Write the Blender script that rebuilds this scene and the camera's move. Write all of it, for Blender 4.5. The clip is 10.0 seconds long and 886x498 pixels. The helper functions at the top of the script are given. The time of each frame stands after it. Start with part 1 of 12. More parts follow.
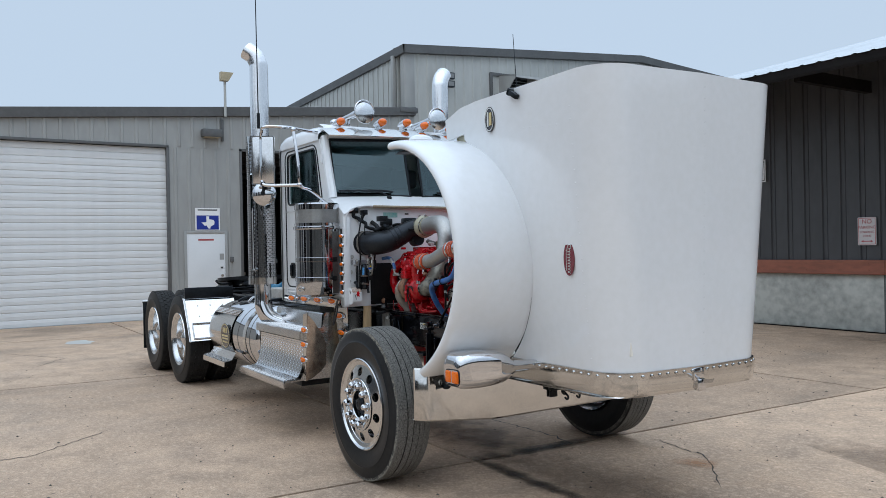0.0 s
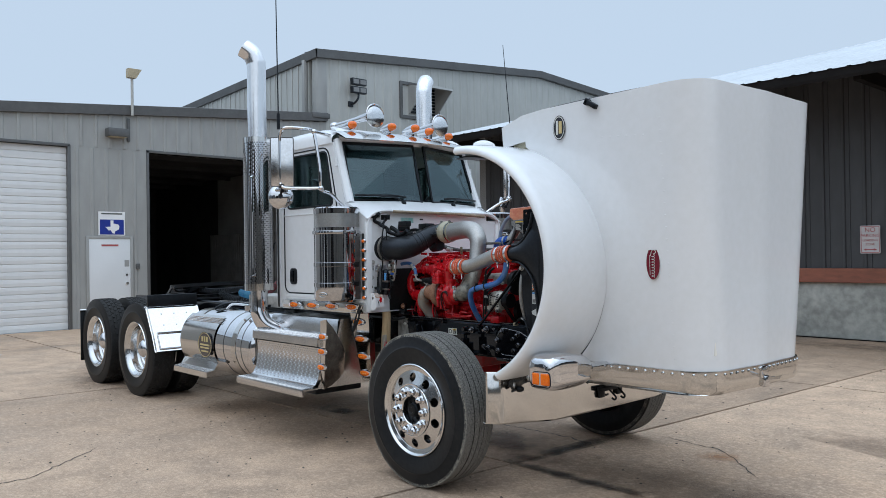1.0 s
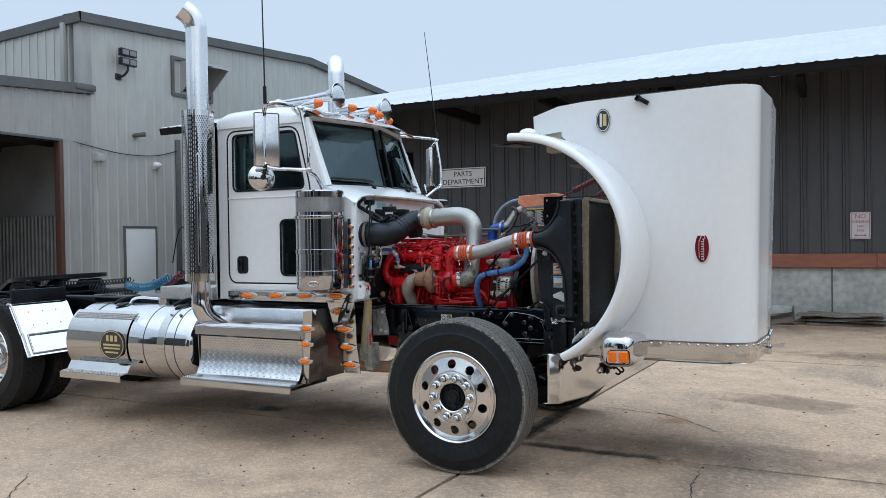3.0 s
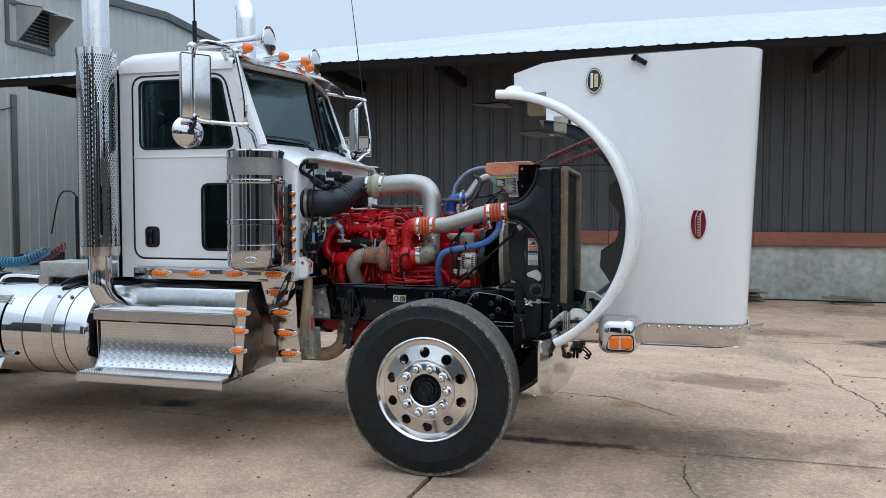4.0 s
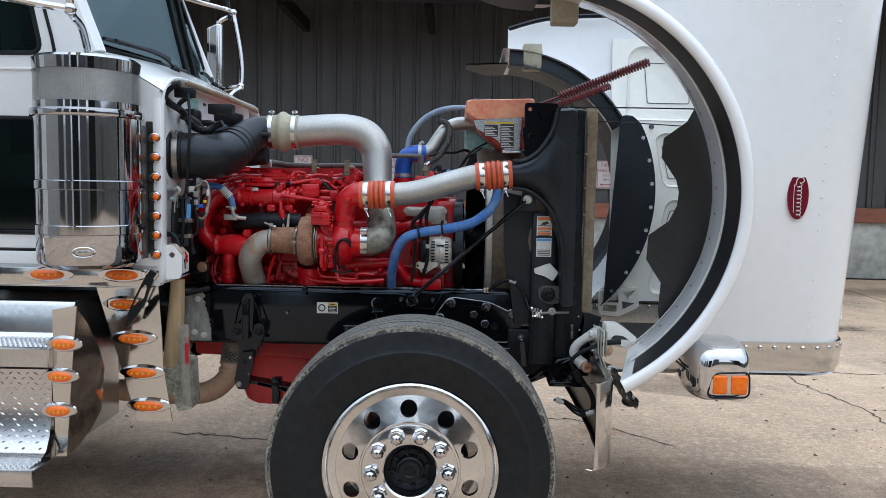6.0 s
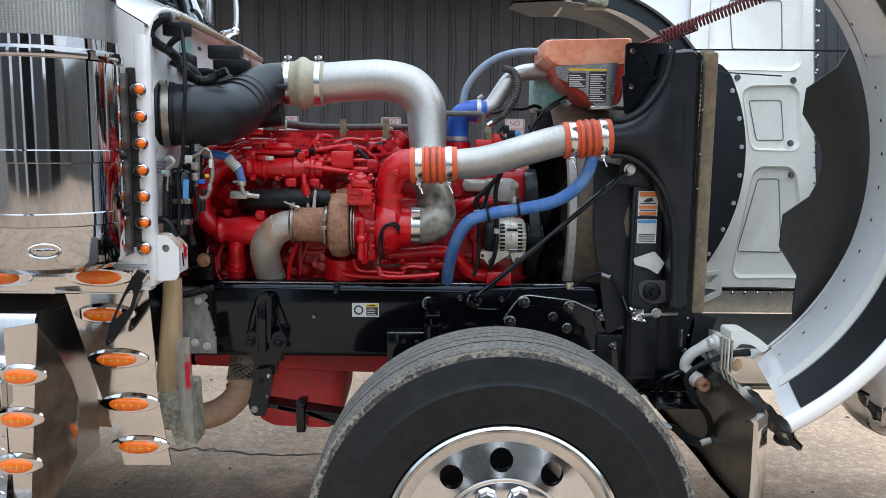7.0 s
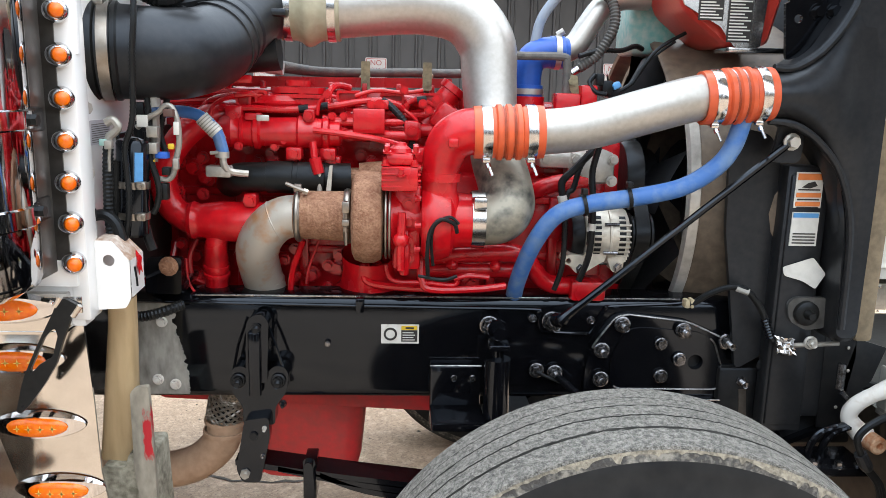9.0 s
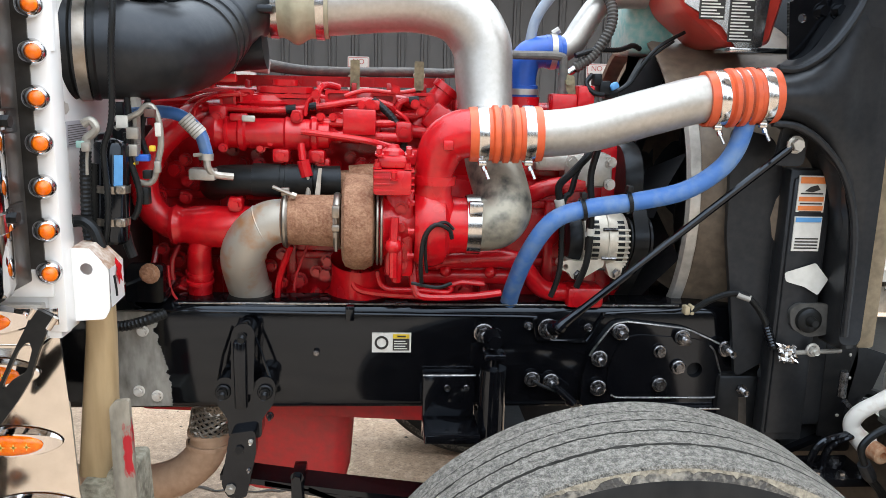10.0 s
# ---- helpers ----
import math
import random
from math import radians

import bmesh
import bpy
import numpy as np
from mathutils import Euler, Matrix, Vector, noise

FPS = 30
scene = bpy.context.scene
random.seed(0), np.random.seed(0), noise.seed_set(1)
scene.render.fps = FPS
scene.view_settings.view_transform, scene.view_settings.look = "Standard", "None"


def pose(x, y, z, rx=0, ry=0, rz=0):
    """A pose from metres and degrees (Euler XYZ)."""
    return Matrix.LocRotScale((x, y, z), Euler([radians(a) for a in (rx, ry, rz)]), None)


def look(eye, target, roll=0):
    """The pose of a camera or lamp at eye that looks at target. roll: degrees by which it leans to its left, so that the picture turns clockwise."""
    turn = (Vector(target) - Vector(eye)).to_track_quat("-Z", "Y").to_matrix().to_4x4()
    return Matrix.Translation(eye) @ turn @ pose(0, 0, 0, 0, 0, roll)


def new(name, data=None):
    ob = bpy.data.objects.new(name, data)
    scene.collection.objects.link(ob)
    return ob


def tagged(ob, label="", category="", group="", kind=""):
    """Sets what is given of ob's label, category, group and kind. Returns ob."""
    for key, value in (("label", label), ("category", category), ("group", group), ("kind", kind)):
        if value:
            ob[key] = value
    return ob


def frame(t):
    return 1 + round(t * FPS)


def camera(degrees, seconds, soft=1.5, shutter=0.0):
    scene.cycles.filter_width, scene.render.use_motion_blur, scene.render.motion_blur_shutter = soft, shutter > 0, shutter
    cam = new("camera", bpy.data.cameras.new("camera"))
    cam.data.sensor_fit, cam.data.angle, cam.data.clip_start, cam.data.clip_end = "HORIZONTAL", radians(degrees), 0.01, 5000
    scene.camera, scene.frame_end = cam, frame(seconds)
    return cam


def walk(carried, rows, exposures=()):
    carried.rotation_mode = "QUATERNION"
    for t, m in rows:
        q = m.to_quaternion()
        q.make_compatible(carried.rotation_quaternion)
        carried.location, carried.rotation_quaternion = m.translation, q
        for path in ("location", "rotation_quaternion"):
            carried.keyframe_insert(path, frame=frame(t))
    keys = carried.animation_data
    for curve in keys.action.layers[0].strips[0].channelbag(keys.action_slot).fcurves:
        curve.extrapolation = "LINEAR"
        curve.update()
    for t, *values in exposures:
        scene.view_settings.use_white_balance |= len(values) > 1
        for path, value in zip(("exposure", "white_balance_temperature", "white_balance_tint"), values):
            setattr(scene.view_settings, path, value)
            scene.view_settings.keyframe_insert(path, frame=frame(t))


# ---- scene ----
cam = camera(59.1, 10.0, soft=0.6)
PATH = [
    (0, (4.634, -3.434, 1.516), (2.894, -2.310, 1.512), -1.1),
    (0.5, (4.274, -3.944, 1.505), (2.623, -2.693, 1.520), -0.4),
    (1, (3.917, -4.413, 1.512), (2.391, -3.012, 1.525), -0.8),
    (1.5, (3.523, -4.839, 1.508), (2.106, -3.328, 1.512), -1.5),
    (2, (3.127, -5.255, 1.513), (1.829, -3.642, 1.513), -1.5),
    (2.5, (2.680, -5.531, 1.516), (1.548, -3.796, 1.510), -1.4),
    (3, (2.210, -5.653, 1.518), (1.292, -3.796, 1.492), -0.8),
    (3.2, (2.031, -5.635, 1.517), (1.194, -3.740, 1.484), -0.3),
    (4.3, (1.024, -5.130, 1.497), (0.587, -3.108, 1.387), 0.2),
    (4.5, (0.896, -4.982, 1.500), (0.526, -2.947, 1.389), 0.4),
    (5, (0.612, -4.560, 1.479), (0.367, -2.507, 1.352), 1.0),
    (5.2, (0.502, -4.399, 1.480), (0.296, -2.342, 1.349), 1.2),
    (6.3, (0.055, -3.443, 1.471), (0.072, -1.382, 1.266), 1.1),
    (6.5, (-0.007, -3.290, 1.471), (0.017, -1.231, 1.244), 1.2),
    (7, (-0.166, -2.959, 1.484), (-0.126, -0.906, 1.207), 0.7),
    (7.5, (-0.255, -2.692, 1.492), (-0.190, -0.646, 1.172), 0.6),
    (8, (-0.290, -2.442, 1.515), (-0.229, -0.403, 1.158), 0.9),
    (8.5, (-0.338, -2.274, 1.511), (-0.251, -0.243, 1.113), 1.6),
    (9, (-0.375, -2.174, 1.511), (-0.262, -0.149, 1.087), 1.4),
    (9.5, (-0.388, -2.128, 1.513), (-0.242, -0.106, 1.092), 1.2),
    (10, (-0.398, -2.109, 1.512), (-0.236, -0.087, 1.087), 1.6),
]
EXPOSURES = [(0, -0.08, 6150, 8), (1.5, -0.01, 6150, 8), (3.2, 0.07, 6200, 8), (5.2, 0.17, 6250, 8.5), (6.5, 0.40, 6250, 9), (7.5, 0.86, 6600, 9.5), (8.5, 1.22, 6850, 10), (10, 1.34, 7000, 10)]
walk(cam, [(t, look(eye, target, roll)) for t, eye, target, roll in PATH], exposures=EXPOSURES)

# ---- world, sun, exposure ----
world = bpy.data.worlds.new("sky_world")
scene.world = world
world.use_nodes = True
wn = world.node_tree
wn.nodes.clear()
w_out = wn.nodes.new("ShaderNodeOutputWorld")
w_bg = wn.nodes.new("ShaderNodeBackground")
w_sky = wn.nodes.new("ShaderNodeTexSky")
w_sky.sky_type = "NISHITA"
w_sky.sun_disc = False
SUN_EL, SUN_AZ = radians(58), radians(146)
w_sky.sun_elevation = SUN_EL
w_sky.sun_rotation = SUN_AZ
w_sky.air_density, w_sky.dust_density, w_sky.ozone_density = 1.0, 3.0, 1.0
w_gain = wn.nodes.new("ShaderNodeMix")
w_gain.data_type = "RGBA"
w_gain.inputs[0].default_value = 0.86
w_gain.inputs[7].default_value = (8.1, 9.5, 11.2, 1)  # even cloud cover
wn.links.new(w_sky.outputs[0], w_gain.inputs[6])
# overcast: the cloud is brighter overhead than near the horizon
w_co = wn.nodes.new("ShaderNodeTexCoord")
w_sep = wn.nodes.new("ShaderNodeSeparateXYZ")
w_up = wn.nodes.new("ShaderNodeMapRange")
w_up.inputs["From Min"].default_value, w_up.inputs["From Max"].default_value = 0.32, 1.0
w_up.inputs["To Min"].default_value, w_up.inputs["To Max"].default_value = 1.0, 2.35
w_mul = wn.nodes.new("ShaderNodeVectorMath")
w_mul.operation = "SCALE"
wn.links.new(w_co.outputs["Generated"], w_sep.inputs[0])
wn.links.new(w_sep.outputs["Z"], w_up.inputs["Value"])
wn.links.new(w_gain.outputs[2], w_mul.inputs[0])
wn.links.new(w_up.outputs[0], w_mul.inputs["Scale"])
wn.links.new(w_mul.outputs[0], w_bg.inputs[0])
w_bg.inputs[1].default_value = 0.081
wn.links.new(w_bg.outputs[0], w_out.inputs[0])

sun_data = bpy.data.lights.new("sun", "SUN")
sun_data.energy, sun_data.angle, sun_data.color = 0.55, radians(110), (1.0, 0.97, 0.92)
sun = new("sun", sun_data)
# the sun stands over the truck's right front, veiled by thick cloud
sun_dir = Vector((math.sin(SUN_AZ) * math.cos(SUN_EL), math.cos(SUN_AZ) * math.cos(SUN_EL), math.sin(SUN_EL)))
sun.matrix_world = look(sun_dir * 60, (0, 0, 0))
scene.view_settings.exposure = 0.0

# ---- mesh helpers ----
BASE = {}


def thing(name, loc, label, category, group="", kind=""):
    ob = new(name)
    ob.location = loc
    ob.empty_display_size = 0.1
    BASE[ob.name] = Matrix.Translation(loc)
    return tagged(ob, label, category, group, kind)


def part(name, bm, mat, parent=None, label="", sharp=32, kind="", bare=False):
    """One mesh object from a bmesh laid out in world places, under its thing or part."""
    if not bare:
        bmesh.ops.recalc_face_normals(bm, faces=bm.faces[:])
    me = bpy.data.meshes.new(name)
    bm.to_mesh(me)
    bm.free()
    for m in (mat if isinstance(mat, (list, tuple)) else (mat,)):
        me.materials.append(m)
    me.polygons.foreach_set("use_smooth", [True] * len(me.polygons))
    me.set_sharp_from_angle(angle=radians(sharp))
    ob = new(name, me)
    if parent is not None:
        ob.parent = parent
        if parent.name in BASE:
            ob.matrix_parent_inverse = BASE[parent.name].inverted()
    return tagged(ob, label, kind=kind)


def piece(name, mesh, parent, m):
    """A repeat that shares its mesh, at the place m in the world."""
    ob = new(name, mesh)
    ob.parent = parent
    if parent.name in BASE:
        ob.matrix_parent_inverse = BASE[parent.name].inverted()
    ob.matrix_basis = m
    return ob


def V(*a):
    return Vector(a)


def box(bm, x0, x1, y0, y1, z0, z1, bev=0.0, seg=2, m=None):
    vs = [bm.verts.new((x, y, z)) for x in (x0, x1) for y in (y0, y1) for z in (z0, z1)]
    fs = [(0, 1, 3, 2), (4, 6, 7, 5), (0, 4, 5, 1), (2, 3, 7, 6), (0, 2, 6, 4), (1, 5, 7, 3)]
    faces = [bm.faces.new([vs[i] for i in f]) for f in fs]
    if m is not None:
        for v in vs:
            v.co = m @ v.co
    if bev > 0:
        es = list({e for f in faces for e in f.edges})
        bmesh.ops.bevel(bm, geom=es, offset=bev, segments=seg, profile=0.5, affect="EDGES")


def frame_of(d):
    d = d.normalized()
    u = d.orthogonal().normalized()
    return u, d.cross(u)


def cyl(bm, p0, p1, r, r2=None, n=20, cap=True):
    p0, p1 = Vector(p0), Vector(p1)
    r2 = r if r2 is None else r2
    u, w = frame_of(p1 - p0)
    a, b = [], []
    for i in range(n):
        t = 2 * math.pi * i / n
        o = u * math.cos(t) + w * math.sin(t)
        a.append(bm.verts.new(p0 + o * r))
        b.append(bm.verts.new(p1 + o * r2))
    for i in range(n):
        j = (i + 1) % n
        bm.faces.new((a[i], a[j], b[j], b[i]))
    if cap:
        bm.faces.new(a[::-1])
        bm.faces.new(b)


def lathe(bm, o, axis, prof, n=32, closed=False, mats=None, sweep=(0, 360), up=None):
    """Turn (along, radius) points round an axis through o."""
    o, d = Vector(o), Vector(axis).normalized()
    u, w = frame_of(d) if up is None else (Vector(up), d.cross(Vector(up)))
    full = sweep == (0, 360)
    k = n if full else n + 1
    rows = []
    for a, r in prof:
        ring = []
        if r < 1e-6:
            ring = [bm.verts.new(o + d * a)] * k
        else:
            for i in range(k):
                t = radians(sweep[0] + (sweep[1] - sweep[0]) * i / n)
                ring.append(bm.verts.new(o + d * a + (u * math.cos(t) + w * math.sin(t)) * r))
        rows.append(ring)
    last = len(rows) if closed else len(rows) - 1
    for q in range(last):
        A, B = rows[q], rows[(q + 1) % len(rows)]
        for i in range(n):
            j = (i + 1) % k
            vs = []
            for v in (A[i], A[j], B[j], B[i]):
                if v not in vs:
                    vs.append(v)
            if len(vs) > 2:
                f = bm.faces.new(vs)
                if mats:
                    f.material_index = mats[q]


def smooth_path(pts, sub=6, closed=False):
    p = [Vector(q) for q in pts]
    if len(p) < 3:
        return p
    out = []
    for i in range(len(p) - 1):
        a, b, c, d = p[max(i - 1, 0)], p[i], p[i + 1], p[min(i + 2, len(p) - 1)]
        for s in range(sub):
            t = s / sub
            out.append(0.5 * (2 * b + (c - a) * t + (2 * a - 5 * b + 4 * c - d) * t * t + (3 * b - a - 3 * c + d) * t ** 3))
    out.append(p[-1])
    return out


def tube(bm, pts, r, n=12, sub=6, cap=True, mi=0):
    """A pipe along a smoothed path; r is one radius or one for each given point."""
    path = smooth_path(pts, sub)
    if isinstance(r, (list, tuple)):
        rr = [r[min(int(i / sub), len(r) - 1)] * (1 - (i / sub) % 1) + r[min(int(i / sub) + 1, len(r) - 1)] * ((i / sub) % 1) for i in range(len(path))] if len(pts) > 2 else list(r)
    else:
        rr = [r] * len(path)
    u = None
    rings = []
    for i, c in enumerate(path):
        d = (path[min(i + 1, len(path) - 1)] - path[max(i - 1, 0)]).normalized()
        u = frame_of(d)[0] if u is None else (u - d * u.dot(d)).normalized()
        w = d.cross(u)
        rings.append([bm.verts.new(c + (u * math.cos(2 * math.pi * k / n) + w * math.sin(2 * math.pi * k / n)) * rr[i]) for k in range(n)])
    for A, B in zip(rings, rings[1:]):
        for i in range(n):
            j = (i + 1) % n
            bm.faces.new((A[i], A[j], B[j], B[i])).material_index = mi
    if cap:
        bm.faces.new(rings[0][::-1]).material_index = mi
        bm.faces.new(rings[-1]).material_index = mi


def ball(bm, c, r, s=(1, 1, 1), n=16):
    m = Matrix.Translation(c) @ Matrix.Diagonal((r * s[0], r * s[1], r * s[2], 1))
    bmesh.ops.create_uvsphere(bm, u_segments=n, v_segments=max(6, n // 2), radius=1, matrix=m)


def rrect(u0, u1, v0, v1, r, k=5):
    out = []
    for cu, cv, a in ((u1 - r, v1 - r, 0), (u0 + r, v1 - r, 90), (u0 + r, v0 + r, 180), (u1 - r, v0 + r, 270)):
        out += [(cu + r * math.cos(radians(a + 90 * i / k)), cv + r * math.sin(radians(a + 90 * i / k))) for i in range(k + 1)]
    return out


def circle(cu, cv, r, n=24, s=1.0):
    return [(cu + r * math.cos(2 * math.pi * i / n), cv + s * r * math.sin(2 * math.pi * i / n)) for i in range(n)]


def rounded(pts, r, k=4):
    """A polygon with its corners rounded."""
    out, m = [], len(pts)
    for i in range(m):
        p, a, b = V(*pts[i]), V(*pts[i - 1]), V(*pts[(i + 1) % m])
        da, db = a - p, b - p
        q = min(r, da.length * 0.45, db.length * 0.45)
        s, e = p + da.normalized() * q, p + db.normalized() * q
        for t in range(k + 1):
            t /= k
            out.append(tuple((1 - t) ** 2 * s + 2 * t * (1 - t) * p + t * t * e))
    return out


def plate(bm, outer, holes, place, thick, shape=None):
    """A flat plate with holes: 2D outlines laid in space by place(u, v, depth)."""
    geo, bv = [], []
    for loop in [outer] + list(holes):
        vs = [bm.verts.new((u, v, 0)) for u, v in loop]
        bv += vs
        geo += [bm.edges.new((vs[i], vs[(i + 1) % len(vs)])) for i in range(len(vs))]
    res = bmesh.ops.triangle_fill(bm, use_beauty=True, use_dissolve=False, edges=geo)
    faces = [f for f in res["geom"] if isinstance(f, bmesh.types.BMFace)]
    ext = bmesh.ops.extrude_face_region(bm, geom=faces)
    top = [v for v in ext["geom"] if isinstance(v, bmesh.types.BMVert)]
    for v in bv:
        v.co = place(v.co.x, v.co.y, 0.0)
    for v in top:
        v.co = place(v.co.x, v.co.y, thick)


def XZ(y, s=1):
    """Lay an outline in the xz plane at y; depth goes towards +y for s=1."""
    return lambda u, v, d: V(u, y + s * d, v)


def YZ(x, s=1):
    return lambda u, v, d: V(x + s * d, u, v)


def XY(z, s=1):
    return lambda u, v, d: V(u, v, z + s * d)


def loft(bm, rows, close=False, mi=0):
    R = [[bm.verts.new(p) for p in row] for row in rows]
    for A, B in zip(R, R[1:]):
        m = len(A)
        for i in range(m if close else m - 1):
            j = (i + 1) % m
            bm.faces.new((A[i], A[j], B[j], B[i])).material_index = mi
    return R


def corrugate(bm, pts, r0, r1, pitch, n=9):
    """A pipe whose radius swells and shrinks along a smoothed path."""
    path = smooth_path(pts, 14)
    places, acc = [path[0]], 0.0
    for a, b in zip(path, path[1:]):
        L = (b - a).length
        while L > 1e-6 and acc + L >= pitch / 2:
            f = (pitch / 2 - acc) / L
            a = a.lerp(b, f)
            L = (b - a).length
            acc = 0.0
            places.append(a.copy())
        acc += L
    tube(bm, [tuple(p) for p in places], [r0 if k % 2 else r1 for k in range(len(places))], n=n, sub=1)


def bolt(bm, p, axis, r=0.012, h=0.01, washer=True):
    p, d = Vector(p), Vector(axis).normalized()
    if washer:
        cyl(bm, p, p + d * h * 0.3, r * 1.5, n=12)
    cyl(bm, p + d * h * 0.3, p + d * h * 1.3, r, n=6)


def letters(text, size, mat, place, parent, name="lettering", depth=0.001, label="", bold=0.0):
    cu = bpy.data.curves.new("text", "FONT")
    cu.body, cu.size, cu.align_x, cu.align_y, cu.extrude = text, size, "CENTER", "CENTER", depth
    cu.offset = bold * size
    tmp = bpy.data.objects.new("text", cu)
    me = bpy.data.meshes.new_from_object(tmp)
    bpy.data.objects.remove(tmp)
    me.transform(place)
    me.materials.clear()
    me.materials.append(mat)
    me.name = name
    ob = new(name, me)
    ob.parent = parent
    if parent.name in BASE:
        ob.matrix_parent_inverse = BASE[parent.name].inverted()
    return tagged(ob, label)


# ---- materials ----
def mat(name, col, rough=0.5, metal=0.0, col2=None, scale=4.0, fine=60.0, bump=0.0, bump_scale=None, mix=0.5, rvar=0.1, coat=0.0, stretch=(1, 1, 1), spec=0.5, rand=0.0, contrast=(0.35, 0.65), alpha=None, trans=0.0, island=0.0):
    m = bpy.data.materials.new(name)
    m.use_nodes = True
    t = m.node_tree
    b = t.nodes["Principled BSDF"]
    lk = t.links.new
    b.inputs["Metallic"].default_value = metal
    b.inputs["Coat Weight"].default_value = coat
    b.inputs["Coat Roughness"].default_value = 0.06
    b.inputs["Specular IOR Level"].default_value = spec
    b.inputs["Transmission Weight"].default_value = trans
    tc = t.nodes.new("ShaderNodeTexCoord")
    mp = t.nodes.new("ShaderNodeMapping")
    mp.inputs["Scale"].default_value = stretch
    lk(tc.outputs["Object"], mp.inputs["Vector"])
    n1 = t.nodes.new("ShaderNodeTexNoise")
    n1.inputs["Scale"].default_value, n1.inputs["Detail"].default_value = scale, 6
    n2 = t.nodes.new("ShaderNodeTexNoise")
    n2.inputs["Scale"].default_value, n2.inputs["Detail"].default_value = fine, 4
    lk(mp.outputs[0], n1.inputs["Vector"])
    lk(mp.outputs[0], n2.inputs["Vector"])
    add = t.nodes.new("ShaderNodeMath")
    add.operation = "MULTIPLY_ADD"
    lk(n2.outputs[0], add.inputs[0])
    add.inputs[1].default_value = 0.5
    half = t.nodes.new("ShaderNodeMath")
    half.operation = "MULTIPLY"
    half.inputs[1].default_value = 0.5
    lk(n1.outputs[0], half.inputs[0])
    lk(half.outputs[0], add.inputs[2])
    ramp = t.nodes.new("ShaderNodeMapRange")
    ramp.inputs["From Min"].default_value, ramp.inputs["From Max"].default_value = contrast
    lk(add.outputs[0], ramp.inputs["Value"])
    mixc = t.nodes.new("ShaderNodeMix")
    mixc.data_type = "RGBA"
    c2 = col2 or tuple(c * 0.8 for c in col)
    mixc.inputs[6].default_value, mixc.inputs[7].default_value = (*col, 1), (*c2, 1)
    lk(ramp.outputs[0], mixc.inputs[0])
    colour = mixc.outputs[2]
    if rand or island:
        src = t.nodes.new("ShaderNodeObjectInfo").outputs["Random"] if rand else t.nodes.new("ShaderNodeNewGeometry").outputs["Random Per Island"]
        amount = rand or island
        mr = t.nodes.new("ShaderNodeMapRange")
        mr.inputs["To Min"].default_value, mr.inputs["To Max"].default_value = 1 - amount, 1 + amount
        lk(src, mr.inputs["Value"])
        vm = t.nodes.new("ShaderNodeVectorMath")
        vm.operation = "SCALE"
        lk(colour, vm.inputs[0])
        lk(mr.outputs[0], vm.inputs["Scale"])
        colour = vm.outputs[0]
    lk(colour, b.inputs["Base Color"])
    rr = t.nodes.new("ShaderNodeMapRange")
    rr.inputs["To Min"].default_value, rr.inputs["To Max"].default_value = max(0.02, rough - rvar * rough * 2), min(1, rough + rvar * rough * 2)
    lk(n1.outputs[0], rr.inputs["Value"])
    lk(rr.outputs[0], b.inputs["Roughness"])
    if bump:
        bp = t.nodes.new("ShaderNodeBump")
        bp.inputs["Strength"].default_value = min(1.0, bump)
        bp.inputs["Distance"].default_value = 0.01
        n3 = t.nodes.new("ShaderNodeTexNoise")
        n3.inputs["Scale"].default_value, n3.inputs["Detail"].default_value = bump_scale or fine, 5
        lk(mp.outputs[0], n3.inputs["Vector"])
        lk(n3.outputs[0], bp.inputs["Height"])
        lk(bp.outputs[0], b.inputs["Normal"])
    return m


def glass_mat(name, tint, gloss=0.05, least=0.16, most=0.6):
    m = bpy.data.materials.new(name)
    m.use_nodes = True
    t = m.node_tree
    t.nodes.clear()
    o = t.nodes.new("ShaderNodeOutputMaterial")
    tr = t.nodes.new("ShaderNodeBsdfTransparent")
    tr.inputs[0].default_value = (*tint, 1)
    gl = t.nodes.new("ShaderNodeBsdfGlossy")
    gl.inputs["Roughness"].default_value = gloss
    gl.inputs["Color"].default_value = (0.72, 0.88, 0.92, 1)
    lw = t.nodes.new("ShaderNodeLayerWeight")
    pw = t.nodes.new("ShaderNodeMath")
    pw.operation = "POWER"
    pw.inputs[1].default_value = 3.0
    t.links.new(lw.outputs["Facing"], pw.inputs[0])
    fr = t.nodes.new("ShaderNodeMapRange")
    fr.inputs["To Min"].default_value, fr.inputs["To Max"].default_value = least, most
    t.links.new(pw.outputs[0], fr.inputs["Value"])
    mx = t.nodes.new("ShaderNodeMixShader")
    t.links.new(fr.outputs[0], mx.inputs[0])
    t.links.new(tr.outputs[0], mx.inputs[1])
    t.links.new(gl.outputs[0], mx.inputs[2])
    t.links.new(mx.outputs[0], o.inputs[0])
    return m


M_WHITE = mat("white_truck_paint", (0.80, 0.81, 0.82), 0.22, col2=(0.76, 0.77, 0.77), scale=1.3, fine=22, coat=0.6, rvar=0.15)
M_WHITE_IN = mat("white_inner_panel", (0.90, 0.885, 0.825), 0.40, col2=(0.84, 0.82, 0.75), scale=2.2, fine=30, bump=0.03)
M_CHROME = mat("chrome", (0.68, 0.68, 0.69), 0.05, 1.0, col2=(0.60, 0.60, 0.61), scale=5, rvar=0.3, bump=0.008, bump_scale=6)
M_STACK = mat("pale_polished_stack", (0.80, 0.80, 0.81), 0.20, 1.0, col2=(0.72, 0.72, 0.73), scale=4, rvar=0.2, bump=0.01, bump_scale=8)
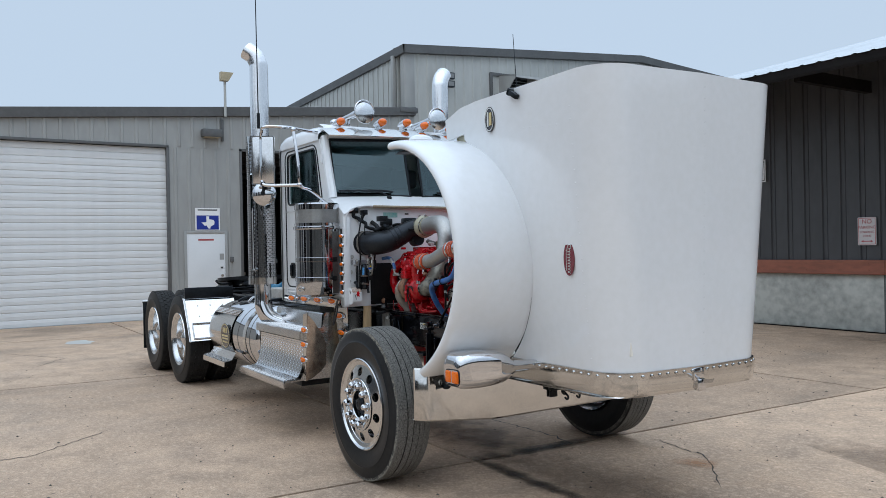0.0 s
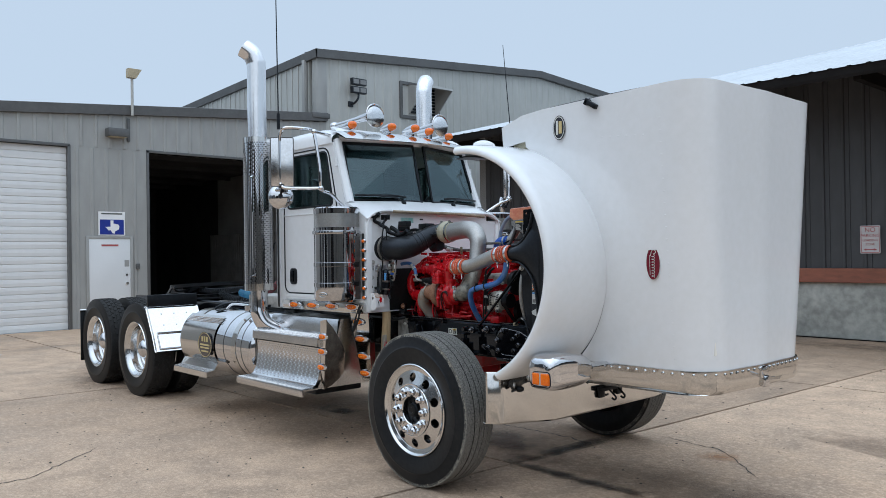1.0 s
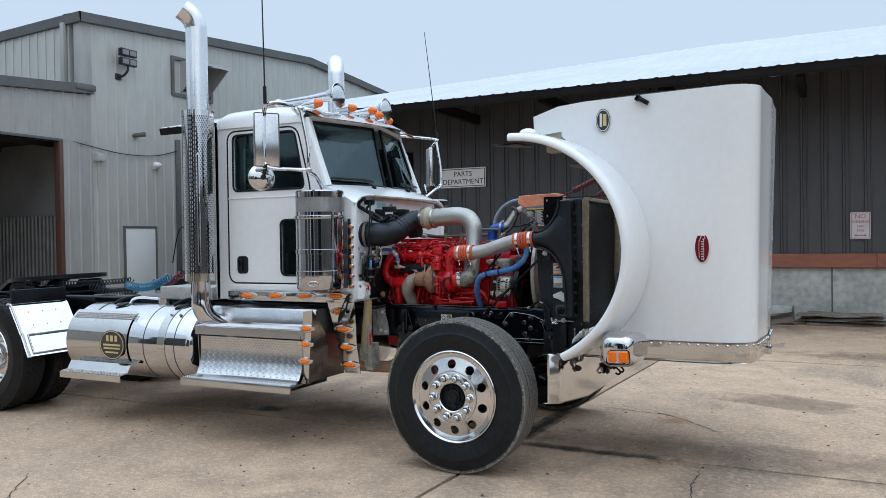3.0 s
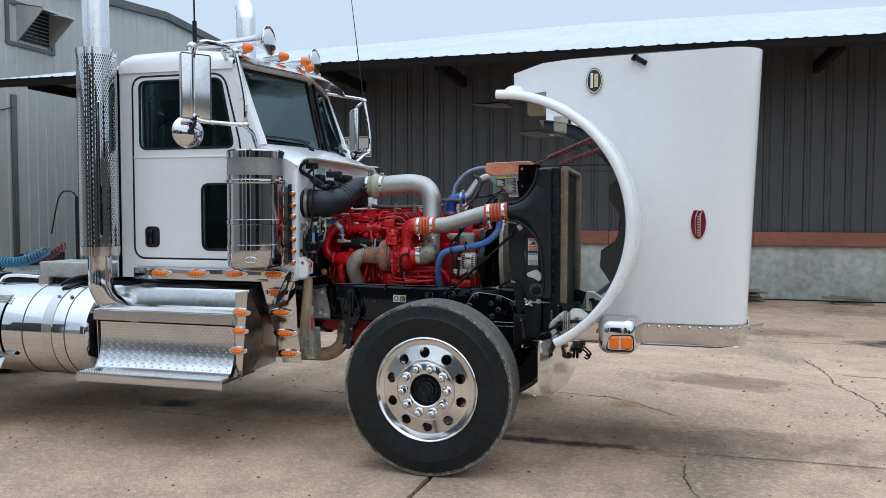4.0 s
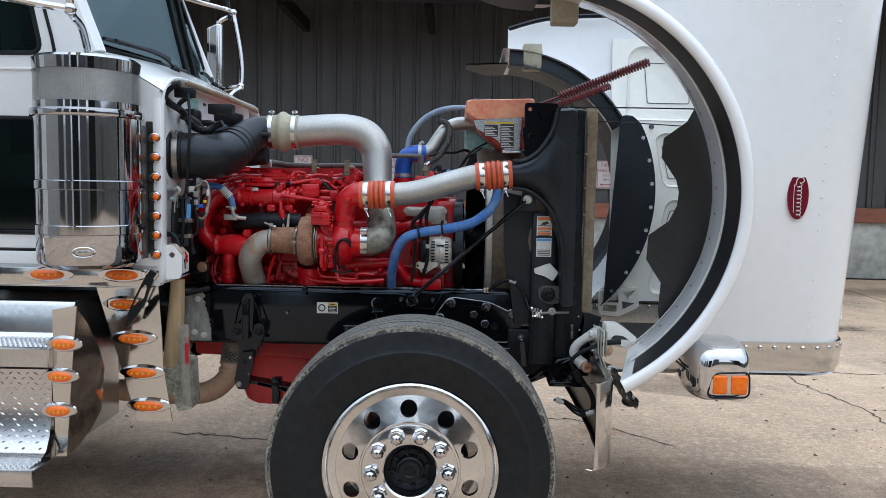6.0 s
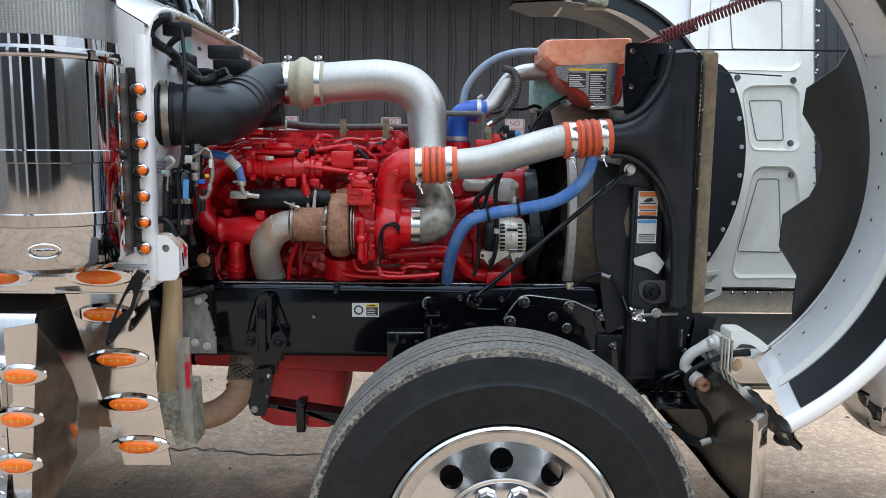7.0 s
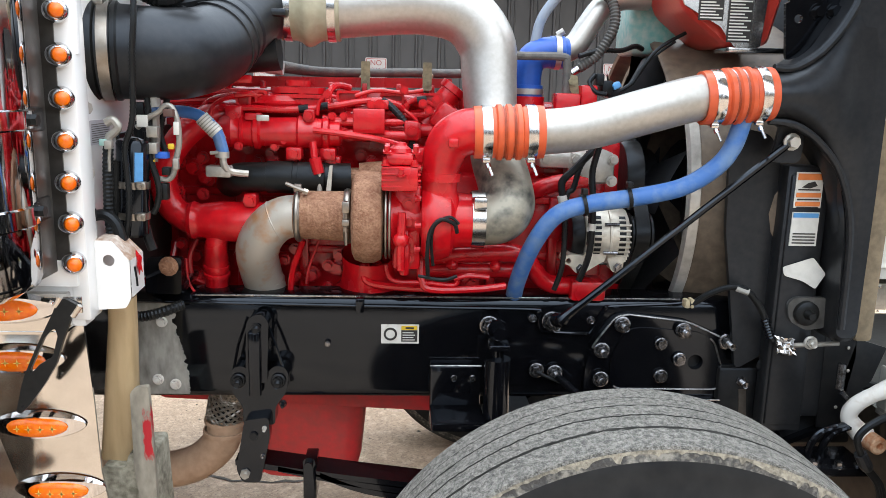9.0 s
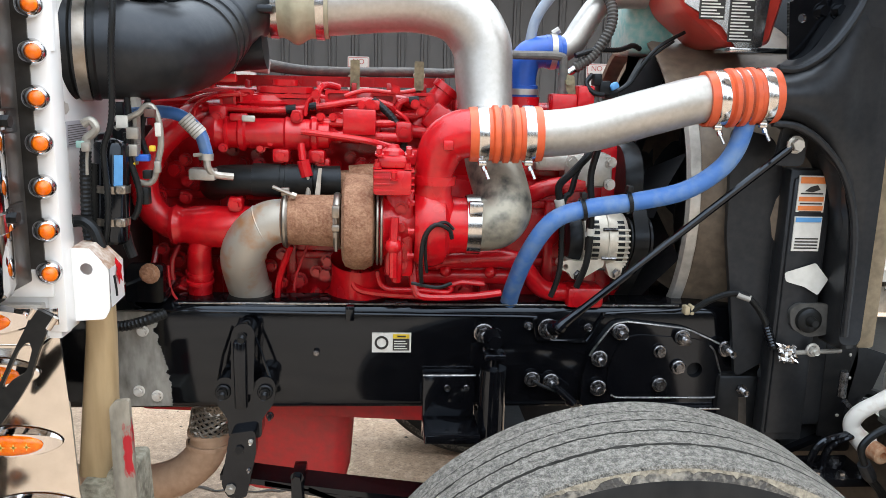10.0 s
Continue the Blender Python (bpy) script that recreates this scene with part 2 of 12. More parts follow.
M_STEEL = mat("polished_stainless", (0.66, 0.65, 0.63), 0.11, 1.0, col2=(0.57, 0.56, 0.54), scale=3, rvar=0.3, bump=0.012, bump_scale=5)
M_ALU = mat("polished_aluminium", (0.66, 0.66, 0.66), 0.20, 1.0, col2=(0.54, 0.54, 0.54), scale=5, rvar=0.3, bump=0.02, bump_scale=30)
M_WHEEL = mat("polished_wheel_alloy", (0.74, 0.74, 0.74), 0.13, 1.0, col2=(0.62, 0.62, 0.61), scale=6, fine=90, rvar=0.3, bump=0.015, bump_scale=40)
M_DULLSTEEL = mat("brown_reflection_steel", (0.55, 0.48, 0.42), 0.12, 0.95, col2=(0.24, 0.19, 0.16), scale=5, fine=24, bump=0.03)
M_SATIN = mat("satin_aluminium_pipe", (0.50, 0.495, 0.48), 0.42, 0.75, col2=(0.40, 0.39, 0.365), scale=6, fine=90, bump=0.03, bump_scale=140, rvar=0.25)
M_CAST = mat("cast_aluminium", (0.56, 0.55, 0.52), 0.46, 0.6, col2=(0.38, 0.37, 0.34), scale=14, bump=0.1, bump_scale=120)
M_DULL = mat("stained_pipe_elbow", (0.30, 0.285, 0.235), 0.46, 0.4, col2=(0.055, 0.060, 0.058), scale=5, fine=26, contrast=(0.44, 0.57), bump=0.06, bump_scale=50)
M_GRIMECAST = mat("grimy_cast_iron", (0.42, 0.41, 0.34), 0.7, 0.1, col2=(0.16, 0.155, 0.12), scale=16, fine=70, contrast=(0.40, 0.62), bump=0.3, bump_scale=70)
M_LIGHTCAST = mat("pale_cast_aluminium", (0.66, 0.63, 0.56), 0.42, 0.55, col2=(0.48, 0.45, 0.39), scale=14, bump=0.1, bump_scale=120)
M_RUST = mat("rusted_iron", (0.17, 0.068, 0.034), 0.8, 0.0, col2=(0.36, 0.205, 0.128), scale=34, fine=190, contrast=(0.36, 0.66), bump=0.5, bump_scale=130)
M_EXH = mat("heat_stained_exhaust", (0.40, 0.375, 0.335), 0.42, 0.3, col2=(0.40, 0.20, 0.09), scale=7, fine=26, contrast=(0.50, 0.66), bump=0.06, bump_scale=60)
M_DUSTPIPE = mat("dusty_exhaust_pipe", (0.50, 0.35, 0.25), 0.7, 0.1, col2=(0.38, 0.25, 0.17), scale=8, bump=0.15)
M_RED = mat("red_engine_enamel", (0.56, 0.006, 0.012), 0.27, col2=(0.33, 0.005, 0.010), spec=0.45, scale=6, fine=45, coat=0.15, bump=0.09, bump_scale=60, contrast=(0.40, 0.70))
M_REDDARK = mat("red_enamel_grime_and_shade", (0.50, 0.012, 0.018), 0.36, col2=(0.22, 0.009, 0.012), scale=5, fine=30, bump=0.1, bump_scale=50)
M_BLACK = mat("black_frame_enamel", (0.0026, 0.0028, 0.0038), 0.085, col2=(0.006, 0.006, 0.007), scale=3, fine=30, coat=0.0, bump=0.022, bump_scale=14, contrast=(0.42, 0.72), spec=0.46)
M_REDPAN = mat("dusty_red_pan", (0.66, 0.022, 0.032), 0.42, col2=(0.40, 0.040, 0.040), scale=4, fine=40, bump=0.08, bump_scale=50)
M_BARE = mat("bare_weathered_steel", (0.36, 0.355, 0.33), 0.55, 0.15, col2=(0.10, 0.095, 0.085), scale=9, fine=45, stretch=(1, 1, 0.45), contrast=(0.40, 0.66), bump=0.08, bump_scale=60)
M_BOLT = mat("dark_steel_bolt", (0.26, 0.265, 0.285), 0.22, 0.9, col2=(0.06, 0.059, 0.058), scale=70, fine=200, contrast=(0.44, 0.60))
M_BLACKDULL = mat("dusty_black_steel", (0.005, 0.005, 0.0056), 0.36, col2=(0.015, 0.0145, 0.014), scale=6, fine=40, bump=0.05, spec=0.28)
M_PLASTIC = mat("black_plastic", (0.0092, 0.0098, 0.011), 0.36, col2=(0.021, 0.021, 0.022), scale=7, fine=70, bump=0.03, spec=0.38)
M_RUBBER = mat("black_rubber_hose", (0.006, 0.006, 0.006), 0.36, col2=(0.014, 0.014, 0.013), scale=9, bump=0.06, spec=0.25)
M_DRIVETYRE = mat("drive_tyre_sidewall", (0.007, 0.0068, 0.0068), 0.45, col2=(0.016, 0.0156, 0.015), spec=0.20, scale=4, fine=30, bump=0.04, bump_scale=60)
M_TYRE = mat("tyre_sidewall", (0.008, 0.0078, 0.0078), 0.42, col2=(0.0185, 0.018, 0.0172), spec=0.26, scale=4, fine=30, bump=0.04, bump_scale=60)
M_TREADDARK = mat("dark_drive_tread", (0.014, 0.014, 0.014), 0.8, spec=0.25, col2=(0.032, 0.031, 0.030), scale=14, fine=120, bump=0.4, bump_scale=120)
M_TREAD = mat("dusty_tyre_tread", (0.086, 0.084, 0.078), 0.9, col2=(0.300, 0.288, 0.262), scale=110, fine=420, bump=1.0, bump_scale=210, contrast=(0.40, 0.62), spec=0.2)
M_SCUFF = mat("scuffed_tyre_shoulder", (0.035, 0.034, 0.033), 0.7, col2=(0.20, 0.19, 0.165), scale=18, fine=120, contrast=(0.46, 0.62), bump=0.5, bump_scale=110)
M_GROOVE = mat("tyre_groove", (0.018, 0.0175, 0.016), 0.85, col2=(0.045, 0.044, 0.041), scale=60)
M_CHEWED = mat("pale_chewed_rubber", (0.30, 0.28, 0.225), 0.9, col2=(0.13, 0.12, 0.10), scale=40, fine=160, contrast=(0.40, 0.62), bump=0.4, bump_scale=200)
M_BRACE = mat("dirty_brown_steel", (0.175, 0.132, 0.094), 0.5, col2=(0.075, 0.058, 0.043), scale=7, fine=40, contrast=(0.38, 0.66), bump=0.08)
# black enamel and plastic reflect a little cooler than the yard
for m_ in (M_BLACK, M_BLACKDULL, M_PLASTIC, M_RUBBER, M_TYRE):
    m_.node_tree.nodes["Principled BSDF"].inputs["Specular Tint"].default_value = (0.72, 0.84, 1.0, 1)
M_GREEN2 = mat("lime_label", (0.42, 0.62, 0.10), 0.5)
M_YARDWALL = mat("unseen_yard_wall", (0.17, 0.165, 0.15), 0.7, col2=(0.09, 0.088, 0.08), scale=0.8, fine=6)
M_ORANGE = mat("orange_silicone", (0.68, 0.11, 0.035), 0.42, col2=(0.52, 0.08, 0.03), scale=14, bump=0.04)
M_BLUE = mat("blue_silicone_hose", (0.04, 0.15, 0.44), 0.5, col2=(0.16, 0.26, 0.40), scale=11, fine=40, contrast=(0.45, 0.7))
M_VENTHOSE = mat("pale_vent_hose", (0.24, 0.29, 0.36), 0.45, col2=(0.13, 0.20, 0.34), scale=7, fine=30, contrast=(0.4, 0.65))
M_BLUE2 = mat("blue_silicone_elbow", (0.010, 0.10, 0.48), 0.35, col2=(0.008, 0.07, 0.36), scale=10)
M_TAN = mat("tan_rubber_bellows", (0.40, 0.38, 0.28), 0.5, col2=(0.30, 0.28, 0.20), scale=10)
M_DIODE = mat("lamp_diode", (1.0, 0.62, 0.12), 0.3)
M_AMBER = mat("amber_lens", (0.86, 0.19, 0.002), 0.2, col2=(0.78, 0.11, 0.001), scale=60, fine=140, coat=0.2, bump=0.1, bump_scale=120)
M_BLADDER = mat("coolant_reservoir_plastic", (0.74, 0.34, 0.20), 0.34, col2=(0.66, 0.20, 0.12), scale=9, contrast=(0.42, 0.62))
M_COOLANT = mat("red_coolant_inside_plastic", (0.52, 0.05, 0.035), 0.3, col2=(0.44, 0.04, 0.03), scale=4)
M_TEAL = mat("washer_bottle", (0.12, 0.42, 0.40), 0.4, col2=(0.45, 0.55, 0.50), scale=5)
M_LABEL = mat("white_label", (0.66, 0.66, 0.63), 0.45, col2=(0.54, 0.54, 0.51), scale=20)
M_INK = mat("black_print", (0.02, 0.02, 0.02), 0.5)
M_YELLOW = mat("yellow_print", (0.72, 0.50, 0.03), 0.5)
M_LORANGE = mat("orange_print", (0.75, 0.22, 0.06), 0.5)
M_LBLUE = mat("blue_print", (0.08, 0.30, 0.62), 0.5)
M_SCRAP = mat("dull_torn_sheet", (0.11, 0.108, 0.10), 0.42, 0.3, col2=(0.030, 0.029, 0.028), scale=12, fine=50, contrast=(0.40, 0.62), bump=0.1, bump_scale=50)
M_GRILLE = mat("dark_grey_grille_back", (0.050, 0.052, 0.056), 0.5, col2=(0.032, 0.033, 0.035), scale=2.5, fine=26)
M_BUSH = mat("rusty_orange_bush", (0.34, 0.13, 0.055), 0.7, col2=(0.46, 0.30, 0.19), scale=25, fine=110, contrast=(0.42, 0.62), bump=0.2)
# bright material for highlights drawn along glossy black edges
M_EDGEGLINT = mat("painted_edge_glint", (0.50, 0.50, 0.51), 0.28, 0.9, col2=(0.10, 0.10, 0.105), scale=30, fine=120, contrast=(0.40, 0.66))
M_STRAP = mat("olive_plated_steel", (0.30, 0.27, 0.17), 0.45, 0.4, col2=(0.16, 0.14, 0.09), scale=30, fine=120)
M_PLATE = mat("grey_data_plate", (0.42, 0.42, 0.46), 0.45, col2=(0.36, 0.36, 0.40), scale=20)
M_AIRBLUE = mat("faded_blue_air_line", (0.02, 0.13, 0.28), 0.45, col2=(0.05, 0.22, 0.30), scale=9)
M_BROWNSHEET = mat("dark_brown_sheet", (0.085, 0.068, 0.055), 0.8, col2=(0.15, 0.125, 0.105), scale=6, fine=30, stretch=(0.4, 1, 1), bump=0.2, bump_scale=25)
M_SCREEN = mat("fine_steel_screen", (0.50, 0.50, 0.49), 0.38, 0.85, col2=(0.38, 0.38, 0.37), scale=20, fine=160)
M_BUMPBACK = mat("dull_bumper_back", (0.13, 0.105, 0.082), 0.34, 0.7, col2=(0.055, 0.045, 0.036), scale=4, fine=26, bump=0.04)
M_CANCHROME = mat("canister_chrome", (0.54, 0.54, 0.55), 0.05, 1.0, col2=(0.46, 0.46, 0.47), scale=5, rvar=0.3, bump=0.010, bump_scale=6)
M_LATCH = mat("grey_rubber_latch", (0.085, 0.084, 0.080), 0.55, col2=(0.035, 0.035, 0.034), scale=14, fine=60, bump=0.05)
M_WIRE = mat("grey_wire_loom", (0.07, 0.07, 0.07), 0.6, col2=(0.13, 0.12, 0.11), scale=30, bump=0.2, bump_scale=300, stretch=(1, 1, 1))
M_GREYHOSE = mat("grey_hose", (0.36, 0.36, 0.34), 0.5, col2=(0.22, 0.22, 0.21), scale=16)
M_SPRING = mat("dark_red_spring", (0.20, 0.03, 0.035), 0.45, col2=(0.10, 0.02, 0.02), scale=20)
M_SEAM = mat("seam_shadow_line", (0.16, 0.165, 0.17), 0.6)
M_TANFOAM = mat("dusty_seal", (0.34, 0.27, 0.18), 0.85, col2=(0.20, 0.16, 0.11), scale=14, bump=0.2)
M_LINER = mat("dark_fender_liner", (0.022, 0.020, 0.018), 0.45, col2=(0.036, 0.032, 0.027), scale=4)
M_EMBLEM = mat("red_emblem", (0.16, 0.006, 0.018), 0.2, coat=0.5)
M_BADGE = mat("black_badge", (0.03, 0.03, 0.035), 0.25, coat=0.4)
M_GOLD = mat("gold_print", (0.62, 0.48, 0.22), 0.35)
M_SEAT = mat("grey_seat_cloth", (0.10, 0.10, 0.11), 0.8, col2=(0.14, 0.14, 0.15), scale=8)
M_DASH = mat("dark_dash", (0.03, 0.03, 0.033), 0.6)
M_SATINCAP = mat("bright_mirror_shell", (0.74, 0.74, 0.745), 0.16, 1.0, col2=(0.64, 0.64, 0.64), scale=8)
M_PIPE = mat("weathered_alloy_line", (0.36, 0.35, 0.32), 0.42, 0.5, col2=(0.24, 0.23, 0.21), scale=18)
M_SCRAPED = mat("scraped_brown_primer", (0.30, 0.19, 0.13), 0.6, col2=(0.62, 0.57, 0.52), scale=24, fine=90, contrast=(0.42, 0.66), bump=0.15, bump_scale=120)
M_WHITEDIRT = mat("grimy_white_bracket", (0.66, 0.65, 0.62), 0.4, col2=(0.36, 0.26, 0.19), scale=9, fine=30, contrast=(0.52, 0.70))
M_BAND = mat("dull_clamp_steel", (0.36, 0.34, 0.31), 0.32, 0.9, col2=(0.24, 0.21, 0.18), scale=20)
M_STRIP = mat("dark_stainless_strip", (0.10, 0.095, 0.09), 0.35, 0.6, col2=(0.06, 0.055, 0.05), scale=6)
M_POST = mat("yellowed_cab_post", (0.58, 0.43, 0.25), 0.5, col2=(0.36, 0.25, 0.13), scale=10, fine=34, stretch=(1, 1, 0.18), contrast=(0.38, 0.66))
M_GLASS = glass_mat("tinted_glass", (0.36, 0.47, 0.46), least=0.055, most=0.45)
M_GLASS_W = glass_mat("windscreen_glass", (0.34, 0.43, 0.44), least=0.085, most=0.5)

M_SIDING = mat("grey_metal_siding", (0.37, 0.37, 0.352), 0.55, col2=(0.30, 0.298, 0.284), scale=0.5, fine=5, stretch=(1, 1, 0.35), rvar=0.15, bump=0.01)
M_SIDING_LT = mat("pale_metal_siding", (0.47, 0.47, 0.44), 0.55, col2=(0.40, 0.40, 0.375), scale=0.6, fine=6, stretch=(1, 1, 0.35), rvar=0.15)
M_TRIM = mat("dark_roof_trim", (0.12, 0.12, 0.118), 0.5, col2=(0.09, 0.09, 0.088), scale=2, fine=12)
M_DKSIDING = mat("charcoal_metal_siding", (0.074, 0.074, 0.077), 0.5, col2=(0.056, 0.056, 0.058), scale=0.8, fine=8, stretch=(1, 1, 0.4))
M_DOCK = mat("stained_concrete", (0.52, 0.52, 0.47), 0.85, col2=(0.27, 0.27, 0.245), scale=1.1, fine=9, contrast=(0.38, 0.66), bump=0.15, bump_scale=40)
M_TIMBER = mat("painted_timber_bumper", (0.33, 0.115, 0.070), 0.7, col2=(0.22, 0.085, 0.055), scale=3, fine=22, stretch=(0.3, 1, 1), bump=0.15, bump_scale=30, rand=0.12)
M_ROOF = mat("galvanised_roof", (0.60, 0.63, 0.655), 0.45, 0.1, col2=(0.50, 0.525, 0.54), scale=0.6, fine=4, rvar=0.1)
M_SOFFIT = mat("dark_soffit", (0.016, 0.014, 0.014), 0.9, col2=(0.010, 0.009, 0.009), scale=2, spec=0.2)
M_ROLL = mat("white_roll_door", (0.76, 0.76, 0.75), 0.5, col2=(0.70, 0.70, 0.69), scale=0.5, fine=5, stretch=(1, 1, 0.6), rand=0.03)
M_DOORWHITE = mat("white_steel_door", (0.74, 0.75, 0.75), 0.4, col2=(0.68, 0.69, 0.69), scale=2)
M_MAROON = mat("rusty_red_frame", (0.11, 0.035, 0.03), 0.6, col2=(0.08, 0.05, 0.04), scale=5)
M_INTERIOR = mat("dim_interior_wall", (0.36, 0.365, 0.36), 0.9, col2=(0.20, 0.20, 0.197), scale=1, spec=0.1)
M_BAYDARK = mat("bay_shade_lining", (0.055, 0.056, 0.058), 0.9, col2=(0.030, 0.030, 0.031), scale=1, spec=0.1)
M_CORR = mat("bare_corrugated_steel", (0.25, 0.245, 0.23), 0.5, 0.3, col2=(0.15, 0.145, 0.14), scale=3)
M_FLAGBLUE = mat("blue_sign_face", (0.012, 0.035, 0.30), 0.4)
M_SIGNOLD = mat("faded_sign_face", (0.62, 0.60, 0.59), 0.5, col2=(0.54, 0.52, 0.51), scale=6)
M_SIGNRED = mat("red_sign_print", (0.46, 0.09, 0.09), 0.5)
M_SIGN = mat("white_sign_face", (0.90, 0.89, 0.88), 0.4, col2=(0.84, 0.83, 0.82), scale=6)
M_LAMPBEIGE = mat("beige_lamp_housing", (0.48, 0.40, 0.26), 0.5)
M_GRIT = mat("dark_grit", (0.05, 0.042, 0.036), 0.9, col2=(0.16, 0.13, 0.10), scale=3, island=0.5)
M_JUNK = mat("weathered_boards", (0.16, 0.12, 0.09), 0.85, col2=(0.28, 0.25, 0.21), scale=5, fine=30, bump=0.3, island=0.3)
M_GREEN = mat("green_cable", (0.03, 0.25, 0.10), 0.4)
M_LED = mat("floodlight_face", (0.22, 0.22, 0.215), 0.25)


def concrete_mat(name="worn_yard_concrete", worn=0.0):
    """Yard concrete; worn lays bare more of the dark aggregate."""
    m = bpy.data.materials.new(name)
    m.use_nodes = True
    t = m.node_tree
    b = t.nodes["Principled BSDF"]
    lk = t.links.new
    pos = t.nodes.new("ShaderNodeNewGeometry").outputs["Position"]

    def noise_of(scale, detail=6, stretch=None):
        n = t.nodes.new("ShaderNodeTexNoise")
        n.inputs["Scale"].default_value, n.inputs["Detail"].default_value = scale, detail
        if stretch:
            mp = t.nodes.new("ShaderNodeMapping")
            mp.inputs["Scale"].default_value = stretch
            lk(pos, mp.inputs["Vector"])
            lk(mp.outputs[0], n.inputs["Vector"])
        else:
            lk(pos, n.inputs["Vector"])
        return n.outputs[0]

    def span(src, a, z, lo=0.0, hi=1.0):
        r = t.nodes.new("ShaderNodeMapRange")
        r.inputs["From Min"].default_value, r.inputs["From Max"].default_value = a, z
        r.inputs["To Min"].default_value, r.inputs["To Max"].default_value = lo, hi
        lk(src, r.inputs["Value"])
        return r.outputs[0]

    def blend(fac, a, z, mode="MIX"):
        x = t.nodes.new("ShaderNodeMix")
        x.data_type, x.blend_type = "RGBA", mode
        lk(fac, x.inputs[0])
        for i, c in ((6, a), (7, z)):
            if isinstance(c, tuple):
                x.inputs[i].default_value = (*c, 1)
            else:
                lk(c, x.inputs[i])
        return x.outputs[2]

    base = blend(span(noise_of(0.30, 8), 0.38, 0.62), (0.378, 0.264, 0.179), (0.518, 0.371, 0.258))
    base = blend(span(noise_of(3.5, 8), 0.30, 0.72), base, (0.320, 0.230, 0.163))
    blotch = blend(span(noise_of(0.9, 7, (1.0, 0.45, 1.0)), 0.52, 0.68, 0, 0.7), base, (0.185, 0.142, 0.108))
    agg = t.nodes.new("ShaderNodeTexVoronoi")
    agg.inputs["Scale"].default_value = 120
    lk(pos, agg.inputs["Vector"])
    sep = t.nodes.new("ShaderNodeSeparateColor")
    lk(agg.outputs["Color"], sep.inputs[0])
    pebble = t.nodes.new("ShaderNodeVectorMath")
    pebble.operation = "SCALE"
    lk(blend(span(noise_of(24, 6), 0.48, 0.70, 0.0, 0.42), blotch, (0.60, 0.455, 0.33)), pebble.inputs[0])
    lk(span(sep.outputs[0], 0, 1, 0.80, 1.20), pebble.inputs["Scale"])
    grit = pebble.outputs[0]
    vor = t.nodes.new("ShaderNodeTexVoronoi")
    vor.inputs["Scale"].default_value = 60
    lk(pos, vor.inputs["Vector"])
    specks = blend(span(vor.outputs["Distance"], 0.04, 0.22 + worn * 0.1, 0.72, 0.0), grit, (0.13, 0.098, 0.076))
    vor3 = t.nodes.new("ShaderNodeTexVoronoi")
    vor3.inputs["Scale"].default_value = 34
    lk(pos, vor3.inputs["Vector"])
    specks = blend(span(vor3.outputs["Distance"], 0.06, 0.15, 0.6, 0.0), specks, (0.62, 0.49, 0.38))
    vor2 = t.nodes.new("ShaderNodeTexVoronoi")
    vor2.inputs["Scale"].default_value = 2.3
    lk(pos, vor2.inputs["Vector"])
    final = blend(span(vor2.outputs["Distance"], 0.0, 0.05, 0.8, 0.0), specks, (0.09, 0.07, 0.06))
    info = t.nodes.new("ShaderNodeObjectInfo")
    tone = span(info.outputs["Random"], 0, 1, 1.06 - worn * 0.22, 1.18 - worn * 0.22)
    sc = t.nodes.new("ShaderNodeVectorMath")
    sc.operation = "SCALE"
    lk(final, sc.inputs[0])
    lk(tone, sc.inputs["Scale"])
    lk(sc.outputs[0], b.inputs["Base Color"])
    lk(span(noise_of(0.9, 7), 0.4, 0.7, 0.88, 0.62), b.inputs["Roughness"])
    b.inputs["Specular IOR Level"].default_value = 0.3
    bp = t.nodes.new("ShaderNodeBump")
    bp.inputs["Strength"].default_value, bp.inputs["Distance"].default_value = 0.45, 0.006
    lk(noise_of(150, 4), bp.inputs["Height"])
    lk(bp.outputs[0], b.inputs["Normal"])
    return m


M_CONC = concrete_mat()
M_CONC_WORN = concrete_mat("older_gritty_concrete", 0.5)
M_CONC_PALE = concrete_mat("paler_yard_concrete", -0.85)
M_CONC_MID = concrete_mat("greyer_yard_concrete", -0.15)
M_DAMP = mat("dark_joint_filler", (0.040, 0.033, 0.028), 0.8, col2=(0.075, 0.062, 0.05), scale=8)

# ---- ground ----
bm = bmesh.new()
plate(bm, [(-300, -300), (300, -300), (300, 300), (-300, 300)], [], XY(-0.03, -1), 0.2)
ground = part("ground", bm, M_DAMP, None, "", kind="structure")
tagged(ground, "concrete yard with dark joints between its slabs", "ground")

# ---- shop building behind the truck's tail: grey metal, front at x = AX ----
AX = -13.4


RIBS = []


def ribs(bm, along, lo, hi, z0, z1, face, step, width, proud):
    """Upright ribs of a metal wall. along: 'y' for a wall at x = face, 'x' for one at y = face."""
    a = lo + step * 0.5
    while a < hi:
        w = width / 2
        zt = z1(a) if callable(z1) else z1
        if along == "y":
            pts = [(face, a - w, z0), (face + proud, a - w * 0.5, z0), (face + proud, a + w * 0.5, z0), (face, a + w, z0)]
        else:
            pts = [(a - w, face, z0), (a - w * 0.5, face - proud, z0), (a + w * 0.5, face - proud, z0), (a + w, face, z0)]
        rb = bmesh.new()
        loft(rb, [[V(*p) for p in pts], [V(p[0], p[1], zt) for p in pts]])
        RIBS.append(rb)
        a += step


def hang_ribs(wall, m):
    while RIBS:
        part("wall_rib", RIBS.pop(0), m, wall, bare=True)


shop = thing("shop_building", (AX, 2, 0), "grey metal shop building with roll-up doors", "building", kind="structure")
bm = bmesh.new()


def low_roof(a):
    return 4.62 + 0.078 * max(a, -5.6)


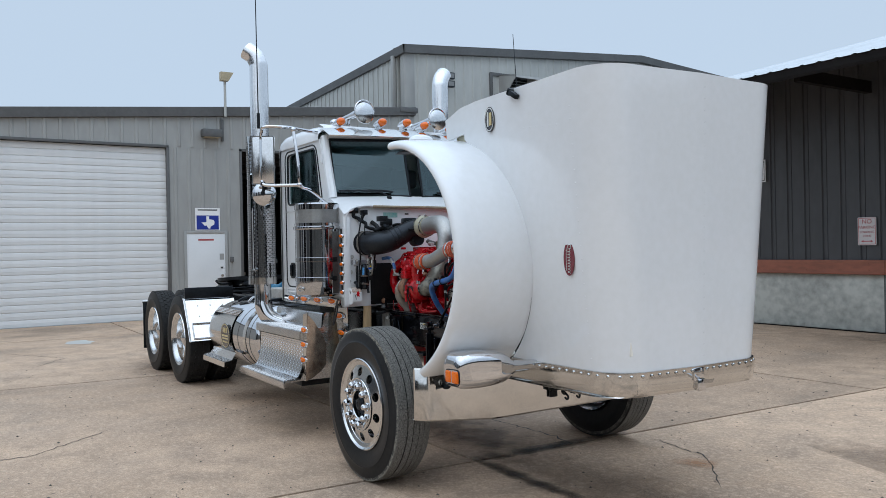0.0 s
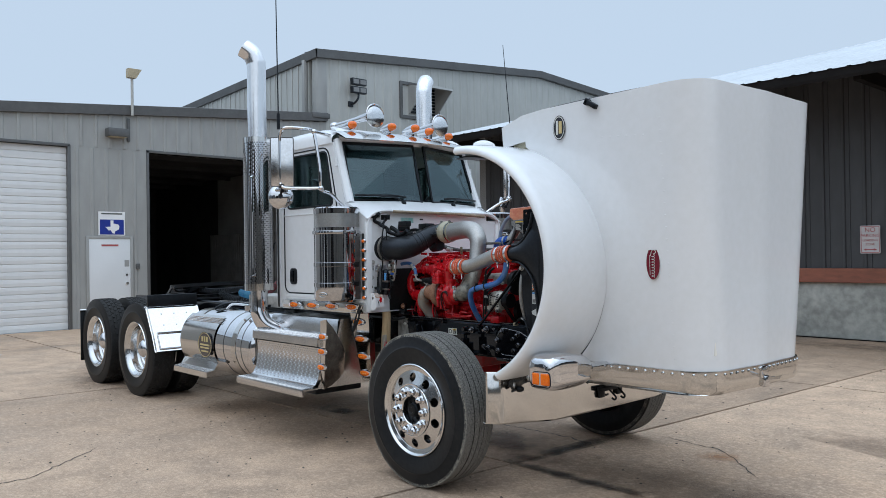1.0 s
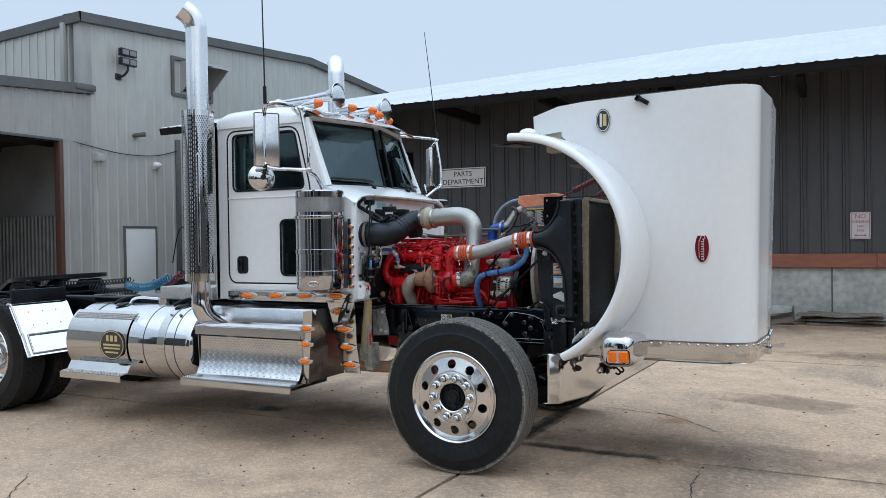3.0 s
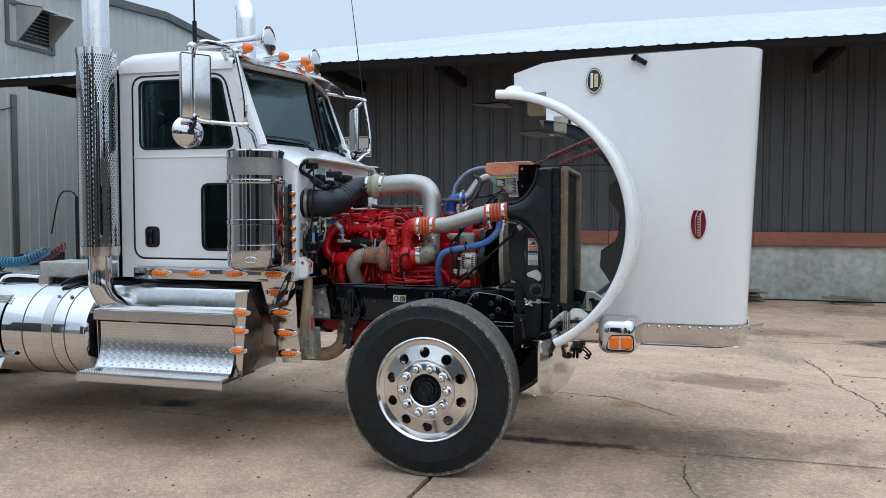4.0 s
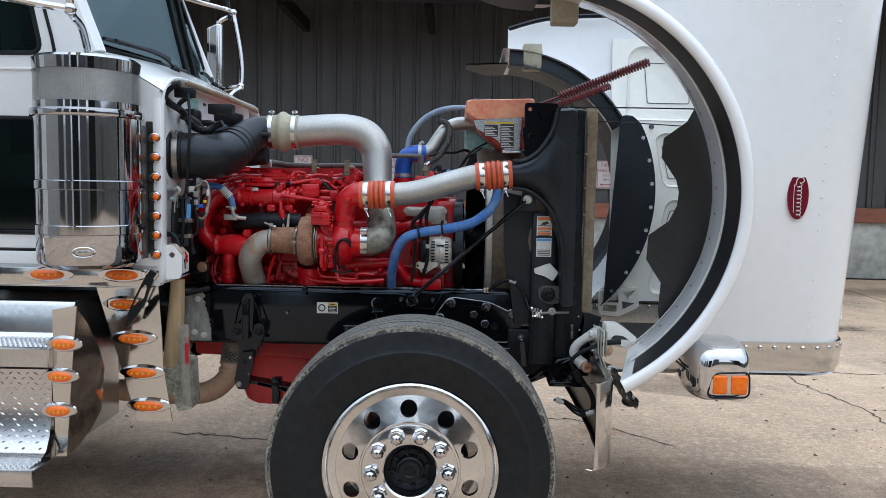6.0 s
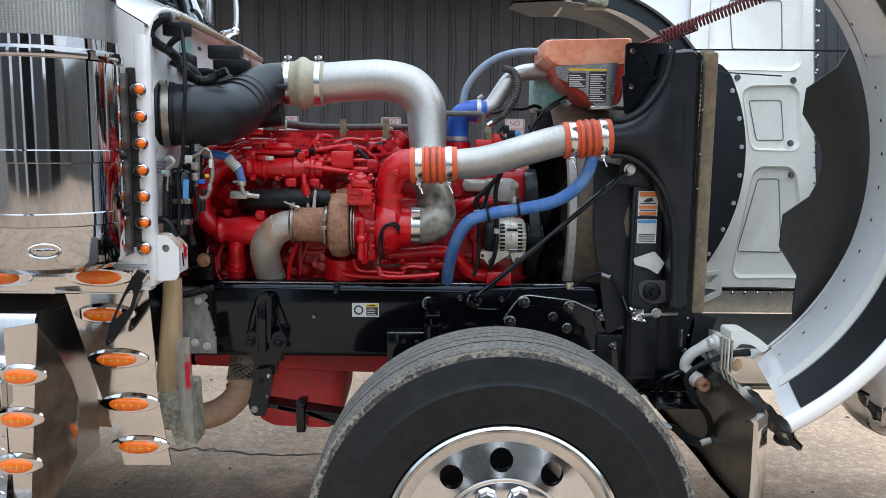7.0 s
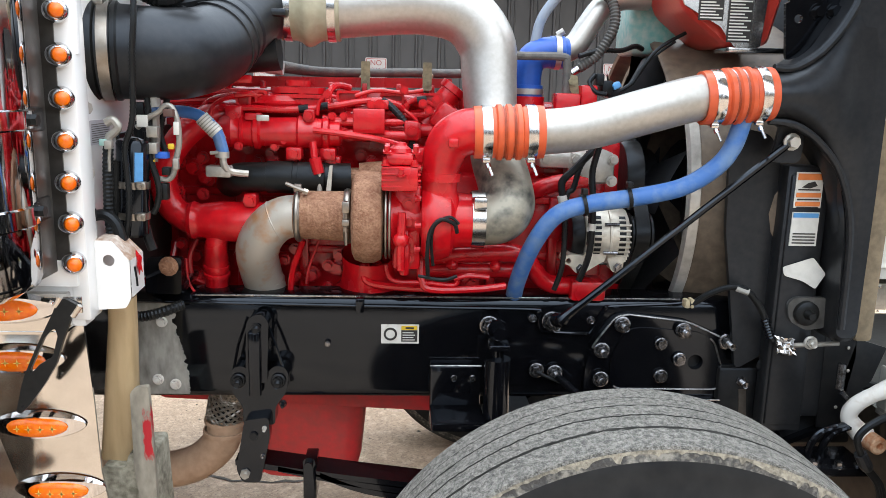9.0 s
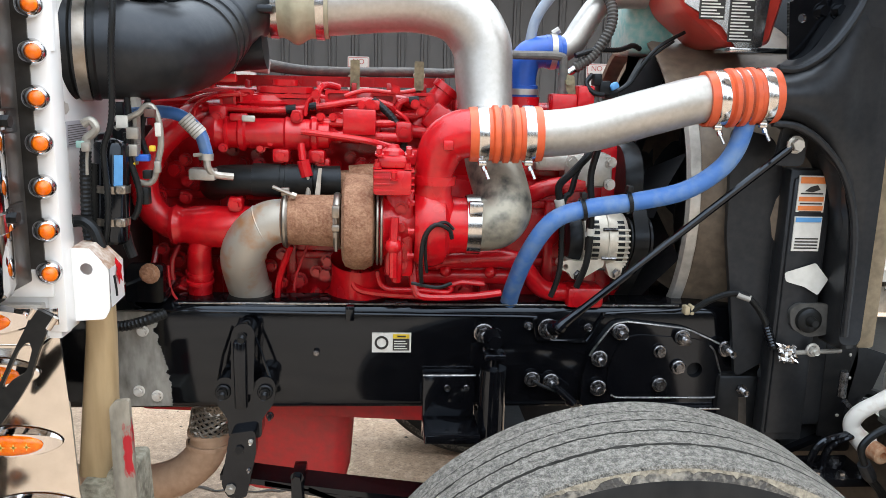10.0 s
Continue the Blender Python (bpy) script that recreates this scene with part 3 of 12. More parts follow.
plate(bm, [(-16, 0), (7.5, 0), (7.5, 4.96), (-5.6, 4.0), (-16, 4.0)], [[(-5.2, 0.001), (-5.2, 3.79), (0.98, 3.79), (0.98, 0.001)][::1], rrect(2.68, 6.62, 0.001, 3.79, 0.002, 1)], YZ(AX, -1), 0.18)
ribs(bm, "y", -16, 7.5, 3.83, lambda a: low_roof(a) - 0.15, AX, 0.305, 0.09, 0.02)
ribs(bm, "y", 0.99, 2.62, 0, 3.8, AX, 0.305, 0.09, 0.02)
ribs(bm, "y", 6.72, 7.5, 0, 3.8, AX, 0.305, 0.09, 0.02)
shop_wall = part("wall", bm, M_SIDING, shop)
hang_ribs(shop_wall, M_SIDING)
bm = bmesh.new()
# low roof edge with its gutter line
loft(bm, [[V(AX, y, low_roof(y) - 0.23), V(AX + 0.10, y, low_roof(y) - 0.22), V(AX + 0.12, y, low_roof(y) - 0.02), V(AX + 0.03, y, low_roof(y)), V(AX - 0.6, y, low_roof(y) + 0.01)] for y in (-16, -5.6, 7.5)])
loft(bm, [[V(AX - 0.6, y, low_roof(y) + 0.01), V(AX - 14, y, low_roof(y) + 0.02)] for y in (-16, -5.6, 7.5)])
part("roof_edge", bm, M_TRIM, shop, "dark roof trim")
bm = bmesh.new()
# inner corner and end walls that close the building
box(bm, AX - 14, AX - 0.18, -16.2, -16, 0, 4.1)
box(bm, AX - 14.2, AX - 14, -16.2, 25, 0, 6.0)
box(bm, AX - 14, AX - 0.2, 25, 25.2, 0, 6.0)
box(bm, AX - 6, AX - 0.2, 7.3, 7.5, 0, 4.7)
part("inner_wall", bm, M_INTERIOR, shop)
# near-black colour stands in for the shade deep in the bay
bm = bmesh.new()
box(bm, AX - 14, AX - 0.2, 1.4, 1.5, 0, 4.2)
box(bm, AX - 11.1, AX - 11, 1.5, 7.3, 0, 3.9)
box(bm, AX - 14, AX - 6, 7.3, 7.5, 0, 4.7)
part("bay_lining", bm, M_BAYDARK, shop, "back walls of the bay, coloured near-black for the shade inside")
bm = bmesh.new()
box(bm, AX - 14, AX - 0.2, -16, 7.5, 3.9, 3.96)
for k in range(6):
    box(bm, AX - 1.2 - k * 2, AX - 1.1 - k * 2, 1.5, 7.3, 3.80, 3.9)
part("shop_ceiling", bm, M_BAYDARK, shop, "bay ceiling, coloured near-black for the shade inside")
bm = bmesh.new()
ribs(bm, "x", AX - 6.5, AX - 0.3, 0, 2.15, 7.28, 0.14, 0.13, 0.03)
wains = part("wainscot", bm, M_CORR, shop, "bare corrugated steel lining")
hang_ribs(wains, M_CORR)
bm = bmesh.new()
box(bm, AX - 0.17, AX + 0.02, 2.63, 2.69, 0, 3.84, 0.004)
box(bm, AX - 0.17, AX + 0.02, 2.63, 6.70, 3.79, 3.85, 0.004)
box(bm, AX - 0.14, AX + 0.03, 0.95, 1.01, 0, 3.82, 0.004)
box(bm, AX - 0.14, AX + 0.03, -5.2, 1.0, 3.79, 3.85, 0.004)
part("door_trim", bm, M_TRIM, shop)
bm = bmesh.new()
box(bm, AX - 0.16, AX + 0.03, 6.60, 6.70, 0, 3.79, 0.004)
part("door_post", bm, M_MAROON, shop, "rusty red steel post of the opening")
# roll-up door slats
rd = bmesh.new()
box(rd, AX - 0.12, AX - 0.10, -5.2, 0.96, 0, 3.8)
roll = part("roll_up_door", rd, M_ROLL, shop, "closed white roll-up door")
sl = bmesh.new()
loft(sl, [[V(0.0, y, -0.076), V(0.016, y, -0.068), V(0.022, y, 0.0), V(0.016, y, 0.060), V(0.002, y, 0.073)] for y in (-3.08, 3.08)])
slat_mesh = bpy.data.meshes.new("slat")
bmesh.ops.recalc_face_normals(sl, faces=sl.faces[:])
sl.to_mesh(slat_mesh)
sl.free()
slat_mesh.materials.append(M_ROLL)
for k in range(25):
    piece("slat", slat_mesh, roll, pose(AX - 0.10, -2.12, 0.076 + 0.152 * k))
# white steel door with its frame
bm = bmesh.new()
box(bm, AX - 0.02, AX + 0.030, 1.36, 2.24, 0.02, 1.88, 0.004)
sd = part("door", bm, M_DOORWHITE, shop, "closed white steel door")
bm = bmesh.new()
box(bm, AX - 0.02, AX + 0.04, 1.30, 1.36, 0, 1.94, 0.003)
box(bm, AX - 0.02, AX + 0.04, 2.24, 2.30, 0, 1.94, 0.003)
box(bm, AX - 0.02, AX + 0.04, 1.36, 2.24, 1.88, 1.94, 0.003)
part("door_frame", bm, M_SIDING, sd)
bm = bmesh.new()
cyl(bm, (AX + 0.01, 2.16, 0.92), (AX + 0.07, 2.16, 0.92), 0.03)
cyl(bm, (AX + 0.01, 2.16, 1.10), (AX + 0.03, 2.16, 1.10), 0.025)
part("door_handle", bm, M_STEEL, sd)
bm = bmesh.new()
box(bm, AX + 0.030, AX + 0.033, 1.62, 1.98, 1.72, 1.76)
part("notice", bm, M_SIGNRED, sd)
bm = bmesh.new()
box(bm, AX + 0.030, AX + 0.033, 2.11, 2.21, 1.28, 1.42)
part("sticker", bm, M_SIDING, sd)
bm = bmesh.new()
box(bm, AX, AX + 0.06, 2.36, 2.44, 1.22, 1.34, 0.008)
part("switch_box", bm, M_TRIM, shop)
# second white door, by the corner
bm = bmesh.new()
box(bm, AX + 0.0, AX + 0.030, 8.44, 9.40, 0.02, 1.84, 0.004)
sd2 = part("door", bm, M_DOORWHITE, shop, "closed pale steel door")
bm = bmesh.new()
box(bm, AX, AX + 0.04, 8.38, 8.44, 0, 1.90, 0.003)
box(bm, AX, AX + 0.04, 9.40, 9.46, 0, 1.90, 0.003)
box(bm, AX, AX + 0.04, 8.44, 9.40, 1.84, 1.90, 0.003)
part("door_frame", bm, M_TRIM, sd2)
# taller hall that rises behind, flush with the shop's front
bm = bmesh.new()
plate(bm, [(7.5, 0), (25.2, 0), (25.2, 6.88), (16.27, 7.45), (7.5, 6.76)], [], YZ(AX, -1), 0.2)
ribs(bm, "y", 7.5, 25.2, 0, lambda a: 7.43 - abs(a - 16.27) * (0.081 if a < 16.27 else 0.064), AX, 0.305, 0.09, 0.02)
tall = part("tall_wall", bm, M_SIDING_LT, shop)
hang_ribs(tall, M_SIDING_LT)
bm = bmesh.new()
plate(bm, [(AX - 0.35, 4.5), (AX - 0.35, 6.74), (AX - 13, 6.25), (AX - 13, 4.5)], [], XZ(7.2, 1), 0.15)
k = AX - 0.6
while k > AX - 10:
    box(bm, k - 0.04, k + 0.04, 7.18, 7.2, 4.9, 6.72 + (k - AX + 0.35) * 0.039)
    k -= 0.305
part("gable_wall", bm, M_SIDING_LT, shop)
bm = bmesh.new()
# roof trims: along the top of the tall front and down the far slope
edge = ((7.15, 6.81), (16.27, 7.55), (25.4, 6.97))
loft(bm, [[V(AX, y, z - 0.22), V(AX + 0.14, y, z - 0.21), V(AX + 0.16, y, z), V(AX - 0.5, y, z + 0.02)] for y, z in edge])
loft(bm, [[V(x, 7.19, z - 0.22), V(x, 7.13, z - 0.21), V(x, 7.10, z), V(x, 7.25, z + 0.01)] for x, z in ((AX + 0.14, 6.81), (AX - 13, 6.30))])
loft(bm, [[V(AX + 0.1, y, z + 0.02), V(AX - 13, y, z - 0.5)] for y, z in edge])
part("roof_trim", bm, M_TRIM, shop, "dark roof and corner trim")
bm = bmesh.new()
box(bm, AX - 0.2, AX + 0.03, 7.20, 7.52, 5.0, 6.62, 0.01)
part("corner_panel", bm, M_SIDING, shop, "plain grey corner panel")
bm = bmesh.new()
box(bm, AX - 0.52, AX - 0.40, 7.08, 7.18, 5.05, 6.62, 0.01)
part("downpipe", bm, M_SIDING, shop)
bm = bmesh.new()
box(bm, AX - 0.6, AX + 0.14, 7.0, 7.55, 5.03, 5.17, 0.02)
part("roof_flashing", bm, M_TRIM, shop)
# floodlight on its arm
bm = bmesh.new()
tube(bm, [(AX, 8.30, 5.52), (AX + 0.14, 8.34, 5.54), (AX + 0.24, 8.40, 5.66), (AX + 0.24, 8.42, 5.82)], 0.03, n=8)
box(bm, AX, AX + 0.05, 8.22, 8.38, 5.45, 5.60, 0.01)
fl = part("floodlight", bm, M_PLASTIC, shop, "black twin floodlight on a bent arm")
for z in (5.88, 6.10):
    bm = bmesh.new()
    box(bm, AX + 0.18, AX + 0.30, 8.18, 8.66, z - 0.09, z + 0.09, 0.012)
    for q in (0, 1):
        for k in range(5):
            box(bm, AX + 0.16, AX + 0.18, 8.20 + 0.1 * k, 8.21 + 0.1 * k, z - 0.08, z + 0.08)
    hd = part("lamp_head", bm, M_PLASTIC, fl)
    bm = bmesh.new()
    box(bm, AX + 0.30, AX + 0.305, 8.21, 8.40, z - 0.06, z + 0.06)
    box(bm, AX + 0.30, AX + 0.305, 8.44, 8.63, z - 0.06, z + 0.06)
    part("lamp_glass", bm, M_LED, fl)
# louvred fan hood on the tall wall
bm = bmesh.new()
plate(bm, rrect(10.05, 11.6, 5.35, 6.40, 0.01, 1), [rrect(10.14, 11.5, 5.44, 6.31, 0.01, 1)], YZ(AX, 1), 0.06)
fan = part("wall_vent", bm, M_TRIM, shop, "framed wall vent with a sheet hood")
bm = bmesh.new()
for y in (10.38, 11.42):
    plate(bm, [(AX, 6.34), (AX + 0.78, 6.20), (AX + 0.80, 6.16), (AX + 0.02, 5.46), (AX, 5.46)], [], XZ(y, 1), 0.03)
loft(bm, [[V(AX, y, 6.36), V(AX + 0.80, y, 6.22), V(AX + 0.82, y, 6.15)] for y in (10.38, 11.45)])
part("vent_hood", bm, M_SIDING, fan)
bm = bmesh.new()
for k in range(9):
    z = 5.52 + 0.09 * k
    box(bm, AX + 0.03, AX + 0.05, 10.42, 11.40, z, z + 0.06)
part("vent_louvre", bm, M_RUBBER, fan, "dark vent louvres", kind="stuff")
# wall lamps, pole and small boxes
bm = bmesh.new()
box(bm, AX + 0.02, AX + 0.26, 1.72, 2.16, 4.06, 4.24, 0.02)
box(bm, AX, AX + 0.05, 2.2, 2.26, 4.0, 4.5, 0.005)
lamp = part("wall_lamp", bm, M_TRIM, shop, "dark box wall lamp")
bm = bmesh.new()
box(bm, AX + 0.06, AX + 0.24, 1.76, 2.12, 4.052, 4.06)
part("diffuser", bm, M_LAMPBEIGE, lamp)
bm = bmesh.new()
cyl(bm, (AX + 0.16, 2.27, 4.55), (AX + 0.16, 2.27, 5.42), 0.03, n=10)
pole = part("pole", bm, M_SIDING_LT, shop, "grey pole with a beige lamp head")
bm = bmesh.new()
plate(bm, [(2.16, 5.36), (2.16, 5.56), (2.46, 5.56), (2.34, 5.36)], [], YZ(AX + 0.10, 1), 0.14)
part("lamp_head", bm, M_LAMPBEIGE, pole)
bm = bmesh.new()
box(bm, AX, AX + 0.14, 7.55, 7.78, 3.42, 3.60, 0.01)
box(bm, AX + 0.04, AX + 0.07, 7.62, 7.66, 2.8, 3.42)
part("junction_box", bm, M_SIDING_LT, shop)
bm = bmesh.new()
ball(bm, (AX + 0.08, 9.45, 3.46), 0.12, (1, 1, 0.7))
box(bm, AX, AX + 0.08, 9.36, 9.54, 3.36, 3.48, 0.01)
part("alarm_dome", bm, M_DOORWHITE, shop)
bm = bmesh.new()
cyl(bm, (AX + 0.0, 8.75, 4.15), (AX + 0.28, 8.9, 4.18), 0.05, 0.06, n=12)
part("camera_box", bm, M_TRIM, shop)
bm = bmesh.new()
tube(bm, [(AX + 0.05, 7.05, 3.80), (AX + 0.06, 8.3, 3.66), (AX + 0.06, 9.4, 3.70), (AX + 0.05, 10.2, 3.90)], 0.012, n=6)
part("cable", bm, M_RUBBER, shop)
bm = bmesh.new()
box(bm, AX, AX + 0.05, 10.16, 10.32, 0, 4.2, 0.01)
part("downpipe", bm, M_TRIM, shop)
# the building stands here
shop.location = (AX - 0.473, 2.071, 0)
shop.scale = (1, 1.016, 1.037)
AX -= 0.473
# state-map sign over the white door
fsign = thing("state_sign", (AX + 0.02, 1.845, 1.95), "blue and white square sign with a map outline", "sign")
bm = bmesh.new()
box(bm, AX + 0.022, AX + 0.032, 1.56, 2.13, 1.95, 2.46)
part("panel", bm, M_SIGN, fsign)
bm = bmesh.new()
box(bm, AX + 0.0325, AX + 0.036, 1.59, 2.10, 1.97, 2.29)
part("blue_field", bm, M_FLAGBLUE, fsign)
bm = bmesh.new()
tx = [(-0.03, 0.14), (0.03, 0.14), (0.03, 0.07), (0.13, 0.05), (0.15, 0.0), (0.14, -0.06), (0.06, -0.11), (0.05, -0.16), (0.01, -0.15), (-0.03, -0.08), (-0.07, -0.09), (-0.10, -0.05), (-0.14, -0.01), (-0.03, 0.0)]
plate(bm, [(1.845 + u * 1.05, 2.14 + v * 0.95) for u, v in tx], [], YZ(AX + 0.0365, 1), 0.003)
part("map_shape", bm, M_SIGN, fsign)
bm = bmesh.new()
box(bm, AX + 0.0325, AX + 0.034, 1.62, 2.07, 2.40, 2.43)
part("print_bar", bm, M_TRIM, fsign)
fsign.location = (AX + 0.02, 1.914, 2.024)
fsign.scale = (1, 1.016, 1.037)
# machines in the dark of the open bay
bench = thing("workbench", (AX - 4, 3.6, 0), "dark workbench against the wall of the open bay", "workbench")
bm = bmesh.new()
box(bm, AX - 5, AX - 3.2, 2.9, 3.9, 0.85, 0.92, 0.01)
part("top", bm, M_JUNK, bench)
for x, y in ((-4.95, 2.95), (-3.25, 2.95), (-4.95, 3.85), (-3.25, 3.85)):
    bm = bmesh.new()
    box(bm, AX + x - 0.03, AX + x + 0.03, y - 0.03, y + 0.03, 0, 0.85)
    part("leg", bm, M_TRIM, bench)
bucket = thing("yellow_bucket", (AX - 1.2, 5.6, 0), "small yellow bucket on the bay floor", "bucket")
bm = bmesh.new()
lathe(bm, (AX - 1.2, 5.6, 0), (0, 0, 1), [(0, 0), (0, 0.13), (0.30, 0.16), (0.30, 0.15), (0.02, 0.12), (0.02, 0)], n=18)
part("pail", bm, M_YELLOW, bucket)
bm = bmesh.new()
tube(bm, [(AX - 1.2, 5.44, 0.30), (AX - 1.2, 5.5, 0.46), (AX - 1.2, 5.7, 0.46), (AX - 1.2, 5.76, 0.30)], 0.006, n=6)
part("bail", bm, M_TRIM, bucket)

# ---- dock building along the truck's far side, face at y = BY ----
BY = 9.0
dock = thing("dock_building", (0, BY, 0), "charcoal metal warehouse with a concrete loading dock", "building", kind="structure")
bm = bmesh.new()
box(bm, -9.0, 26, BY - 0.02, BY + 0.4, 0, 0.90, 0.012)
part("dock_wall", bm, M_DOCK, dock, "stained bare concrete")
for k in range(8):
    bm = bmesh.new()
    box(bm, -6 + 4.2 * k, -5.975 + 4.2 * k, BY - 0.024, BY - 0.02, 0.0, 0.9)
    part("wall_joint", bm, M_TRIM, dock)
tb = bmesh.new()
box(tb, -1.2, 1.2, -0.11, 0.06, -0.115, 0.115, 0.012)
for x in (-1.1, -0.1, 0.95):
    for z in (-0.05, 0.05):
        cyl(tb, (x, -0.118, z), (x, -0.11, z), 0.014, n=8)
timber_mesh = bpy.data.meshes.new("timber")
bmesh.ops.recalc_face_normals(tb, faces=tb.faces[:])
tb.to_mesh(timber_mesh)
tb.free()
timber_mesh.materials.append(M_TIMBER)
bm = bmesh.new()
plate(bm, [(-9.0, 0.9), (26, 0.9), (26, 4.33), (-9.0, 4.33)], [[(-7.6, 0.95), (-7.6, 3.3), (-5.5, 3.3), (-5.5, 0.95)]], XZ(BY, 1), 0.2)
a = -8.85
rib, spots = bmesh.new(), []
while a < 26:
    if not -7.75 < a < -5.4:
        for off, w, pr in ((0.0, 0.05, 0.03), (0.085, 0.022, 0.014)):
            pts = [(off - w / 2, 0), (off - w / 4, -pr), (off + w / 4, -pr), (off + w / 2, 0)]
            if a < -8.8:
                loft(rib, [[V(p[0], p[1], 1.13) for p in pts], [V(p[0], p[1], 4.30) for p in pts]])
        spots.append(a)
    a += 0.318
siding = part("siding", bm, M_DKSIDING, dock)
rib_mesh = bpy.data.meshes.new("siding_rib")
rib.to_mesh(rib_mesh)
rib.free()
rib_mesh.materials.append(M_DKSIDING)
for a in spots:
    piece("siding_rib", rib_mesh, siding, pose(a, BY, 0))
bm = bmesh.new()
box(bm, -9, 26, BY + 0.2, BY + 6, 0.86, 0.9)
box(bm, -9, 26, BY + 6, BY + 6.2, 0, 4.9)
box(bm, -9.2, -9.0, BY - 0.0, BY + 6, 0, 4.3)
box(bm, 26, 26.2, BY, BY + 6, 0, 4.3)
part("inner_wall", bm, M_INTERIOR, dock)
for k in range(14):
    piece("timber", timber_mesh, dock, pose(-7.75 + 2.404 * k, BY, 1.015))
EY, EZ = 6.9, 3.90
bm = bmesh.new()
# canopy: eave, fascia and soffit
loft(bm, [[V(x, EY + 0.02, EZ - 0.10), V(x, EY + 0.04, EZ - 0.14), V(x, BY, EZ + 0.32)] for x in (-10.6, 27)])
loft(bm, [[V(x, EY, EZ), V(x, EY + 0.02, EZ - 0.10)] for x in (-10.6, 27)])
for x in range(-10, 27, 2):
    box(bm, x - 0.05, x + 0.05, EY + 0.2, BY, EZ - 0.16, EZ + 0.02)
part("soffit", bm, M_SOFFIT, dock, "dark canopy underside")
bm = bmesh.new()
# ribbed roof from the eave to the ridge


def ridge_z(x):
    return 5.70 + min(0.0, x) * 0.032


nr = 150
sheet = []
for k in range(nr):
    x0 = -10.6 + 37.6 * k / nr
    dx = 37.6 / nr
    for f, h in ((0.0, 0.0), (0.12, 0.012), (0.24, 0.012), (0.36, 0.0)):
        x = x0 + dx * f
        sheet.append([V(x, EY - 0.02, EZ + h), V(x, 13.0, ridge_z(x) + h)])
loft(bm, sheet)
loft(bm, [[V(x, 13.0, ridge_z(x)), V(x, 19.0, EZ)] for x in (-10.6, 0, 27)])
loft(bm, [[V(-10.6, EY, EZ - 0.02), V(-10.6, EY, EZ)], [V(-10.6, 13, EZ - 0.02), V(-10.6, 13, ridge_z(-10.6))], [V(-10.6, 19, EZ - 0.02), V(-10.6, 19, EZ)]])
part("roof", bm, M_ROOF, dock, "pale ribbed metal roof", bare=True, kind="stuff")
bm = bmesh.new()
cyl(bm, (1.6, 8.0, 3.98), (1.6, 8.0, 4.06), 0.16, 0.18, n=20)
part("canopy_lamp", bm, M_SIGN, dock, "flat round canopy lamp")


# the warehouse stands here
dock.location = (-0.238, 9.385, 0)
dock.scale = (1.031, 1.0357, 1.043)
BY = 9.385


def wall_sign(name, x, z, w, h, label, lines, frame=True):
    s = thing(name, (x, BY - 0.05, z - h / 2), label, "sign")
    bm = bmesh.new()
    plate(bm, rrect(x - w / 2, x + w / 2, z - h / 2, z + h / 2, 0.02 if h > w else 0.004), [], XZ(BY - 0.05, 1), 0.006)
    part("panel", bm, M_SIGNOLD if h > w else M_SIGN, s)
    if frame:
        bm = bmesh.new()
        e = 0.012 if h > w else 0.02
        plate(bm, rrect(x - w / 2 + e, x + w / 2 - e, z - h / 2 + e, z + h / 2 - e, 0.012 if h > w else 0.004), [rrect(x - w / 2 + e * 1.7, x + w / 2 - e * 1.7, z - h / 2 + e * 1.7, z + h / 2 - e * 1.7, 0.008 if h > w else 0.003)], XZ(BY - 0.0515, 1), 0.001)
        part("border", bm, M_SIGNRED if h > w else M_INK, s)
    for text, size, dz, m in lines:
        letters(text, size, m, pose(x, BY - 0.053, z + dz, 90, 0, 0), s)
    return s


wall_sign("parts_department_sign", -4.71, 2.81, 1.05, 0.41, "white sign with black lettering on the dark wall", [("PARTS", 0.150, 0.075, M_INK), ("DEPARTMENT", 0.150, -0.090, M_INK)])


def parking_sign(x, zone):
    rows = [("NO", 0.105, 0.155, M_SIGNRED), ("PARKING", 0.070, 0.062, M_SIGNRED)]
    rows += [("LOADING", 0.052, -0.015, M_SIGNRED), ("ZONE", 0.052, -0.08, M_SIGNRED)] if zone else [("ANY", 0.055, -0.015, M_SIGNRED), ("TIME", 0.055, -0.085, M_SIGNRED)]
    s = wall_sign("no_parking_sign", x, 1.65, 0.305, 0.457, "white and red no-parking sign on the charcoal siding", rows)
    tagged(s, group="no-parking signs")
    bm = bmesh.new()
    plate(bm, [(x - 0.10, 1.485), (x - 0.06, 1.505), (x - 0.06, 1.492), (x + 0.06, 1.492), (x + 0.06, 1.505), (x + 0.10, 1.485), (x + 0.06, 1.465), (x + 0.06, 1.478), (x - 0.06, 1.478), (x - 0.06, 1.465)], [], XZ(BY - 0.053, 1), 0.002)
    part("arrow", bm, M_SIGNRED, s)


for x, zone in ((-2.34, True), (-0.757, True), (1.167, False), (2.685, False), (5.385, False)):
    parking_sign(x, zone)
# boards and scrap at the foot of the dock
random.seed(5)


def junk(name, label, x, y, w, n):
    t = thing(name, (x, y, 0), label, "scrap")
    for k in range(n):
        bm = bmesh.new()
        lift = 0.015 + 0.045 * k
        box(bm, -w / 2, w / 2, -0.12 - 0.05 * random.random(), 0.12, -0.014, 0.014, 0.004, m=pose(x + random.uniform(-0.1, 0.1), y + random.uniform(-0.12, 0.12), lift + 0.03 * (k % 2), random.uniform(-2, 2), random.uniform(-3, 3), random.uniform(-9, 9)))
        part("board", bm, M_JUNK, t)


junk("board_pile", "weathered boards stacked against the dock", 2.42, 8.82, 1.25, 5)
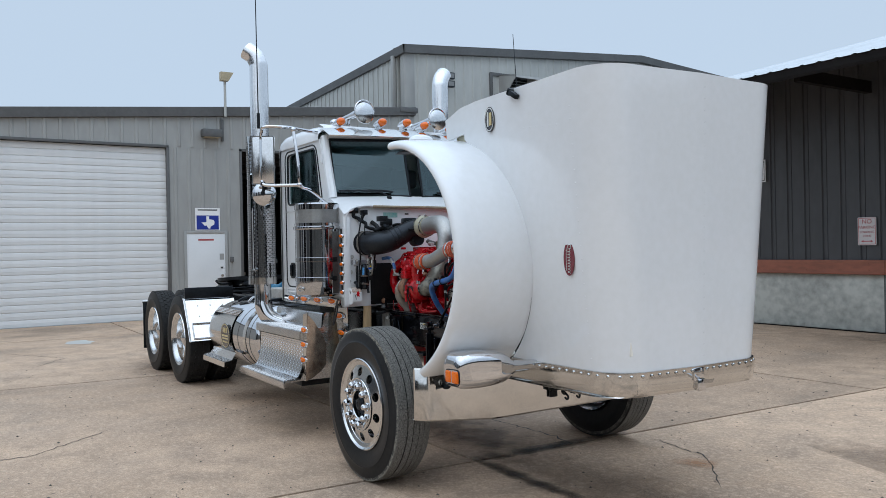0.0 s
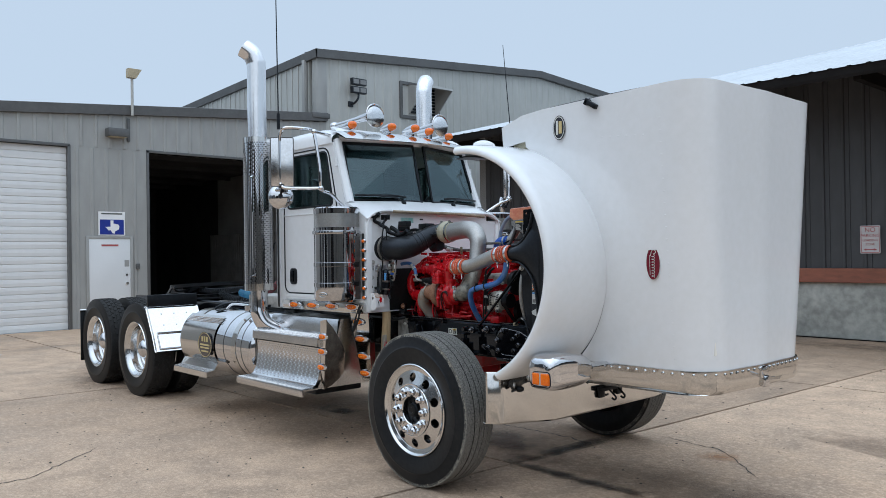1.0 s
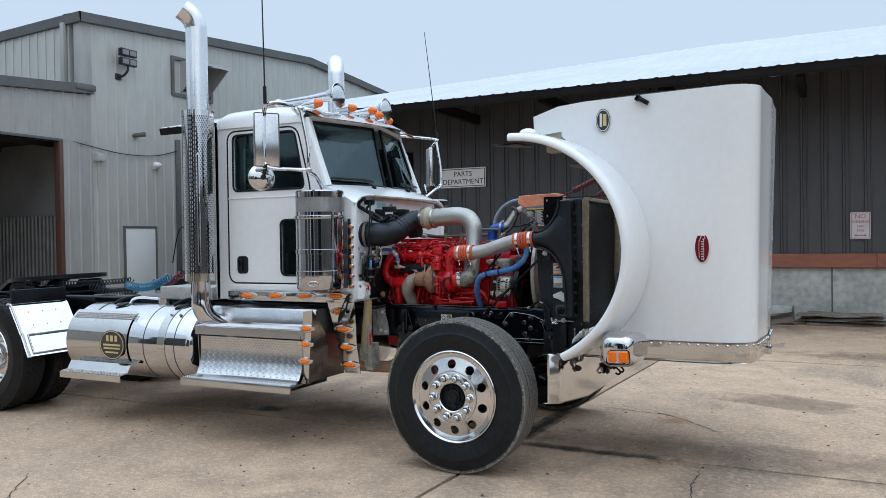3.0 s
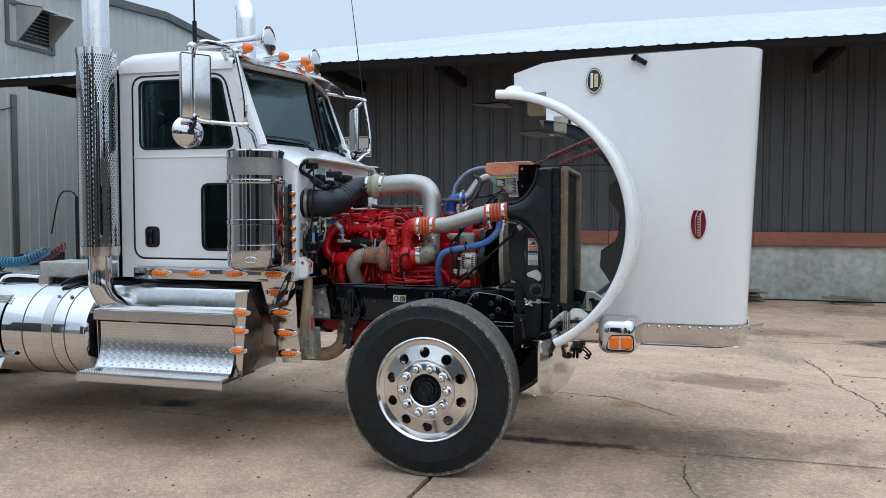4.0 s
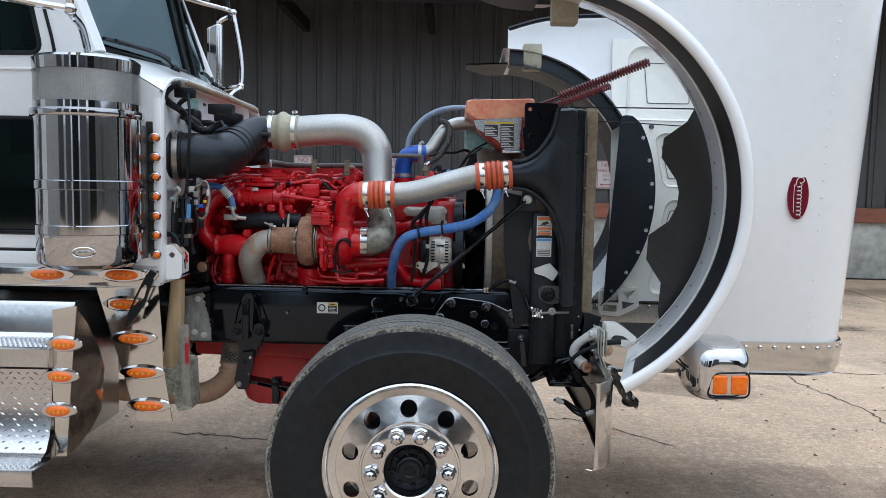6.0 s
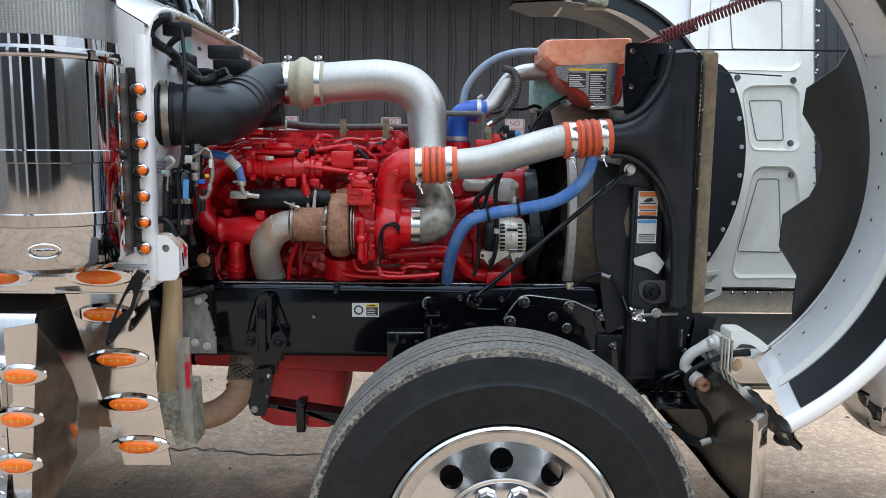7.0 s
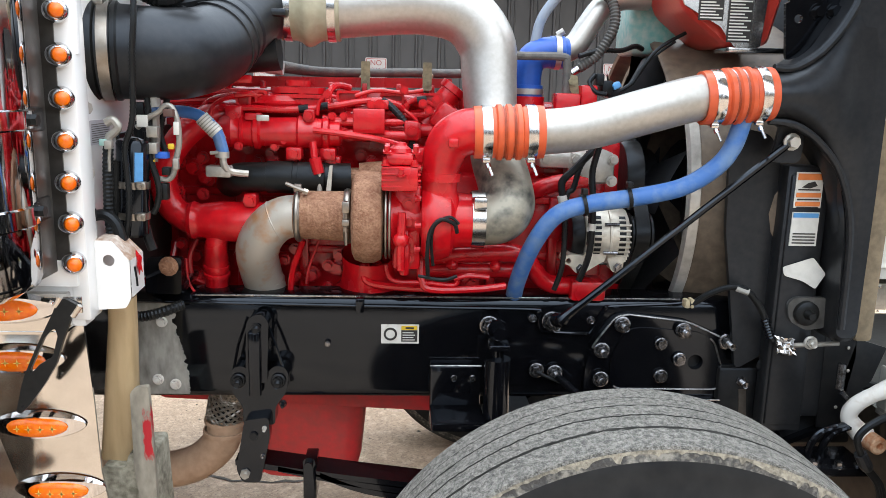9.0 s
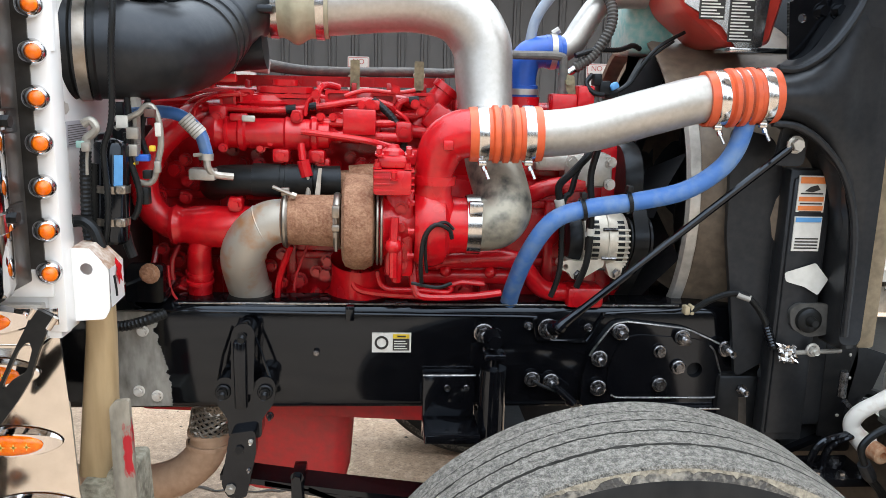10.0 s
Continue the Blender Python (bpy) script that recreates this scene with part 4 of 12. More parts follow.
junk("scrap_pile", "small pile of grey boards on the ground", 4.35, 8.95, 0.6, 3)
# low trough with a sagging dark front and splayed ends
tr = thing("trough", (1.17, 8.75, 0), "low dark brown trough with a sagging front", "trough")
bm = bmesh.new()
box(bm, 0.70, 1.66, 9.00, 9.03, 0.02, 0.29, 0.005)
part("back_board", bm, M_DOCK, tr, "pale back board")
bm = bmesh.new()
rows = []
for k in range(25):
    x = 0.62 + 1.06 * k / 24
    top = 0.225 - 0.055 * math.sin(math.pi * k / 24) + 0.018 * noise.noise((x * 6, 0.0, 3.0))
    rows.append([V(x, 8.62 - 0.03 * math.sin(q * 1.3 + x * 5) + 0.025 * noise.noise((x * 9, q * 0.8, 1.0)), top * (1 - q / 6)) for q in range(7)])
loft(bm, rows)
loft(bm, [[p + V(0, 0.02, 0) for p in r] for r in rows])
part("front_sheet", bm, M_BROWNSHEET, tr, "sagging brown sheet", bare=True)
for x in (0.64, 1.64):
    bm = bmesh.new()
    plate(bm, [(8.62, 0.0), (9.03, 0.0), (9.03, 0.29), (8.62, 0.24)], [], YZ(x, 1), 0.025)
    part("end_board", bm, M_BROWNSHEET, tr)
bm = bmesh.new()
box(bm, 0.64, 1.66, 8.63, 9.0, 0.005, 0.06, 0.01)
part("bottom", bm, M_BROWNSHEET, tr)
# far trees and sheds are out of sight: unseen walls added behind the camera close the yard, dark and pale by turns to
# streak the chrome's reflections
bm = bmesh.new()
box(bm, 26, 26.3, -22, 9, 0, 4.2)
yard_e = part("unseen_wall_east", bm, M_YARDWALL, None, kind="structure")
yard_s = []
for x0, x1, h, m in ((-30, -17, 5.0, M_TRIM), (-17, -12, 7.5, M_DKSIDING), (-12, -10, 3.0, M_SIDING_LT), (-10, -5.5, 6.5, M_DKSIDING), (-5.5, -4.3, 2.6, M_DOORWHITE), (-4.3, 0.5, 6.0, M_SOFFIT), (0.5, 1.6, 2.4, M_SIDING_LT), (1.6, 7, 7.0, M_DKSIDING), (7, 9, 3.2, M_YARDWALL), (9, 16, 6.0, M_SOFFIT), (16, 26, 4.6, M_YARDWALL)):
    bm = bmesh.new()
    box(bm, x0, x1, -22.3, -22, 0, h)
    yard_s.append(part("unseen_wall_south", bm, m, None, kind="structure"))
bm = bmesh.new()
box(bm, -30.3, -30, -22, -16.2, 0, 4.2)
yard_w = part("unseen_wall_west", bm, M_SIDING, None, kind="structure")
for o in (yard_e, yard_w, *yard_s):
    tagged(o, "unseen plain wall added to close the yard and fill reflections", "wall")


# ================= the truck: nose towards +x, front axle at x = 0 =================
truck = thing("semi_truck", (0, 0, 0), "white day-cab semi truck with its hood tilted open", "truck")
CZ = 0.505  # axle height


# ---- chassis frame ----
bm = bmesh.new()
for s in (-1, 1):
    o, i = s * 0.43, s * 0.345
    lo, hi = min(o, i), max(o, i)
    web = [(i, 1.022), (o - s * 0.024, 1.022), (o - s * 0.012, 1.0188), (o - s * 0.0035, 1.0105), (o, 0.998), (o, 0.787), (o - s * 0.0035, 0.7745), (o - s * 0.012, 0.766), (o - s * 0.024, 0.763), (i, 0.763)]
    inner = [(i, 0.771), (o - s * 0.024, 0.771), (o - s * 0.010, 0.785), (o - s * 0.010, 1.0), (o - s * 0.024, 1.014), (i, 1.014)]
    R = loft(bm, [[V(x, y, z) for y, z in web + inner] for x in (-6.55, 0.46)], close=True)
    bm.faces.new(R[0])
    bm.faces.new(R[-1])
for x in (-6.42, -5.4, -4.2, -2.8, 0.35):
    box(bm, x - 0.05, x + 0.05, -0.345, 0.345, 0.80, 0.98, 0.01)
chassis = part("chassis_frame", bm, M_BLACK, truck, "glossy black steel frame rails")
chassis.location.y = 0.045


# ---- wheels ----
def tyre_profile(R, ri, hw):
    """(along, radius) from the outer bead over the tread to the inner bead, with five ribs, and the material of each band."""
    p, m = [], []

    def add(a, r, k):
        p.append((a, r))
        m.append(k)
    add(-hw * 0.72, ri, 0)
    add(-hw * 0.90, ri + 0.012, 0)
    add(-hw * 0.97, ri + 0.045, 0)
    add(-hw * 1.06, ri + 0.09, 0)
    add(-hw * 1.075, ri + 0.115, 0)
    add(-hw * 1.06, ri + 0.118, 0)
    add(-hw * 1.035, R - 0.080, 0)
    add(-hw * 0.990, R - 0.044, 0)
    add(-hw * 0.962, R - 0.024, 3)
    add(-hw * 0.920, R - 0.009, 1)
    edges = [-0.90, -0.43, -0.375, -0.075, -0.04, 0.26, 0.285, 0.545, 0.56, 0.90]
    for k in range(0, 10, 2):
        add(hw * edges[k], R - 0.004 * abs(edges[k]), 1)
        add(hw * edges[k + 1], R - 0.004 * abs(edges[k + 1]), 2)
        if k < 8:
            add(hw * (edges[k + 1] + 0.012), R - 0.013, 2)
            add(hw * (edges[k + 2] - 0.012), R - 0.013, 2)
    add(hw * 0.945, R - 0.016, 3)
    add(hw * 0.985, R - 0.038, 0)
    add(hw * 1.06, R - 0.09, 0)
    add(hw * 1.06, ri + 0.09, 0)
    add(hw * 0.90, ri + 0.012, 0)
    add(hw * 0.72, ri, 0)
    return p, m


TYRE_MATS = (M_TYRE, M_TREAD, M_GROOVE, M_SCUFF)


def disc_face(bm, x, yy, r0, r1, y0, y1, holes, rh, nh, turn, thick, s):
    """A dished wheel disc with its hand holes. y0 at r0, y1 at r1."""
    def put(u, v, d):
        r = math.hypot(u, v)
        f = (r - r0) / (r1 - r0)
        return V(x + u, s * (yy + y0 + (y1 - y0) * f + d), CZ + v)
    hs = [circle(0, 0, r0, 48)]
    for k in range(nh):
        a = radians(turn + 360 * k / nh)
        hs.append(circle(holes * math.cos(a), holes * math.sin(a), rh, 20))
    plate(bm, circle(0, 0, r1, 64), hs, put, thick)


def lug_nuts(parent, x, y, s, turn=2.0):
    """Ten chrome nut covers round the hub."""
    cb = bmesh.new()
    lathe(cb, (0, 0, 0), (0, -1, 0), [(0, 0.029), (0.006, 0.029), (0.010, 0.0235), (0.030, 0.0225), (0.040, 0.017), (0.045, 0.009), (0.047, 0)], n=8)
    me = bpy.data.meshes.new("lug_nut")
    bmesh.ops.recalc_face_normals(cb, faces=cb.faces[:])
    cb.to_mesh(me)
    cb.free()
    me.materials.append(M_CHROME)
    for k in range(10):
        a = radians(turn + 36 * k)
        piece("lug_nut", me, parent, pose(x + 0.130 * math.cos(a), y, CZ + 0.130 * math.sin(a), 0, 0, 0 if s > 0 else 180))


def steer_wheel(s):
    """Front wheel; s = 1 on the truck's right (-y)."""
    bm = bmesh.new()
    lathe(bm, (0, -s * 1.12, CZ), (0, s, 0), [(0.03, 0.250), (0.010, 0.264), (0.006, 0.276), (0.002, 0.290), (-0.006, 0.297), (-0.010, 0.303), (-0.006, 0.309), (0.006, 0.311), (0.02, 0.300), (0.06, 0.270), (0.20, 0.262), (0.24, 0.30), (0.25, 0.30)], n=72)
    disc_face(bm, 0, -1.12, 0.172, 0.264, -0.014, 0.012, 0.219, 0.030, 10, 20, 0.02, s)
    lathe(bm, (0, -s * 1.12, CZ), (0, s, 0), [(-0.010, 0.173), (-0.018, 0.171), (-0.021, 0.166), (-0.021, 0.098), (-0.016, 0.092), (0.03, 0.090)], n=64)
    for v in bm.verts:
        v.co = V(v.co.x * 0.97, v.co.y, CZ + (v.co.z - CZ) * 0.97)
    rim = part("wheel", bm, M_WHEEL, truck, "polished aluminium ten-hole steer wheel")
    rim.location = (0.028, 0, -0.005)
    bm = bmesh.new()
    p, m = tyre_profile(0.499, 0.292, 0.125)
    lathe(bm, (0, -s * 1.005, CZ), (0, s, 0), p, n=336, mats=m[:-1])
    # torn edges along the grooves
    for v in bm.verts:
        q = (v.co.y + s * 1.005) / 0.125
        if abs(q) < 0.62 and math.hypot(v.co.x, v.co.z - CZ) > 0.489:
            v.co.y += 0.0034 * noise.noise((v.co.x * 95, v.co.z * 95, round(q * 20) * 3.7)) + 0.0016 * noise.noise((v.co.x * 260, v.co.z * 260, 9.0))
    tyre = part("tyre", bm, TYRE_MATS, rim, "worn ribbed tyre with scuffed shoulders")
    # pale chewed strip round the outer shoulder
    bm = bmesh.new()
    rows = []
    for k in range(521):
        a = 2 * math.pi * k / 520
        c = (math.cos(a), math.sin(a))
        w = 0.10 + 0.45 * max(0.0, noise.noise((c[0] * 9, c[1] * 9, 2.0 + s))) + 0.75 * max(0.0, noise.noise((c[0] * 42, c[1] * 42, 5.0)) - 0.12)
        row = []
        for f in (-0.06, 0.0, min(1.0, w)):
            al = -0.125 * (0.924 + 0.062 * max(f, 0)) - 0.0012 + 0.002 * min(f, 0)
            rr = 0.499 - 0.0085 - 0.034 * max(f, 0) + 0.010 * (-min(f, 0)) + 0.0008
            row.append(V(rr * c[0], -s * 1.005 + s * al, CZ + rr * c[1]))
        rows.append(row)
    loft(bm, rows)
    part("shoulder_scuff", bm, M_CHEWED, rim, "pale chewed rubber along the tyre shoulder", bare=True, kind="stuff")
    bm = bmesh.new()
    lathe(bm, (0, -s * 1.12, CZ), (0, s, 0), [(0.035, 0.091), (0.030, 0.070), (0.022, 0.066), (0.018, 0.050), (-0.006, 0.046), (-0.010, 0.040), (-0.022, 0.036), (-0.024, 0.020), (-0.020, 0.016), (-0.020, 0.0)], n=36)
    for k in range(8):
        a = radians(45 * k + 10)
        bolt(bm, (0.060 * math.cos(a), -s * 1.096, CZ + 0.060 * math.sin(a)), (0, -s, 0), 0.008, 0.012)
        cyl(bm, (0.040 * math.cos(a), -s * 1.118, CZ + 0.040 * math.sin(a)), (0.078 * math.cos(a), -s * 1.092, CZ + 0.078 * math.sin(a)), 0.004, n=6)
    part("hub", bm, M_BLACKDULL, rim, "dull black hub cap")
    bm = bmesh.new()
    cyl(bm, (0, -s * 1.05, CZ), (0, -s * 0.80, CZ), 0.20, n=32)
    part("brake_drum", bm, M_BLACKDULL, rim)
    bm = bmesh.new()
    lathe(bm, (0, -s * 1.12, CZ), (0, s, 0), [(-0.019, 0.173), (-0.0235, 0.171), (-0.0235, 0.165), (-0.019, 0.163)], n=64)
    part("disc_lip", bm, M_WHEEL, rim)
    lug_nuts(rim, 0, -s * 1.141, s)
    return rim


def tread_lugs():
    """Rows of staggered traction blocks round a drive tyre, about its own middle."""
    bm = bmesh.new()
    for row, (u, w) in enumerate(((-0.090, 0.040), (-0.045, 0.034), (0.0, 0.034), (0.045, 0.034), (0.090, 0.040))):
        n = 46
        for k in range(n):
            a = 2 * math.pi * (k + 0.5 * (row % 2)) / n
            m = Matrix.Rotation(a, 4, "Y")
            vs = []
            for h, q in ((0.500, 1.0), (0.5175 - (0.004 if row in (0, 4) else 0), 0.88)):
                vs += [bm.verts.new(m @ V(dx * 0.026 * q + 0.007 * (dy if row % 2 else -dy), u + dy * w * 0.5 * q, h)) for dx, dy in ((-1, -1), (1, -1), (1, 1), (-1, 1))]
            for f in ((4, 5, 6, 7), (0, 1, 5, 4), (1, 2, 6, 5), (2, 3, 7, 6), (3, 0, 4, 7)):
                bm.faces.new([vs[i] for i in f])
    bmesh.ops.recalc_face_normals(bm, faces=bm.faces[:])
    me = bpy.data.meshes.new("tread_lugs")
    bm.to_mesh(me)
    bm.free()
    me.materials.append(M_TREADDARK)
    return me


lug_mesh = tread_lugs()


def drive_wheel(x, s, yo, outer):
    bm = bmesh.new()
    q = -s if outer else s
    y = -s * yo
    # deep dished wheel: the outer one shows its hollow, the inner one its back
    lathe(bm, (x, y, CZ), (0, -q, 0), [(0.205, 0.14), (0.21, 0.17), (0.195, 0.214), (0.175, 0.227), (0.125, 0.232), (0.112, 0.246), (0.045, 0.255), (0.035, 0.266), (0.014, 0.279), (0.0, 0.296), (-0.004, 0.306), (0.004, 0.310), (0.02, 0.300), (0.06, 0.272), (0.22, 0.272), (0.24, 0.30)], n=56)
    lathe(bm, (x, y, CZ), (0, -q, 0), [(0.205, 0.14), (0.20, 0.10)], n=40)
    w = part("wheel", bm, M_WHEEL, truck, "polished deep-dish drive wheel" if outer else "inner drive wheel")
    bm = bmesh.new()
    p, m = tyre_profile(0.512, 0.298, 0.122)
    lathe(bm, (x, y + s * 0.115, CZ), (0, s, 0), p, n=80, mats=m[:-1])
    ty = part("tyre", bm, (M_DRIVETYRE, M_TREADDARK, M_GROOVE, M_DRIVETYRE), w, "black drive tyre with a block tread")
    tagged(piece("tread_pattern", lug_mesh, ty, Matrix.Translation((x, y + s * 0.115, CZ))), kind="stuff")
    if outer:
        bm = bmesh.new()
        lathe(bm, (x, y, CZ), (0, -q, 0), [(0.18, 0.112), (0.09, 0.108), (0.075, 0.10), (0.055, 0.07), (0.045, 0.045), (0.03, 0.0)], n=36)
        part("hub", bm, M_CHROME, w, "chrome axle cover")
        lug_nuts(w, x, y + s * 0.185, s)


for s in (1, -1):
    steer_wheel(s)
for x in (-4.75, -5.99):
    for s in (1, -1):
        drive_wheel(x, s, 1.09, True)
        drive_wheel(x, s, 0.76, False)

# axles, springs and shock
bm = bmesh.new()
box(bm, -0.06, 0.06, -0.85, 0.85, 0.40, 0.50, 0.02)
part("front_axle", bm, M_BLACKDULL, truck)
for x in (-4.75, -5.99):
    bm = bmesh.new()
    cyl(bm, (x, -0.9, CZ), (x, 0.9, CZ), 0.07)
    ball(bm, (x, 0, CZ), 0.22, n=20)
    part("drive_axle", bm, M_BLACKDULL, truck)
bm = bmesh.new()
cyl(bm, (-4.7, 0, 0.55), (-1.1, 0, 0.70), 0.055)
part("drive_shaft", bm, M_BLACKDULL, truck)
for s in (-1, 1):
    bm = bmesh.new()
    for k in range(3):
        rows = []
        for p in smooth_path([(-0.76 + 0.10 * k, 0, 0.615 - 0.017 * k), (-0.4, 0, 0.562 - 0.017 * k), (0.0, 0, 0.525 - 0.017 * k), (0.4, 0, 0.60 - 0.017 * k), (0.66 - 0.10 * k, 0, 0.70 - 0.017 * k)], 5):
            rows.append([V(p.x, s * 0.40 + u, p.z + v) for u, v in ((-0.038, 0), (0.038, 0), (0.038, 0.014), (-0.038, 0.014))])
        loft(bm, rows, close=True)
    box(bm, -0.60, -0.57, s * 0.40 - 0.045, s * 0.40 + 0.045, 0.52, 0.62, 0.004)
    bolt(bm, (-0.585, s * 0.40 - 0.045, 0.625), (0, -1, 0), 0.010, 0.015)
    part("leaf_spring", bm, M_BLACK, truck)
for s in (-1, 1):
    bm = bmesh.new()
    cyl(bm, (-0.148, s * 0.475, 0.60), (-0.148, s * 0.475, 0.90), 0.03)
    cyl(bm, (-0.148, s * 0.475, 0.88), (-0.148, s * 0.475, 0.935), 0.014)
    box(bm, -0.172, -0.124, s * 0.475 - 0.03, s * 0.475 + 0.03, 0.925, 0.94, 0.004)
    bolt(bm, (-0.148, s * 0.46, 0.965), (0, s, 0), 0.016, 0.03)
    part("shock_absorber", bm, M_BLACK, truck)

def smeared_steel():
    """Weathered grey steel with one ragged upright streak of red paint."""
    m = mat("red_smeared_steel", (0.36, 0.335, 0.28), 0.6, 0.1, col2=(0.17, 0.16, 0.135), scale=12, fine=60, stretch=(1, 1, 0.4), bump=0.1, bump_scale=70)
    t = m.node_tree
    b = t.nodes["Principled BSDF"]
    base = b.inputs["Base Color"].links[0].from_socket
    tc = t.nodes.new("ShaderNodeTexCoord")
    sp = t.nodes.new("ShaderNodeSeparateXYZ")
    t.links.new(tc.outputs["Object"], sp.inputs[0])
    nz = t.nodes.new("ShaderNodeTexNoise")
    nz.inputs["Scale"].default_value, nz.inputs["Detail"].default_value = 95, 8
    mp = t.nodes.new("ShaderNodeMapping")
    mp.inputs["Scale"].default_value = (1, 1, 0.3)
    t.links.new(tc.outputs["Object"], mp.inputs[0])
    t.links.new(mp.outputs[0], nz.inputs["Vector"])

    def fade(src, mid, half):
        d = t.nodes.new("ShaderNodeMath")
        d.operation = "SUBTRACT"
        t.links.new(src, d.inputs[0])
        d.inputs[1].default_value = mid
        a = t.nodes.new("ShaderNodeMath")
        a.operation = "ABSOLUTE"
        t.links.new(d.outputs[0], a.inputs[0])
        r = t.nodes.new("ShaderNodeMapRange")
        r.inputs["From Min"].default_value, r.inputs["From Max"].default_value = 0.2 * half, half
        r.inputs["To Min"].default_value, r.inputs["To Max"].default_value = 0.5, -0.35
        t.links.new(a.outputs[0], r.inputs["Value"])
        return r.outputs[0]
    lo = t.nodes.new("ShaderNodeMath")
    lo.operation = "MINIMUM"
    t.links.new(fade(sp.outputs["X"], -0.898, 0.020), lo.inputs[0])
    t.links.new(fade(sp.outputs["Z"], 0.785, 0.105), lo.inputs[1])
    su = t.nodes.new("ShaderNodeMath")
    su.operation = "ADD"
    t.links.new(lo.outputs[0], su.inputs[0])
    t.links.new(nz.outputs[0], su.inputs[1])
    k = t.nodes.new("ShaderNodeMapRange")
    k.inputs["From Min"].default_value, k.inputs["From Max"].default_value = 0.70, 0.82
    t.links.new(su.outputs[0], k.inputs["Value"])
    mx = t.nodes.new("ShaderNodeMix")
    mx.data_type = "RGBA"
    t.links.new(k.outputs[0], mx.inputs[0])
    t.links.new(base, mx.inputs[6])
    mx.inputs[7].default_value = (0.42, 0.012, 0.022, 1)
    t.links.new(mx.outputs[2], b.inputs["Base Color"])
    return m


# ---- fittings bolted to the right-hand rail ----
def stud(parent, x, y, z, r, long=0.0, m=None, name="frame_bolt"):
    """Hex nut on a washer, some with the threaded end of a long bolt."""
    bm = bmesh.new()
    lathe(bm, (x, y, z), (0, -1, 0), [(0, r * 1.45), (0.004, r * 1.45), (0.0055, r * 1.25), (0.0055, r)], n=18)
    a = [(r * math.cos(radians(60 * k + 13)), r * math.sin(radians(60 * k + 13))) for k in range(6)]
    plate(bm, [(x + u, z + v) for u, v in a], [], XZ(y - 0.005 - r * 0.8, 1), r * 0.8)
    if long:
        prof = [(0.004 + r * 0.8, r * 0.62)]
        k = 0.006 + r * 0.8
        while k < long:
            prof += [(k, r * 0.62), (k + 0.0015, r * 0.52), (k + 0.003, r * 0.62)]
            k += 0.0035
        prof += [(long, r * 0.5), (long, 0)]
        lathe(bm, (x, y, z), (0.04, -1, -0.05), prof, n=10)
    part(name, bm, m or M_BOLT, parent)


bm = bmesh.new()
plate(bm, rounded([(-0.727, 0.83), (-0.722, 0.975), (-0.706, 0.993), (-0.683, 0.992), (-0.672, 0.975), (-0.678, 0.83)], 0.010), [], XZ(-0.500, 1), 0.05)
plate(bm, rounded([(-0.756, 0.862), (-0.764, 0.845), (-0.760, 0.80), (-0.738, 0.765), (-0.737, 0.72), (-0.664, 0.72), (-0.662, 0.765), (-0.637, 0.80), (-0.630, 0.845), (-0.640, 0.864), (-0.664, 0.866), (-0.682, 0.846), (-0.716, 0.846), (-0.734, 0.866)], 0.010), [], XZ(-0.486, 1), 0.046)
hanger = part("spring_hanger", bm, M_BLACK, chassis, "glossy black cast spring hanger")
bm = bmesh.new()
box(bm, -0.718, -0.690, -0.512, -0.495, 0.80, 0.955, 0.004)
part("hanger_rib", bm, M_BLACK, chassis)
bm = bmesh.new()
plate(bm, rounded([(-0.730, 0.742), (-0.674, 0.750), (-0.672, 0.70), (-0.690, 0.62), (-0.696, 0.586), (-0.738, 0.586), (-0.752, 0.62)], 0.012), [], XZ(-0.512, 1), 0.03)
part("spring_shackle", bm, M_BLACK, chassis, "black spring shackle link")
for pts in (((-0.722, 0.982), (-0.745, 0.915), (-0.757, 0.855)), ((-0.683, 0.982), (-0.660, 0.915), (-0.642, 0.855))):
    bm = bmesh.new()
    tube(bm, [(u, -0.480, v) for u, v in pts], 0.0035, n=6, sub=1)
    part("hanger_web", bm, M_BLACK, chassis)
for x, z, r, lo, mm in ((-0.700, 0.962, 0.012, 0.030, M_BLACKDULL), (-0.746, 0.831, 0.012, 0.028, M_BLACKDULL), (-0.654, 0.831, 0.012, 0.030, M_BLACKDULL), (-0.709, 0.705, 0.010, 0, M_BLACKDULL), (-0.731, 0.610, 0.012, 0.022, M_PIPE), (-0.684, 0.724, 0.006, 0.02, M_CAST), (-0.644, 0.775, 0.006, 0.02, M_BLACK), (-0.690, 0.655, 0.005, 0.016, M_BOLT)):
    stud(chassis, x, -0.505 if z < 0.75 else -0.488, z, r, lo, mm, "hanger_bolt")
# gusset behind the steer wheel, with its pressed rim
GUSSET = [(0.075, 0.85), (0.092, 0.912), (0.142, 0.981), (0.169, 0.987), (0.317, 0.970), (0.430, 0.919), (0.455, 0.835), (0.457, 0.772), (0.075, 0.772)]
PRESSED = [(0.135, 0.815), (0.135, 0.88), (0.165, 0.945), (0.20, 0.955), (0.345, 0.945), (0.385, 0.925), (0.418, 0.83), (0.405, 0.799), (0.155, 0.800)]
bm = bmesh.new()
plate(bm, rounded(GUSSET, 0.02), [circle(0.344, 0.868, 0.019, 18)], XZ(-0.447, 1), 0.018)
part("gusset_plate", bm, M_BLACK, chassis)
bm = bmesh.new()
plate(bm, rounded(PRESSED, 0.022), [circle(0.344, 0.868, 0.019, 18)], XZ(-0.451, 1), 0.0035)
part("gusset_rim", bm, M_BLACK, chassis)
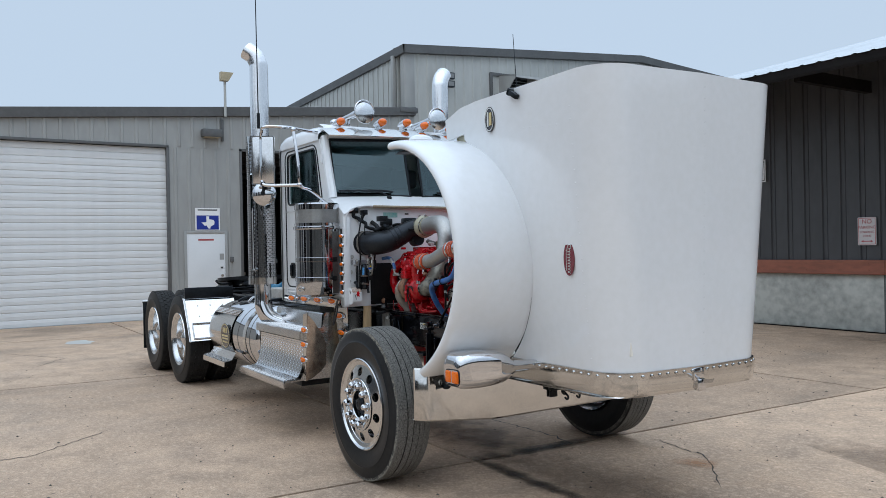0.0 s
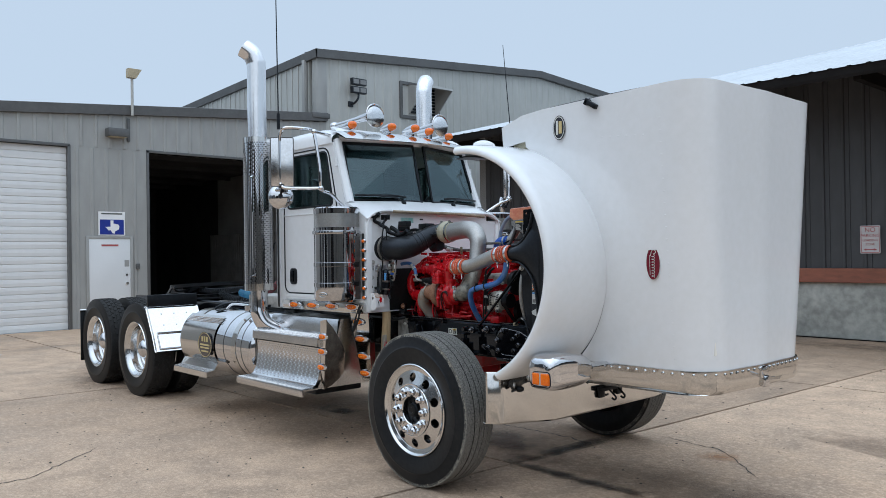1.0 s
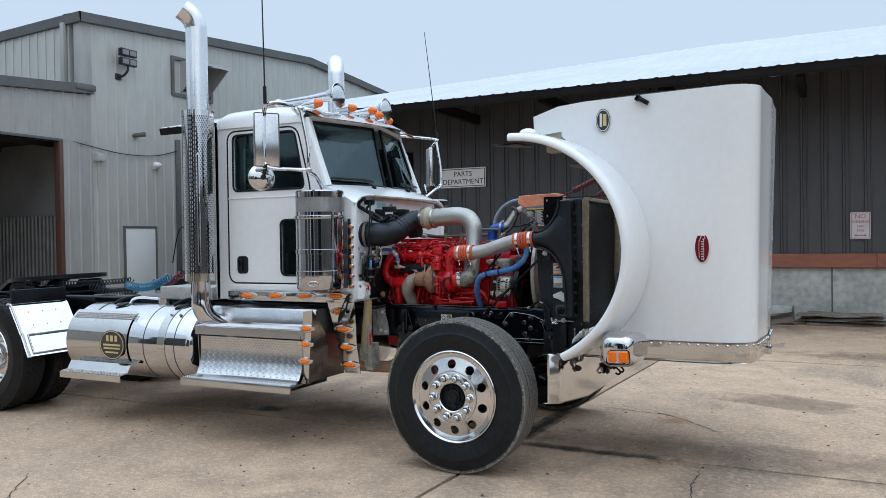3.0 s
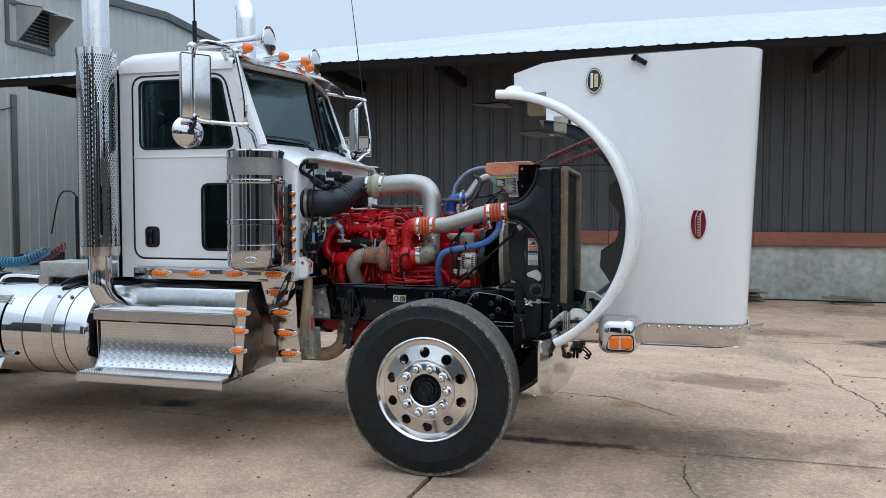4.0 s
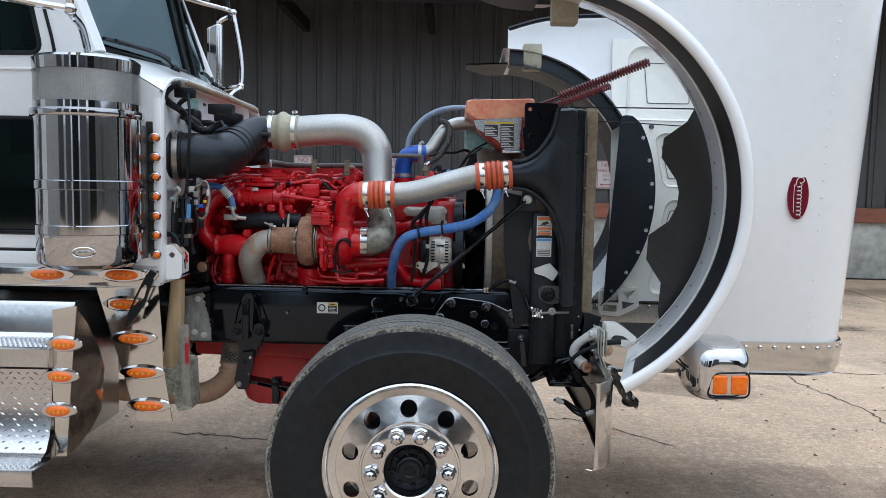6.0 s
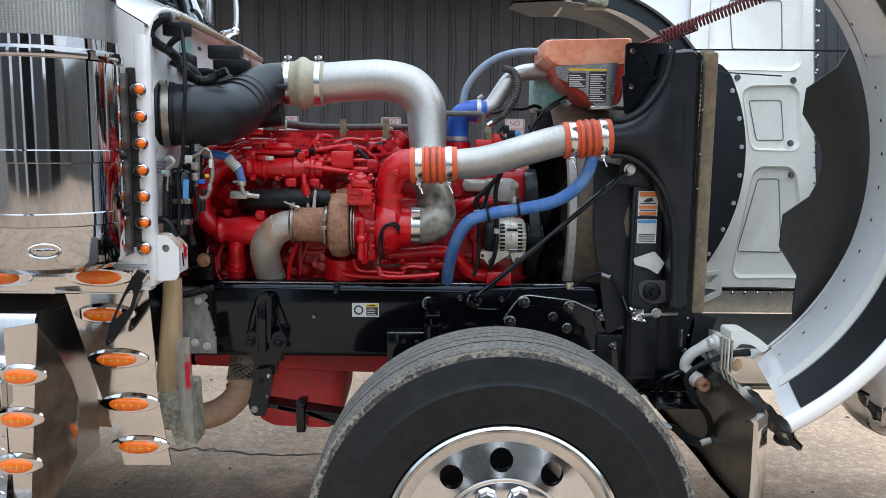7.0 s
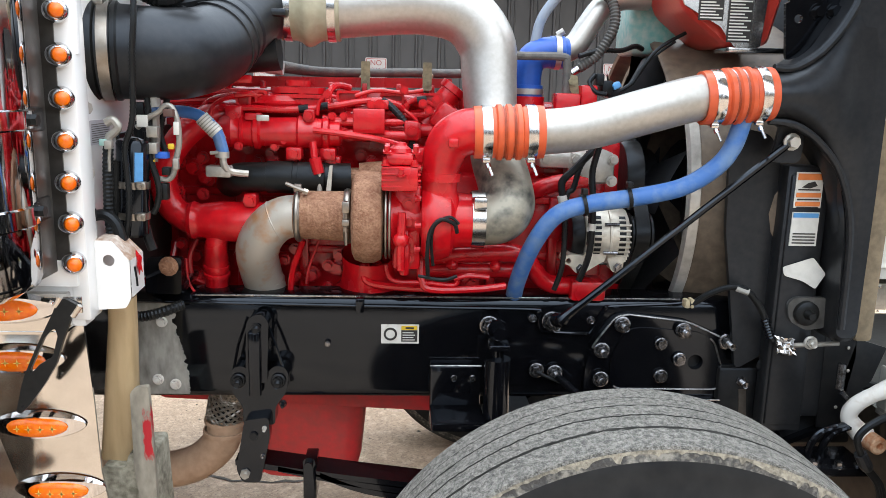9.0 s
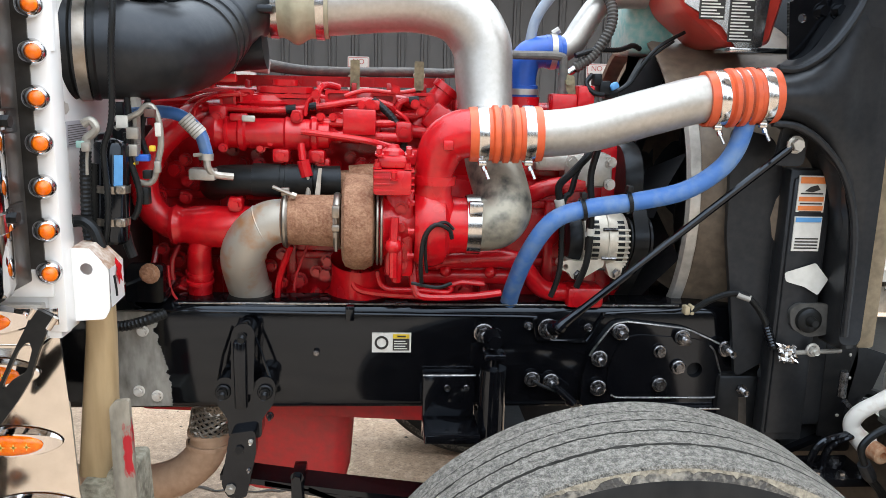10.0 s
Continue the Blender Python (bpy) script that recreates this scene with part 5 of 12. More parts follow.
# thin bright tubes draw the highlights on the gusset's edges
for k, (G, y, r) in enumerate(((rounded(GUSSET, 0.02)[6:-6], -0.449, 0.0026), (rounded(PRESSED, 0.022)[26:], -0.4525, 0.0022))):
    bm = bmesh.new()
    tube(bm, [(u, y, v) for u, v in G], r, n=6, sub=1)
    part("gusset_glint", bm, M_EDGEGLINT, chassis, "" if k else "bright line drawn for the highlight on the gusset edge")
bm = bmesh.new()
box(bm, 0.10, 0.46, -0.462, -0.43, 0.755, 0.777, 0.005)
part("gusset_foot", bm, M_BLACK, chassis)
bm = bmesh.new()
cyl(bm, (0.17, -0.463, 0.776), (0.455, -0.463, 0.775), 0.002, n=6)
part("gusset_glint", bm, M_EDGEGLINT, chassis)
bm = bmesh.new()
plate(bm, [(0.452, 0.805), (0.470, 0.805), (0.482, 0.70), (0.462, 0.70)], [], XZ(-0.466, 1), 0.006)
part("gusset_strap", bm, M_STRIP, chassis, "dark steel strap")
bm = bmesh.new()
plate(bm, circle(0.344, 0.868, 0.021, 18), [], XZ(-0.4305, 1), 0.001)
part("dark_hole", bm, M_BLACKDULL, chassis)
# highlight of the rail's rounded top, drawn as a bright tube
bm = bmesh.new()
cyl(bm, (-0.85, -0.4305, 1.0195), (0.30, -0.4305, 1.0195), 0.0024, n=6)
part("rail_glint", bm, M_EDGEGLINT, chassis, "bright line drawn for the highlight on the rail's upper edge")
for x, z, r, lo in ((0.110, 0.899, 0.0135, 0.03), (0.156, 0.964, 0.0135, 0.032), (0.112, 0.826, 0.0135, 0.02), (0.305, 0.950, 0.0135, 0.034), (0.413, 0.923, 0.0135, 0.04), (0.455, 0.826, 0.013, 0.036), (0.254, 0.916, 0.011, 0), (0.302, 0.877, 0.012, 0), (0.259, 0.834, 0.012, 0), (-0.010, 0.965, 0.017, 0.045), (-0.057, 0.972, 0.007, 0.014), (0.079, 0.974, 0.007, 0.014), (-0.244, 0.828, 0.012, 0.026), (-0.199, 0.828, 0.012, 0.026), (-0.042, 0.841, 0.013, 0.012), (0.003, 0.836, 0.013, 0.03), (-0.161, 0.954, 0.016, 0.04), (-0.545, 0.905, 0.005, 0.01)):
    stud(chassis, x, -0.455 if x > 0.07 and z < 0.98 else -0.437, z, r, lo)
# spring-wound hose end and the pressed line along the rail
bm = bmesh.new()
corrugate(bm, [(0.003, -0.46, 0.836), (0.025, -0.465, 0.818), (0.055, -0.47, 0.790)], 0.008, 0.011, 0.006, n=10)
part("hose_spring", bm, M_BLACK, chassis)
bm = bmesh.new()
tube(bm, [(-0.042, -0.452, 0.841), (-0.02, -0.462, 0.833), (0.01, -0.462, 0.820)], 0.004, n=6)
part("brake_line", bm, M_RUBBER, chassis)
bm = bmesh.new()
box(bm, -0.30, -0.178, -0.455, -0.43, 0.70, 0.856, 0.006)
box(bm, -0.30, -0.175, -0.56, -0.43, 0.735, 0.757, 0.004)
part("step_bracket", bm, M_BLACK, chassis)
# bright tube drawn as the highlight on the bracket's edge
bm = bmesh.new()
cyl(bm, (-0.30, -0.456, 0.857), (-0.178, -0.456, 0.857), 0.002, n=6)
part("bracket_glint", bm, M_EDGEGLINT, chassis)
bm = bmesh.new()
box(bm, -0.418, -0.328, -0.4335, -0.4305, 0.905, 0.952)
stk = part("warning_sticker", bm, M_LABEL, chassis, "white sticker with a black ring")
bm = bmesh.new()
plate(bm, circle(-0.396, 0.9285, 0.016), [circle(-0.396, 0.9285, 0.011)], XZ(-0.435, 1), 0.0015)
part("print", bm, M_INK, stk)
bm = bmesh.new()
box(bm, -0.370, -0.332, -0.435, -0.4335, 0.910, 0.938)
part("print", bm, M_INK, stk)
bm = bmesh.new()
for k in range(4):
    box(bm, -0.367, -0.337 - 0.004 * (k % 2), -0.4356, -0.435, 0.9135 + 0.006 * k, 0.9155 + 0.006 * k)
part("print", bm, M_LABEL, stk, kind="stuff")
bm = bmesh.new()
box(bm, -0.370, -0.332, -0.435, -0.4335, 0.939, 0.949)
part("print", bm, M_YELLOW, stk)
bm = bmesh.new()
box(bm, -0.360, -0.340, -0.4356, -0.435, 0.942, 0.946)
part("print", bm, M_INK, stk)
bm = bmesh.new()
tube(bm, [(-1.0, -0.438, 1.006), (-0.4, -0.438, 0.998), (-0.26, -0.438, 0.996), (-0.055, -0.438, 0.994), (-0.044, -0.438, 0.985), (-0.036, -0.438, 0.946), (-0.022, -0.438, 0.938), (0.070, -0.438, 0.934), (0.086, -0.438, 0.940), (0.118, -0.438, 0.995), (0.135, -0.438, 1.003), (0.29, -0.44, 1.012), (0.318, -0.45, 1.025)], 0.0042, n=8, sub=4)
part("brake_line", bm, M_BLACK, chassis)
bm = bmesh.new()
tube(bm, [(0.30, -0.48, 1.022), (0.316, -0.485, 1.028), (0.345, -0.495, 1.052), (0.386, -0.510, 1.072), (0.419, -0.522, 1.068), (0.455, -0.530, 1.025), (0.473, -0.535, 0.980), (0.485, -0.540, 0.953)], 0.0075, n=10)
part("brake_hose", bm, M_RUBBER, chassis, "black rubber brake hose")
bm = bmesh.new()
corrugate(bm, [(0.463, -0.532, 1.006), (0.473, -0.535, 0.980), (0.481, -0.538, 0.960)], 0.0085, 0.0105, 0.007, n=10)
part("hose_ferrule", bm, M_BLACK, chassis)
bm = bmesh.new()
cyl(bm, (0.398, -0.516, 1.072), (0.424, -0.524, 1.064), 0.0083, n=10)
part("hose_sleeve", bm, M_GREYHOSE, chassis)
# crumpled foil tag hung on the hose
bm = bmesh.new()
rng = random.Random(21)
rows = []
for j in range(8):
    rows.append([V(0.486 + 0.042 * i / 7 + 0.008 * j / 7 + rng.uniform(-0.003, 0.003), -0.550 + rng.uniform(-0.008, 0.008), 0.968 - 0.044 * j / 7 - 0.006 * i / 7 + rng.uniform(-0.002, 0.002)) for i in range(8)])
loft(bm, rows)
part("wire_tag", bm, M_SATINCAP, chassis, "crumpled foil tag", sharp=12)
bm = bmesh.new()
box(bm, 0.292, 0.304, -0.49, -0.465, 1.014, 1.034, 0.003)
box(bm, 0.305, 0.314, -0.49, -0.465, 1.014, 1.036, 0.003)
part("line_clip", bm, M_LAMPBEIGE, chassis, "tan plastic clip", kind="stuff")
bm = bmesh.new()
cyl(bm, (0.517, -0.540, 0.942), (0.645, -0.535, 0.946), 0.0055, n=10)
part("latch_rod", bm, M_PIPE, chassis, "grey steel rod")
stud(chassis, 0.574, -0.540, 0.950, 0.011, 0.02, M_CAST, "rod_nut")
# radiator stay rod
bm = bmesh.new()
cyl(bm, (0.458, -0.53, 1.411), (-0.005, -0.475, 0.994), 0.0085, n=10)
tube(bm, [(0.045, -0.479, 1.039), (0.01, -0.476, 1.008), (-0.004, -0.472, 0.992), (-0.010, -0.45, 0.986)], [0.0085, 0.011, 0.016, 0.018], n=10)
rod = part("radiator_stay", bm, M_BLACK, truck)
bm = bmesh.new()
bolt(bm, (0.458, -0.53, 1.411), (0, -1, 0), 0.0125, 0.014)
lathe(bm, (0.458, -0.53, 1.411), (0, -1, 0), [(0, 0.018), (0.004, 0.018), (0.006, 0.013)], n=20)
part("bolt_head", bm, M_CAST, rod)
# bare front end of the rail by the cab, and the dusty cab support
bm = bmesh.new()
wear = random.Random(5)
edge = [(-0.893 + wear.uniform(-0.0012, 0.0012) + 0.010 * math.sin(k * 0.045) + 0.009 * noise.noise((k * 0.13, 2.0, 1.0)) + 0.004 * noise.noise((k * 0.6, 5.0, 1.0)) + 0.02 * (1 - k / 120) ** 3, 0.775 + 0.225 * k / 120) for k in range(121)]
plate(bm, [(-1.02, 0.775)] + edge + [(-1.02, 1.0)], [], XZ(-0.4325, 1), 0.002)
part("bare_rail_end", bm, M_BARE, chassis, "bare grey end of the rail")
for x, z in ((-0.93, 0.955), (-0.905, 0.800), (-0.945, 0.812)):
    stud(chassis, x, -0.4325, z, 0.009, 0.0, M_WHITEDIRT, "rail_rivet")
bm = bmesh.new()
rows = []
for z, xa, xb in ((1.06, -0.982, -0.932), (1.0, -0.986, -0.932), (0.86, -1.002, -0.936), (0.73, -1.016, -0.942), (0.702, -1.018, -0.943)):
    rows.append([V(xa + (xb - xa) * (0.5 + 0.5 * math.copysign(abs(math.cos(t)) ** 0.6, math.cos(t))), -0.60 - 0.03 * math.copysign(abs(math.sin(t)) ** 0.6, math.sin(t)), z) for t in [2 * math.pi * k / 20 for k in range(20)]])
R = loft(bm, rows, close=True)
bm.faces.new(R[-1])
part("cab_support", bm, M_POST, chassis, "dusty tan cab support post")
bm = bmesh.new()
plate(bm, rounded([(-1.0, 0.706), (-0.952, 0.700), (-0.942, 0.735), (-0.89, 0.738), (-0.882, 0.54), (-0.94, 0.53), (-0.96, 0.60), (-1.0, 0.60)], 0.01), [], XZ(-0.66, 1), 0.10)
part("support_foot", bm, M_GRIMECAST, chassis, "grimy cast support foot")
bm = bmesh.new()
plate(bm, rounded([(-0.930, 0.872), (-0.921, 0.884), (-0.892, 0.888), (-0.888, 0.75), (-0.884, 0.56), (-0.912, 0.56), (-0.930, 0.70)], 0.006), [], XZ(-0.668, 1), 0.014)
part("support_plate", bm, smeared_steel(), chassis, "bare grey upright plate smeared with red paint")

# ---- cab ----
CW = 0.755  # half width at the doors
side_bms = []
WIN = [(-2.085, 2.372), (-1.475, 2.372), (-1.385, 1.925), (-2.085, 1.925)]
VENT = [(-1.62, 1.685), (-1.30, 1.685), (-1.30, 1.255), (-1.62, 1.255)]
SIDE = [(-2.27, 1.06), (-0.955, 1.06), (-0.947, 1.70), (-0.945, 1.798), (-1.08, 1.878), (-1.205, 1.944), (-1.385, 2.44), (-2.27, 2.46)]
for s in (-1, 1):
    side_bms.append(bmesh.new())
    plate(side_bms[-1], SIDE, [rounded(WIN[::-1], 0.05), rounded(VENT[::-1], 0.04)], XZ(s * CW, -s), 0.045)
# roof: rounded to the sides and the back
rows = []
for k in range(15):
    x = -2.30 + 0.92 * k / 14
    top = 2.60 + 0.012 * math.sin(math.pi * k / 14) - (0.10 if k == 0 else 0.03 if k == 1 else 0) - 0.055 * max(0, (k - 8) / 6) ** 2
    e = 0.05 if k == 0 else 0.0
    row = []
    for q in range(25):
        a = math.pi * q / 24
        cy = math.cos(a)
        sy = abs(math.sin(a))
        row.append(V(x, -(CW + 0.012 - e) * math.copysign(abs(cy) ** 0.42, cy), 2.43 + (top - 2.43) * sy ** 0.55))
    rows.append(row)
roof_bm = bmesh.new()
loft(roof_bm, rows)
back_bm = bmesh.new()
# back wall with its window opening
plate(back_bm, [(-CW, 1.06), (CW, 1.06), (CW, 2.46), (-CW, 2.46)], [rrect(-0.45, 0.45, 1.95, 2.33, 0.06)[::-1]], YZ(-2.28, 1), 0.04)
loft(back_bm, [[V(-2.28, y, 2.44), V(-2.30, y, 2.50)] for y in (-0.7, 0.7)])
# cowl top between the windscreen and the hood line, firewall, floor
rows = []
for q in range(41):
    y = -CW + 2 * CW * q / 40
    f = 1 - (y / CW) ** 2
    lip = 1.870 - 0.068 * max(0.0, (abs(y) / CW - 0.68) / 0.32) ** 2
    xb, zb = -1.215 + 0.13 * f, 1.945 + 0.01 * f
    rows.append([V(xb, y, zb), V((xb - 0.945) / 2, y, (zb + lip) / 2 + 0.008), V(-0.945, y, lip), V(-0.934, y, lip - 0.006), V(-0.932, y, lip - 0.013), V(-0.940, y, lip - 0.018), V(-0.970, y, lip - 0.018)])
cowl_bm = bmesh.new()
loft(cowl_bm, rows)
fire_bm = bmesh.new()
box(fire_bm, -1.0, -0.965, -0.60, 0.60, 1.80, 1.852)
box(fire_bm, -1.0, -0.965, -CW + 0.04, CW - 0.04, 1.06, 1.80)
floor_bm = bmesh.new()
box(floor_bm, -2.24, -1.0, -CW + 0.04, CW - 0.04, 1.06, 1.10)
post_bms = []
# windscreen posts and header
for s in (-1, 1):
    post_bms.append(bmesh.new())
    tube(post_bms[-1], [(-1.195, s * 0.725, 1.93), (-1.30, s * 0.715, 2.20), (-1.395, s * 0.70, 2.46)], 0.038, n=10)
rows = []
for q in range(21):
    y = -0.70 + 1.4 * q / 20
    f = 1 - (abs(y) / 0.70) ** 1.4
    rows.append([V(-1.385 + 0.17 * f, y, 2.44), V(-1.365 + 0.17 * f, y, 2.48), V(-1.42 + 0.10 * f, y, 2.55), V(-1.50, y, 2.585)])
head_bm = bmesh.new()
loft(head_bm, rows)
cab = part("cab", roof_bm, M_WHITE, truck, "white painted day cab", sharp=28)
for nm, b in (("side_panel", side_bms[0]), ("side_panel", side_bms[1]), ("back_wall", back_bm), ("cowl", cowl_bm), ("firewall", fire_bm), ("cab_floor", floor_bm), ("header", head_bm), ("windscreen_post", post_bms[0]), ("windscreen_post", post_bms[1])):
    part(nm, b, M_WHITE, cab, sharp=28)
# door seam, belt line, sill
for s in (-1, 1):
    bm = bmesh.new()
    DOOR = rounded([(-2.14, 2.405), (-1.45, 2.405), (-1.33, 1.92), (-1.33, 1.19), (-2.14, 1.19)], 0.09, 6)
    tube(bm, [(u, s * (CW + 0.001), v) for u, v in DOOR + DOOR[:1]], 0.0065, n=6, sub=1, cap=False)
    part("door_seal", bm, M_RUBBER, cab, "black door seal")
for s in (-1, 1):
    bm = bmesh.new()
    box(bm, -2.14, -1.33, min(s * CW, s * (CW + 0.006)), max(s * CW, s * (CW + 0.006)), 1.862, 1.872, 0.002)
    part("belt_moulding", bm, M_WHITE, cab)
    bm = bmesh.new()
    box(bm, -2.12, -0.96, min(s * (CW - 0.02), s * (CW + 0.008)), max(s * (CW - 0.02), s * (CW + 0.008)), 1.135, 1.185, 0.004)
    part("sill_moulding", bm, M_WHITE, cab)
for s in (-1, 1):
    bm = bmesh.new()
    plate(bm, rounded(WIN, 0.05), [], XZ(s * (CW - 0.02), -s), 0.005)
    g = part("door_window", bm, M_GLASS, cab, "tinted door glass")
    g.visible_shadow = False
    bm = bmesh.new()
    plate(bm, rounded(VENT, 0.04), [], XZ(s * (CW - 0.02), -s), 0.005)
    g = part("lower_window", bm, M_GLASS, cab, "dark lower door window")
    g.visible_shadow = False
    for nm, W in (("window_gasket", WIN), ("window_gasket", VENT)):
        bm = bmesh.new()
        R = rounded(W, 0.05, 5)
        tube(bm, [(u, s * (CW + 0.0), v) for u, v in R + R[:1]], 0.009, n=6, sub=1, cap=False)
        part(nm, bm, M_RUBBER, cab)
    bm = bmesh.new()
    plate(bm, rrect(-2.055, -1.945, 1.265, 1.405, 0.03), [], XZ(s * (CW + 0.004), -s), 0.01)
    hn = part("door_handle", bm, M_PLASTIC, cab, "black paddle door handle")
    bm = bmesh.new()
    box(bm, -2.035, -1.99, min(s * CW, s * (CW + 0.022)), max(s * CW, s * (CW + 0.022)), 1.285, 1.385, 0.008)
    part("paddle", bm, M_BLACK, hn)
    bm = bmesh.new()
    for z in (1.60, 2.27, 1.30):
        bm = bmesh.new()
        cyl(bm, (-1.325, s * (CW + 0.008), z - 0.035), (-1.325, s * (CW + 0.008), z + 0.035), 0.010, n=8)
        part("hinge", bm, M_WHITE, cab)
# windscreen panes with their gasket
for s in (-1, 1):
    bm = bmesh.new()
    c = [V(-1.362, s * 0.675, 2.435), V(-1.195, s * 0.06, 2.44), V(-1.083, s * 0.06, 1.955), V(-1.203, s * 0.70, 1.958)]
    o = V(0.0, 0, 0.0)
    A = [bm.verts.new(p) for p in c]
    B = [bm.verts.new(p + V(-0.006, 0, 0)) for p in c]
    bm.faces.new(A)
    bm.faces.new(B[::-1])
    for k in range(4):
        bm.faces.new((A[k], B[k], B[(k + 1) % 4], A[(k + 1) % 4]))
    g = part("windscreen", bm, M_GLASS_W, cab, "tinted windscreen pane")
    g.visible_shadow = False
    bm = bmesh.new()
    ring = []
    for k in range(4):
        ring += [c[k], c[k].lerp(c[(k + 1) % 4], 0.5)]
    tube(bm, ring + ring[:1], 0.014, n=6, sub=1, cap=False)
    part("windscreen_gasket", bm, M_RUBBER, cab)
    bm = bmesh.new()
    y0 = s * 0.28
    tube(bm, [(-1.06, y0, 1.945), (-1.09, s * 0.36, 1.985), (-1.165, s * 0.62, 2.0)], 0.007, n=6)
    tube(bm, [(-1.13, s * 0.52, 1.99), (-1.185, s * 0.68, 1.995), (-1.12, s * 0.36, 2.0), (-1.10, s * 0.22, 1.99)][1:], 0.009, n=6)
    ball(bm, (-1.055, y0, 1.935), 0.022, n=10)
    part("wiper", bm, M_RUBBER, cab)
# sun visor over the windscreen
bm = bmesh.new()
rows = []
for q in range(25):
    y = -0.74 + 1.48 * q / 24
    f = 1 - (abs(y) / 0.74) ** 1.5
    rows.append([V(-1.44 + 0.17 * f, y, 2.545), V(-1.32 + 0.19 * f, y, 2.505), V(-1.22 + 0.20 * f, y, 2.455 - 0.01 * f), V(-1.222 + 0.20 * f, y, 2.449 - 0.01 * f), V(-1.33 + 0.19 * f, y, 2.495), V(-1.44 + 0.17 * f, y, 2.532)])
loft(bm, rows)
part("sun_visor", bm, M_STEEL, cab, "polished stainless sun visor")
# cab interior
for s in (-1, 1):
    bm = bmesh.new()
    box(bm, -1.95, -1.45, s * 0.40 - 0.25, s * 0.40 + 0.25, 1.42, 1.56, 0.05, 3)
    box(bm, -2.05, -1.90, s * 0.40 - 0.25, s * 0.40 + 0.25, 1.50, 2.10, 0.05, 3)
    box(bm, -2.04, -1.93, s * 0.40 - 0.13, s * 0.40 + 0.13, 2.10, 2.28, 0.04, 3)
    cyl(bm, (-1.7, s * 0.40, 1.1), (-1.7, s * 0.40, 1.42), 0.10)
    part("seat", bm, M_SEAT, cab)
bm = bmesh.new()
box(bm, -1.30, -1.02, -0.70, 0.70, 1.55, 1.90, 0.05, 3)
part("dashboard", bm, M_DASH, cab)
bm = bmesh.new()
cc = V(-1.42, 0.40, 1.86)
mm = Matrix.Translation(cc) @ Euler((0, radians(-62), 0)).to_matrix().to_4x4()
tube(bm, [mm @ V(0.23 * math.cos(2 * math.pi * k / 28), 0.23 * math.sin(2 * math.pi * k / 28), 0) for k in range(29)], 0.015, n=8, sub=1, cap=False)
cyl(bm, cc, cc + V(0.14, 0, -0.08), 0.03)
for k in range(3):
    a = 2 * math.pi * k / 3
    cyl(bm, cc, mm @ V(0.23 * math.cos(a), 0.23 * math.sin(a), 0), 0.012, n=6)
part("steering_wheel", bm, M_DASH, cab)
bm = bmesh.new()
box(bm, -2.23, -2.225, -0.44, 0.44, 1.95, 2.33)
g = part("rear_window", bm, M_GLASS, cab, "tinted rear cab window")
g.visible_shadow = False


# ---- lamps along the cab ----
def marker(parent, x, y, z, w=0.19, turn=0.0, s=1):
    """Oval amber marker in a pointed chrome bezel, facing the truck's side."""
    m = pose(x, y, z, 0, turn, 0)
    bm = bmesh.new()
    rows = []
    for k in range(25):
        t = -math.cos(math.pi * k / 24)
        h = 0.0295 * math.sqrt(max(0.0, 1 - abs(t) ** 2.1)) * (1 - 0.12 * t * t) + 0.0005
        rows.append([m @ V(t * w / 2, -s * 0.001, h), m @ V(t * w / 2, -s * (0.004 + 0.014 * (1 - t * t)), h * 0.75), m @ V(t * w / 2, -s * (0.004 + 0.014 * (1 - t * t)), -h * 0.75), m @ V(t * w / 2, -s * 0.001, -h)])
    loft(bm, rows)
    b = part("marker_lamp", bm, M_CHROME, parent, "amber marker lamp in a chrome bezel")
    bm = bmesh.new()
    bmesh.ops.create_uvsphere(bm, u_segments=20, v_segments=10, radius=1, matrix=m @ Matrix.Translation((0, -s * 0.014, 0)) @ Matrix.Diagonal((w * 0.33, 0.012, 0.021, 1)))
    lens = part("lens", bm, M_AMBER, b, "amber lens") if parent is truck else part("lens", bm, M_AMBER, parent, "amber lens")
    bm = bmesh.new()
    for k in range(4):
        u = (k - 1.5) * w * 0.125
        d = -s * (0.014 + 0.0125 * math.sqrt(max(0.0, 1 - (u / (w * 0.33)) ** 2)))
        for a, c in ((0.008, 0.0022), (0.0022, 0.008)):
            vs = [bm.verts.new(m @ V(u + p, d, q)) for p, q in ((-a, 0), (0, -c), (a, 0), (0, c))]
            bm.faces.new(vs)
    part("diode", bm, M_DIODE, parent, kind="stuff", bare=True)


def button(parent, x, y, z, s=1):
    bm = bmesh.new()
    lathe(bm, (x, y, z), (0.5, -s, 0), [(0, 0.0215), (0.005, 0.0215), (0.014, 0.0165), (0.016, 0.0135), (0.008, 0.0125)], n=20)
    part("button_lamp", bm, M_CHROME, parent, "small round amber lamp in chrome")
    bm = bmesh.new()
    lathe(bm, (x, y, z), (0.5, -s, 0), [(0.007, 0.0128), (0.018, 0.0128), (0.025, 0.011), (0.029, 0.0055), (0.030, 0)], n=16)
    part("lens", bm, M_AMBER, parent, "amber lens")


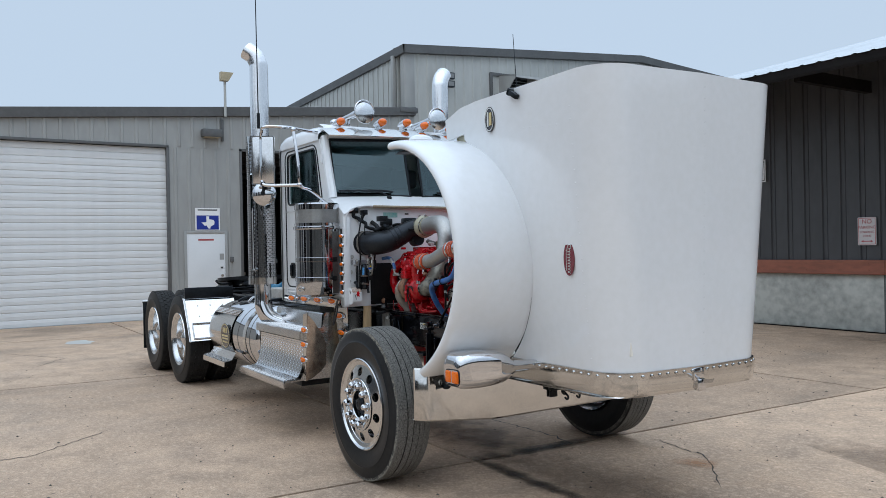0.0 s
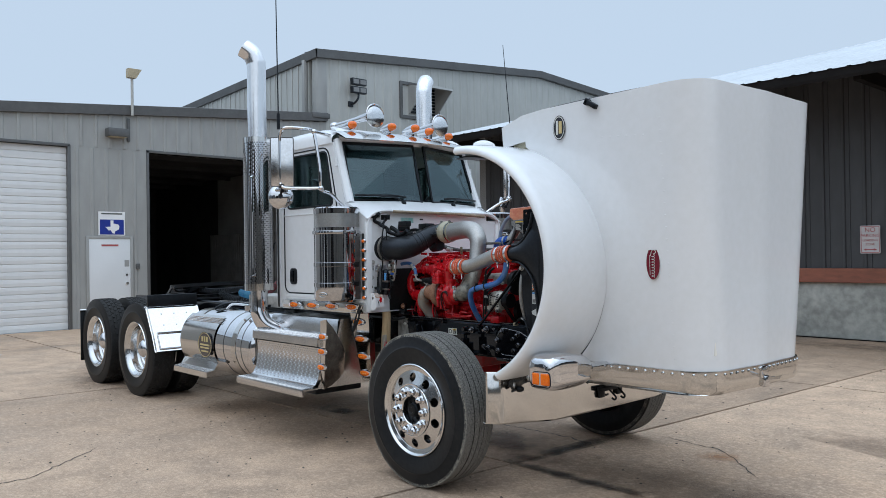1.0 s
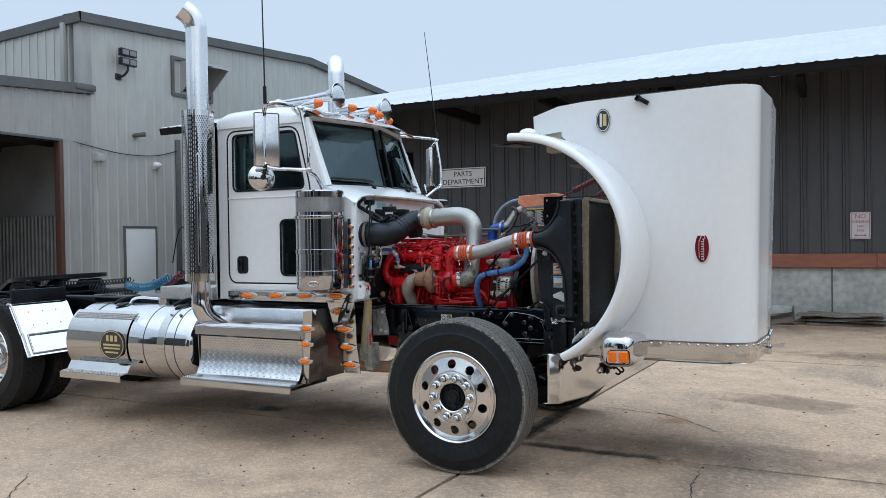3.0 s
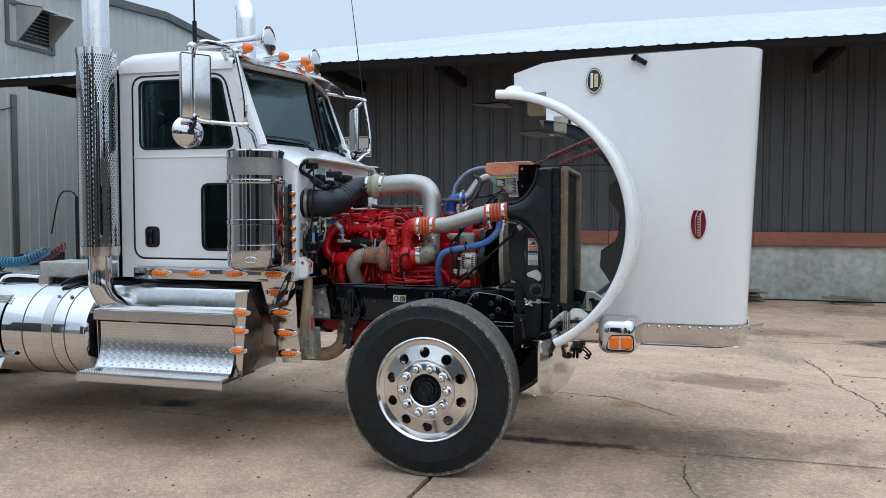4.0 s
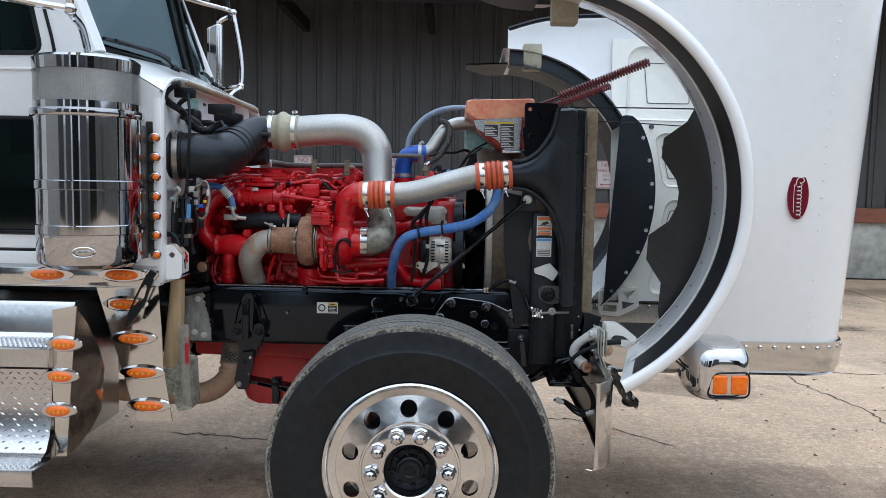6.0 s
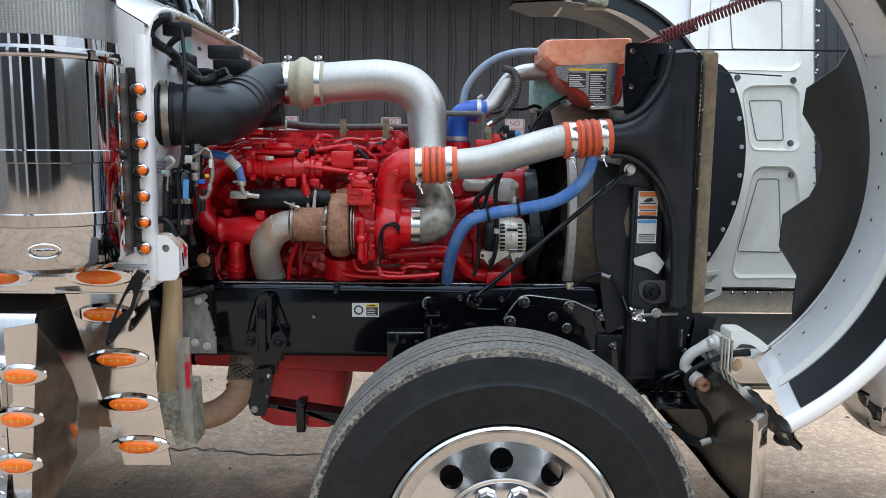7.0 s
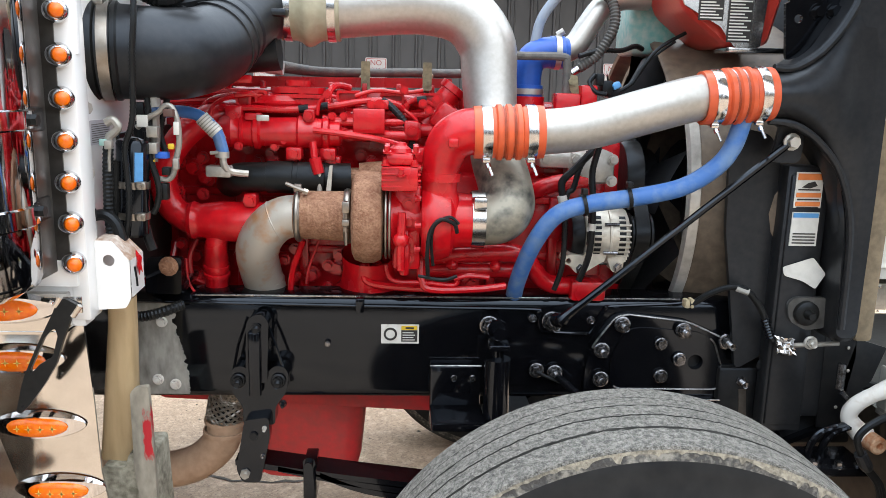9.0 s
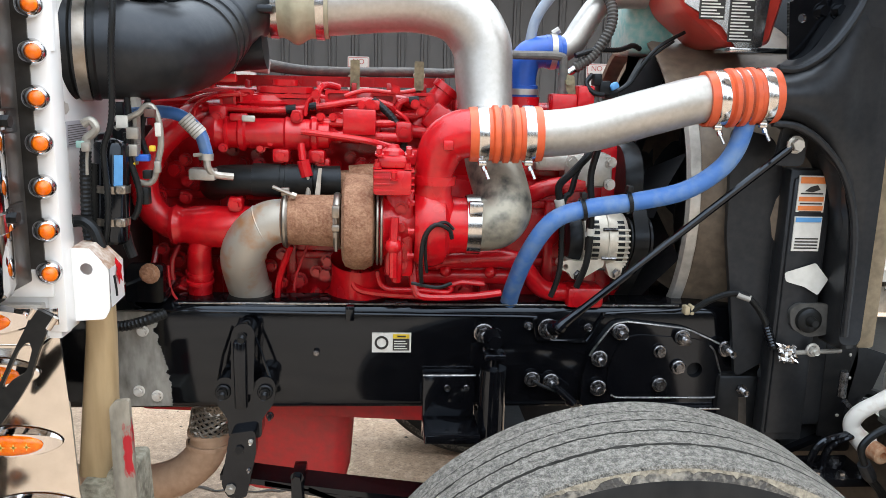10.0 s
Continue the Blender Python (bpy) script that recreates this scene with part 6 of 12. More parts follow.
for s in (1, -1):
    # stainless strip under the door
    bm = bmesh.new()
    box(bm, -2.12, -0.975, min(-s * 0.80, -s * 0.76), max(-s * 0.80, -s * 0.76), 1.062, 1.128, 0.003)
    box(bm, -2.12, -0.975, min(-s * 0.80, -s * 0.70), max(-s * 0.80, -s * 0.70), 1.056, 1.064, 0.002)
    strip = part("cab_skirt", bm, M_STEEL, truck, "polished stainless cab skirt with amber lamps")
    for k, x in enumerate((-1.915, -1.635, -1.355, -1.075)):
        marker(strip, x, -s * 0.80, 1.095 + 0.004 * k, s=s)
    # drop panel ahead of the step
    bm = bmesh.new()
    plate(bm, [(-1.215, 1.058), (-0.972, 1.058), (-0.962, 0.90), (-0.957, 0.75), (-0.924, 0.525), (-1.06, 0.525), (-1.11, 0.70), (-1.168, 0.90)], [], XZ(-s * 0.725, s), 0.006)
    dp = part("drop_panel", bm, M_STEEL, truck, "polished stainless drop panel with amber lamps")
    for x, z in ((-1.097, 0.985), (-1.066, 0.852), (-1.036, 0.718), (-1.012, 0.588)):
        marker(dp, x, -s * 0.727, z, 0.175, s=s)
    # narrow strip with round lamps at the front post of the cab
    bm = bmesh.new()
    plate(bm, rrect(-0.998, -0.972, 1.14, 1.68, 0.004, 2), [], XZ(-s * 0.760, s), 0.012)
    ls = part("lamp_strip", bm, M_STRIP, truck, "dark stainless strip with seven round lamps")
    for k in range(7):
        button(ls, -0.965, -s * 0.762, 1.620 - 0.0732 * k, s)
    bm = bmesh.new()
    box(bm, -0.975, -0.943, min(-s * 0.757, -s * 0.70), max(-s * 0.757, -s * 0.70), 1.07, 1.77, 0.004)
    part("front_post", bm, M_WHITE, cab, "white cab corner post")
    bm = bmesh.new()
    plate(bm, rounded([(-0.950, 1.214), (-0.914, 1.214), (-0.881, 1.176), (-0.882, 1.102), (-0.892, 1.084), (-0.950, 1.080)], 0.006), [circle(-0.919, 1.176, 0.011, 16)], XZ(-s * 0.72, s), 0.004)
    rest = part("hood_rest", bm, M_WHITE, cab, "white folded bracket at the foot of the post")
    # folded flange: scraped along the slope, white down its front
    bm = bmesh.new()
    loft(bm, [[V(x, -s * 0.7195, z), V(x - 0.002, -s * 0.64, z + 0.002)] for x, z in ((-0.944, 1.214), (-0.916, 1.214), (-0.880, 1.176))])
    part("scraped_flange", bm, M_SCRAPED, rest, "flange scraped to brown primer", bare=True)
    bm = bmesh.new()
    loft(bm, [[V(-0.8795, -s * 0.7195, a), V(-0.8815, -s * 0.64, b)] for a, b in ((1.1765, 1.178), (1.15, 1.15), (1.115, 1.12), (1.105, 1.107))])
    part("flange", bm, M_WHITE, rest, bare=True)
    bm = bmesh.new()
    plate(bm, [(0.682, 1.180), (0.665, 1.186), (0.659, 1.170), (0.664, 1.158), (0.659, 1.140), (0.672, 1.149), (0.677, 1.138), (0.683, 1.152), (0.692, 1.160), (0.684, 1.168)], [], lambda u, v, d: V(-0.878 + d * 0.3 + max(0, v - 1.176) * -0.9, -s * u, v), 0.002)
    part("paint_spot", bm, M_RED, rest, "spot of red paint")
    bm = bmesh.new()
    tube(bm, [(-0.8785, -s * 0.700, 1.160), (-0.8785, -s * 0.692, 1.135), (-0.8785, -s * 0.690, 1.120)], 0.0022, n=6)
    part("flange_slot", bm, M_RUBBER, rest)
    # rubber hold-down strap
    if s > 0:
        bm = bmesh.new()
        plate(bm, rounded([(-0.968, 1.129), (-0.944, 1.116), (-0.954, 1.097), (-0.962, 1.077), (-0.977, 1.040), (-0.988, 1.006), (-1.011, 0.968), (-1.042, 0.926), (-1.058, 0.910), (-1.066, 0.914), (-1.054, 0.960), (-1.045, 0.986), (-1.022, 1.035), (-1.000, 1.078), (-0.989, 1.098), (-0.981, 1.117)], 0.005), [rounded([(-0.991, 1.070), (-0.985, 1.071), (-0.982, 1.058), (-0.992, 1.024), (-0.998, 1.016), (-1.017, 1.005), (-1.034, 0.987), (-1.035, 0.994), (-1.017, 1.031), (-1.006, 1.054)], 0.002)[::-1], circle(-1.053, 0.925, 0.003, 10)[::-1]], XZ(-0.812, 1), 0.009)
        strap = part("hood_strap", bm, M_RUBBER, truck, "black rubber hood strap hanging loose")
        bm = bmesh.new()
        cyl(bm, (-0.940, -0.809, 1.114), (-0.954, -0.809, 1.094), 0.005, n=10)
        cyl(bm, (-0.972, -0.809, 1.129), (-0.984, -0.809, 1.112), 0.005, n=10)
        box(bm, -0.985, -0.940, -0.801, -0.797, 1.098, 1.128, 0.001)
        part("strap_clip", bm, M_STEEL, strap, "bright steel clip")

# ---- roof lamps, horns, antennas, mirrors ----
for k, (x, y, z) in enumerate(((-1.40, -0.541, 2.607), (-1.31, -0.19, 2.612), (-1.24, 0.014, 2.612), (-1.31, 0.235, 2.612), (-1.40, 0.56, 2.607))):
    bm = bmesh.new()
    lathe(bm, (x - 0.16, y, z - 0.008), (1, 0, 0.03), [(0, 0), (0.005, 0.012), (0.06, 0.026), (0.13, 0.036), (0.145, 0.037), (0.145, 0.032)], n=20)
    box(bm, x - 0.12, x - 0.03, y - 0.014, y + 0.014, z - 0.075, z - 0.025, 0.004)
    rl = part("roof_lamp", bm, M_CHROME, cab, "amber bullet lamp in a chrome cone")
    bm = bmesh.new()
    lathe(bm, (x - 0.015, y, z - 0.004), (1, 0, 0.03), [(0, 0.033), (0.02, 0.033), (0.045, 0.026), (0.058, 0.012), (0.062, 0)], n=18)
    part("roof_lamp_lens", bm, M_AMBER, cab, "amber lens")
for x, y, z, L in ((-1.335, -0.35, 2.70, 0.62), (-1.32, 0.38, 2.69, 0.50)):
    bm = bmesh.new()
    lathe(bm, (x - L, y, z - 0.02), (1, 0, 0.03), [(0, 0), (0, 0.018), (0.06, 0.020), (L * 0.55, 0.026), (L * 0.82, 0.038), (L * 0.93, 0.060), (L * 0.985, 0.088), (L, 0.096), (L + 0.004, 0.092), (L * 0.97, 0.068), (L * 0.86, 0.035)], n=28)
    ball(bm, (x - L + 0.02, y, z - 0.02), 0.045, (1, 1, 0.8))
    box(bm, x - L * 0.55, x - L * 0.5, y - 0.015, y + 0.015, z - 0.10, z - 0.03, 0.004)
    horn = part("air_horn", bm, M_CHROME, cab, "chrome trumpet air horn")
    bm = bmesh.new()
    lathe(bm, (x - 0.004, y, z - 0.02), (1, 0, 0.03), [(0, 0.094), (0.008, 0.090), (0.020, 0.060), (0.026, 0.0)], n=32)
    part("horn_cover", bm, M_SATINCAP, cab, "pale domed horn cover")


def mirror_set(s):
    bm = bmesh.new()
    T = V(-1.31, -s * 1.255, 2.46)
    tube(bm, [(-1.46, -s * 0.70, 2.50), (-1.34, -s * 0.95, 2.50), (-1.22, -s * 1.10, 2.49), (-1.27, -s * 1.26, 2.49), (-1.33, -s * 1.27, 2.46), (-1.345, -s * 1.27, 2.40)], 0.013, n=10)
    tube(bm, [(-1.20, -s * 0.76, 1.88), (-1.15, -s * 0.93, 1.985), (-1.14, -s * 1.03, 2.03), (-1.14, -s * 1.045, 2.20), (-1.19, -s * 1.06, 2.47)], 0.013, n=10)
    tube(bm, [(-1.14, -s * 1.03, 2.03), (-1.22, -s * 1.12, 2.03), (-1.31, -s * 1.25, 2.035), (-1.345, -s * 1.27, 2.07)], 0.013, n=10)
    tube(bm, [(-1.345, -s * 1.27, 2.46), (-1.345, -s * 1.27, 2.2), (-1.35, -s * 1.265, 2.03)], 0.012, n=8)
    for p in ((-1.19, 1.06, 2.47), (-1.14, 1.035, 2.03)):
        ball(bm, (p[0], -s * p[1], p[2]), 0.022, n=10)
    arm = part("mirror_arm", bm, M_CHROME, truck, "bent chrome mirror arm")
    rot = Matrix.Translation((-1.352, -s * 1.245, 2.235)) @ Euler((0, 0, s * radians(53))).to_matrix().to_4x4()
    f = 1 if s > 0 else -1
    bm = bmesh.new()
    box(bm, -0.090, 0.090, -0.028, 0.010, -0.19, 0.19, 0.010, 3, m=rot)
    head = part("mirror_housing", bm, M_SATINCAP, arm, "tall stainless mirror housing")
    bm = bmesh.new()
    R = rounded([(-0.088, -0.188), (0.088, -0.188), (0.088, 0.188), (-0.088, 0.188)], 0.012, 3)
    tube(bm, [rot @ V(u, -0.028 if f > 0 else 0.010, v) for u, v in R + R[:1]], 0.0028, n=5, sub=1, cap=False)
    part("housing_seam", bm, M_TRIM, arm)
    bm = bmesh.new()
    box(bm, -0.034, -0.028, -0.031, 0.013, -0.186, 0.186, 0.002, m=rot)
    part("housing_rib", bm, M_SATINCAP, arm)
    bm = bmesh.new()
    yb = 0.0105 if s > 0 else -0.0295
    box(bm, -0.078, 0.078, yb, yb + 0.001, -0.175, 0.175, m=rot)
    part("mirror_glass", bm, M_CHROME, arm)
    bm = bmesh.new()
    d = V(0.80, -s * 0.55, 0.02).normalized()
    o = V(-1.40, -s * 1.235, 1.975) - d * 0.02
    lathe(bm, o, d, [(0, 0.0), (0, 0.094), (0.006, 0.097), (0.012, 0.095), (0.028, 0.078), (0.040, 0.050), (0.046, 0.022), (0.047, 0.0)], n=36)
    spot = part("spot_mirror", bm, M_CHROME, arm, "round chrome-backed convex mirror")
    bm = bmesh.new()
    cyl(bm, o + d * 0.044, o + d * 0.066, 0.020, 0.016, n=16)
    cyl(bm, o + d * 0.055, (-1.33, -s * 1.26, 2.05), 0.009, n=8)
    box(bm, -1.36, -1.32, min(-s * 1.23, -s * 1.28), max(-s * 1.23, -s * 1.28), 2.035, 2.065, 0.005)
    part("mirror_bracket", bm, M_BLACKDULL, arm, "dark mirror clamp")
    bm = bmesh.new()
    foot, tip = (V(-1.31, -1.30, 2.48), V(-1.335, -1.30, 4.05)) if s > 0 else (V(-1.262, 1.29, 2.46), V(-1.425, 1.345, 3.60))
    way = (tip - foot).normalized()
    cyl(bm, foot, foot + way * 0.12, 0.013, n=10)
    cyl(bm, foot + way * 0.12, tip, 0.0055, 0.003, n=6)
    part("antenna", bm, M_RUBBER, truck, "long black whip antenna")
    return arm


mirror_set(1)
mirror_set(-1).location.y = 0.05


# ---- exhaust stacks ----
def stack(s):
    x, y = (-2.268, -0.945) if s > 0 else (-2.285, 1.035)
    bm = bmesh.new()
    rad = 0.083
    tube(bm, [(x, y, 2.50), (x, y, 2.9), (x, y, 3.17), (x - 0.004, y - s * 0.006, 3.235), (x - 0.022, y - s * 0.032, 3.300), (x - 0.062, y - s * 0.088, 3.352)], rad, n=32, sub=8, cap=False)
    tube(bm, [(x, y, 2.52), (x, y, 2.9), (x, y, 3.17), (x - 0.004, y - s * 0.006, 3.235), (x - 0.022, y - s * 0.032, 3.300), (x - 0.061, y - s * 0.087, 3.351)], rad - 0.006, n=32, sub=8, cap=False)
    st = part("exhaust_tailpipe", bm, M_STACK, truck, "tall chrome exhaust stack with a turned-out tip")
    bm = bmesh.new()
    cyl(bm, (x, y, 2.53), (x, y, 2.56), 0.098, n=32)
    part("stack_collar", bm, M_CHROME, st)
    bm = bmesh.new()
    tube(bm, [(x, y, 1.30), (x, y, 1.10), (x + 0.01, y, 1.0), (x + 0.05, y + s * 0.05, 0.90), (x + 0.13, y + s * 0.20, 0.83)], 0.075, n=24)
    part("stack_elbow", bm, M_CHROME, st)
    # perforated heat shield: a wrapped sheet with rows of slots
    bm = bmesh.new()
    R, z0, z1 = 0.123, 1.225, 2.545
    cols, rws = 56, 72
    dz = (z1 - 0.03 - (z0 + 0.05)) / rws
    da = 2 * math.pi / cols
    grid = {}

    def vt(i, k):
        key = (i % (cols * 4), k)
        if key not in grid:
            a = key[0] * da / 4
            grid[key] = bm.verts.new((x + R * math.cos(a), y + R * math.sin(a), z0 + 0.05 + k * dz / 4))
        return grid[key]
    for i in range(cols * 4):
        for k in range(rws * 4):
            hole = (i - 2 * ((k // 4) % 2)) % 4 < 2 and k % 4 in (0, 1, 2)
            if not hole:
                bm.faces.new((vt(i, k), vt(i + 1, k), vt(i + 1, k + 1), vt(i, k + 1)))
    part("heat_shield", bm, M_CHROME, st, "perforated chrome heat shield", bare=True)
    for a, b in ((z0 - 0.01, z0 + 0.052), (z1 - 0.032, z1 + 0.01)):
        bm = bmesh.new()
        lathe(bm, (x, y, 0), (0, 0, 1), [(a, R - 0.004), (a, R + 0.002), (b, R + 0.002), (b, R - 0.004)], n=44)
        part("shield_band", bm, M_STEEL, st)
    bm = bmesh.new()
    cyl(bm, (x, y, z0), (x, y, z1), 0.095, n=32)
    part("muffler", bm, M_STRIP, st)
    hx, hy = x + 0.10, y - s * 0.11
    bm = bmesh.new()
    tube(bm, [(hx - 0.01, hy + s * 0.015, 1.345), (hx + 0.015, hy - s * 0.02, 1.36), (hx + 0.018, hy - s * 0.022, 1.42), (hx + 0.018, hy - s * 0.022, 2.12), (hx + 0.015, hy - s * 0.02, 2.19), (hx - 0.01, hy + s * 0.015, 2.21)], 0.012, n=10)
    part("grab_handle", bm, M_CHROME, st)
    bm = bmesh.new()
    box(bm, x - 0.10, x - 0.04, min(y, y + s * 0.16), max(y, y + s * 0.16), 2.28, 2.32, 0.005)
    box(bm, x - 0.10, x - 0.04, min(y, y + s * 0.16), max(y, y + s * 0.16), 1.40, 1.44, 0.005)
    part("stack_bracket", bm, M_STEEL, st)


stack(1)
stack(-1)


# ---- air cleaners ----
def air_can(s):
    x, y, R = -1.155, -s * 0.885, 0.178
    bm = bmesh.new()
    lathe(bm, (x, y, 0), (0, 0, 1), [(1.15, 0), (1.15, R - 0.03), (1.165, R - 0.006), (1.18, R), (1.268, R), (1.271, R + 0.004), (1.300, R + 0.004), (1.303, R), (1.424, R), (1.427, R + 0.004), (1.455, R + 0.004), (1.458, R), (1.675, R), (1.678, R + 0.010), (1.690, R + 0.012), (1.702, R + 0.010), (1.705, R - 0.002), (1.715, R - 0.002)], n=72)
    can = part("air_cleaner", bm, M_CANCHROME, truck, "large chrome air cleaner canister")
    bm = bmesh.new()
    lathe(bm, (x, y, 0), (0, 0, 1), [(1.835, R), (1.875, R + 0.002), (1.885, R - 0.01), (1.89, R - 0.05), (1.895, 0)], n=72)
    lathe(bm, (x, y, 0), (0, 0, 1), [(1.700, R + 0.001), (1.728, R + 0.001)], n=72)
    part("cap", bm, M_CANCHROME, can)
    # mesh intake band
    bm = bmesh.new()
    n, rws = 120, 18
    for k in range(rws + 1):
        z = 1.726 + 0.11 * k / rws
        lathe(bm, (x, y, 0), (0, 0, 1), [(z - 0.0013, R - 0.002), (z + 0.0013, R - 0.002)], n=n)
    for k in range(n):
        a = 2 * math.pi * k / n
        p, q = V(x + (R - 0.0025) * math.cos(a - 0.010), y + (R - 0.0025) * math.sin(a - 0.010), 0), V(x + (R - 0.0025) * math.cos(a + 0.010), y + (R - 0.0025) * math.sin(a + 0.010), 0)
        loft(bm, [[p + V(0, 0, 1.726), q + V(0, 0, 1.726)], [p + V(0, 0, 1.836), q + V(0, 0, 1.836)]])
    part("intake_screen", bm, M_SCREEN, can, "perforated steel intake screen", bare=True)
    bm = bmesh.new()
    cyl(bm, (x, y, 1.70), (x, y, 1.84), R - 0.03, n=40)
    part("filter_core", bm, M_CAST, can)
    bm = bmesh.new()
    m = Matrix.Translation((x + 0.055, y - s * 0.172, 1.212)) @ Euler((0, 0, s * radians(17))).to_matrix().to_4x4()
    tube(bm, [m @ V(0.036 * math.cos(2 * math.pi * k / 24), 0, 0.017 * math.sin(2 * math.pi * k / 24)) for k in range(25)], 0.003, n=6, sub=1, cap=False)
    box(bm, -0.024, 0.024, -0.002, 0.002, -0.006, 0.006, 0.001, m=m)
    part("oval_mark", bm, M_STEEL, can)
    bm = bmesh.new()
    box(bm, x + 0.150, x + 0.172, min(y + s * 0.03, y + s * 0.10), max(y + s * 0.03, y + s * 0.10), 1.17, 1.66, 0.003)
    part("can_bracket", bm, M_STRIP, can, "dark stainless mounting strip")
    for z in (1.29, 1.44):
        bm = bmesh.new()
        box(bm, x + 0.10, x + 0.176, min(y - s * 0.02, y + s * 0.085), max(y - s * 0.02, y + s * 0.085), z - 0.02, z + 0.02, 0.004)
        bolt(bm, (x + 0.176, y + s * 0.03, z), (1, 0, 0), 0.010, 0.010)
        part("can_pad", bm, M_RUBBER, can)


air_can(1)
air_can(-1)

# ---- step box, fuel tank and rear fittings ----
bm = bmesh.new()
sec = [(-0.78, 1.0), (-0.79, 1.005), (-0.805, 1.0), (-0.815, 0.985), (-0.825, 0.885), (-0.84, 0.868), (-1.00, 0.868), (-1.012, 0.862), (-1.015, 0.80), (-1.0, 0.798)]
loft(bm, [[V(x, y, z) for y, z in sec] for x in (-2.27, -1.255)])
for x in (-2.27, -1.257):
    plate(bm, [(-0.60, 1.0), (-0.79, 1.003), (-0.82, 0.885), (-1.012, 0.866), (-1.012, 0.80), (-0.985, 0.79), (-0.975, 0.55), (-1.02, 0.47), (-0.60, 0.47)][::-1], [], YZ(x, 1), 0.006)
box(bm, -2.27, -1.25, -0.80, -0.45, 0.47, 0.99)
stepbox = part("step_box", bm, M_ALU, truck, "polished aluminium step box below the cab")
# added dark plate, so that the tank's polished end reflects dark
bm = bmesh.new()
plate(bm, [(-0.62, 0.995), (-0.785, 0.998), (-0.815, 0.88), (-1.005, 0.86), (-1.0, 0.80), (-0.975, 0.78), (-0.97, 0.55), (-1.0, 0.48), (-0.62, 0.48)][::-1], [], YZ(-2.275, 1), 0.003)
part("reflected_dark_plate", bm, M_BLACKDULL, stepbox, "dark plate added for the tank's end to mirror")
bm = bmesh.new()
sec = [(-0.985, 0.785), (-0.982, 0.70), (-0.988, 0.62), (-1.005, 0.55), (-1.03, 0.505), (-1.05, 0.492), (-1.16, 0.480)]
loft(bm, [[V(x, y, z) for y, z in sec] for x in (-2.24, -1.26)])
# raised tread lozenges
rng = random.Random(2)
for r in range(15):
    for c in range(32):
        f = r / 15
        x = -2.215 + 0.030 * c + (0.015 if r % 2 else 0)
        z = 0.770 - 0.0185 * r
        y = np.interp(z, [0.505, 0.55, 0.62, 0.70, 0.785], [-1.03, -1.005, -0.988, -0.982, -0.985])
        d = 0.009
        sl = 1 if (r + c) % 2 else -1
        q = [V(x - d, y, z - sl * d * 0.55), V(x, y - 0.0, z - 0.0035), V(x + d, y, z + sl * d * 0.55), V(x, y, z + 0.0035)]
        top = bm.verts.new((x, y - 0.004, z))
        vs = [bm.verts.new(p) for p in q]
        for k in range(4):
            bm.faces.new((vs[k], vs[(k + 1) % 4], top))
part("tread_plate", bm, M_ALU, stepbox, "aluminium diamond tread plate", bare=True)
bm = bmesh.new()
box(bm, -2.285, -1.24, -1.165, -1.15, 0.425, 0.484, 0.003)
box(bm, -2.285, -1.24, -1.16, -1.02, 0.468, 0.480)
for c in range(52):
    for r in range(5):
        x, y = -2.27 + 0.0196 * c, -1.145 + 0.022 * r
        lathe(bm, (x, y, 0.480), (0, 0, 1), [(0.001, 0.0075), (0.007, 0.005), (0.001, 0.002)], n=6)
part("lower_step", bm, M_ALU, stepbox, "grip-studded lower step")
bm = bmesh.new()
for c in range(56):
    for r in range(6):
        x, y = -2.25 + 0.0178 * c, -0.995 + 0.028 * r
        lathe(bm, (x, y, 0.868), (0, 0, 1), [(0.001, 0.0075), (0.006, 0.005), (0.001, 0.002)], n=6)
part("upper_step", bm, M_ALU, stepbox)
bm = bmesh.new()
plate(bm, [(-1.25, 1.0), (-1.165, 1.015), (-1.20, 0.60), (-1.21, 0.47), (-1.25, 0.47)], [], XZ(-0.985, 1), 0.006)
ep = part("end_panel", bm, M_STEEL, stepbox, "polished end panel with amber lamps")
# the sheet's brown colour imitates the ground reflected in polished steel
bm = bmesh.new()
loft(bm, [[V(-1.167, -0.984, 1.012), V(-1.186, -0.984, 0.76), V(-1.207, -0.984, 0.47)], [V(-1.152, -0.93, 0.945), V(-1.170, -0.93, 0.74), V(-1.190, -0.93, 0.495)], [V(-1.138, -0.87, 0.84), V(-1.150, -0.87, 0.70), V(-1.168, -0.87, 0.545)], [V(-1.135, -0.835, 0.76), V(-1.143, -0.835, 0.68), V(-1.150, -0.835, 0.60)]])
part("end_sheet", bm, M_DULLSTEEL, stepbox, "polished end sheet with the ground's brown reflection in its colour", bare=True)
for x, z in ((-1.208, 0.880), (-1.222, 0.764), (-1.232, 0.640)):
    marker(ep, x, -0.986, z, 0.13)
for x in (-2.0, -1.5):
    bm = bmesh.new()
    box(bm, x - 0.12, x + 0.12, -0.95, -0.5, 0.40, 0.47, 0.01)
    part("box_bracket", bm, M_BLACKDULL, stepbox)

TY, TZ, TR = -0.680, 0.675, 0.315
bm = bmesh.new()
lathe(bm, (0, TY, TZ), (1, 0, 0), [(-3.83, 0), (-3.81, TR - 0.12), (-3.77, TR - 0.03), (-3.73, TR), (-2.40, TR), (-2.365, TR - 0.012), (-2.34, TR - 0.045), (-2.325, TR - 0.12), (-2.315, 0)], n=64)
tank = part("fuel_tank", bm, M_CHROME, truck, "polished cylindrical fuel tank")
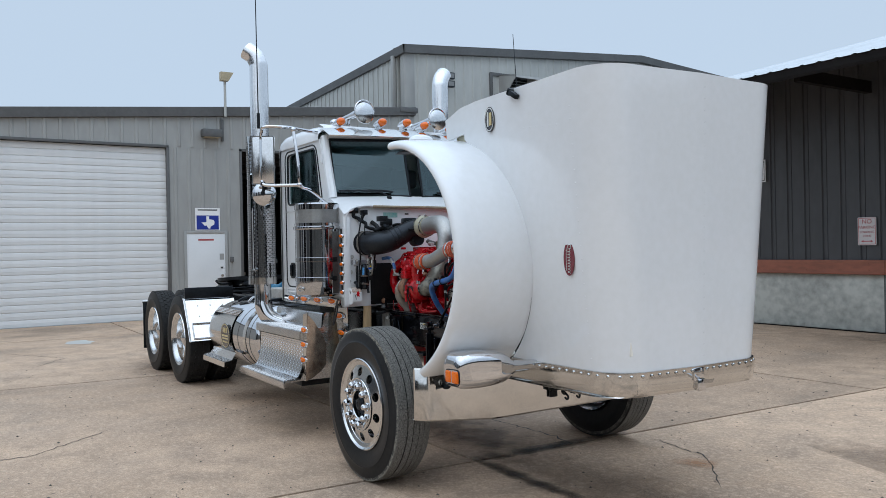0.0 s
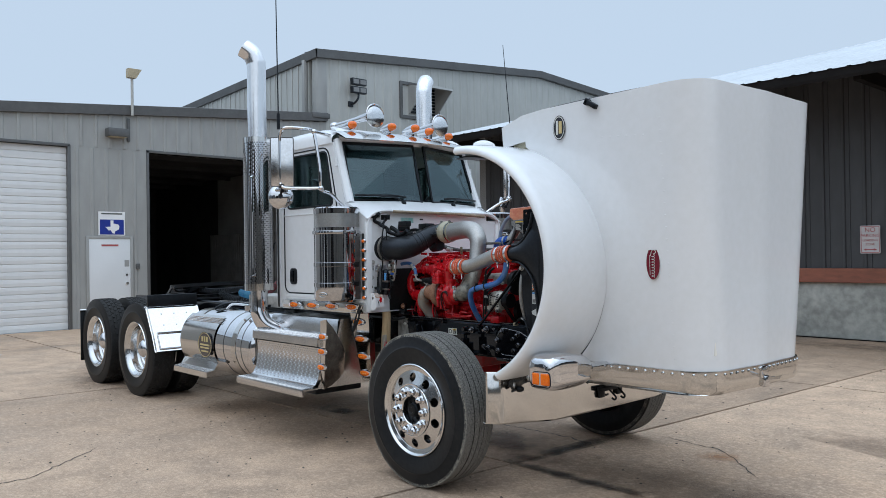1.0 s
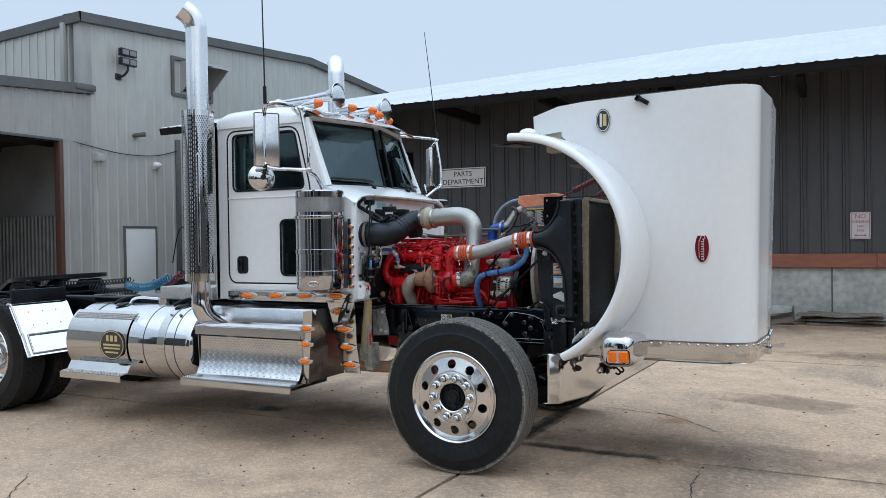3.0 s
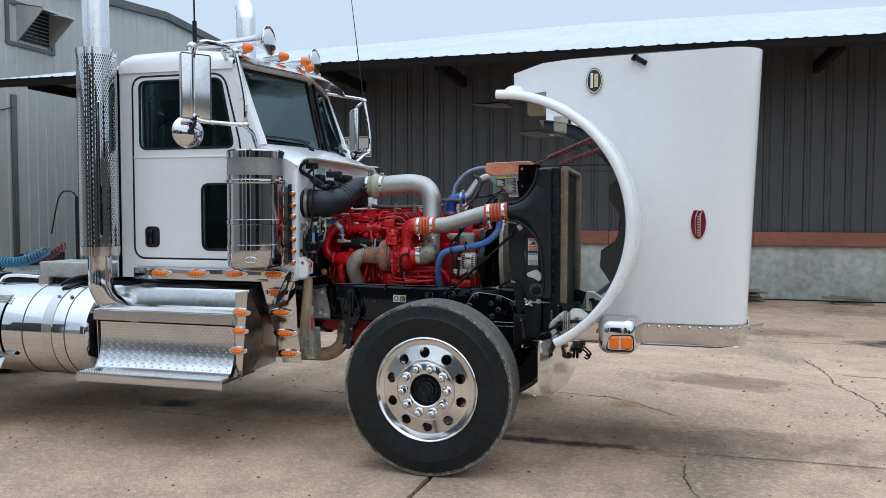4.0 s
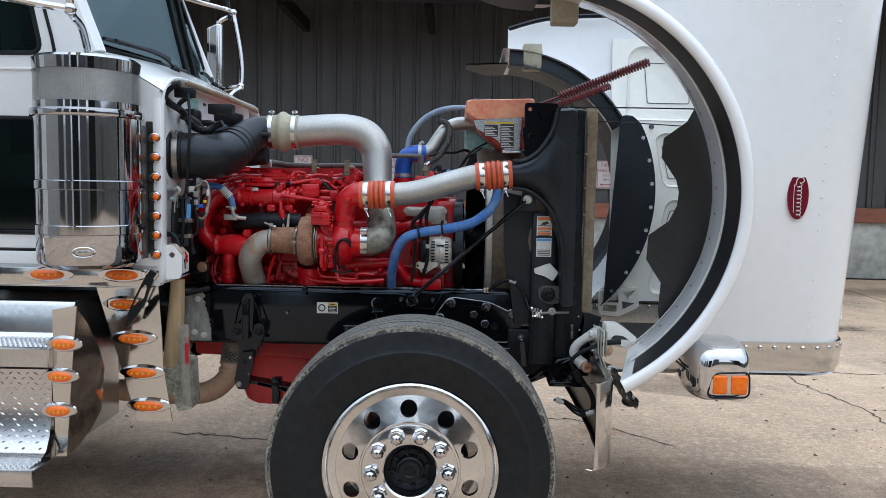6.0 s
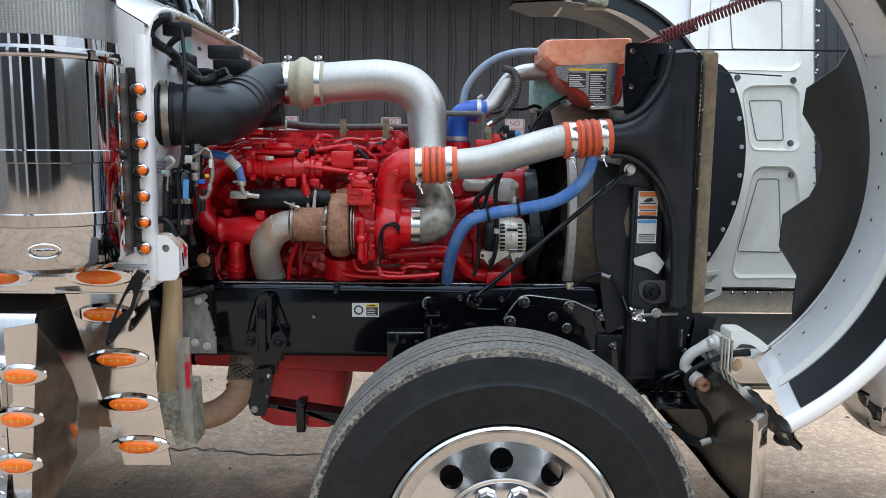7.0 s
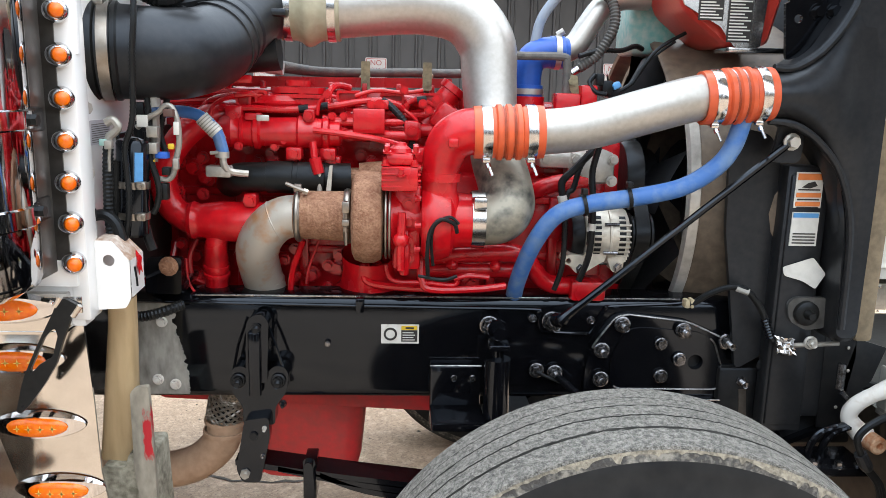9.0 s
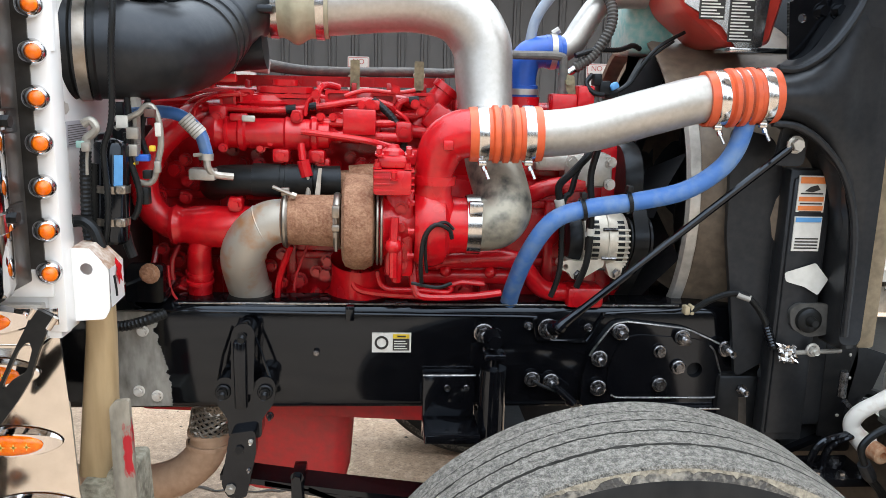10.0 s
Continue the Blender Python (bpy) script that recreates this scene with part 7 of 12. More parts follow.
for x in (-3.58, -2.66):
    bm = bmesh.new()
    lathe(bm, (0, TY, TZ), (1, 0, 0), [(x - 0.04, TR + 0.001), (x - 0.04, TR + 0.007), (x + 0.04, TR + 0.007), (x + 0.04, TR + 0.001)], n=56)
    part("strap", bm, M_STEEL, tank)
bm = bmesh.new()
loft(bm, [[V(x, TY - math.sin(a) * (TR + 0.012), TZ + math.cos(a) * (TR + 0.012)) for a in [0.62 + 1.5 * k / 12 for k in range(13)]] + [V(x, -1.000, 0.435), V(x, -1.075, 0.422), V(x, -1.078, 0.372), V(x, -1.03, 0.368)] for x in (-3.77, -3.04)])
part("tank_step", bm, M_STEEL, tank, "stainless step panel on the tank")
bm = bmesh.new()
for c in range(40):
    for r in range(5):
        lathe(bm, (-3.757 + 0.0178 * c, -1.066 + 0.015 * r, 0.4245 + 0.0025 * r), (0, 0, 1), [(0.001, 0.006), (0.006, 0.005), (0.001, 0.002)], n=6)
part("step_grip", bm, M_ALU, tank, kind="stuff")
bm = bmesh.new()
for c in range(40):
    for r in range(4):
        a = 0.74 + 0.05 * r
        lathe(bm, (-3.735 + 0.0184 * c, TY - math.sin(a) * (TR + 0.013), TZ + math.cos(a) * (TR + 0.013)), (0, -math.sin(a), math.cos(a)), [(0.0, 0.007), (0.005, 0.005), (0.0, 0.002)], n=6)
part("step_grip", bm, M_ALU, tank, kind="stuff")
bm = bmesh.new()
plate(bm, circle(-3.20, 0.668, 0.145, 36, 0.85), [], XZ(-1.015, 1), 0.006)
part("tank_badge", bm, M_BADGE, tank, "black oval badge with gold print")
bm = bmesh.new()
plate(bm, circle(-3.20, 0.668, 0.138, 36, 0.85), [circle(-3.20, 0.668, 0.132, 36, 0.85)], XZ(-1.0165, 1), 0.002)
for x, w, z, h in ((-3.25, 0.030, 0.755, 0.05), (-3.20, 0.034, 0.755, 0.05), (-3.15, 0.030, 0.755, 0.05), (-3.20, 0.20, 0.700, 0.016), (-3.20, 0.19, 0.672, 0.014), (-3.20, 0.15, 0.638, 0.014)):
    box(bm, x - w / 2, x + w / 2, -1.0170, -1.0155, z - 0.032 - h / 2, z - 0.032 + h / 2)
part("badge_print", bm, M_GOLD, tank)
for x in (-3.36, -2.66):
    bm = bmesh.new()
    loft(bm, [[V(x + dx, TY - math.sin(a) * (TR + 0.010), TZ + math.cos(a) * (TR + 0.010)) for a in [-0.35 + 0.75 * k / 10 for k in range(11)]] for dx in (-0.035, 0.035)])
    tube(bm, [(x - 0.05, TY - 0.12, TZ + TR + 0.004), (x, TY - 0.05, TZ + TR + 0.045), (x + 0.02, TY + 0.10, TZ + TR + 0.055)], 0.014, n=8)
    part("hold_down", bm, M_BLACKDULL, tank, "black tank hold-down", bare=True)
for x in (-2.86, -2.52):
    bm = bmesh.new()
    lathe(bm, (0, TY, TZ), (1, 0, 0), [(x - 0.004, TR), (x - 0.003, TR + 0.003), (x + 0.003, TR + 0.003), (x + 0.004, TR)], n=56)
    part("weld_seam", bm, M_STRIP, tank)
bm = bmesh.new()
cyl(bm, (-2.95, TY + 0.02, TZ + TR - 0.01), (-2.95, TY + 0.02, TZ + TR + 0.05), 0.055)
part("filler_cap", bm, M_ALU, tank)
bm = bmesh.new()
tube(bm, [(-3.3, TY - 0.05, TZ + TR), (-3.25, TY, TZ + TR + 0.05), (-3.0, TY + 0.1, TZ + TR + 0.03)], 0.012, n=8)
part("tank_hose", bm, M_ALU, tank)
for x in (-2.55, -2.65):
    bm = bmesh.new()
    bolt(bm, (x, TY - 0.20, TZ + 0.25), (0, -0.6, 0.8), 0.010, 0.012)
    part("strap_bolt", bm, M_ALU, tank)

# left-hand tank, mostly hidden
bm = bmesh.new()
lathe(bm, (0, -TY, TZ), (1, 0, 0), [(-3.72, 0), (-3.68, TR - 0.08), (-3.63, TR), (-1.6, TR), (-1.56, TR - 0.08), (-1.53, 0)], n=40)
part("fuel_tank", bm, M_CHROME, truck, "polished cylindrical fuel tank")

for s in (1, -1):
    # quarter fender ahead of the drive tyres
    bm = bmesh.new()
    prof = [(-4.385, 0.992), (-4.35, 0.985), (-4.335, 0.972), (-4.205, 0.742), (-4.19, 0.728), (-4.105, 0.545), (-4.095, 0.535)]
    rows = []
    for x, z in prof:
        rows.append([V(x + 0.02, -s * 0.56, z + 0.0), V(x, -s * 0.60, z), V(x, -s * 1.10, z), V(x - 0.015, -s * 1.125, z - 0.005)])
    loft(bm, rows)
    loft(bm, [[p + V(-0.006, 0, -0.004) for p in r] for r in rows])
    qf = part("quarter_fender", bm, M_CHROME, truck, "polished quarter fender", bare=True)
    bm = bmesh.new()
    tube(bm, [(x + 0.005, -s * 1.12, z) for x, z in prof], 0.008, n=6)
    part("fender_edge", bm, M_STEEL, qf)
    bm = bmesh.new()
    rows = []
    for u, v in ((0.03, 1.075), (0.03, 0.62), (0.97, 0.62), (0.97, 1.075), (0.03, 1.075)):
        rows.append((-4.186 + 0.078 * u + 0.006, -s * v, 0.722 - 0.17 * u + 0.004))
    for a, b in zip(rows, rows[1:]):
        cyl(bm, a, b, 0.007, n=8)
    part("fender_panel_rim", bm, M_STEEL, qf, "raised rim of the lower fender panel")
    for v in (0.70, 0.84, 0.98):
        for x, z in ((-4.30, 0.915), (-4.235, 0.80)):
            bm = bmesh.new()
            lathe(bm, (x + 0.003, -s * v, z), (0.87, 0, 0.49), [(0, 0.006), (0.003, 0.005), (0.004, 0)], n=10)
            part("fender_rivet", bm, M_STEEL, qf)
    bm = bmesh.new()
    box(bm, -4.365, -4.33, min(-s * 0.56, -s * 1.11), max(-s * 0.56, -s * 1.11), 0.990, 1.116, 0.006)
    part("fender_bracket", bm, M_BLACKDULL, qf)
    bm = bmesh.new()
    box(bm, -6.46, -6.445, min(-s * 0.55, -s * 1.12), max(-s * 0.55, -s * 1.12), 0.235, 0.85, 0.003)
    mf = part("mud_flap", bm, M_RUBBER, truck, "black rubber mud flap")
    bm = bmesh.new()
    cyl(bm, (-6.45, -s * 0.43, 0.86), (-6.45, -s * 1.13, 0.86), 0.018)
    part("flap_hanger", bm, M_STEEL, mf)

# fifth wheel, deck plates and air lines
bm = bmesh.new()
rim = [(-5.42 + 0.47 * math.cos(radians(a)), 0.47 * math.sin(radians(a))) for a in range(-128, 129, 8)]
fw = rim + [(-6.02, 0.33), (-6.05, 0.20), (-5.62, 0.045), (-5.50, 0.04), (-5.47, 0.0), (-5.50, -0.04), (-5.62, -0.045), (-6.05, -0.20), (-6.02, -0.33)]
plate(bm, fw, [], lambda u, v, d: V(u, v, 1.185 + (u + 5.5) * 0.07 + d - 0.45 * max(0.0, -5.72 - u)), 0.04)
fwheel = part("fifth_wheel", bm, M_BLACKDULL, truck, "greasy black fifth-wheel plate")
for sy in (-1, 1):
    bm = bmesh.new()
    plate(bm, rounded([(-5.72, 1.03), (-5.20, 1.03), (-5.30, 1.19), (-5.62, 1.17)], 0.03), [circle(-5.45, 1.10, 0.03, 14)], XZ(sy * 0.40, 1), 0.05)
    part("saddle", bm, M_BLACKDULL, fwheel)
bm = bmesh.new()
box(bm, -5.9, -4.9, -0.46, 0.46, 1.068, 1.085, 0.004)
part("mounting_plate", bm, M_BLACKDULL, fwheel)
bm = bmesh.new()
tube(bm, [(-5.25, -0.35, 1.17), (-5.18, -0.52, 1.165), (-5.10, -0.60, 1.20), (-5.02, -0.62, 1.215)], 0.012, n=8)
part("release_handle", bm, M_BLACKDULL, fwheel)
bm = bmesh.new()
cyl(bm, (-5.45, -0.5, 1.10), (-5.45, 0.5, 1.10), 0.03, n=12)
part("pivot_pin", bm, M_BOLT, fwheel)
fwheel.location = (0.26, 0, -0.045)
bm = bmesh.new()
box(bm, -4.2, -2.75, -0.36, 0.36, 1.022, 1.032, 0.003)
dk = part("deck_plate", bm, M_ALU, truck, "bright deck plate behind the cab")
bm = bmesh.new()
box(bm, -3.05, -2.45, -0.62, -0.30, 1.03, 1.14, 0.01)
part("deck_box", bm, M_CAST, dk)
def coil(a, b, turns, r, m, label):
    """Coiled air line that sags between two places."""
    a, b = V(*a), V(*b)
    d = b - a
    u, w = frame_of(d)
    n = turns * 10
    pts = [a + d * (k / n) - V(0, 0, 0.05 * math.sin(math.pi * k / n)) + (u * math.cos(k * 0.6283) + w * math.sin(k * 0.6283)) * r for k in range(n + 1)]
    bm = bmesh.new()
    tube(bm, pts, 0.007, n=6, sub=1)
    part("air_line", bm, m, dk, label)


coil((-3.80, -0.30, 1.12), (-3.27, -0.30, 1.20), 18, 0.035, M_AIRBLUE, "coiled blue air line")
coil((-3.50, -0.26, 1.15), (-3.20, -0.20, 1.24), 12, 0.028, M_SPRING, "coiled red air line")
coil((-3.50, -0.10, 1.08), (-3.05, -0.10, 1.18), 12, 0.035, M_GREEN, "coiled green cable")
coil((-4.35, -0.25, 1.09), (-3.75, -0.25, 1.08), 16, 0.04, M_RUBBER, "coiled black cable")
bm = bmesh.new()
cyl(bm, (-3.02, -0.26, 1.03), (-3.02, -0.26, 1.62), 0.014, n=10)
tube(bm, [(-3.02, -0.26, 1.62), (-3.08, -0.26, 1.66), (-3.18, -0.26, 1.62), (-3.26, -0.26, 1.33)], 0.006, n=6)
part("hose_post", bm, M_BLACKDULL, dk)
bm = bmesh.new()
pts = []
for k in range(160):
    t = k / 159
    a = t * 2 * math.pi * 26
    pts.append(V(-4.9 + 1.1 * t, -0.25 + 0.025 * math.cos(a), 1.12 + 0.05 * t * t + 0.025 * math.sin(a)))
tube(bm, pts, 0.006, n=5, sub=1)
part("coiled_cable", bm, M_RUBBER, truck)

# ---- tilted hood: its cowl edge is up, its nose down ----
HZ0 = 0.862


def half_w(z):
    return 0.535 + 0.16 * max(0.0, (z - 0.74) / 1.66) ** 0.85


def hood_section(z, rear, inset=0.0, k=9):
    """Plan outline of the hood at a height, from its right rear edge round the front to the left one."""
    w = half_w(z) - inset
    xf = 1.805 + 0.028 * max(0.0, z - 0.90) - inset
    r = 0.21
    half = [(rear, w)]
    for q in range(1, 8):
        half.append((rear + (xf - r - rear) * q / 7, w))
    for q in range(1, k + 1):
        a = math.pi / 2 * q / k
        half.append((xf - r + r * math.sin(a), w - r + r * math.cos(a)))
    for q in range(1, 7):
        f = q / 6
        half.append((xf + 0.030 * f ** 1.3, (w - r) * (1 - f)))
    right = [(x, -y) for x, y in half]
    # the hood hangs a little askew: its far flank stands out more
    left = [(x + 0.035 * (y / w) * (1 if x > 1.2 else max(0.0, (x - 0.6) / 0.6)), y + 0.055 * (y / w)) for x, y in half[:-1]][::-1]
    return right + left


def rear_at(z, R=0.765):
    d = z - 1.445
    return max(0.445, 0.42 + math.sqrt(max(0.0, R * R - d * d)))


def cowl_edge(x):
    f = min(1.0, max(0.0, (x - 0.445) / 0.30))
    return 2.340 + 0.062 * f * (2 - f) + 0.036 * max(0, x - 0.445) / 1.36


def hood_rows(inset, z0, n=46):
    rows = []
    for k in range(n + 1):
        f = k / n
        z = z0 + (2.36 - z0) * f
        row = []
        back = rear_at(z)
        for _ in range(6):
            back = rear_at(z0 + (cowl_edge(back) - z0) * f)
        for x, y in hood_section(z, back, inset):
            row.append(V(x, y, z0 + (cowl_edge(x) - 0.004 * inset - z0) * f))
        rows.append(row)
    return rows


bm = bmesh.new()
A = loft(bm, hood_rows(0.0, HZ0))
B = loft(bm, hood_rows(0.016, HZ0))
for P, Q in ((A[-1], B[-1]), (A[0], B[0])):
    for i in range(len(P) - 1):
        bm.faces.new((P[i], P[i + 1], Q[i + 1], Q[i]))
for e in (0, -1):
    for k in range(len(A) - 1):
        bm.faces.new((A[k][e], A[k + 1][e], B[k + 1][e], B[k][e]))
hood = part("hood", bm, M_WHITE, truck, "white hood tilted forward on its nose", sharp=40)
hood.location.z = -0.015
# rivet lines and the centre seam
riv = bmesh.new()
lathe(riv, (0, 0, 0), (0, 0, 1), [(0, 0.0055), (0.0009, 0.0035), (0.0012, 0)], n=8)
rivet_mesh = bpy.data.meshes.new("rivet")
riv.to_mesh(rivet_mesh)
riv.free()
rivet_mesh.materials.append(M_WHITE)
rivet_steel = bpy.data.meshes.new("rivet")
rv = bmesh.new()
lathe(rv, (0, 0, 0), (0, 0, 1), [(0, 0.010), (0.004, 0.009), (0.007, 0.005), (0.008, 0)], n=10)
rv.to_mesh(rivet_steel)
rv.free()
rivet_steel.materials.append(M_STEEL)


def outward(p, d):
    return Matrix.Translation(p) @ Vector(d).to_track_quat("Z", "Y").to_matrix().to_4x4()


for k in range(21):
    z = 0.93 + 0.066 * k
    for s in (-1, 1):
        piece("rivet", rivet_mesh, hood, outward((1.60, s * half_w(z), z), (0, s, 0)))
for k in range(6):
    piece("rivet", rivet_mesh, hood, outward((1.22 + 0.055 * k, -half_w(2.19), 2.19 - 0.004 * k), (0, -1, 0)))
for k in range(24):
    z = 0.92 + 0.063 * k
    piece("rivet", rivet_mesh, hood, outward((1.834 + 0.028 * max(0.0, z - 0.90), 0.045, z), (1, 0, 0)))
# stainless crown along the nose, its rivets and underside
bm = bmesh.new()
rows = []
for z, gr in ((0.735, -0.018), (0.740, 0.0), (0.76, 0.008), (0.83, 0.012), (0.866, 0.010), (0.868, 0.003)):
    rows.append([V(x + gr * 0.8, y + math.copysign(gr, y), z) for x, y in hood_section(HZ0, 0.72)])
loft(bm, rows)
crown = part("hood_crown", bm, M_STEEL, hood, "riveted stainless hood crown")
sec = hood_section(HZ0, 0.72)
acc = 0.0
step_at = 0.0
for (xa, ya), (xb, yb) in zip(sec, sec[1:]):
    L = math.hypot(xb - xa, yb - ya)
    while step_at <= acc + L:
        f = (step_at - acc) / L
        x, y = xa + (xb - xa) * f, ya + (yb - ya) * f
        nrm = V(yb - ya, -(xb - xa), 0).normalized()
        p = V(x, y, 0.846) + nrm * 0.011
        if x > 1.0:
            piece("crown_rivet", rivet_steel, hood, outward(p, nrm))
        step_at += 0.0575
    acc += L
bm = bmesh.new()
box(bm, 0.80, 1.66, -0.46, 0.46, 0.750, 0.758)
for k in range(17):
    y = -0.452 + 0.0565 * k
    box(bm, 0.82, 1.65, y - 0.006, y + 0.006, 0.742, 0.752)
part("grille", bm, M_BLACKDULL, hood)
bm = bmesh.new()
box(bm, 1.828, 1.862, -0.028, 0.028, 0.735, 0.80, 0.008)
plate(bm, [(1.85, 0.775), (1.93, 0.79), (1.945, 0.815), (1.90, 0.80), (1.85, 0.80)], [], XZ(-0.008, 1), 0.016)
box(bm, 1.832, 1.850, -0.05, 0.03, 0.79, 0.86, 0.005)
part("hood_ornament", bm, M_CHROME, hood, "chrome hood ornament base")
bm = bmesh.new()
plate(bm, circle(1.505, 1.460, 0.041, 36, 2.24), [], XZ(-half_w(1.46) - 0.004, 1), 0.006)
part("hood_emblem", bm, M_EMBLEM, hood, "dark red oval emblem")
bm = bmesh.new()
plate(bm, circle(1.505, 1.460, 0.041, 36, 2.24), [], XZ(half_w(1.46) + 0.0555, 1), 0.006)
part("hood_emblem", bm, M_EMBLEM, hood, "dark red oval emblem")
bm = bmesh.new()
for sgn in (-1,):
    y = -half_w(1.46) - 0.0055
    pts = [(1.508 + 0.009 * math.sin(k * 0.85), y, 1.508 - 0.0021 * k + 0.0055 * math.cos(k * 0.85)) for k in range(62)]
    tube(bm, pts, 0.0015, n=5, sub=1)
    tube(bm, [(1.492, y, 1.500), (1.500, y, 1.528), (1.518, y, 1.532), (1.524, y, 1.518), (1.510, y, 1.508)], 0.0018, n=5, sub=4)
    tube(bm, [(1.488, y, 1.505), (1.487, y, 1.45), (1.489, y, 1.395)], 0.0013, n=5, sub=3)
part("emblem_script", bm, M_LABEL, hood)
bm = bmesh.new()
yb = -half_w(2.28) - 0.004
plate(bm, circle(0.914, 2.281, 0.046, 32, 1.62), [], XZ(yb, 1), 0.006)
part("side_badge", bm, M_BADGE, hood, "black and white oval badge")
bm = bmesh.new()
plate(bm, circle(0.914, 2.281, 0.043, 32, 1.62), [circle(0.914, 2.281, 0.039, 32, 1.64)], XZ(yb - 0.0015, 1), 0.002)
box(bm, 0.893, 0.907, yb - 0.0015, yb, 2.24, 2.325)
part("badge_print", bm, M_LABEL, hood)
bm = bmesh.new()
box(bm, 0.914, 0.936, yb - 0.0015, yb, 2.245, 2.32)
part("badge_print", bm, M_GOLD, hood)
bm = bmesh.new()
box(bm, -0.045, 0.045, -0.018, 0.012, -0.014, 0.014, 0.005, m=pose(1.168, -half_w(2.38) - 0.012, 2.385, 0, 32, 0))
box(bm, -0.012, 0.012, -0.02, 0.012, -0.02, 0.02, 0.004, m=pose(1.140, -half_w(2.38) - 0.010, 2.402, 0, 32, 0))
part("hood_latch", bm, M_RUBBER, hood, "black rubber hood latch")

# white cast truss bracket at the far inner foot of the hood
bm = bmesh.new()
plate(bm, rounded([(0.965, 0.918), (1.176, 0.940), (1.180, 0.830), (1.072, 0.775), (0.965, 0.785)], 0.012, 3), [[(0.985, 0.905), (1.062, 0.912), (0.990, 0.862)][::-1], [(1.085, 0.912), (1.158, 0.922), (1.120, 0.872)][::-1], [(1.000, 0.850), (1.068, 0.896), (1.072, 0.852)][::-1], [(1.088, 0.860), (1.160, 0.850), (1.092, 0.812)][::-1], [(0.985, 0.840), (1.062, 0.838), (1.060, 0.797), (0.985, 0.800)][::-1]], XZ(0.535, 1), 0.03)
part("truss_bracket", bm, M_WHITE_IN, hood, "white cast truss bracket")

# riveted stainless strip along the inner foot of each flank
for s in (-1, 1):
    yi = s * (half_w(0.92) - 0.019 + (0.045 if s > 0 else 0.0))
    bm = bmesh.new()
    box(bm, 0.86, 1.66, min(yi, yi - s * 0.004), max(yi, yi - s * 0.004), 0.737, 0.838)
    part("inner_strip", bm, M_CAST, hood, "dull stainless strip inside the hood")
    for k in range(12):
        piece("strip_rivet", rivet_steel, hood, outward((0.90 + 0.058 * k, yi - s * 0.004, 0.828), (0, -s, 0)))

# inside of the hood's far flank: a pressed inner skin with two recessed fields
def skin(u, v, d):
    return V(u, half_w(v) + 0.018 - 0.5 * max(0.0, u - 1.61) + d, v + 0.015)


FIELDS = (
    ([(1.265, 1.737), (1.30, 1.765), (1.50, 1.770), (1.53, 1.735), (1.545, 1.50), (1.515, 1.470), (1.33, 1.472), (1.305, 1.50)], [(1.303, 1.697), (1.452, 1.700), (1.468, 1.519), (1.342, 1.517)]),
    ([(1.325, 1.370), (1.36, 1.400), (1.49, 1.400), (1.525, 1.370), (1.595, 0.93), (1.56, 0.890), (1.26, 0.885), (1.235, 0.92)], [(1.355, 1.340), (1.452, 1.341), (1.470, 1.003), (1.265, 1.007)]),
    ([(1.10, 1.86), (1.14, 1.835), (1.50, 1.832), (1.535, 1.86), (1.53, 2.20), (1.48, 2.24), (1.16, 2.24), (1.11, 2.20)], [(1.20, 2.15), (1.44, 2.15), (1.45, 1.93), (1.22, 1.93)]),
)
bm = bmesh.new()
plate(bm, [(1.02, 0.845), (1.615, 0.845), (1.625, 1.16), (1.600, 1.60), (1.575, 2.28), (1.02, 2.28)], [rounded(o, 0.03, 4) for o, c in FIELDS], skin, 0.004)
part("inner_panel", bm, M_WHITE_IN, hood, "cream-white pressed inner hood panel", bare=True)
for o, c in FIELDS:
    cx, cz = sum(p[0] for p in o) / len(o), sum(p[1] for p in o) / len(o)
    R = rounded(o, 0.03, 4)
    bm = bmesh.new()
    rows = []
    for f, d in ((1.0, -0.004), (0.985, 0.001), (0.96, 0.008), (0.925, 0.014), (0.90, 0.016)):
        rows.append([skin(cx + (u - cx) * f, cz + (v - cz) * (1 - (1 - f) * 0.7), d) for u, v in R])
    L = loft(bm, rows, close=True)
    bm.faces.new(L[-1])
    part("pressed_field", bm, M_WHITE_IN, hood, bare=True)
for o, c in FIELDS:
    bm = bmesh.new()
    r = rounded(c, 0.012, 3)
    tube(bm, [skin(u, v, 0.0135) for u, v in r + r[:1]], 0.0022, n=6, sub=1, cap=False)
    part("pressed_line", bm, M_SEAM, hood)
for x, z in ((1.493, 1.505), (1.500, 1.360), (1.498, 1.790), (1.24, 1.80)):
    bm = bmesh.new()
    bolt(bm, skin(x, z, -0.003), (0, -1, 0), 0.010, 0.007)
    part("panel_screw", bm, M_BOLT, hood)
for k in range(19):
    z = 0.90 + 0.071 * k
    piece("rivet", rivet_steel, hood, outward(skin(1.612 - 0.018 * max(0.0, z - 1.16), z, -0.003), (0, -1, 0)) @ Matrix.Scale(0.65, 4))
bm = bmesh.new()
plate(bm, [(1.622, 1.172), (1.735, 1.172), (1.735, 2.26), (1.590, 2.26)], [], skin, 0.008)
part("grille_side", bm, M_GRILLE, hood, "dark grey side of the grille frame")
for x in (1.655, 1.70):
    bm = bmesh.new()
    tube(bm, [skin(x, 1.18, -0.004), skin(x - 0.025, 2.25, -0.004)], 0.006, n=6)
    part("grille_fold", bm, M_GRILLE, hood)
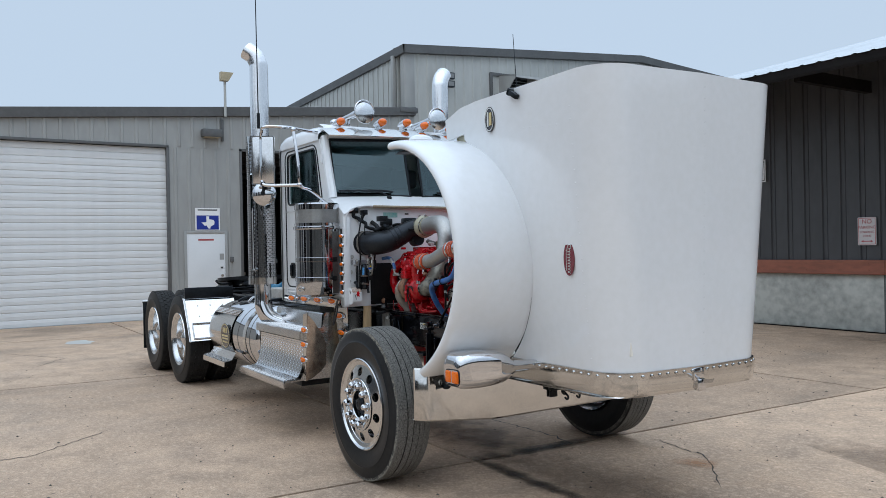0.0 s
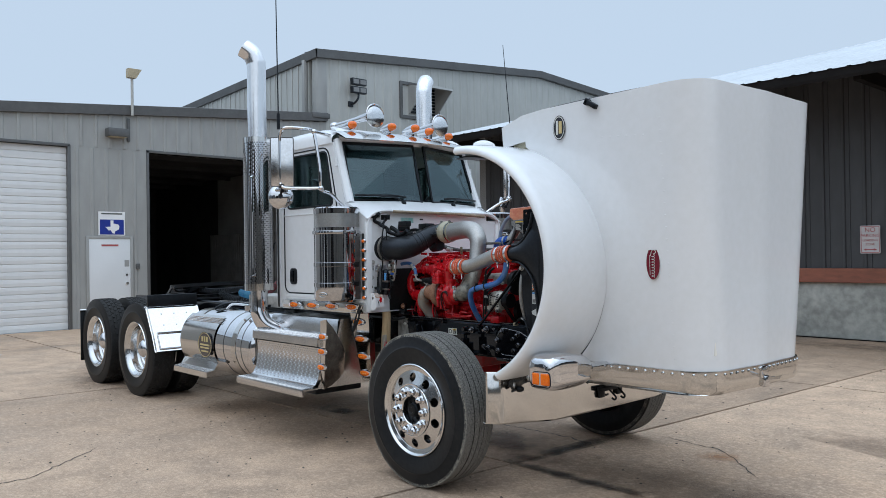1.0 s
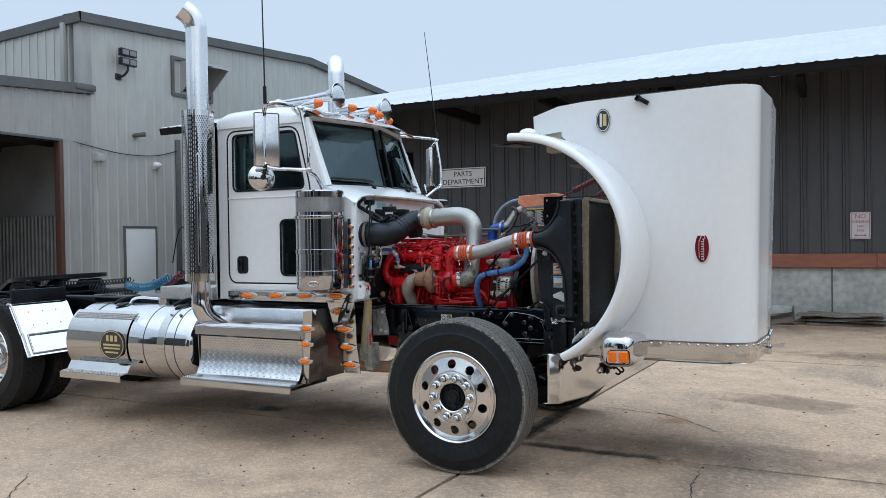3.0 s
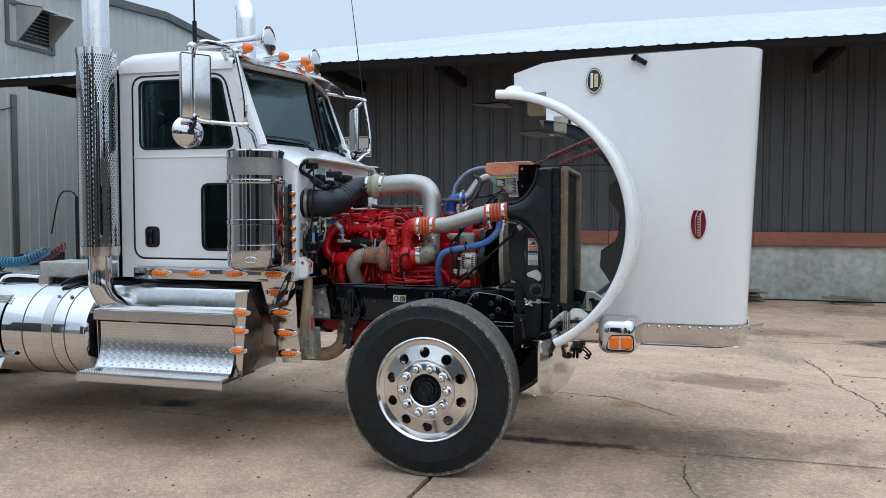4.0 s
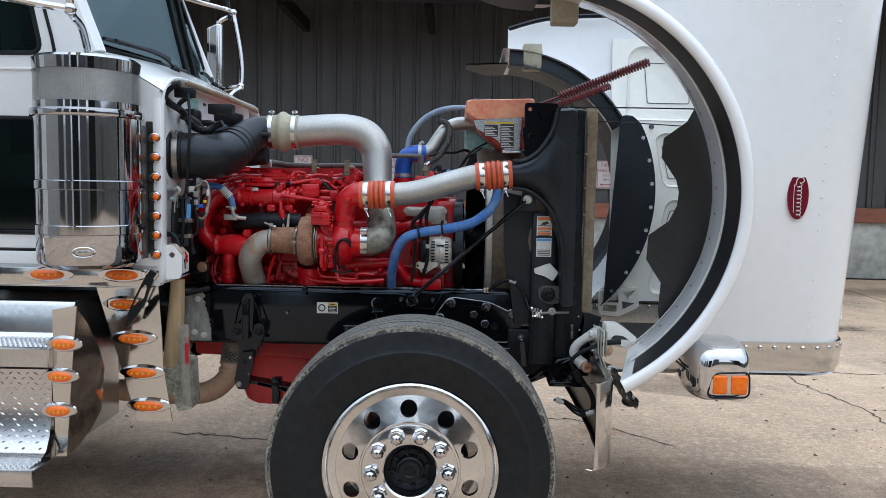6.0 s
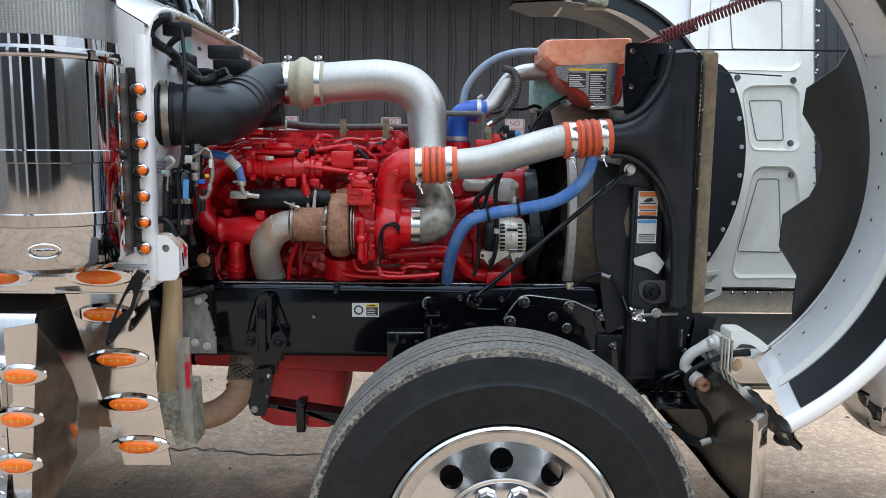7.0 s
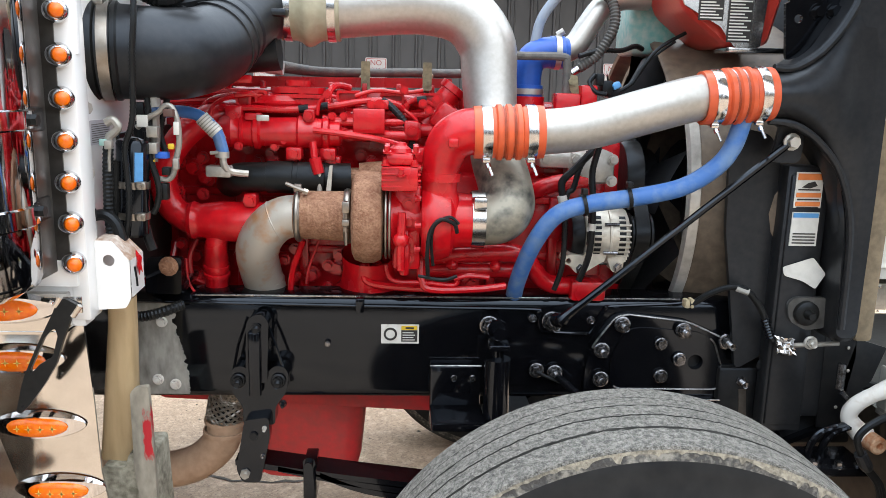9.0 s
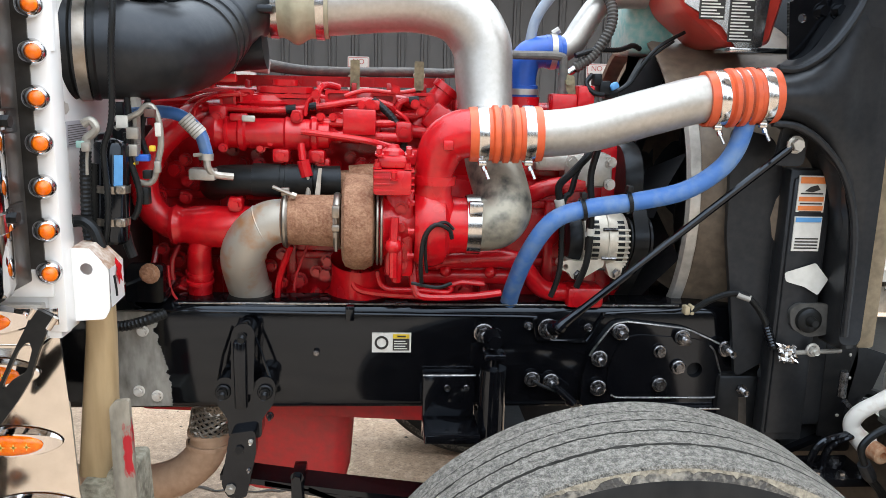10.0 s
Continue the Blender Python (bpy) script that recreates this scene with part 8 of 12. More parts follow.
# unseen white panel across the inside of the hood top, added to bounce light
bm = bmesh.new()
box(bm, 1.765, 1.785, -0.46, 0.46, 0.95, 2.30, 0.006)
part("bounce_panel", bm, M_WHITE_IN, hood, "unseen white panel added to bounce light inside the hood")
bm = bmesh.new()
tube(bm, [(0.445, -0.66, 2.33), (0.70, -0.67, 2.395), (1.2, -0.67, 2.42), (1.70, -0.60, 2.44)], 0.012, n=6)
part("cowl_seal", bm, M_RUBBER, hood)
bm = bmesh.new()
tube(bm, [(0.445, 0.66, 2.33), (0.70, 0.67, 2.395), (1.2, 0.67, 2.42), (1.70, 0.60, 2.44)], 0.012, n=6)
part("cowl_seal", bm, M_RUBBER, hood)

# fenders
def foot_cut(y, a):
    """The foot of the fender is cut back towards its inner edge."""
    return 9.5 * min(1.0, max(0.0, (1.075 - y) / 0.42)) if a < 0 else 0.0


for s in (1, -1):
    def ring_pts(prof, a0, a1, n):
        rows = []
        for k in range(n + 1):
            row = []
            for R, y in prof:
                a = radians(a0 + (a1 + foot_cut(y, a1) - a0) * k / n)
                row.append(V(0.42 + R * math.cos(a), -s * y, 1.445 + R * math.sin(a)))
            rows.append(row)
        return rows
    bm = bmesh.new()
    outer = [(0.695, 1.080), (0.697, 1.092), (0.708, 1.100), (0.724, 1.098), (0.738, 1.086), (0.747, 1.062), (0.752, 1.02), (0.757, 0.95), (0.761, 0.86), (0.765, 0.76), (0.768, 0.68), (0.770, 0.60)]
    loft(bm, ring_pts(outer, 90.5, -63, 72))
    loft(bm, ring_pts([(0.695, 1.080), (0.712, 0.90), (0.765, 0.572), (0.768, 0.60)], 90.5, -63, 72))
    for a in (90.5, -63):
        vs = []
        for R, y in outer + [(0.765, 0.572), (0.712, 0.90)]:
            t = radians(a + foot_cut(y, a))
            vs.append(bm.verts.new((0.42 + R * math.cos(t), -s * y, 1.445 + R * math.sin(t))))
        bm.faces.new(vs)
    fd = part("fender", bm, M_WHITE, hood, "white flared front fender", sharp=50)
    bm = bmesh.new()
    sp = []
    for k in range(44):
        a = radians(72 - 126 * k / 43)
        q = 0.766 - 0.028 * max(0.0, math.sin(a))
        z = 1.445 + q * math.sin(a)
        sp.append((0.42 + q * math.cos(a), -s * (half_w(z) + (0.055 * min(1, max(0, 0.42 + 0.79 * math.cos(a) - 0.6) / 0.6) if s < 0 else 0.0)), z))
    tube(bm, sp, 0.0015, n=5, sub=1)
    part("fender_seam", bm, M_SEAM, hood)
    bm = bmesh.new()
    loft(bm, ring_pts([(0.694, 1.078), (0.694, 1.060), (0.710, 0.900)], 86, -59, 60))
    part("fender_liner", bm, M_PLASTIC, hood, "black fender liner", bare=True)
    bm = bmesh.new()
    loft(bm, ring_pts([(0.709, 0.896), (0.711, 0.885), (0.752, 0.70), (0.766, 0.64), (0.768, 0.60)], 87, -61, 60))
    part("fender_flange", bm, M_WHITE_IN if s > 0 else M_PLASTIC, hood, "grey-white inner fender flange" if s > 0 else "black inner fender liner", bare=True)
    for k in range(18):
        a = radians(78 - 7.5 * k)
        piece("liner_rivet", rivet_steel, hood, outward((0.42 + 0.757 * math.cos(a), -s * 0.665, 1.445 + 0.757 * math.sin(a)), (-math.cos(a), -s * 0.6, -math.sin(a))))
    # liner apron: dark splash panel inboard, with a ragged edge towards the nose
    bm = bmesh.new()
    arc = [(0.42 + 0.800 * math.cos(radians(a)), 1.445 + 0.800 * math.sin(radians(a))) for a in range(28, -46, -5)]
    inner = [(1.003, 0.985), (1.010, 1.096), (0.947, 1.190), (0.952, 1.290), (1.032, 1.348), (1.062, 1.41), (1.068, 1.465), (1.055, 1.514), (0.992, 1.604), (0.998, 1.682), (1.088, 1.748)]
    if s > 0:
        plate(bm, arc + inner, [], XZ(-0.525, 1), 0.006)
        part("splash_apron", bm, M_LINER, hood, "dark splash apron with a cut edge")
    else:
        # far wheel-well liner: a black sheet bolted along its round edge
        rim_arc = [(0.42 + 0.817 * math.cos(radians(a)), 1.445 + 0.817 * math.sin(radians(a))) for a in range(27, -52, -4)]
        plate(bm, rounded([(1.04, 1.86), (1.10, 1.86)] + rim_arc + [(0.98, 0.86), (0.99, 1.10)], 0.02, 3), [], XZ(0.50, 1), 0.008)
        part("well_liner", bm, M_PLASTIC, hood, "black wheel-well liner bolted to the hood")
        for k in range(9):
            a = radians(22 - 9 * k)
            bm = bmesh.new()
            bolt(bm, (0.42 + 0.798 * math.cos(a), 0.50, 1.445 + 0.798 * math.sin(a)), (0, -1, 0), 0.007, 0.006)
            part("liner_bolt", bm, M_ALU, hood)
        bm = bmesh.new()
        loft(bm, ring_pts([(0.768, 0.60), (0.690, 0.58), (0.660, 0.48)], 88, 30, 24))
        part("arch_seal", bm, M_RUBBER, hood, "thick black arch seal", bare=True)
    # thin rubber flap that reaches back from the fender tip
    bm = bmesh.new()
    loft(bm, [[V(0.445, -s * 0.66, 2.15), V(0.44, -s * 1.02, 2.135)], [V(0.33, -s * 0.70, 2.150), V(0.33, -s * 1.0, 2.130)], [V(0.22, -s * 0.80, 2.160), V(0.21, -s * 0.90, 2.150)]])
    loft(bm, [[V(0.445, -s * 0.66, 2.142), V(0.44, -s * 1.02, 2.127)], [V(0.33, -s * 0.70, 2.142), V(0.33, -s * 1.0, 2.122)], [V(0.22, -s * 0.80, 2.152), V(0.21, -s * 0.90, 2.142)]])
    part("rubber_flap", bm, M_RUBBER, hood, "thin black rubber flap", bare=True)
    bm = bmesh.new()
    ball(bm, (0.485, -s * 0.90, 2.20), 0.065, (0.9, 1.3, 0.55), 16)
    part("fender_cap", bm, M_WHITE, hood, "rounded white cap on the fender tip")
    bm = bmesh.new()
    box(bm, 0.52, 0.62, min(-s * 0.58, -s * 0.66), max(-s * 0.58, -s * 0.66), 2.10, 2.24, 0.008)
    for x, z in ((0.55, 2.13), (0.59, 2.13), (0.55, 2.20)):
        bolt(bm, (x, -s * 0.58 if s < 0 else -0.66, z), (0, -1, 0), 0.008, 0.008)
    part("tan_bracket", bm, M_TAN, hood, "cream cast hinge block")
    # chrome headlight pod with an amber side lamp
    bm = bmesh.new()
    rows = []
    for y, x0, x1, z0, z1 in ((1.110, 1.062, 1.178, 0.772, 0.868), (1.108, 1.050, 1.188, 0.762, 0.880), (1.104, 1.036, 1.198, 0.752, 0.898), (1.095, 1.024, 1.208, 0.742, 0.911), (1.07, 1.008, 1.221, 0.733, 0.923), (1.03, 0.997, 1.230, 0.729, 0.930), (0.98, 0.991, 1.235, 0.728, 0.932), (0.92, 0.993, 1.239, 0.732, 0.930), (0.86, 1.001, 1.240, 0.738, 0.924), (0.82, 1.012, 1.236, 0.744, 0.915), (0.78, 1.035, 1.222, 0.758, 0.895), (0.75, 1.07, 1.198, 0.775, 0.868), (0.72, 1.09, 1.18, 0.785, 0.852), (0.62, 1.095, 1.175, 0.79, 0.848), (0.54, 1.10, 1.17, 0.79, 0.845)):
        rows.append([V(u, -s * y, v) for u, v in rrect(x0, x1, z0, z1, min(0.055, (z1 - z0) * 0.36), 8)])
    R = loft(bm, rows, close=True)
    bm.faces.new(R[0])
    bm.faces.new(R[-1])
    for v in bm.verts:
        f = min(1.0, max(0.0, (abs(v.co.y) - 0.70) / 0.3))
        v.co.x = 1.083 + (v.co.x - 1.117) * (1.0 - 0.12 * f) + 0.02 * (1 - f)
        v.co.z = 0.860 + (v.co.z - 0.83) * 0.98
    pod = part("headlight_pod", bm, M_CHROME, hood, "rounded chrome headlight pod with amber turn lamp", sharp=70)
    bm = bmesh.new()
    R = rounded([(1.022, 0.782), (1.166, 0.786), (1.162, 0.872), (1.040, 0.866)], 0.024, 5)
    tube(bm, [(u, -s * (1.103 + 0.009 * (1 - ((u - 1.095) / 0.08) ** 2)), v) for u, v in R + R[:1]], 0.0035, n=6, sub=1, cap=False)
    part("lamp_gasket", bm, M_BLACKDULL, hood)
    for cx, w in ((1.064, 0.050), (1.128, 0.058)):
        bm = bmesh.new()
        box(bm, cx - w / 2, cx + w / 2, min(-s * 1.095, -s * 1.116), max(-s * 1.095, -s * 1.116), 0.795, 0.862, 0.009, 3)
        part("turn_lamp", bm, M_AMBER, hood, "amber turn lamp cell")
    bm = bmesh.new()
    tube(bm, [(0.968, -s * 1.02, 0.865), (0.968, -s * 0.9, 0.868), (1.005, -s * 0.75, 0.865)], 0.004, n=6)
    part("pod_trim", bm, M_BLACKDULL, hood)
    # cast hinge arm with its rusty bush, cushion plates and the looped bracket at the foot of the fender
    bm = bmesh.new()
    tube(bm, [(x, -s * y, z) for x, y, z in [(0.703, 0.545, 0.755), (0.676, 0.54, 0.780), (0.662, 0.54, 0.806), (0.670, 0.55, 0.836), (0.698, 0.565, 0.866), (0.738, 0.58, 0.893)]], [0.026, 0.021, 0.018, 0.018, 0.017, 0.024], n=14)
    part("hinge_arm", bm, M_WHITEDIRT, hood, "pale cast hinge arm")
    bm = bmesh.new()
    lathe(bm, (0.706, -s * 0.545, 0.752), (0.1, -s, 0), [(0, 0.0), (0, 0.022), (0.045, 0.021), (0.048, 0.017), (0.048, 0.009), (0.040, 0.008), (0.040, 0)], n=20)
    part("hinge_bush", bm, M_BUSH, hood, "rusty orange hinge bush")
    bm = bmesh.new()
    lathe(bm, (0.745, -s * 0.585, 0.894), (-1, -s * 0.25, 0), [(0, 0.030), (0.006, 0.030), (0.010, 0.024), (0.018, 0.020), (0.022, 0.013), (0.034, 0.012), (0.036, 0)], n=18)
    part("hinge_bolt", bm, M_WHITEDIRT, hood)
    for k in range(4):
        bm = bmesh.new()
        x = 0.742 + 0.0105 * k
        box(bm, x, x + 0.006, min(-s * 0.63, -s * 0.51), max(-s * 0.63, -s * 0.51), 0.800 + 0.003 * k, 0.918 - 0.003 * k, 0.003)
        part("cushion_plate", bm, (M_CAST, M_TAN, M_WHITEDIRT, M_TAN)[k], hood)
    bm = bmesh.new()
    plate(bm, rounded([(0.780, 0.932), (0.832, 0.932), (0.868, 0.910), (0.905, 0.880), (0.885, 0.862), (0.850, 0.888), (0.812, 0.892), (0.795, 0.872), (0.800, 0.830), (0.812, 0.795), (0.784, 0.792)], 0.010, 3), [], XZ(-s * 0.60, s), 0.09)
    part("fender_bracket", bm, M_WHITE_IN, hood, "white looped bracket of the fender")
    # crumpled end plate across the foot of the fender
    up = smooth_path([(0.735, 0.60, 0.800), (0.752, 0.68, 0.797), (0.770, 0.77, 0.806), (0.774, 0.86, 0.796), (0.772, 0.95, 0.790), (0.785, 1.03, 0.770)], 5)
    lo = smooth_path([(0.728, 0.60, 0.772), (0.764, 0.69, 0.742), (0.784, 0.78, 0.742), (0.772, 0.87, 0.742), (0.790, 0.95, 0.722), (0.820, 1.03, 0.708)], 5)
    bm = bmesh.new()
    rows = []
    for a, b in zip(up, lo):
        row = []
        for q in range(7):
            p = a.lerp(b, q / 6)
            p.x += 0.016 * noise.noise((p.y * 17, q * 0.5, 1.0)) - 0.010 * math.sin(math.pi * q / 6)
            p.z += 0.006 * noise.noise((p.y * 30, q * 0.7, 8.0))
            row.append(V(p.x, -s * p.y, p.z))
        rows.append(row)
    loft(bm, rows)
    loft(bm, [[p + V(0.006, 0, 0.002) for p in row] for row in rows])
    part("fender_end_plate", bm, M_SCRAP, hood, "crumpled dark end plate", sharp=18)
    for x, y, z in [(0.768, 0.77, 0.790), (0.778, 0.845, 0.772), (0.792, 0.99, 0.745)]:
        bm = bmesh.new()
        lathe(bm, (x, -s * y, z), (-0.8, -s * 0.5, 0.1), [(-0.006, 0.017), (0.004, 0.017), (0.006, 0.012), (0.006, 0.007), (0.014, 0.006), (0.014, 0)], n=16)
        part("plate_bolt", bm, M_WHITEDIRT if y < 0.9 else M_CAST, hood)
    bm = bmesh.new()
    lathe(bm, (0.790, -s * 0.640, 0.834), (-0.9, -s * 0.2, 0.5), [(0, 0.020), (0.004, 0.020), (0.007, 0.014), (0.010, 0)], n=16)
    part("flange_bolt", bm, M_BUSH, hood)
    bm = bmesh.new()
    ball(bm, (0.802, -s * 0.955, 0.722), 0.026, (1.2, 1.0, 0.75), 16)
    part("bump_stop", bm, M_RUBBER, hood, "black rubber bump stop")
    # lamp cable in its sleeve, with the bundle that loops under the hinge
    bm = bmesh.new()
    tube(bm, [(x, -s * 0.615, z) for x, z in [(0.835, 0.868), (0.778, 0.862), (0.728, 0.845), (0.686, 0.826), (0.655, 0.804), (0.642, 0.778), (0.655, 0.745)]], [0.012, 0.0105, 0.0085, 0.0085, 0.008, 0.008, 0.008], n=9)
    part("lamp_cable", bm, M_RUBBER, hood)
    bm = bmesh.new()
    tube(bm, [(0.655, -s * 0.612, 0.745), (0.672, -s * 0.608, 0.718), (0.682, -s * 0.605, 0.705)], [0.014, 0.015, 0.012], n=10)
    part("cable_plug", bm, M_PLASTIC, hood)
    for k in range(3):
        bm = bmesh.new()
        d = 0.006 * (k - 1)
        tube(bm, [(0.684 + d, -s * 0.60, 0.702), (0.722 + d, -s * 0.59, 0.66), (0.742 + d, -s * 0.58, 0.61), (0.738 + d, -s * 0.57, 0.575 + d), (0.712, -s * 0.56, 0.556 + 2 * d), (0.670, -s * 0.55, 0.570 + 2 * d), (0.630, -s * 0.54, 0.598 + d), (0.590, -s * 0.52, 0.600)], 0.0052, n=7)
        part("cable_loop", bm, M_RUBBER, hood)
    for c, d in (((0.730, 0.575, 0.563), (1, 0, 0.4)), ((0.612, 0.535, 0.600), (1, 0, -0.3))):
        bm = bmesh.new()
        q = Vector(d).normalized() * 0.016
        cyl(bm, V(c[0], -s * c[1], c[2]) - q, V(c[0], -s * c[1], c[2]) + q, 0.011, n=10)
        part("cable_tape", bm, M_LABEL, hood)
    # stiff black baffle ahead of the radiator's foot
    bm = bmesh.new()
    plate(bm, [(0.715, 0.960), (0.788, 0.938), (0.762, 0.855), (0.700, 0.785), (0.690, 0.86)], [], XZ(-s * 0.452, s), 0.006)
    part("air_baffle", bm, M_PLASTIC, hood, "black air baffle")
# hood lift springs
for sy in (-0.30, 0.30):
    bm = bmesh.new()
    a, b = V(0.60, sy * 1.05, 1.845), V(0.955, sy * 1.35, 1.985)
    d = b - a
    u, w = frame_of(d)
    pts = [a + d * (k / 330) + (u * math.cos(k * 2 * math.pi / 10) + w * math.sin(k * 2 * math.pi / 10)) * 0.016 for k in range(331)]
    tube(bm, pts, 0.0042, n=5, sub=1)
    tube(bm, [(0.48, sy, 1.80), a], 0.005, n=6)
    part("lift_spring", bm, M_SPRING, truck, "dark red hood lift spring")
    bm = bmesh.new()
    tube(bm, [(0.47, sy, 1.80), (0.9, sy * 1.2, 1.80), (1.35, sy * 1.5, 1.79)], 0.003, n=5)
    part("hood_cable", bm, M_RUBBER, truck)

# ---- bumper ----
bm = bmesh.new()
half_plan = [(0.655, -1.090), (0.668, -1.088), (0.708, -1.050), (0.722, -1.022), (0.730, -0.995), (0.755, -0.64), (0.762, -0.58), (0.765, -0.5)]
plan = half_plan + [(0.768, 0.0)] + [(x, -y) for x, y in half_plan[::-1]]


def bump_low(y):
    return 0.455 + 0.045 * max(0, (abs(y) - 0.6) / 0.5)


rows = [[V(x - 0.03, y, 0.802) for x, y in plan], [V(x - 0.008, y, 0.806) for x, y in plan], [V(x, y, 0.797) for x, y in plan], [V(x + 0.002, y, 0.64) for x, y in plan], [V(x, y, bump_low(y) + 0.01) for x, y in plan], [V(x - 0.008, y, bump_low(y)) for x, y in plan], [V(x - 0.03, y, bump_low(y) + 0.004) for x, y in plan]]
loft(bm, rows)
bmp = part("bumper", bm, M_STEEL, truck, "wide polished steel bumper", bare=True)
bm = bmesh.new()
loft(bm, [[V(x - 0.012, y, 0.792) for x, y in plan[2:-2]], [V(x - 0.012, y, 0.64) for x, y in plan[2:-2]], [V(x - 0.012, y, bump_low(y) + 0.010) for x, y in plan[2:-2]]])
part("bumper_back", bm, M_BUMPBACK, bmp, "dull brown back of the bumper", bare=True)
for y in (-0.22, -0.34, 0.22, 0.34):
    bm = bmesh.new()
    tube(bm, [(0.74, y, 0.79), (0.82, y, 0.785), (0.87, y, 0.765), (0.86, y, 0.735), (0.825, y, 0.74)], 0.014, n=8)
    part("tow_hook", bm, M_BLACKDULL, bmp)
for y in (-0.25, 0.25):
    bm = bmesh.new()
    cyl(bm, (0.766, y, 0.66), (0.770, y, 0.66), 0.014, n=12)
    part("bumper_hole", bm, M_BLACKDULL, bmp)
bm = bmesh.new()
box(bm, 0.772, 0.815, -0.16, 0.12, 0.585, 0.615, 0.006)
box(bm, 0.772, 0.790, -0.15, -0.09, 0.54, 0.60, 0.005)
box(bm, 0.772, 0.790, 0.05, 0.11, 0.54, 0.60, 0.005)
for y in (-0.07, 0.03):
    tube(bm, [(0.80, y, 0.60), (0.83, y, 0.575), (0.855, y + 0.01, 0.545), (0.84, y + 0.015, 0.525), (0.82, y + 0.015, 0.535)], 0.007, n=6)
part("tow_bracket", bm, M_BLACKDULL, bmp, "black bracket with two hooks", kind="stuff")
for y in (-0.38, 0.38):
    bm = bmesh.new()
    box(bm, 0.40, 0.75, y - 0.04, y + 0.04, 0.66, 0.86, 0.01)
    part("bumper_arm", bm, M_BLACKDULL, bmp)

# ---- radiator pack ----
bm = bmesh.new()
box(bm, 0.585, 0.70, -0.45, 0.45, 0.74, 1.785, 0.02, 2)
rad = part("radiator", bm, M_PLASTIC, truck, "tall black radiator and cooler pack")
for s in (-1, 1):
    bm = bmesh.new()
    box(bm, 0.700, 0.744, s * 0.447 - 0.016, s * 0.447 + 0.016, 0.94, 1.78, 0.010)
    part("radiator_seal", bm, M_TANFOAM, rad, "dusty tan seal strip")
bm = bmesh.new()
box(bm, 0.700, 0.742, -0.43, 0.43, 1.765, 1.79, 0.008)
part("radiator_seal", bm, M_TANFOAM, rad, "dusty tan seal strip")
bm = bmesh.new()
for k in range(60):
    z = 0.80 + 0.0155 * k
    box(bm, 0.700, 0.706, -0.43, 0.43, z, z + 0.004)
part("cooler_fin", bm, M_BLACKDULL, rad, kind="stuff")
for s in (1, -1):
    bm = bmesh.new()
    duct = rounded([(0.375, 1.558), (0.43, 1.562), (0.495, 1.605), (0.545, 1.69), (0.565, 1.775), (0.648, 1.782), (0.655, 1.30), (0.655, 0.96), (0.605, 0.96), (0.590, 1.24), (0.560, 1.35), (0.50, 1.42), (0.44, 1.452), (0.375, 1.458)], 0.02)
    rows = []
    for off, y in ((0.0, 0.44), (0.0, 0.515), (0.006, 0.535), (0.018, 0.545)):
        c = V(0.56, 1.45)
        rows.append([V(u + (c.x - u) * off * 2.2, -s * y, v + (c.y - v) * off * 2.0) for u, v in duct])
    R = loft(bm, rows, close=True)
    geo = bmesh.ops.triangle_fill(bm, edges=[e for e in {e for v in R[-1] for e in v.link_edges} if e.verts[0] in R[-1] and e.verts[1] in R[-1]])
    tube(bm, [(0.392, -s * 0.553, 1.563), (0.44, -s * 0.553, 1.566), (0.50, -s * 0.553, 1.61), (0.55, -s * 0.553, 1.69), (0.57, -s * 0.55, 1.775)], 0.009, n=8)
    tube(bm, [(0.392, -s * 0.553, 1.455), (0.45, -s * 0.553, 1.448), (0.51, -s * 0.553, 1.41), (0.565, -s * 0.553, 1.34), (0.60, -s * 0.553, 1.22), (0.61, -s * 0.55, 1.0)], 0.008, n=8)
    cyl(bm, (0.36, -s * 0.55, 1.507), (0.44, -s * 0.535, 1.507), 0.046, n=24)
    for k in range(11):
        bolt(bm, (0.66, -s * 0.50, 0.99 + 0.077 * k), (0.2, -s, 0), 0.008, 0.008)
    part("cooler_tank", bm, M_PLASTIC, rad, "black plastic cooler end tank")
    # flared duct from the coupler into the tank
    bm = bmesh.new()
    rows = []
    for x, zl, zu, q in ((0.385, 1.462, 1.556, 0.106), (0.42, 1.460, 1.560, 0.106), (0.455, 1.450, 1.574, 0.104), (0.49, 1.428, 1.602, 0.102), (0.52, 1.398, 1.645, 0.102), (0.55, 1.345, 1.700, 0.104), (0.58, 1.26, 1.752, 0.106), (0.605, 1.14, 1.778, 0.106), (0.62, 1.02, 1.785, 0.100)):
        row = []
        for k in range(15):
            a = math.pi * k / 14
            zc, zh = (zl + zu) / 2, (zu - zl) / 2
            row.append(V(x, -s * (0.495 + q * math.sin(a) ** 0.7 * (0.55 if zh > 0.2 else 0.95 - 1.8 * max(0, zh - 0.05))), zc - zh * math.cos(a)))
        rows.append(row)
    loft(bm, rows)
    part("cooler_duct", bm, M_PLASTIC, rad, "flared black plastic cooler duct")
    # bracket plates and shroud side
    bm = bmesh.new()
    plate(bm, rounded([(0.432, 1.70), (0.445, 1.58), (0.50, 1.60), (0.555, 1.655), (0.572, 1.72), (0.576, 1.80), (0.44, 1.80), (0.44, 1.70)], 0.012), [circle(0.463, 1.668, 0.009, 12), circle(0.462, 1.775, 0.008, 12)], XZ(-s * 0.490, s), 0.010)
    for x, z in ((0.503, 1.683), (0.539, 1.685), (0.49, 1.745), (0.508, 1.752)):
        bolt(bm, (x, -s * 0.490, z), (0, -s, 0), 0.012, 0.012)
    part("upper_bracket", bm, M_BLACK, rad)
    bm = bmesh.new()
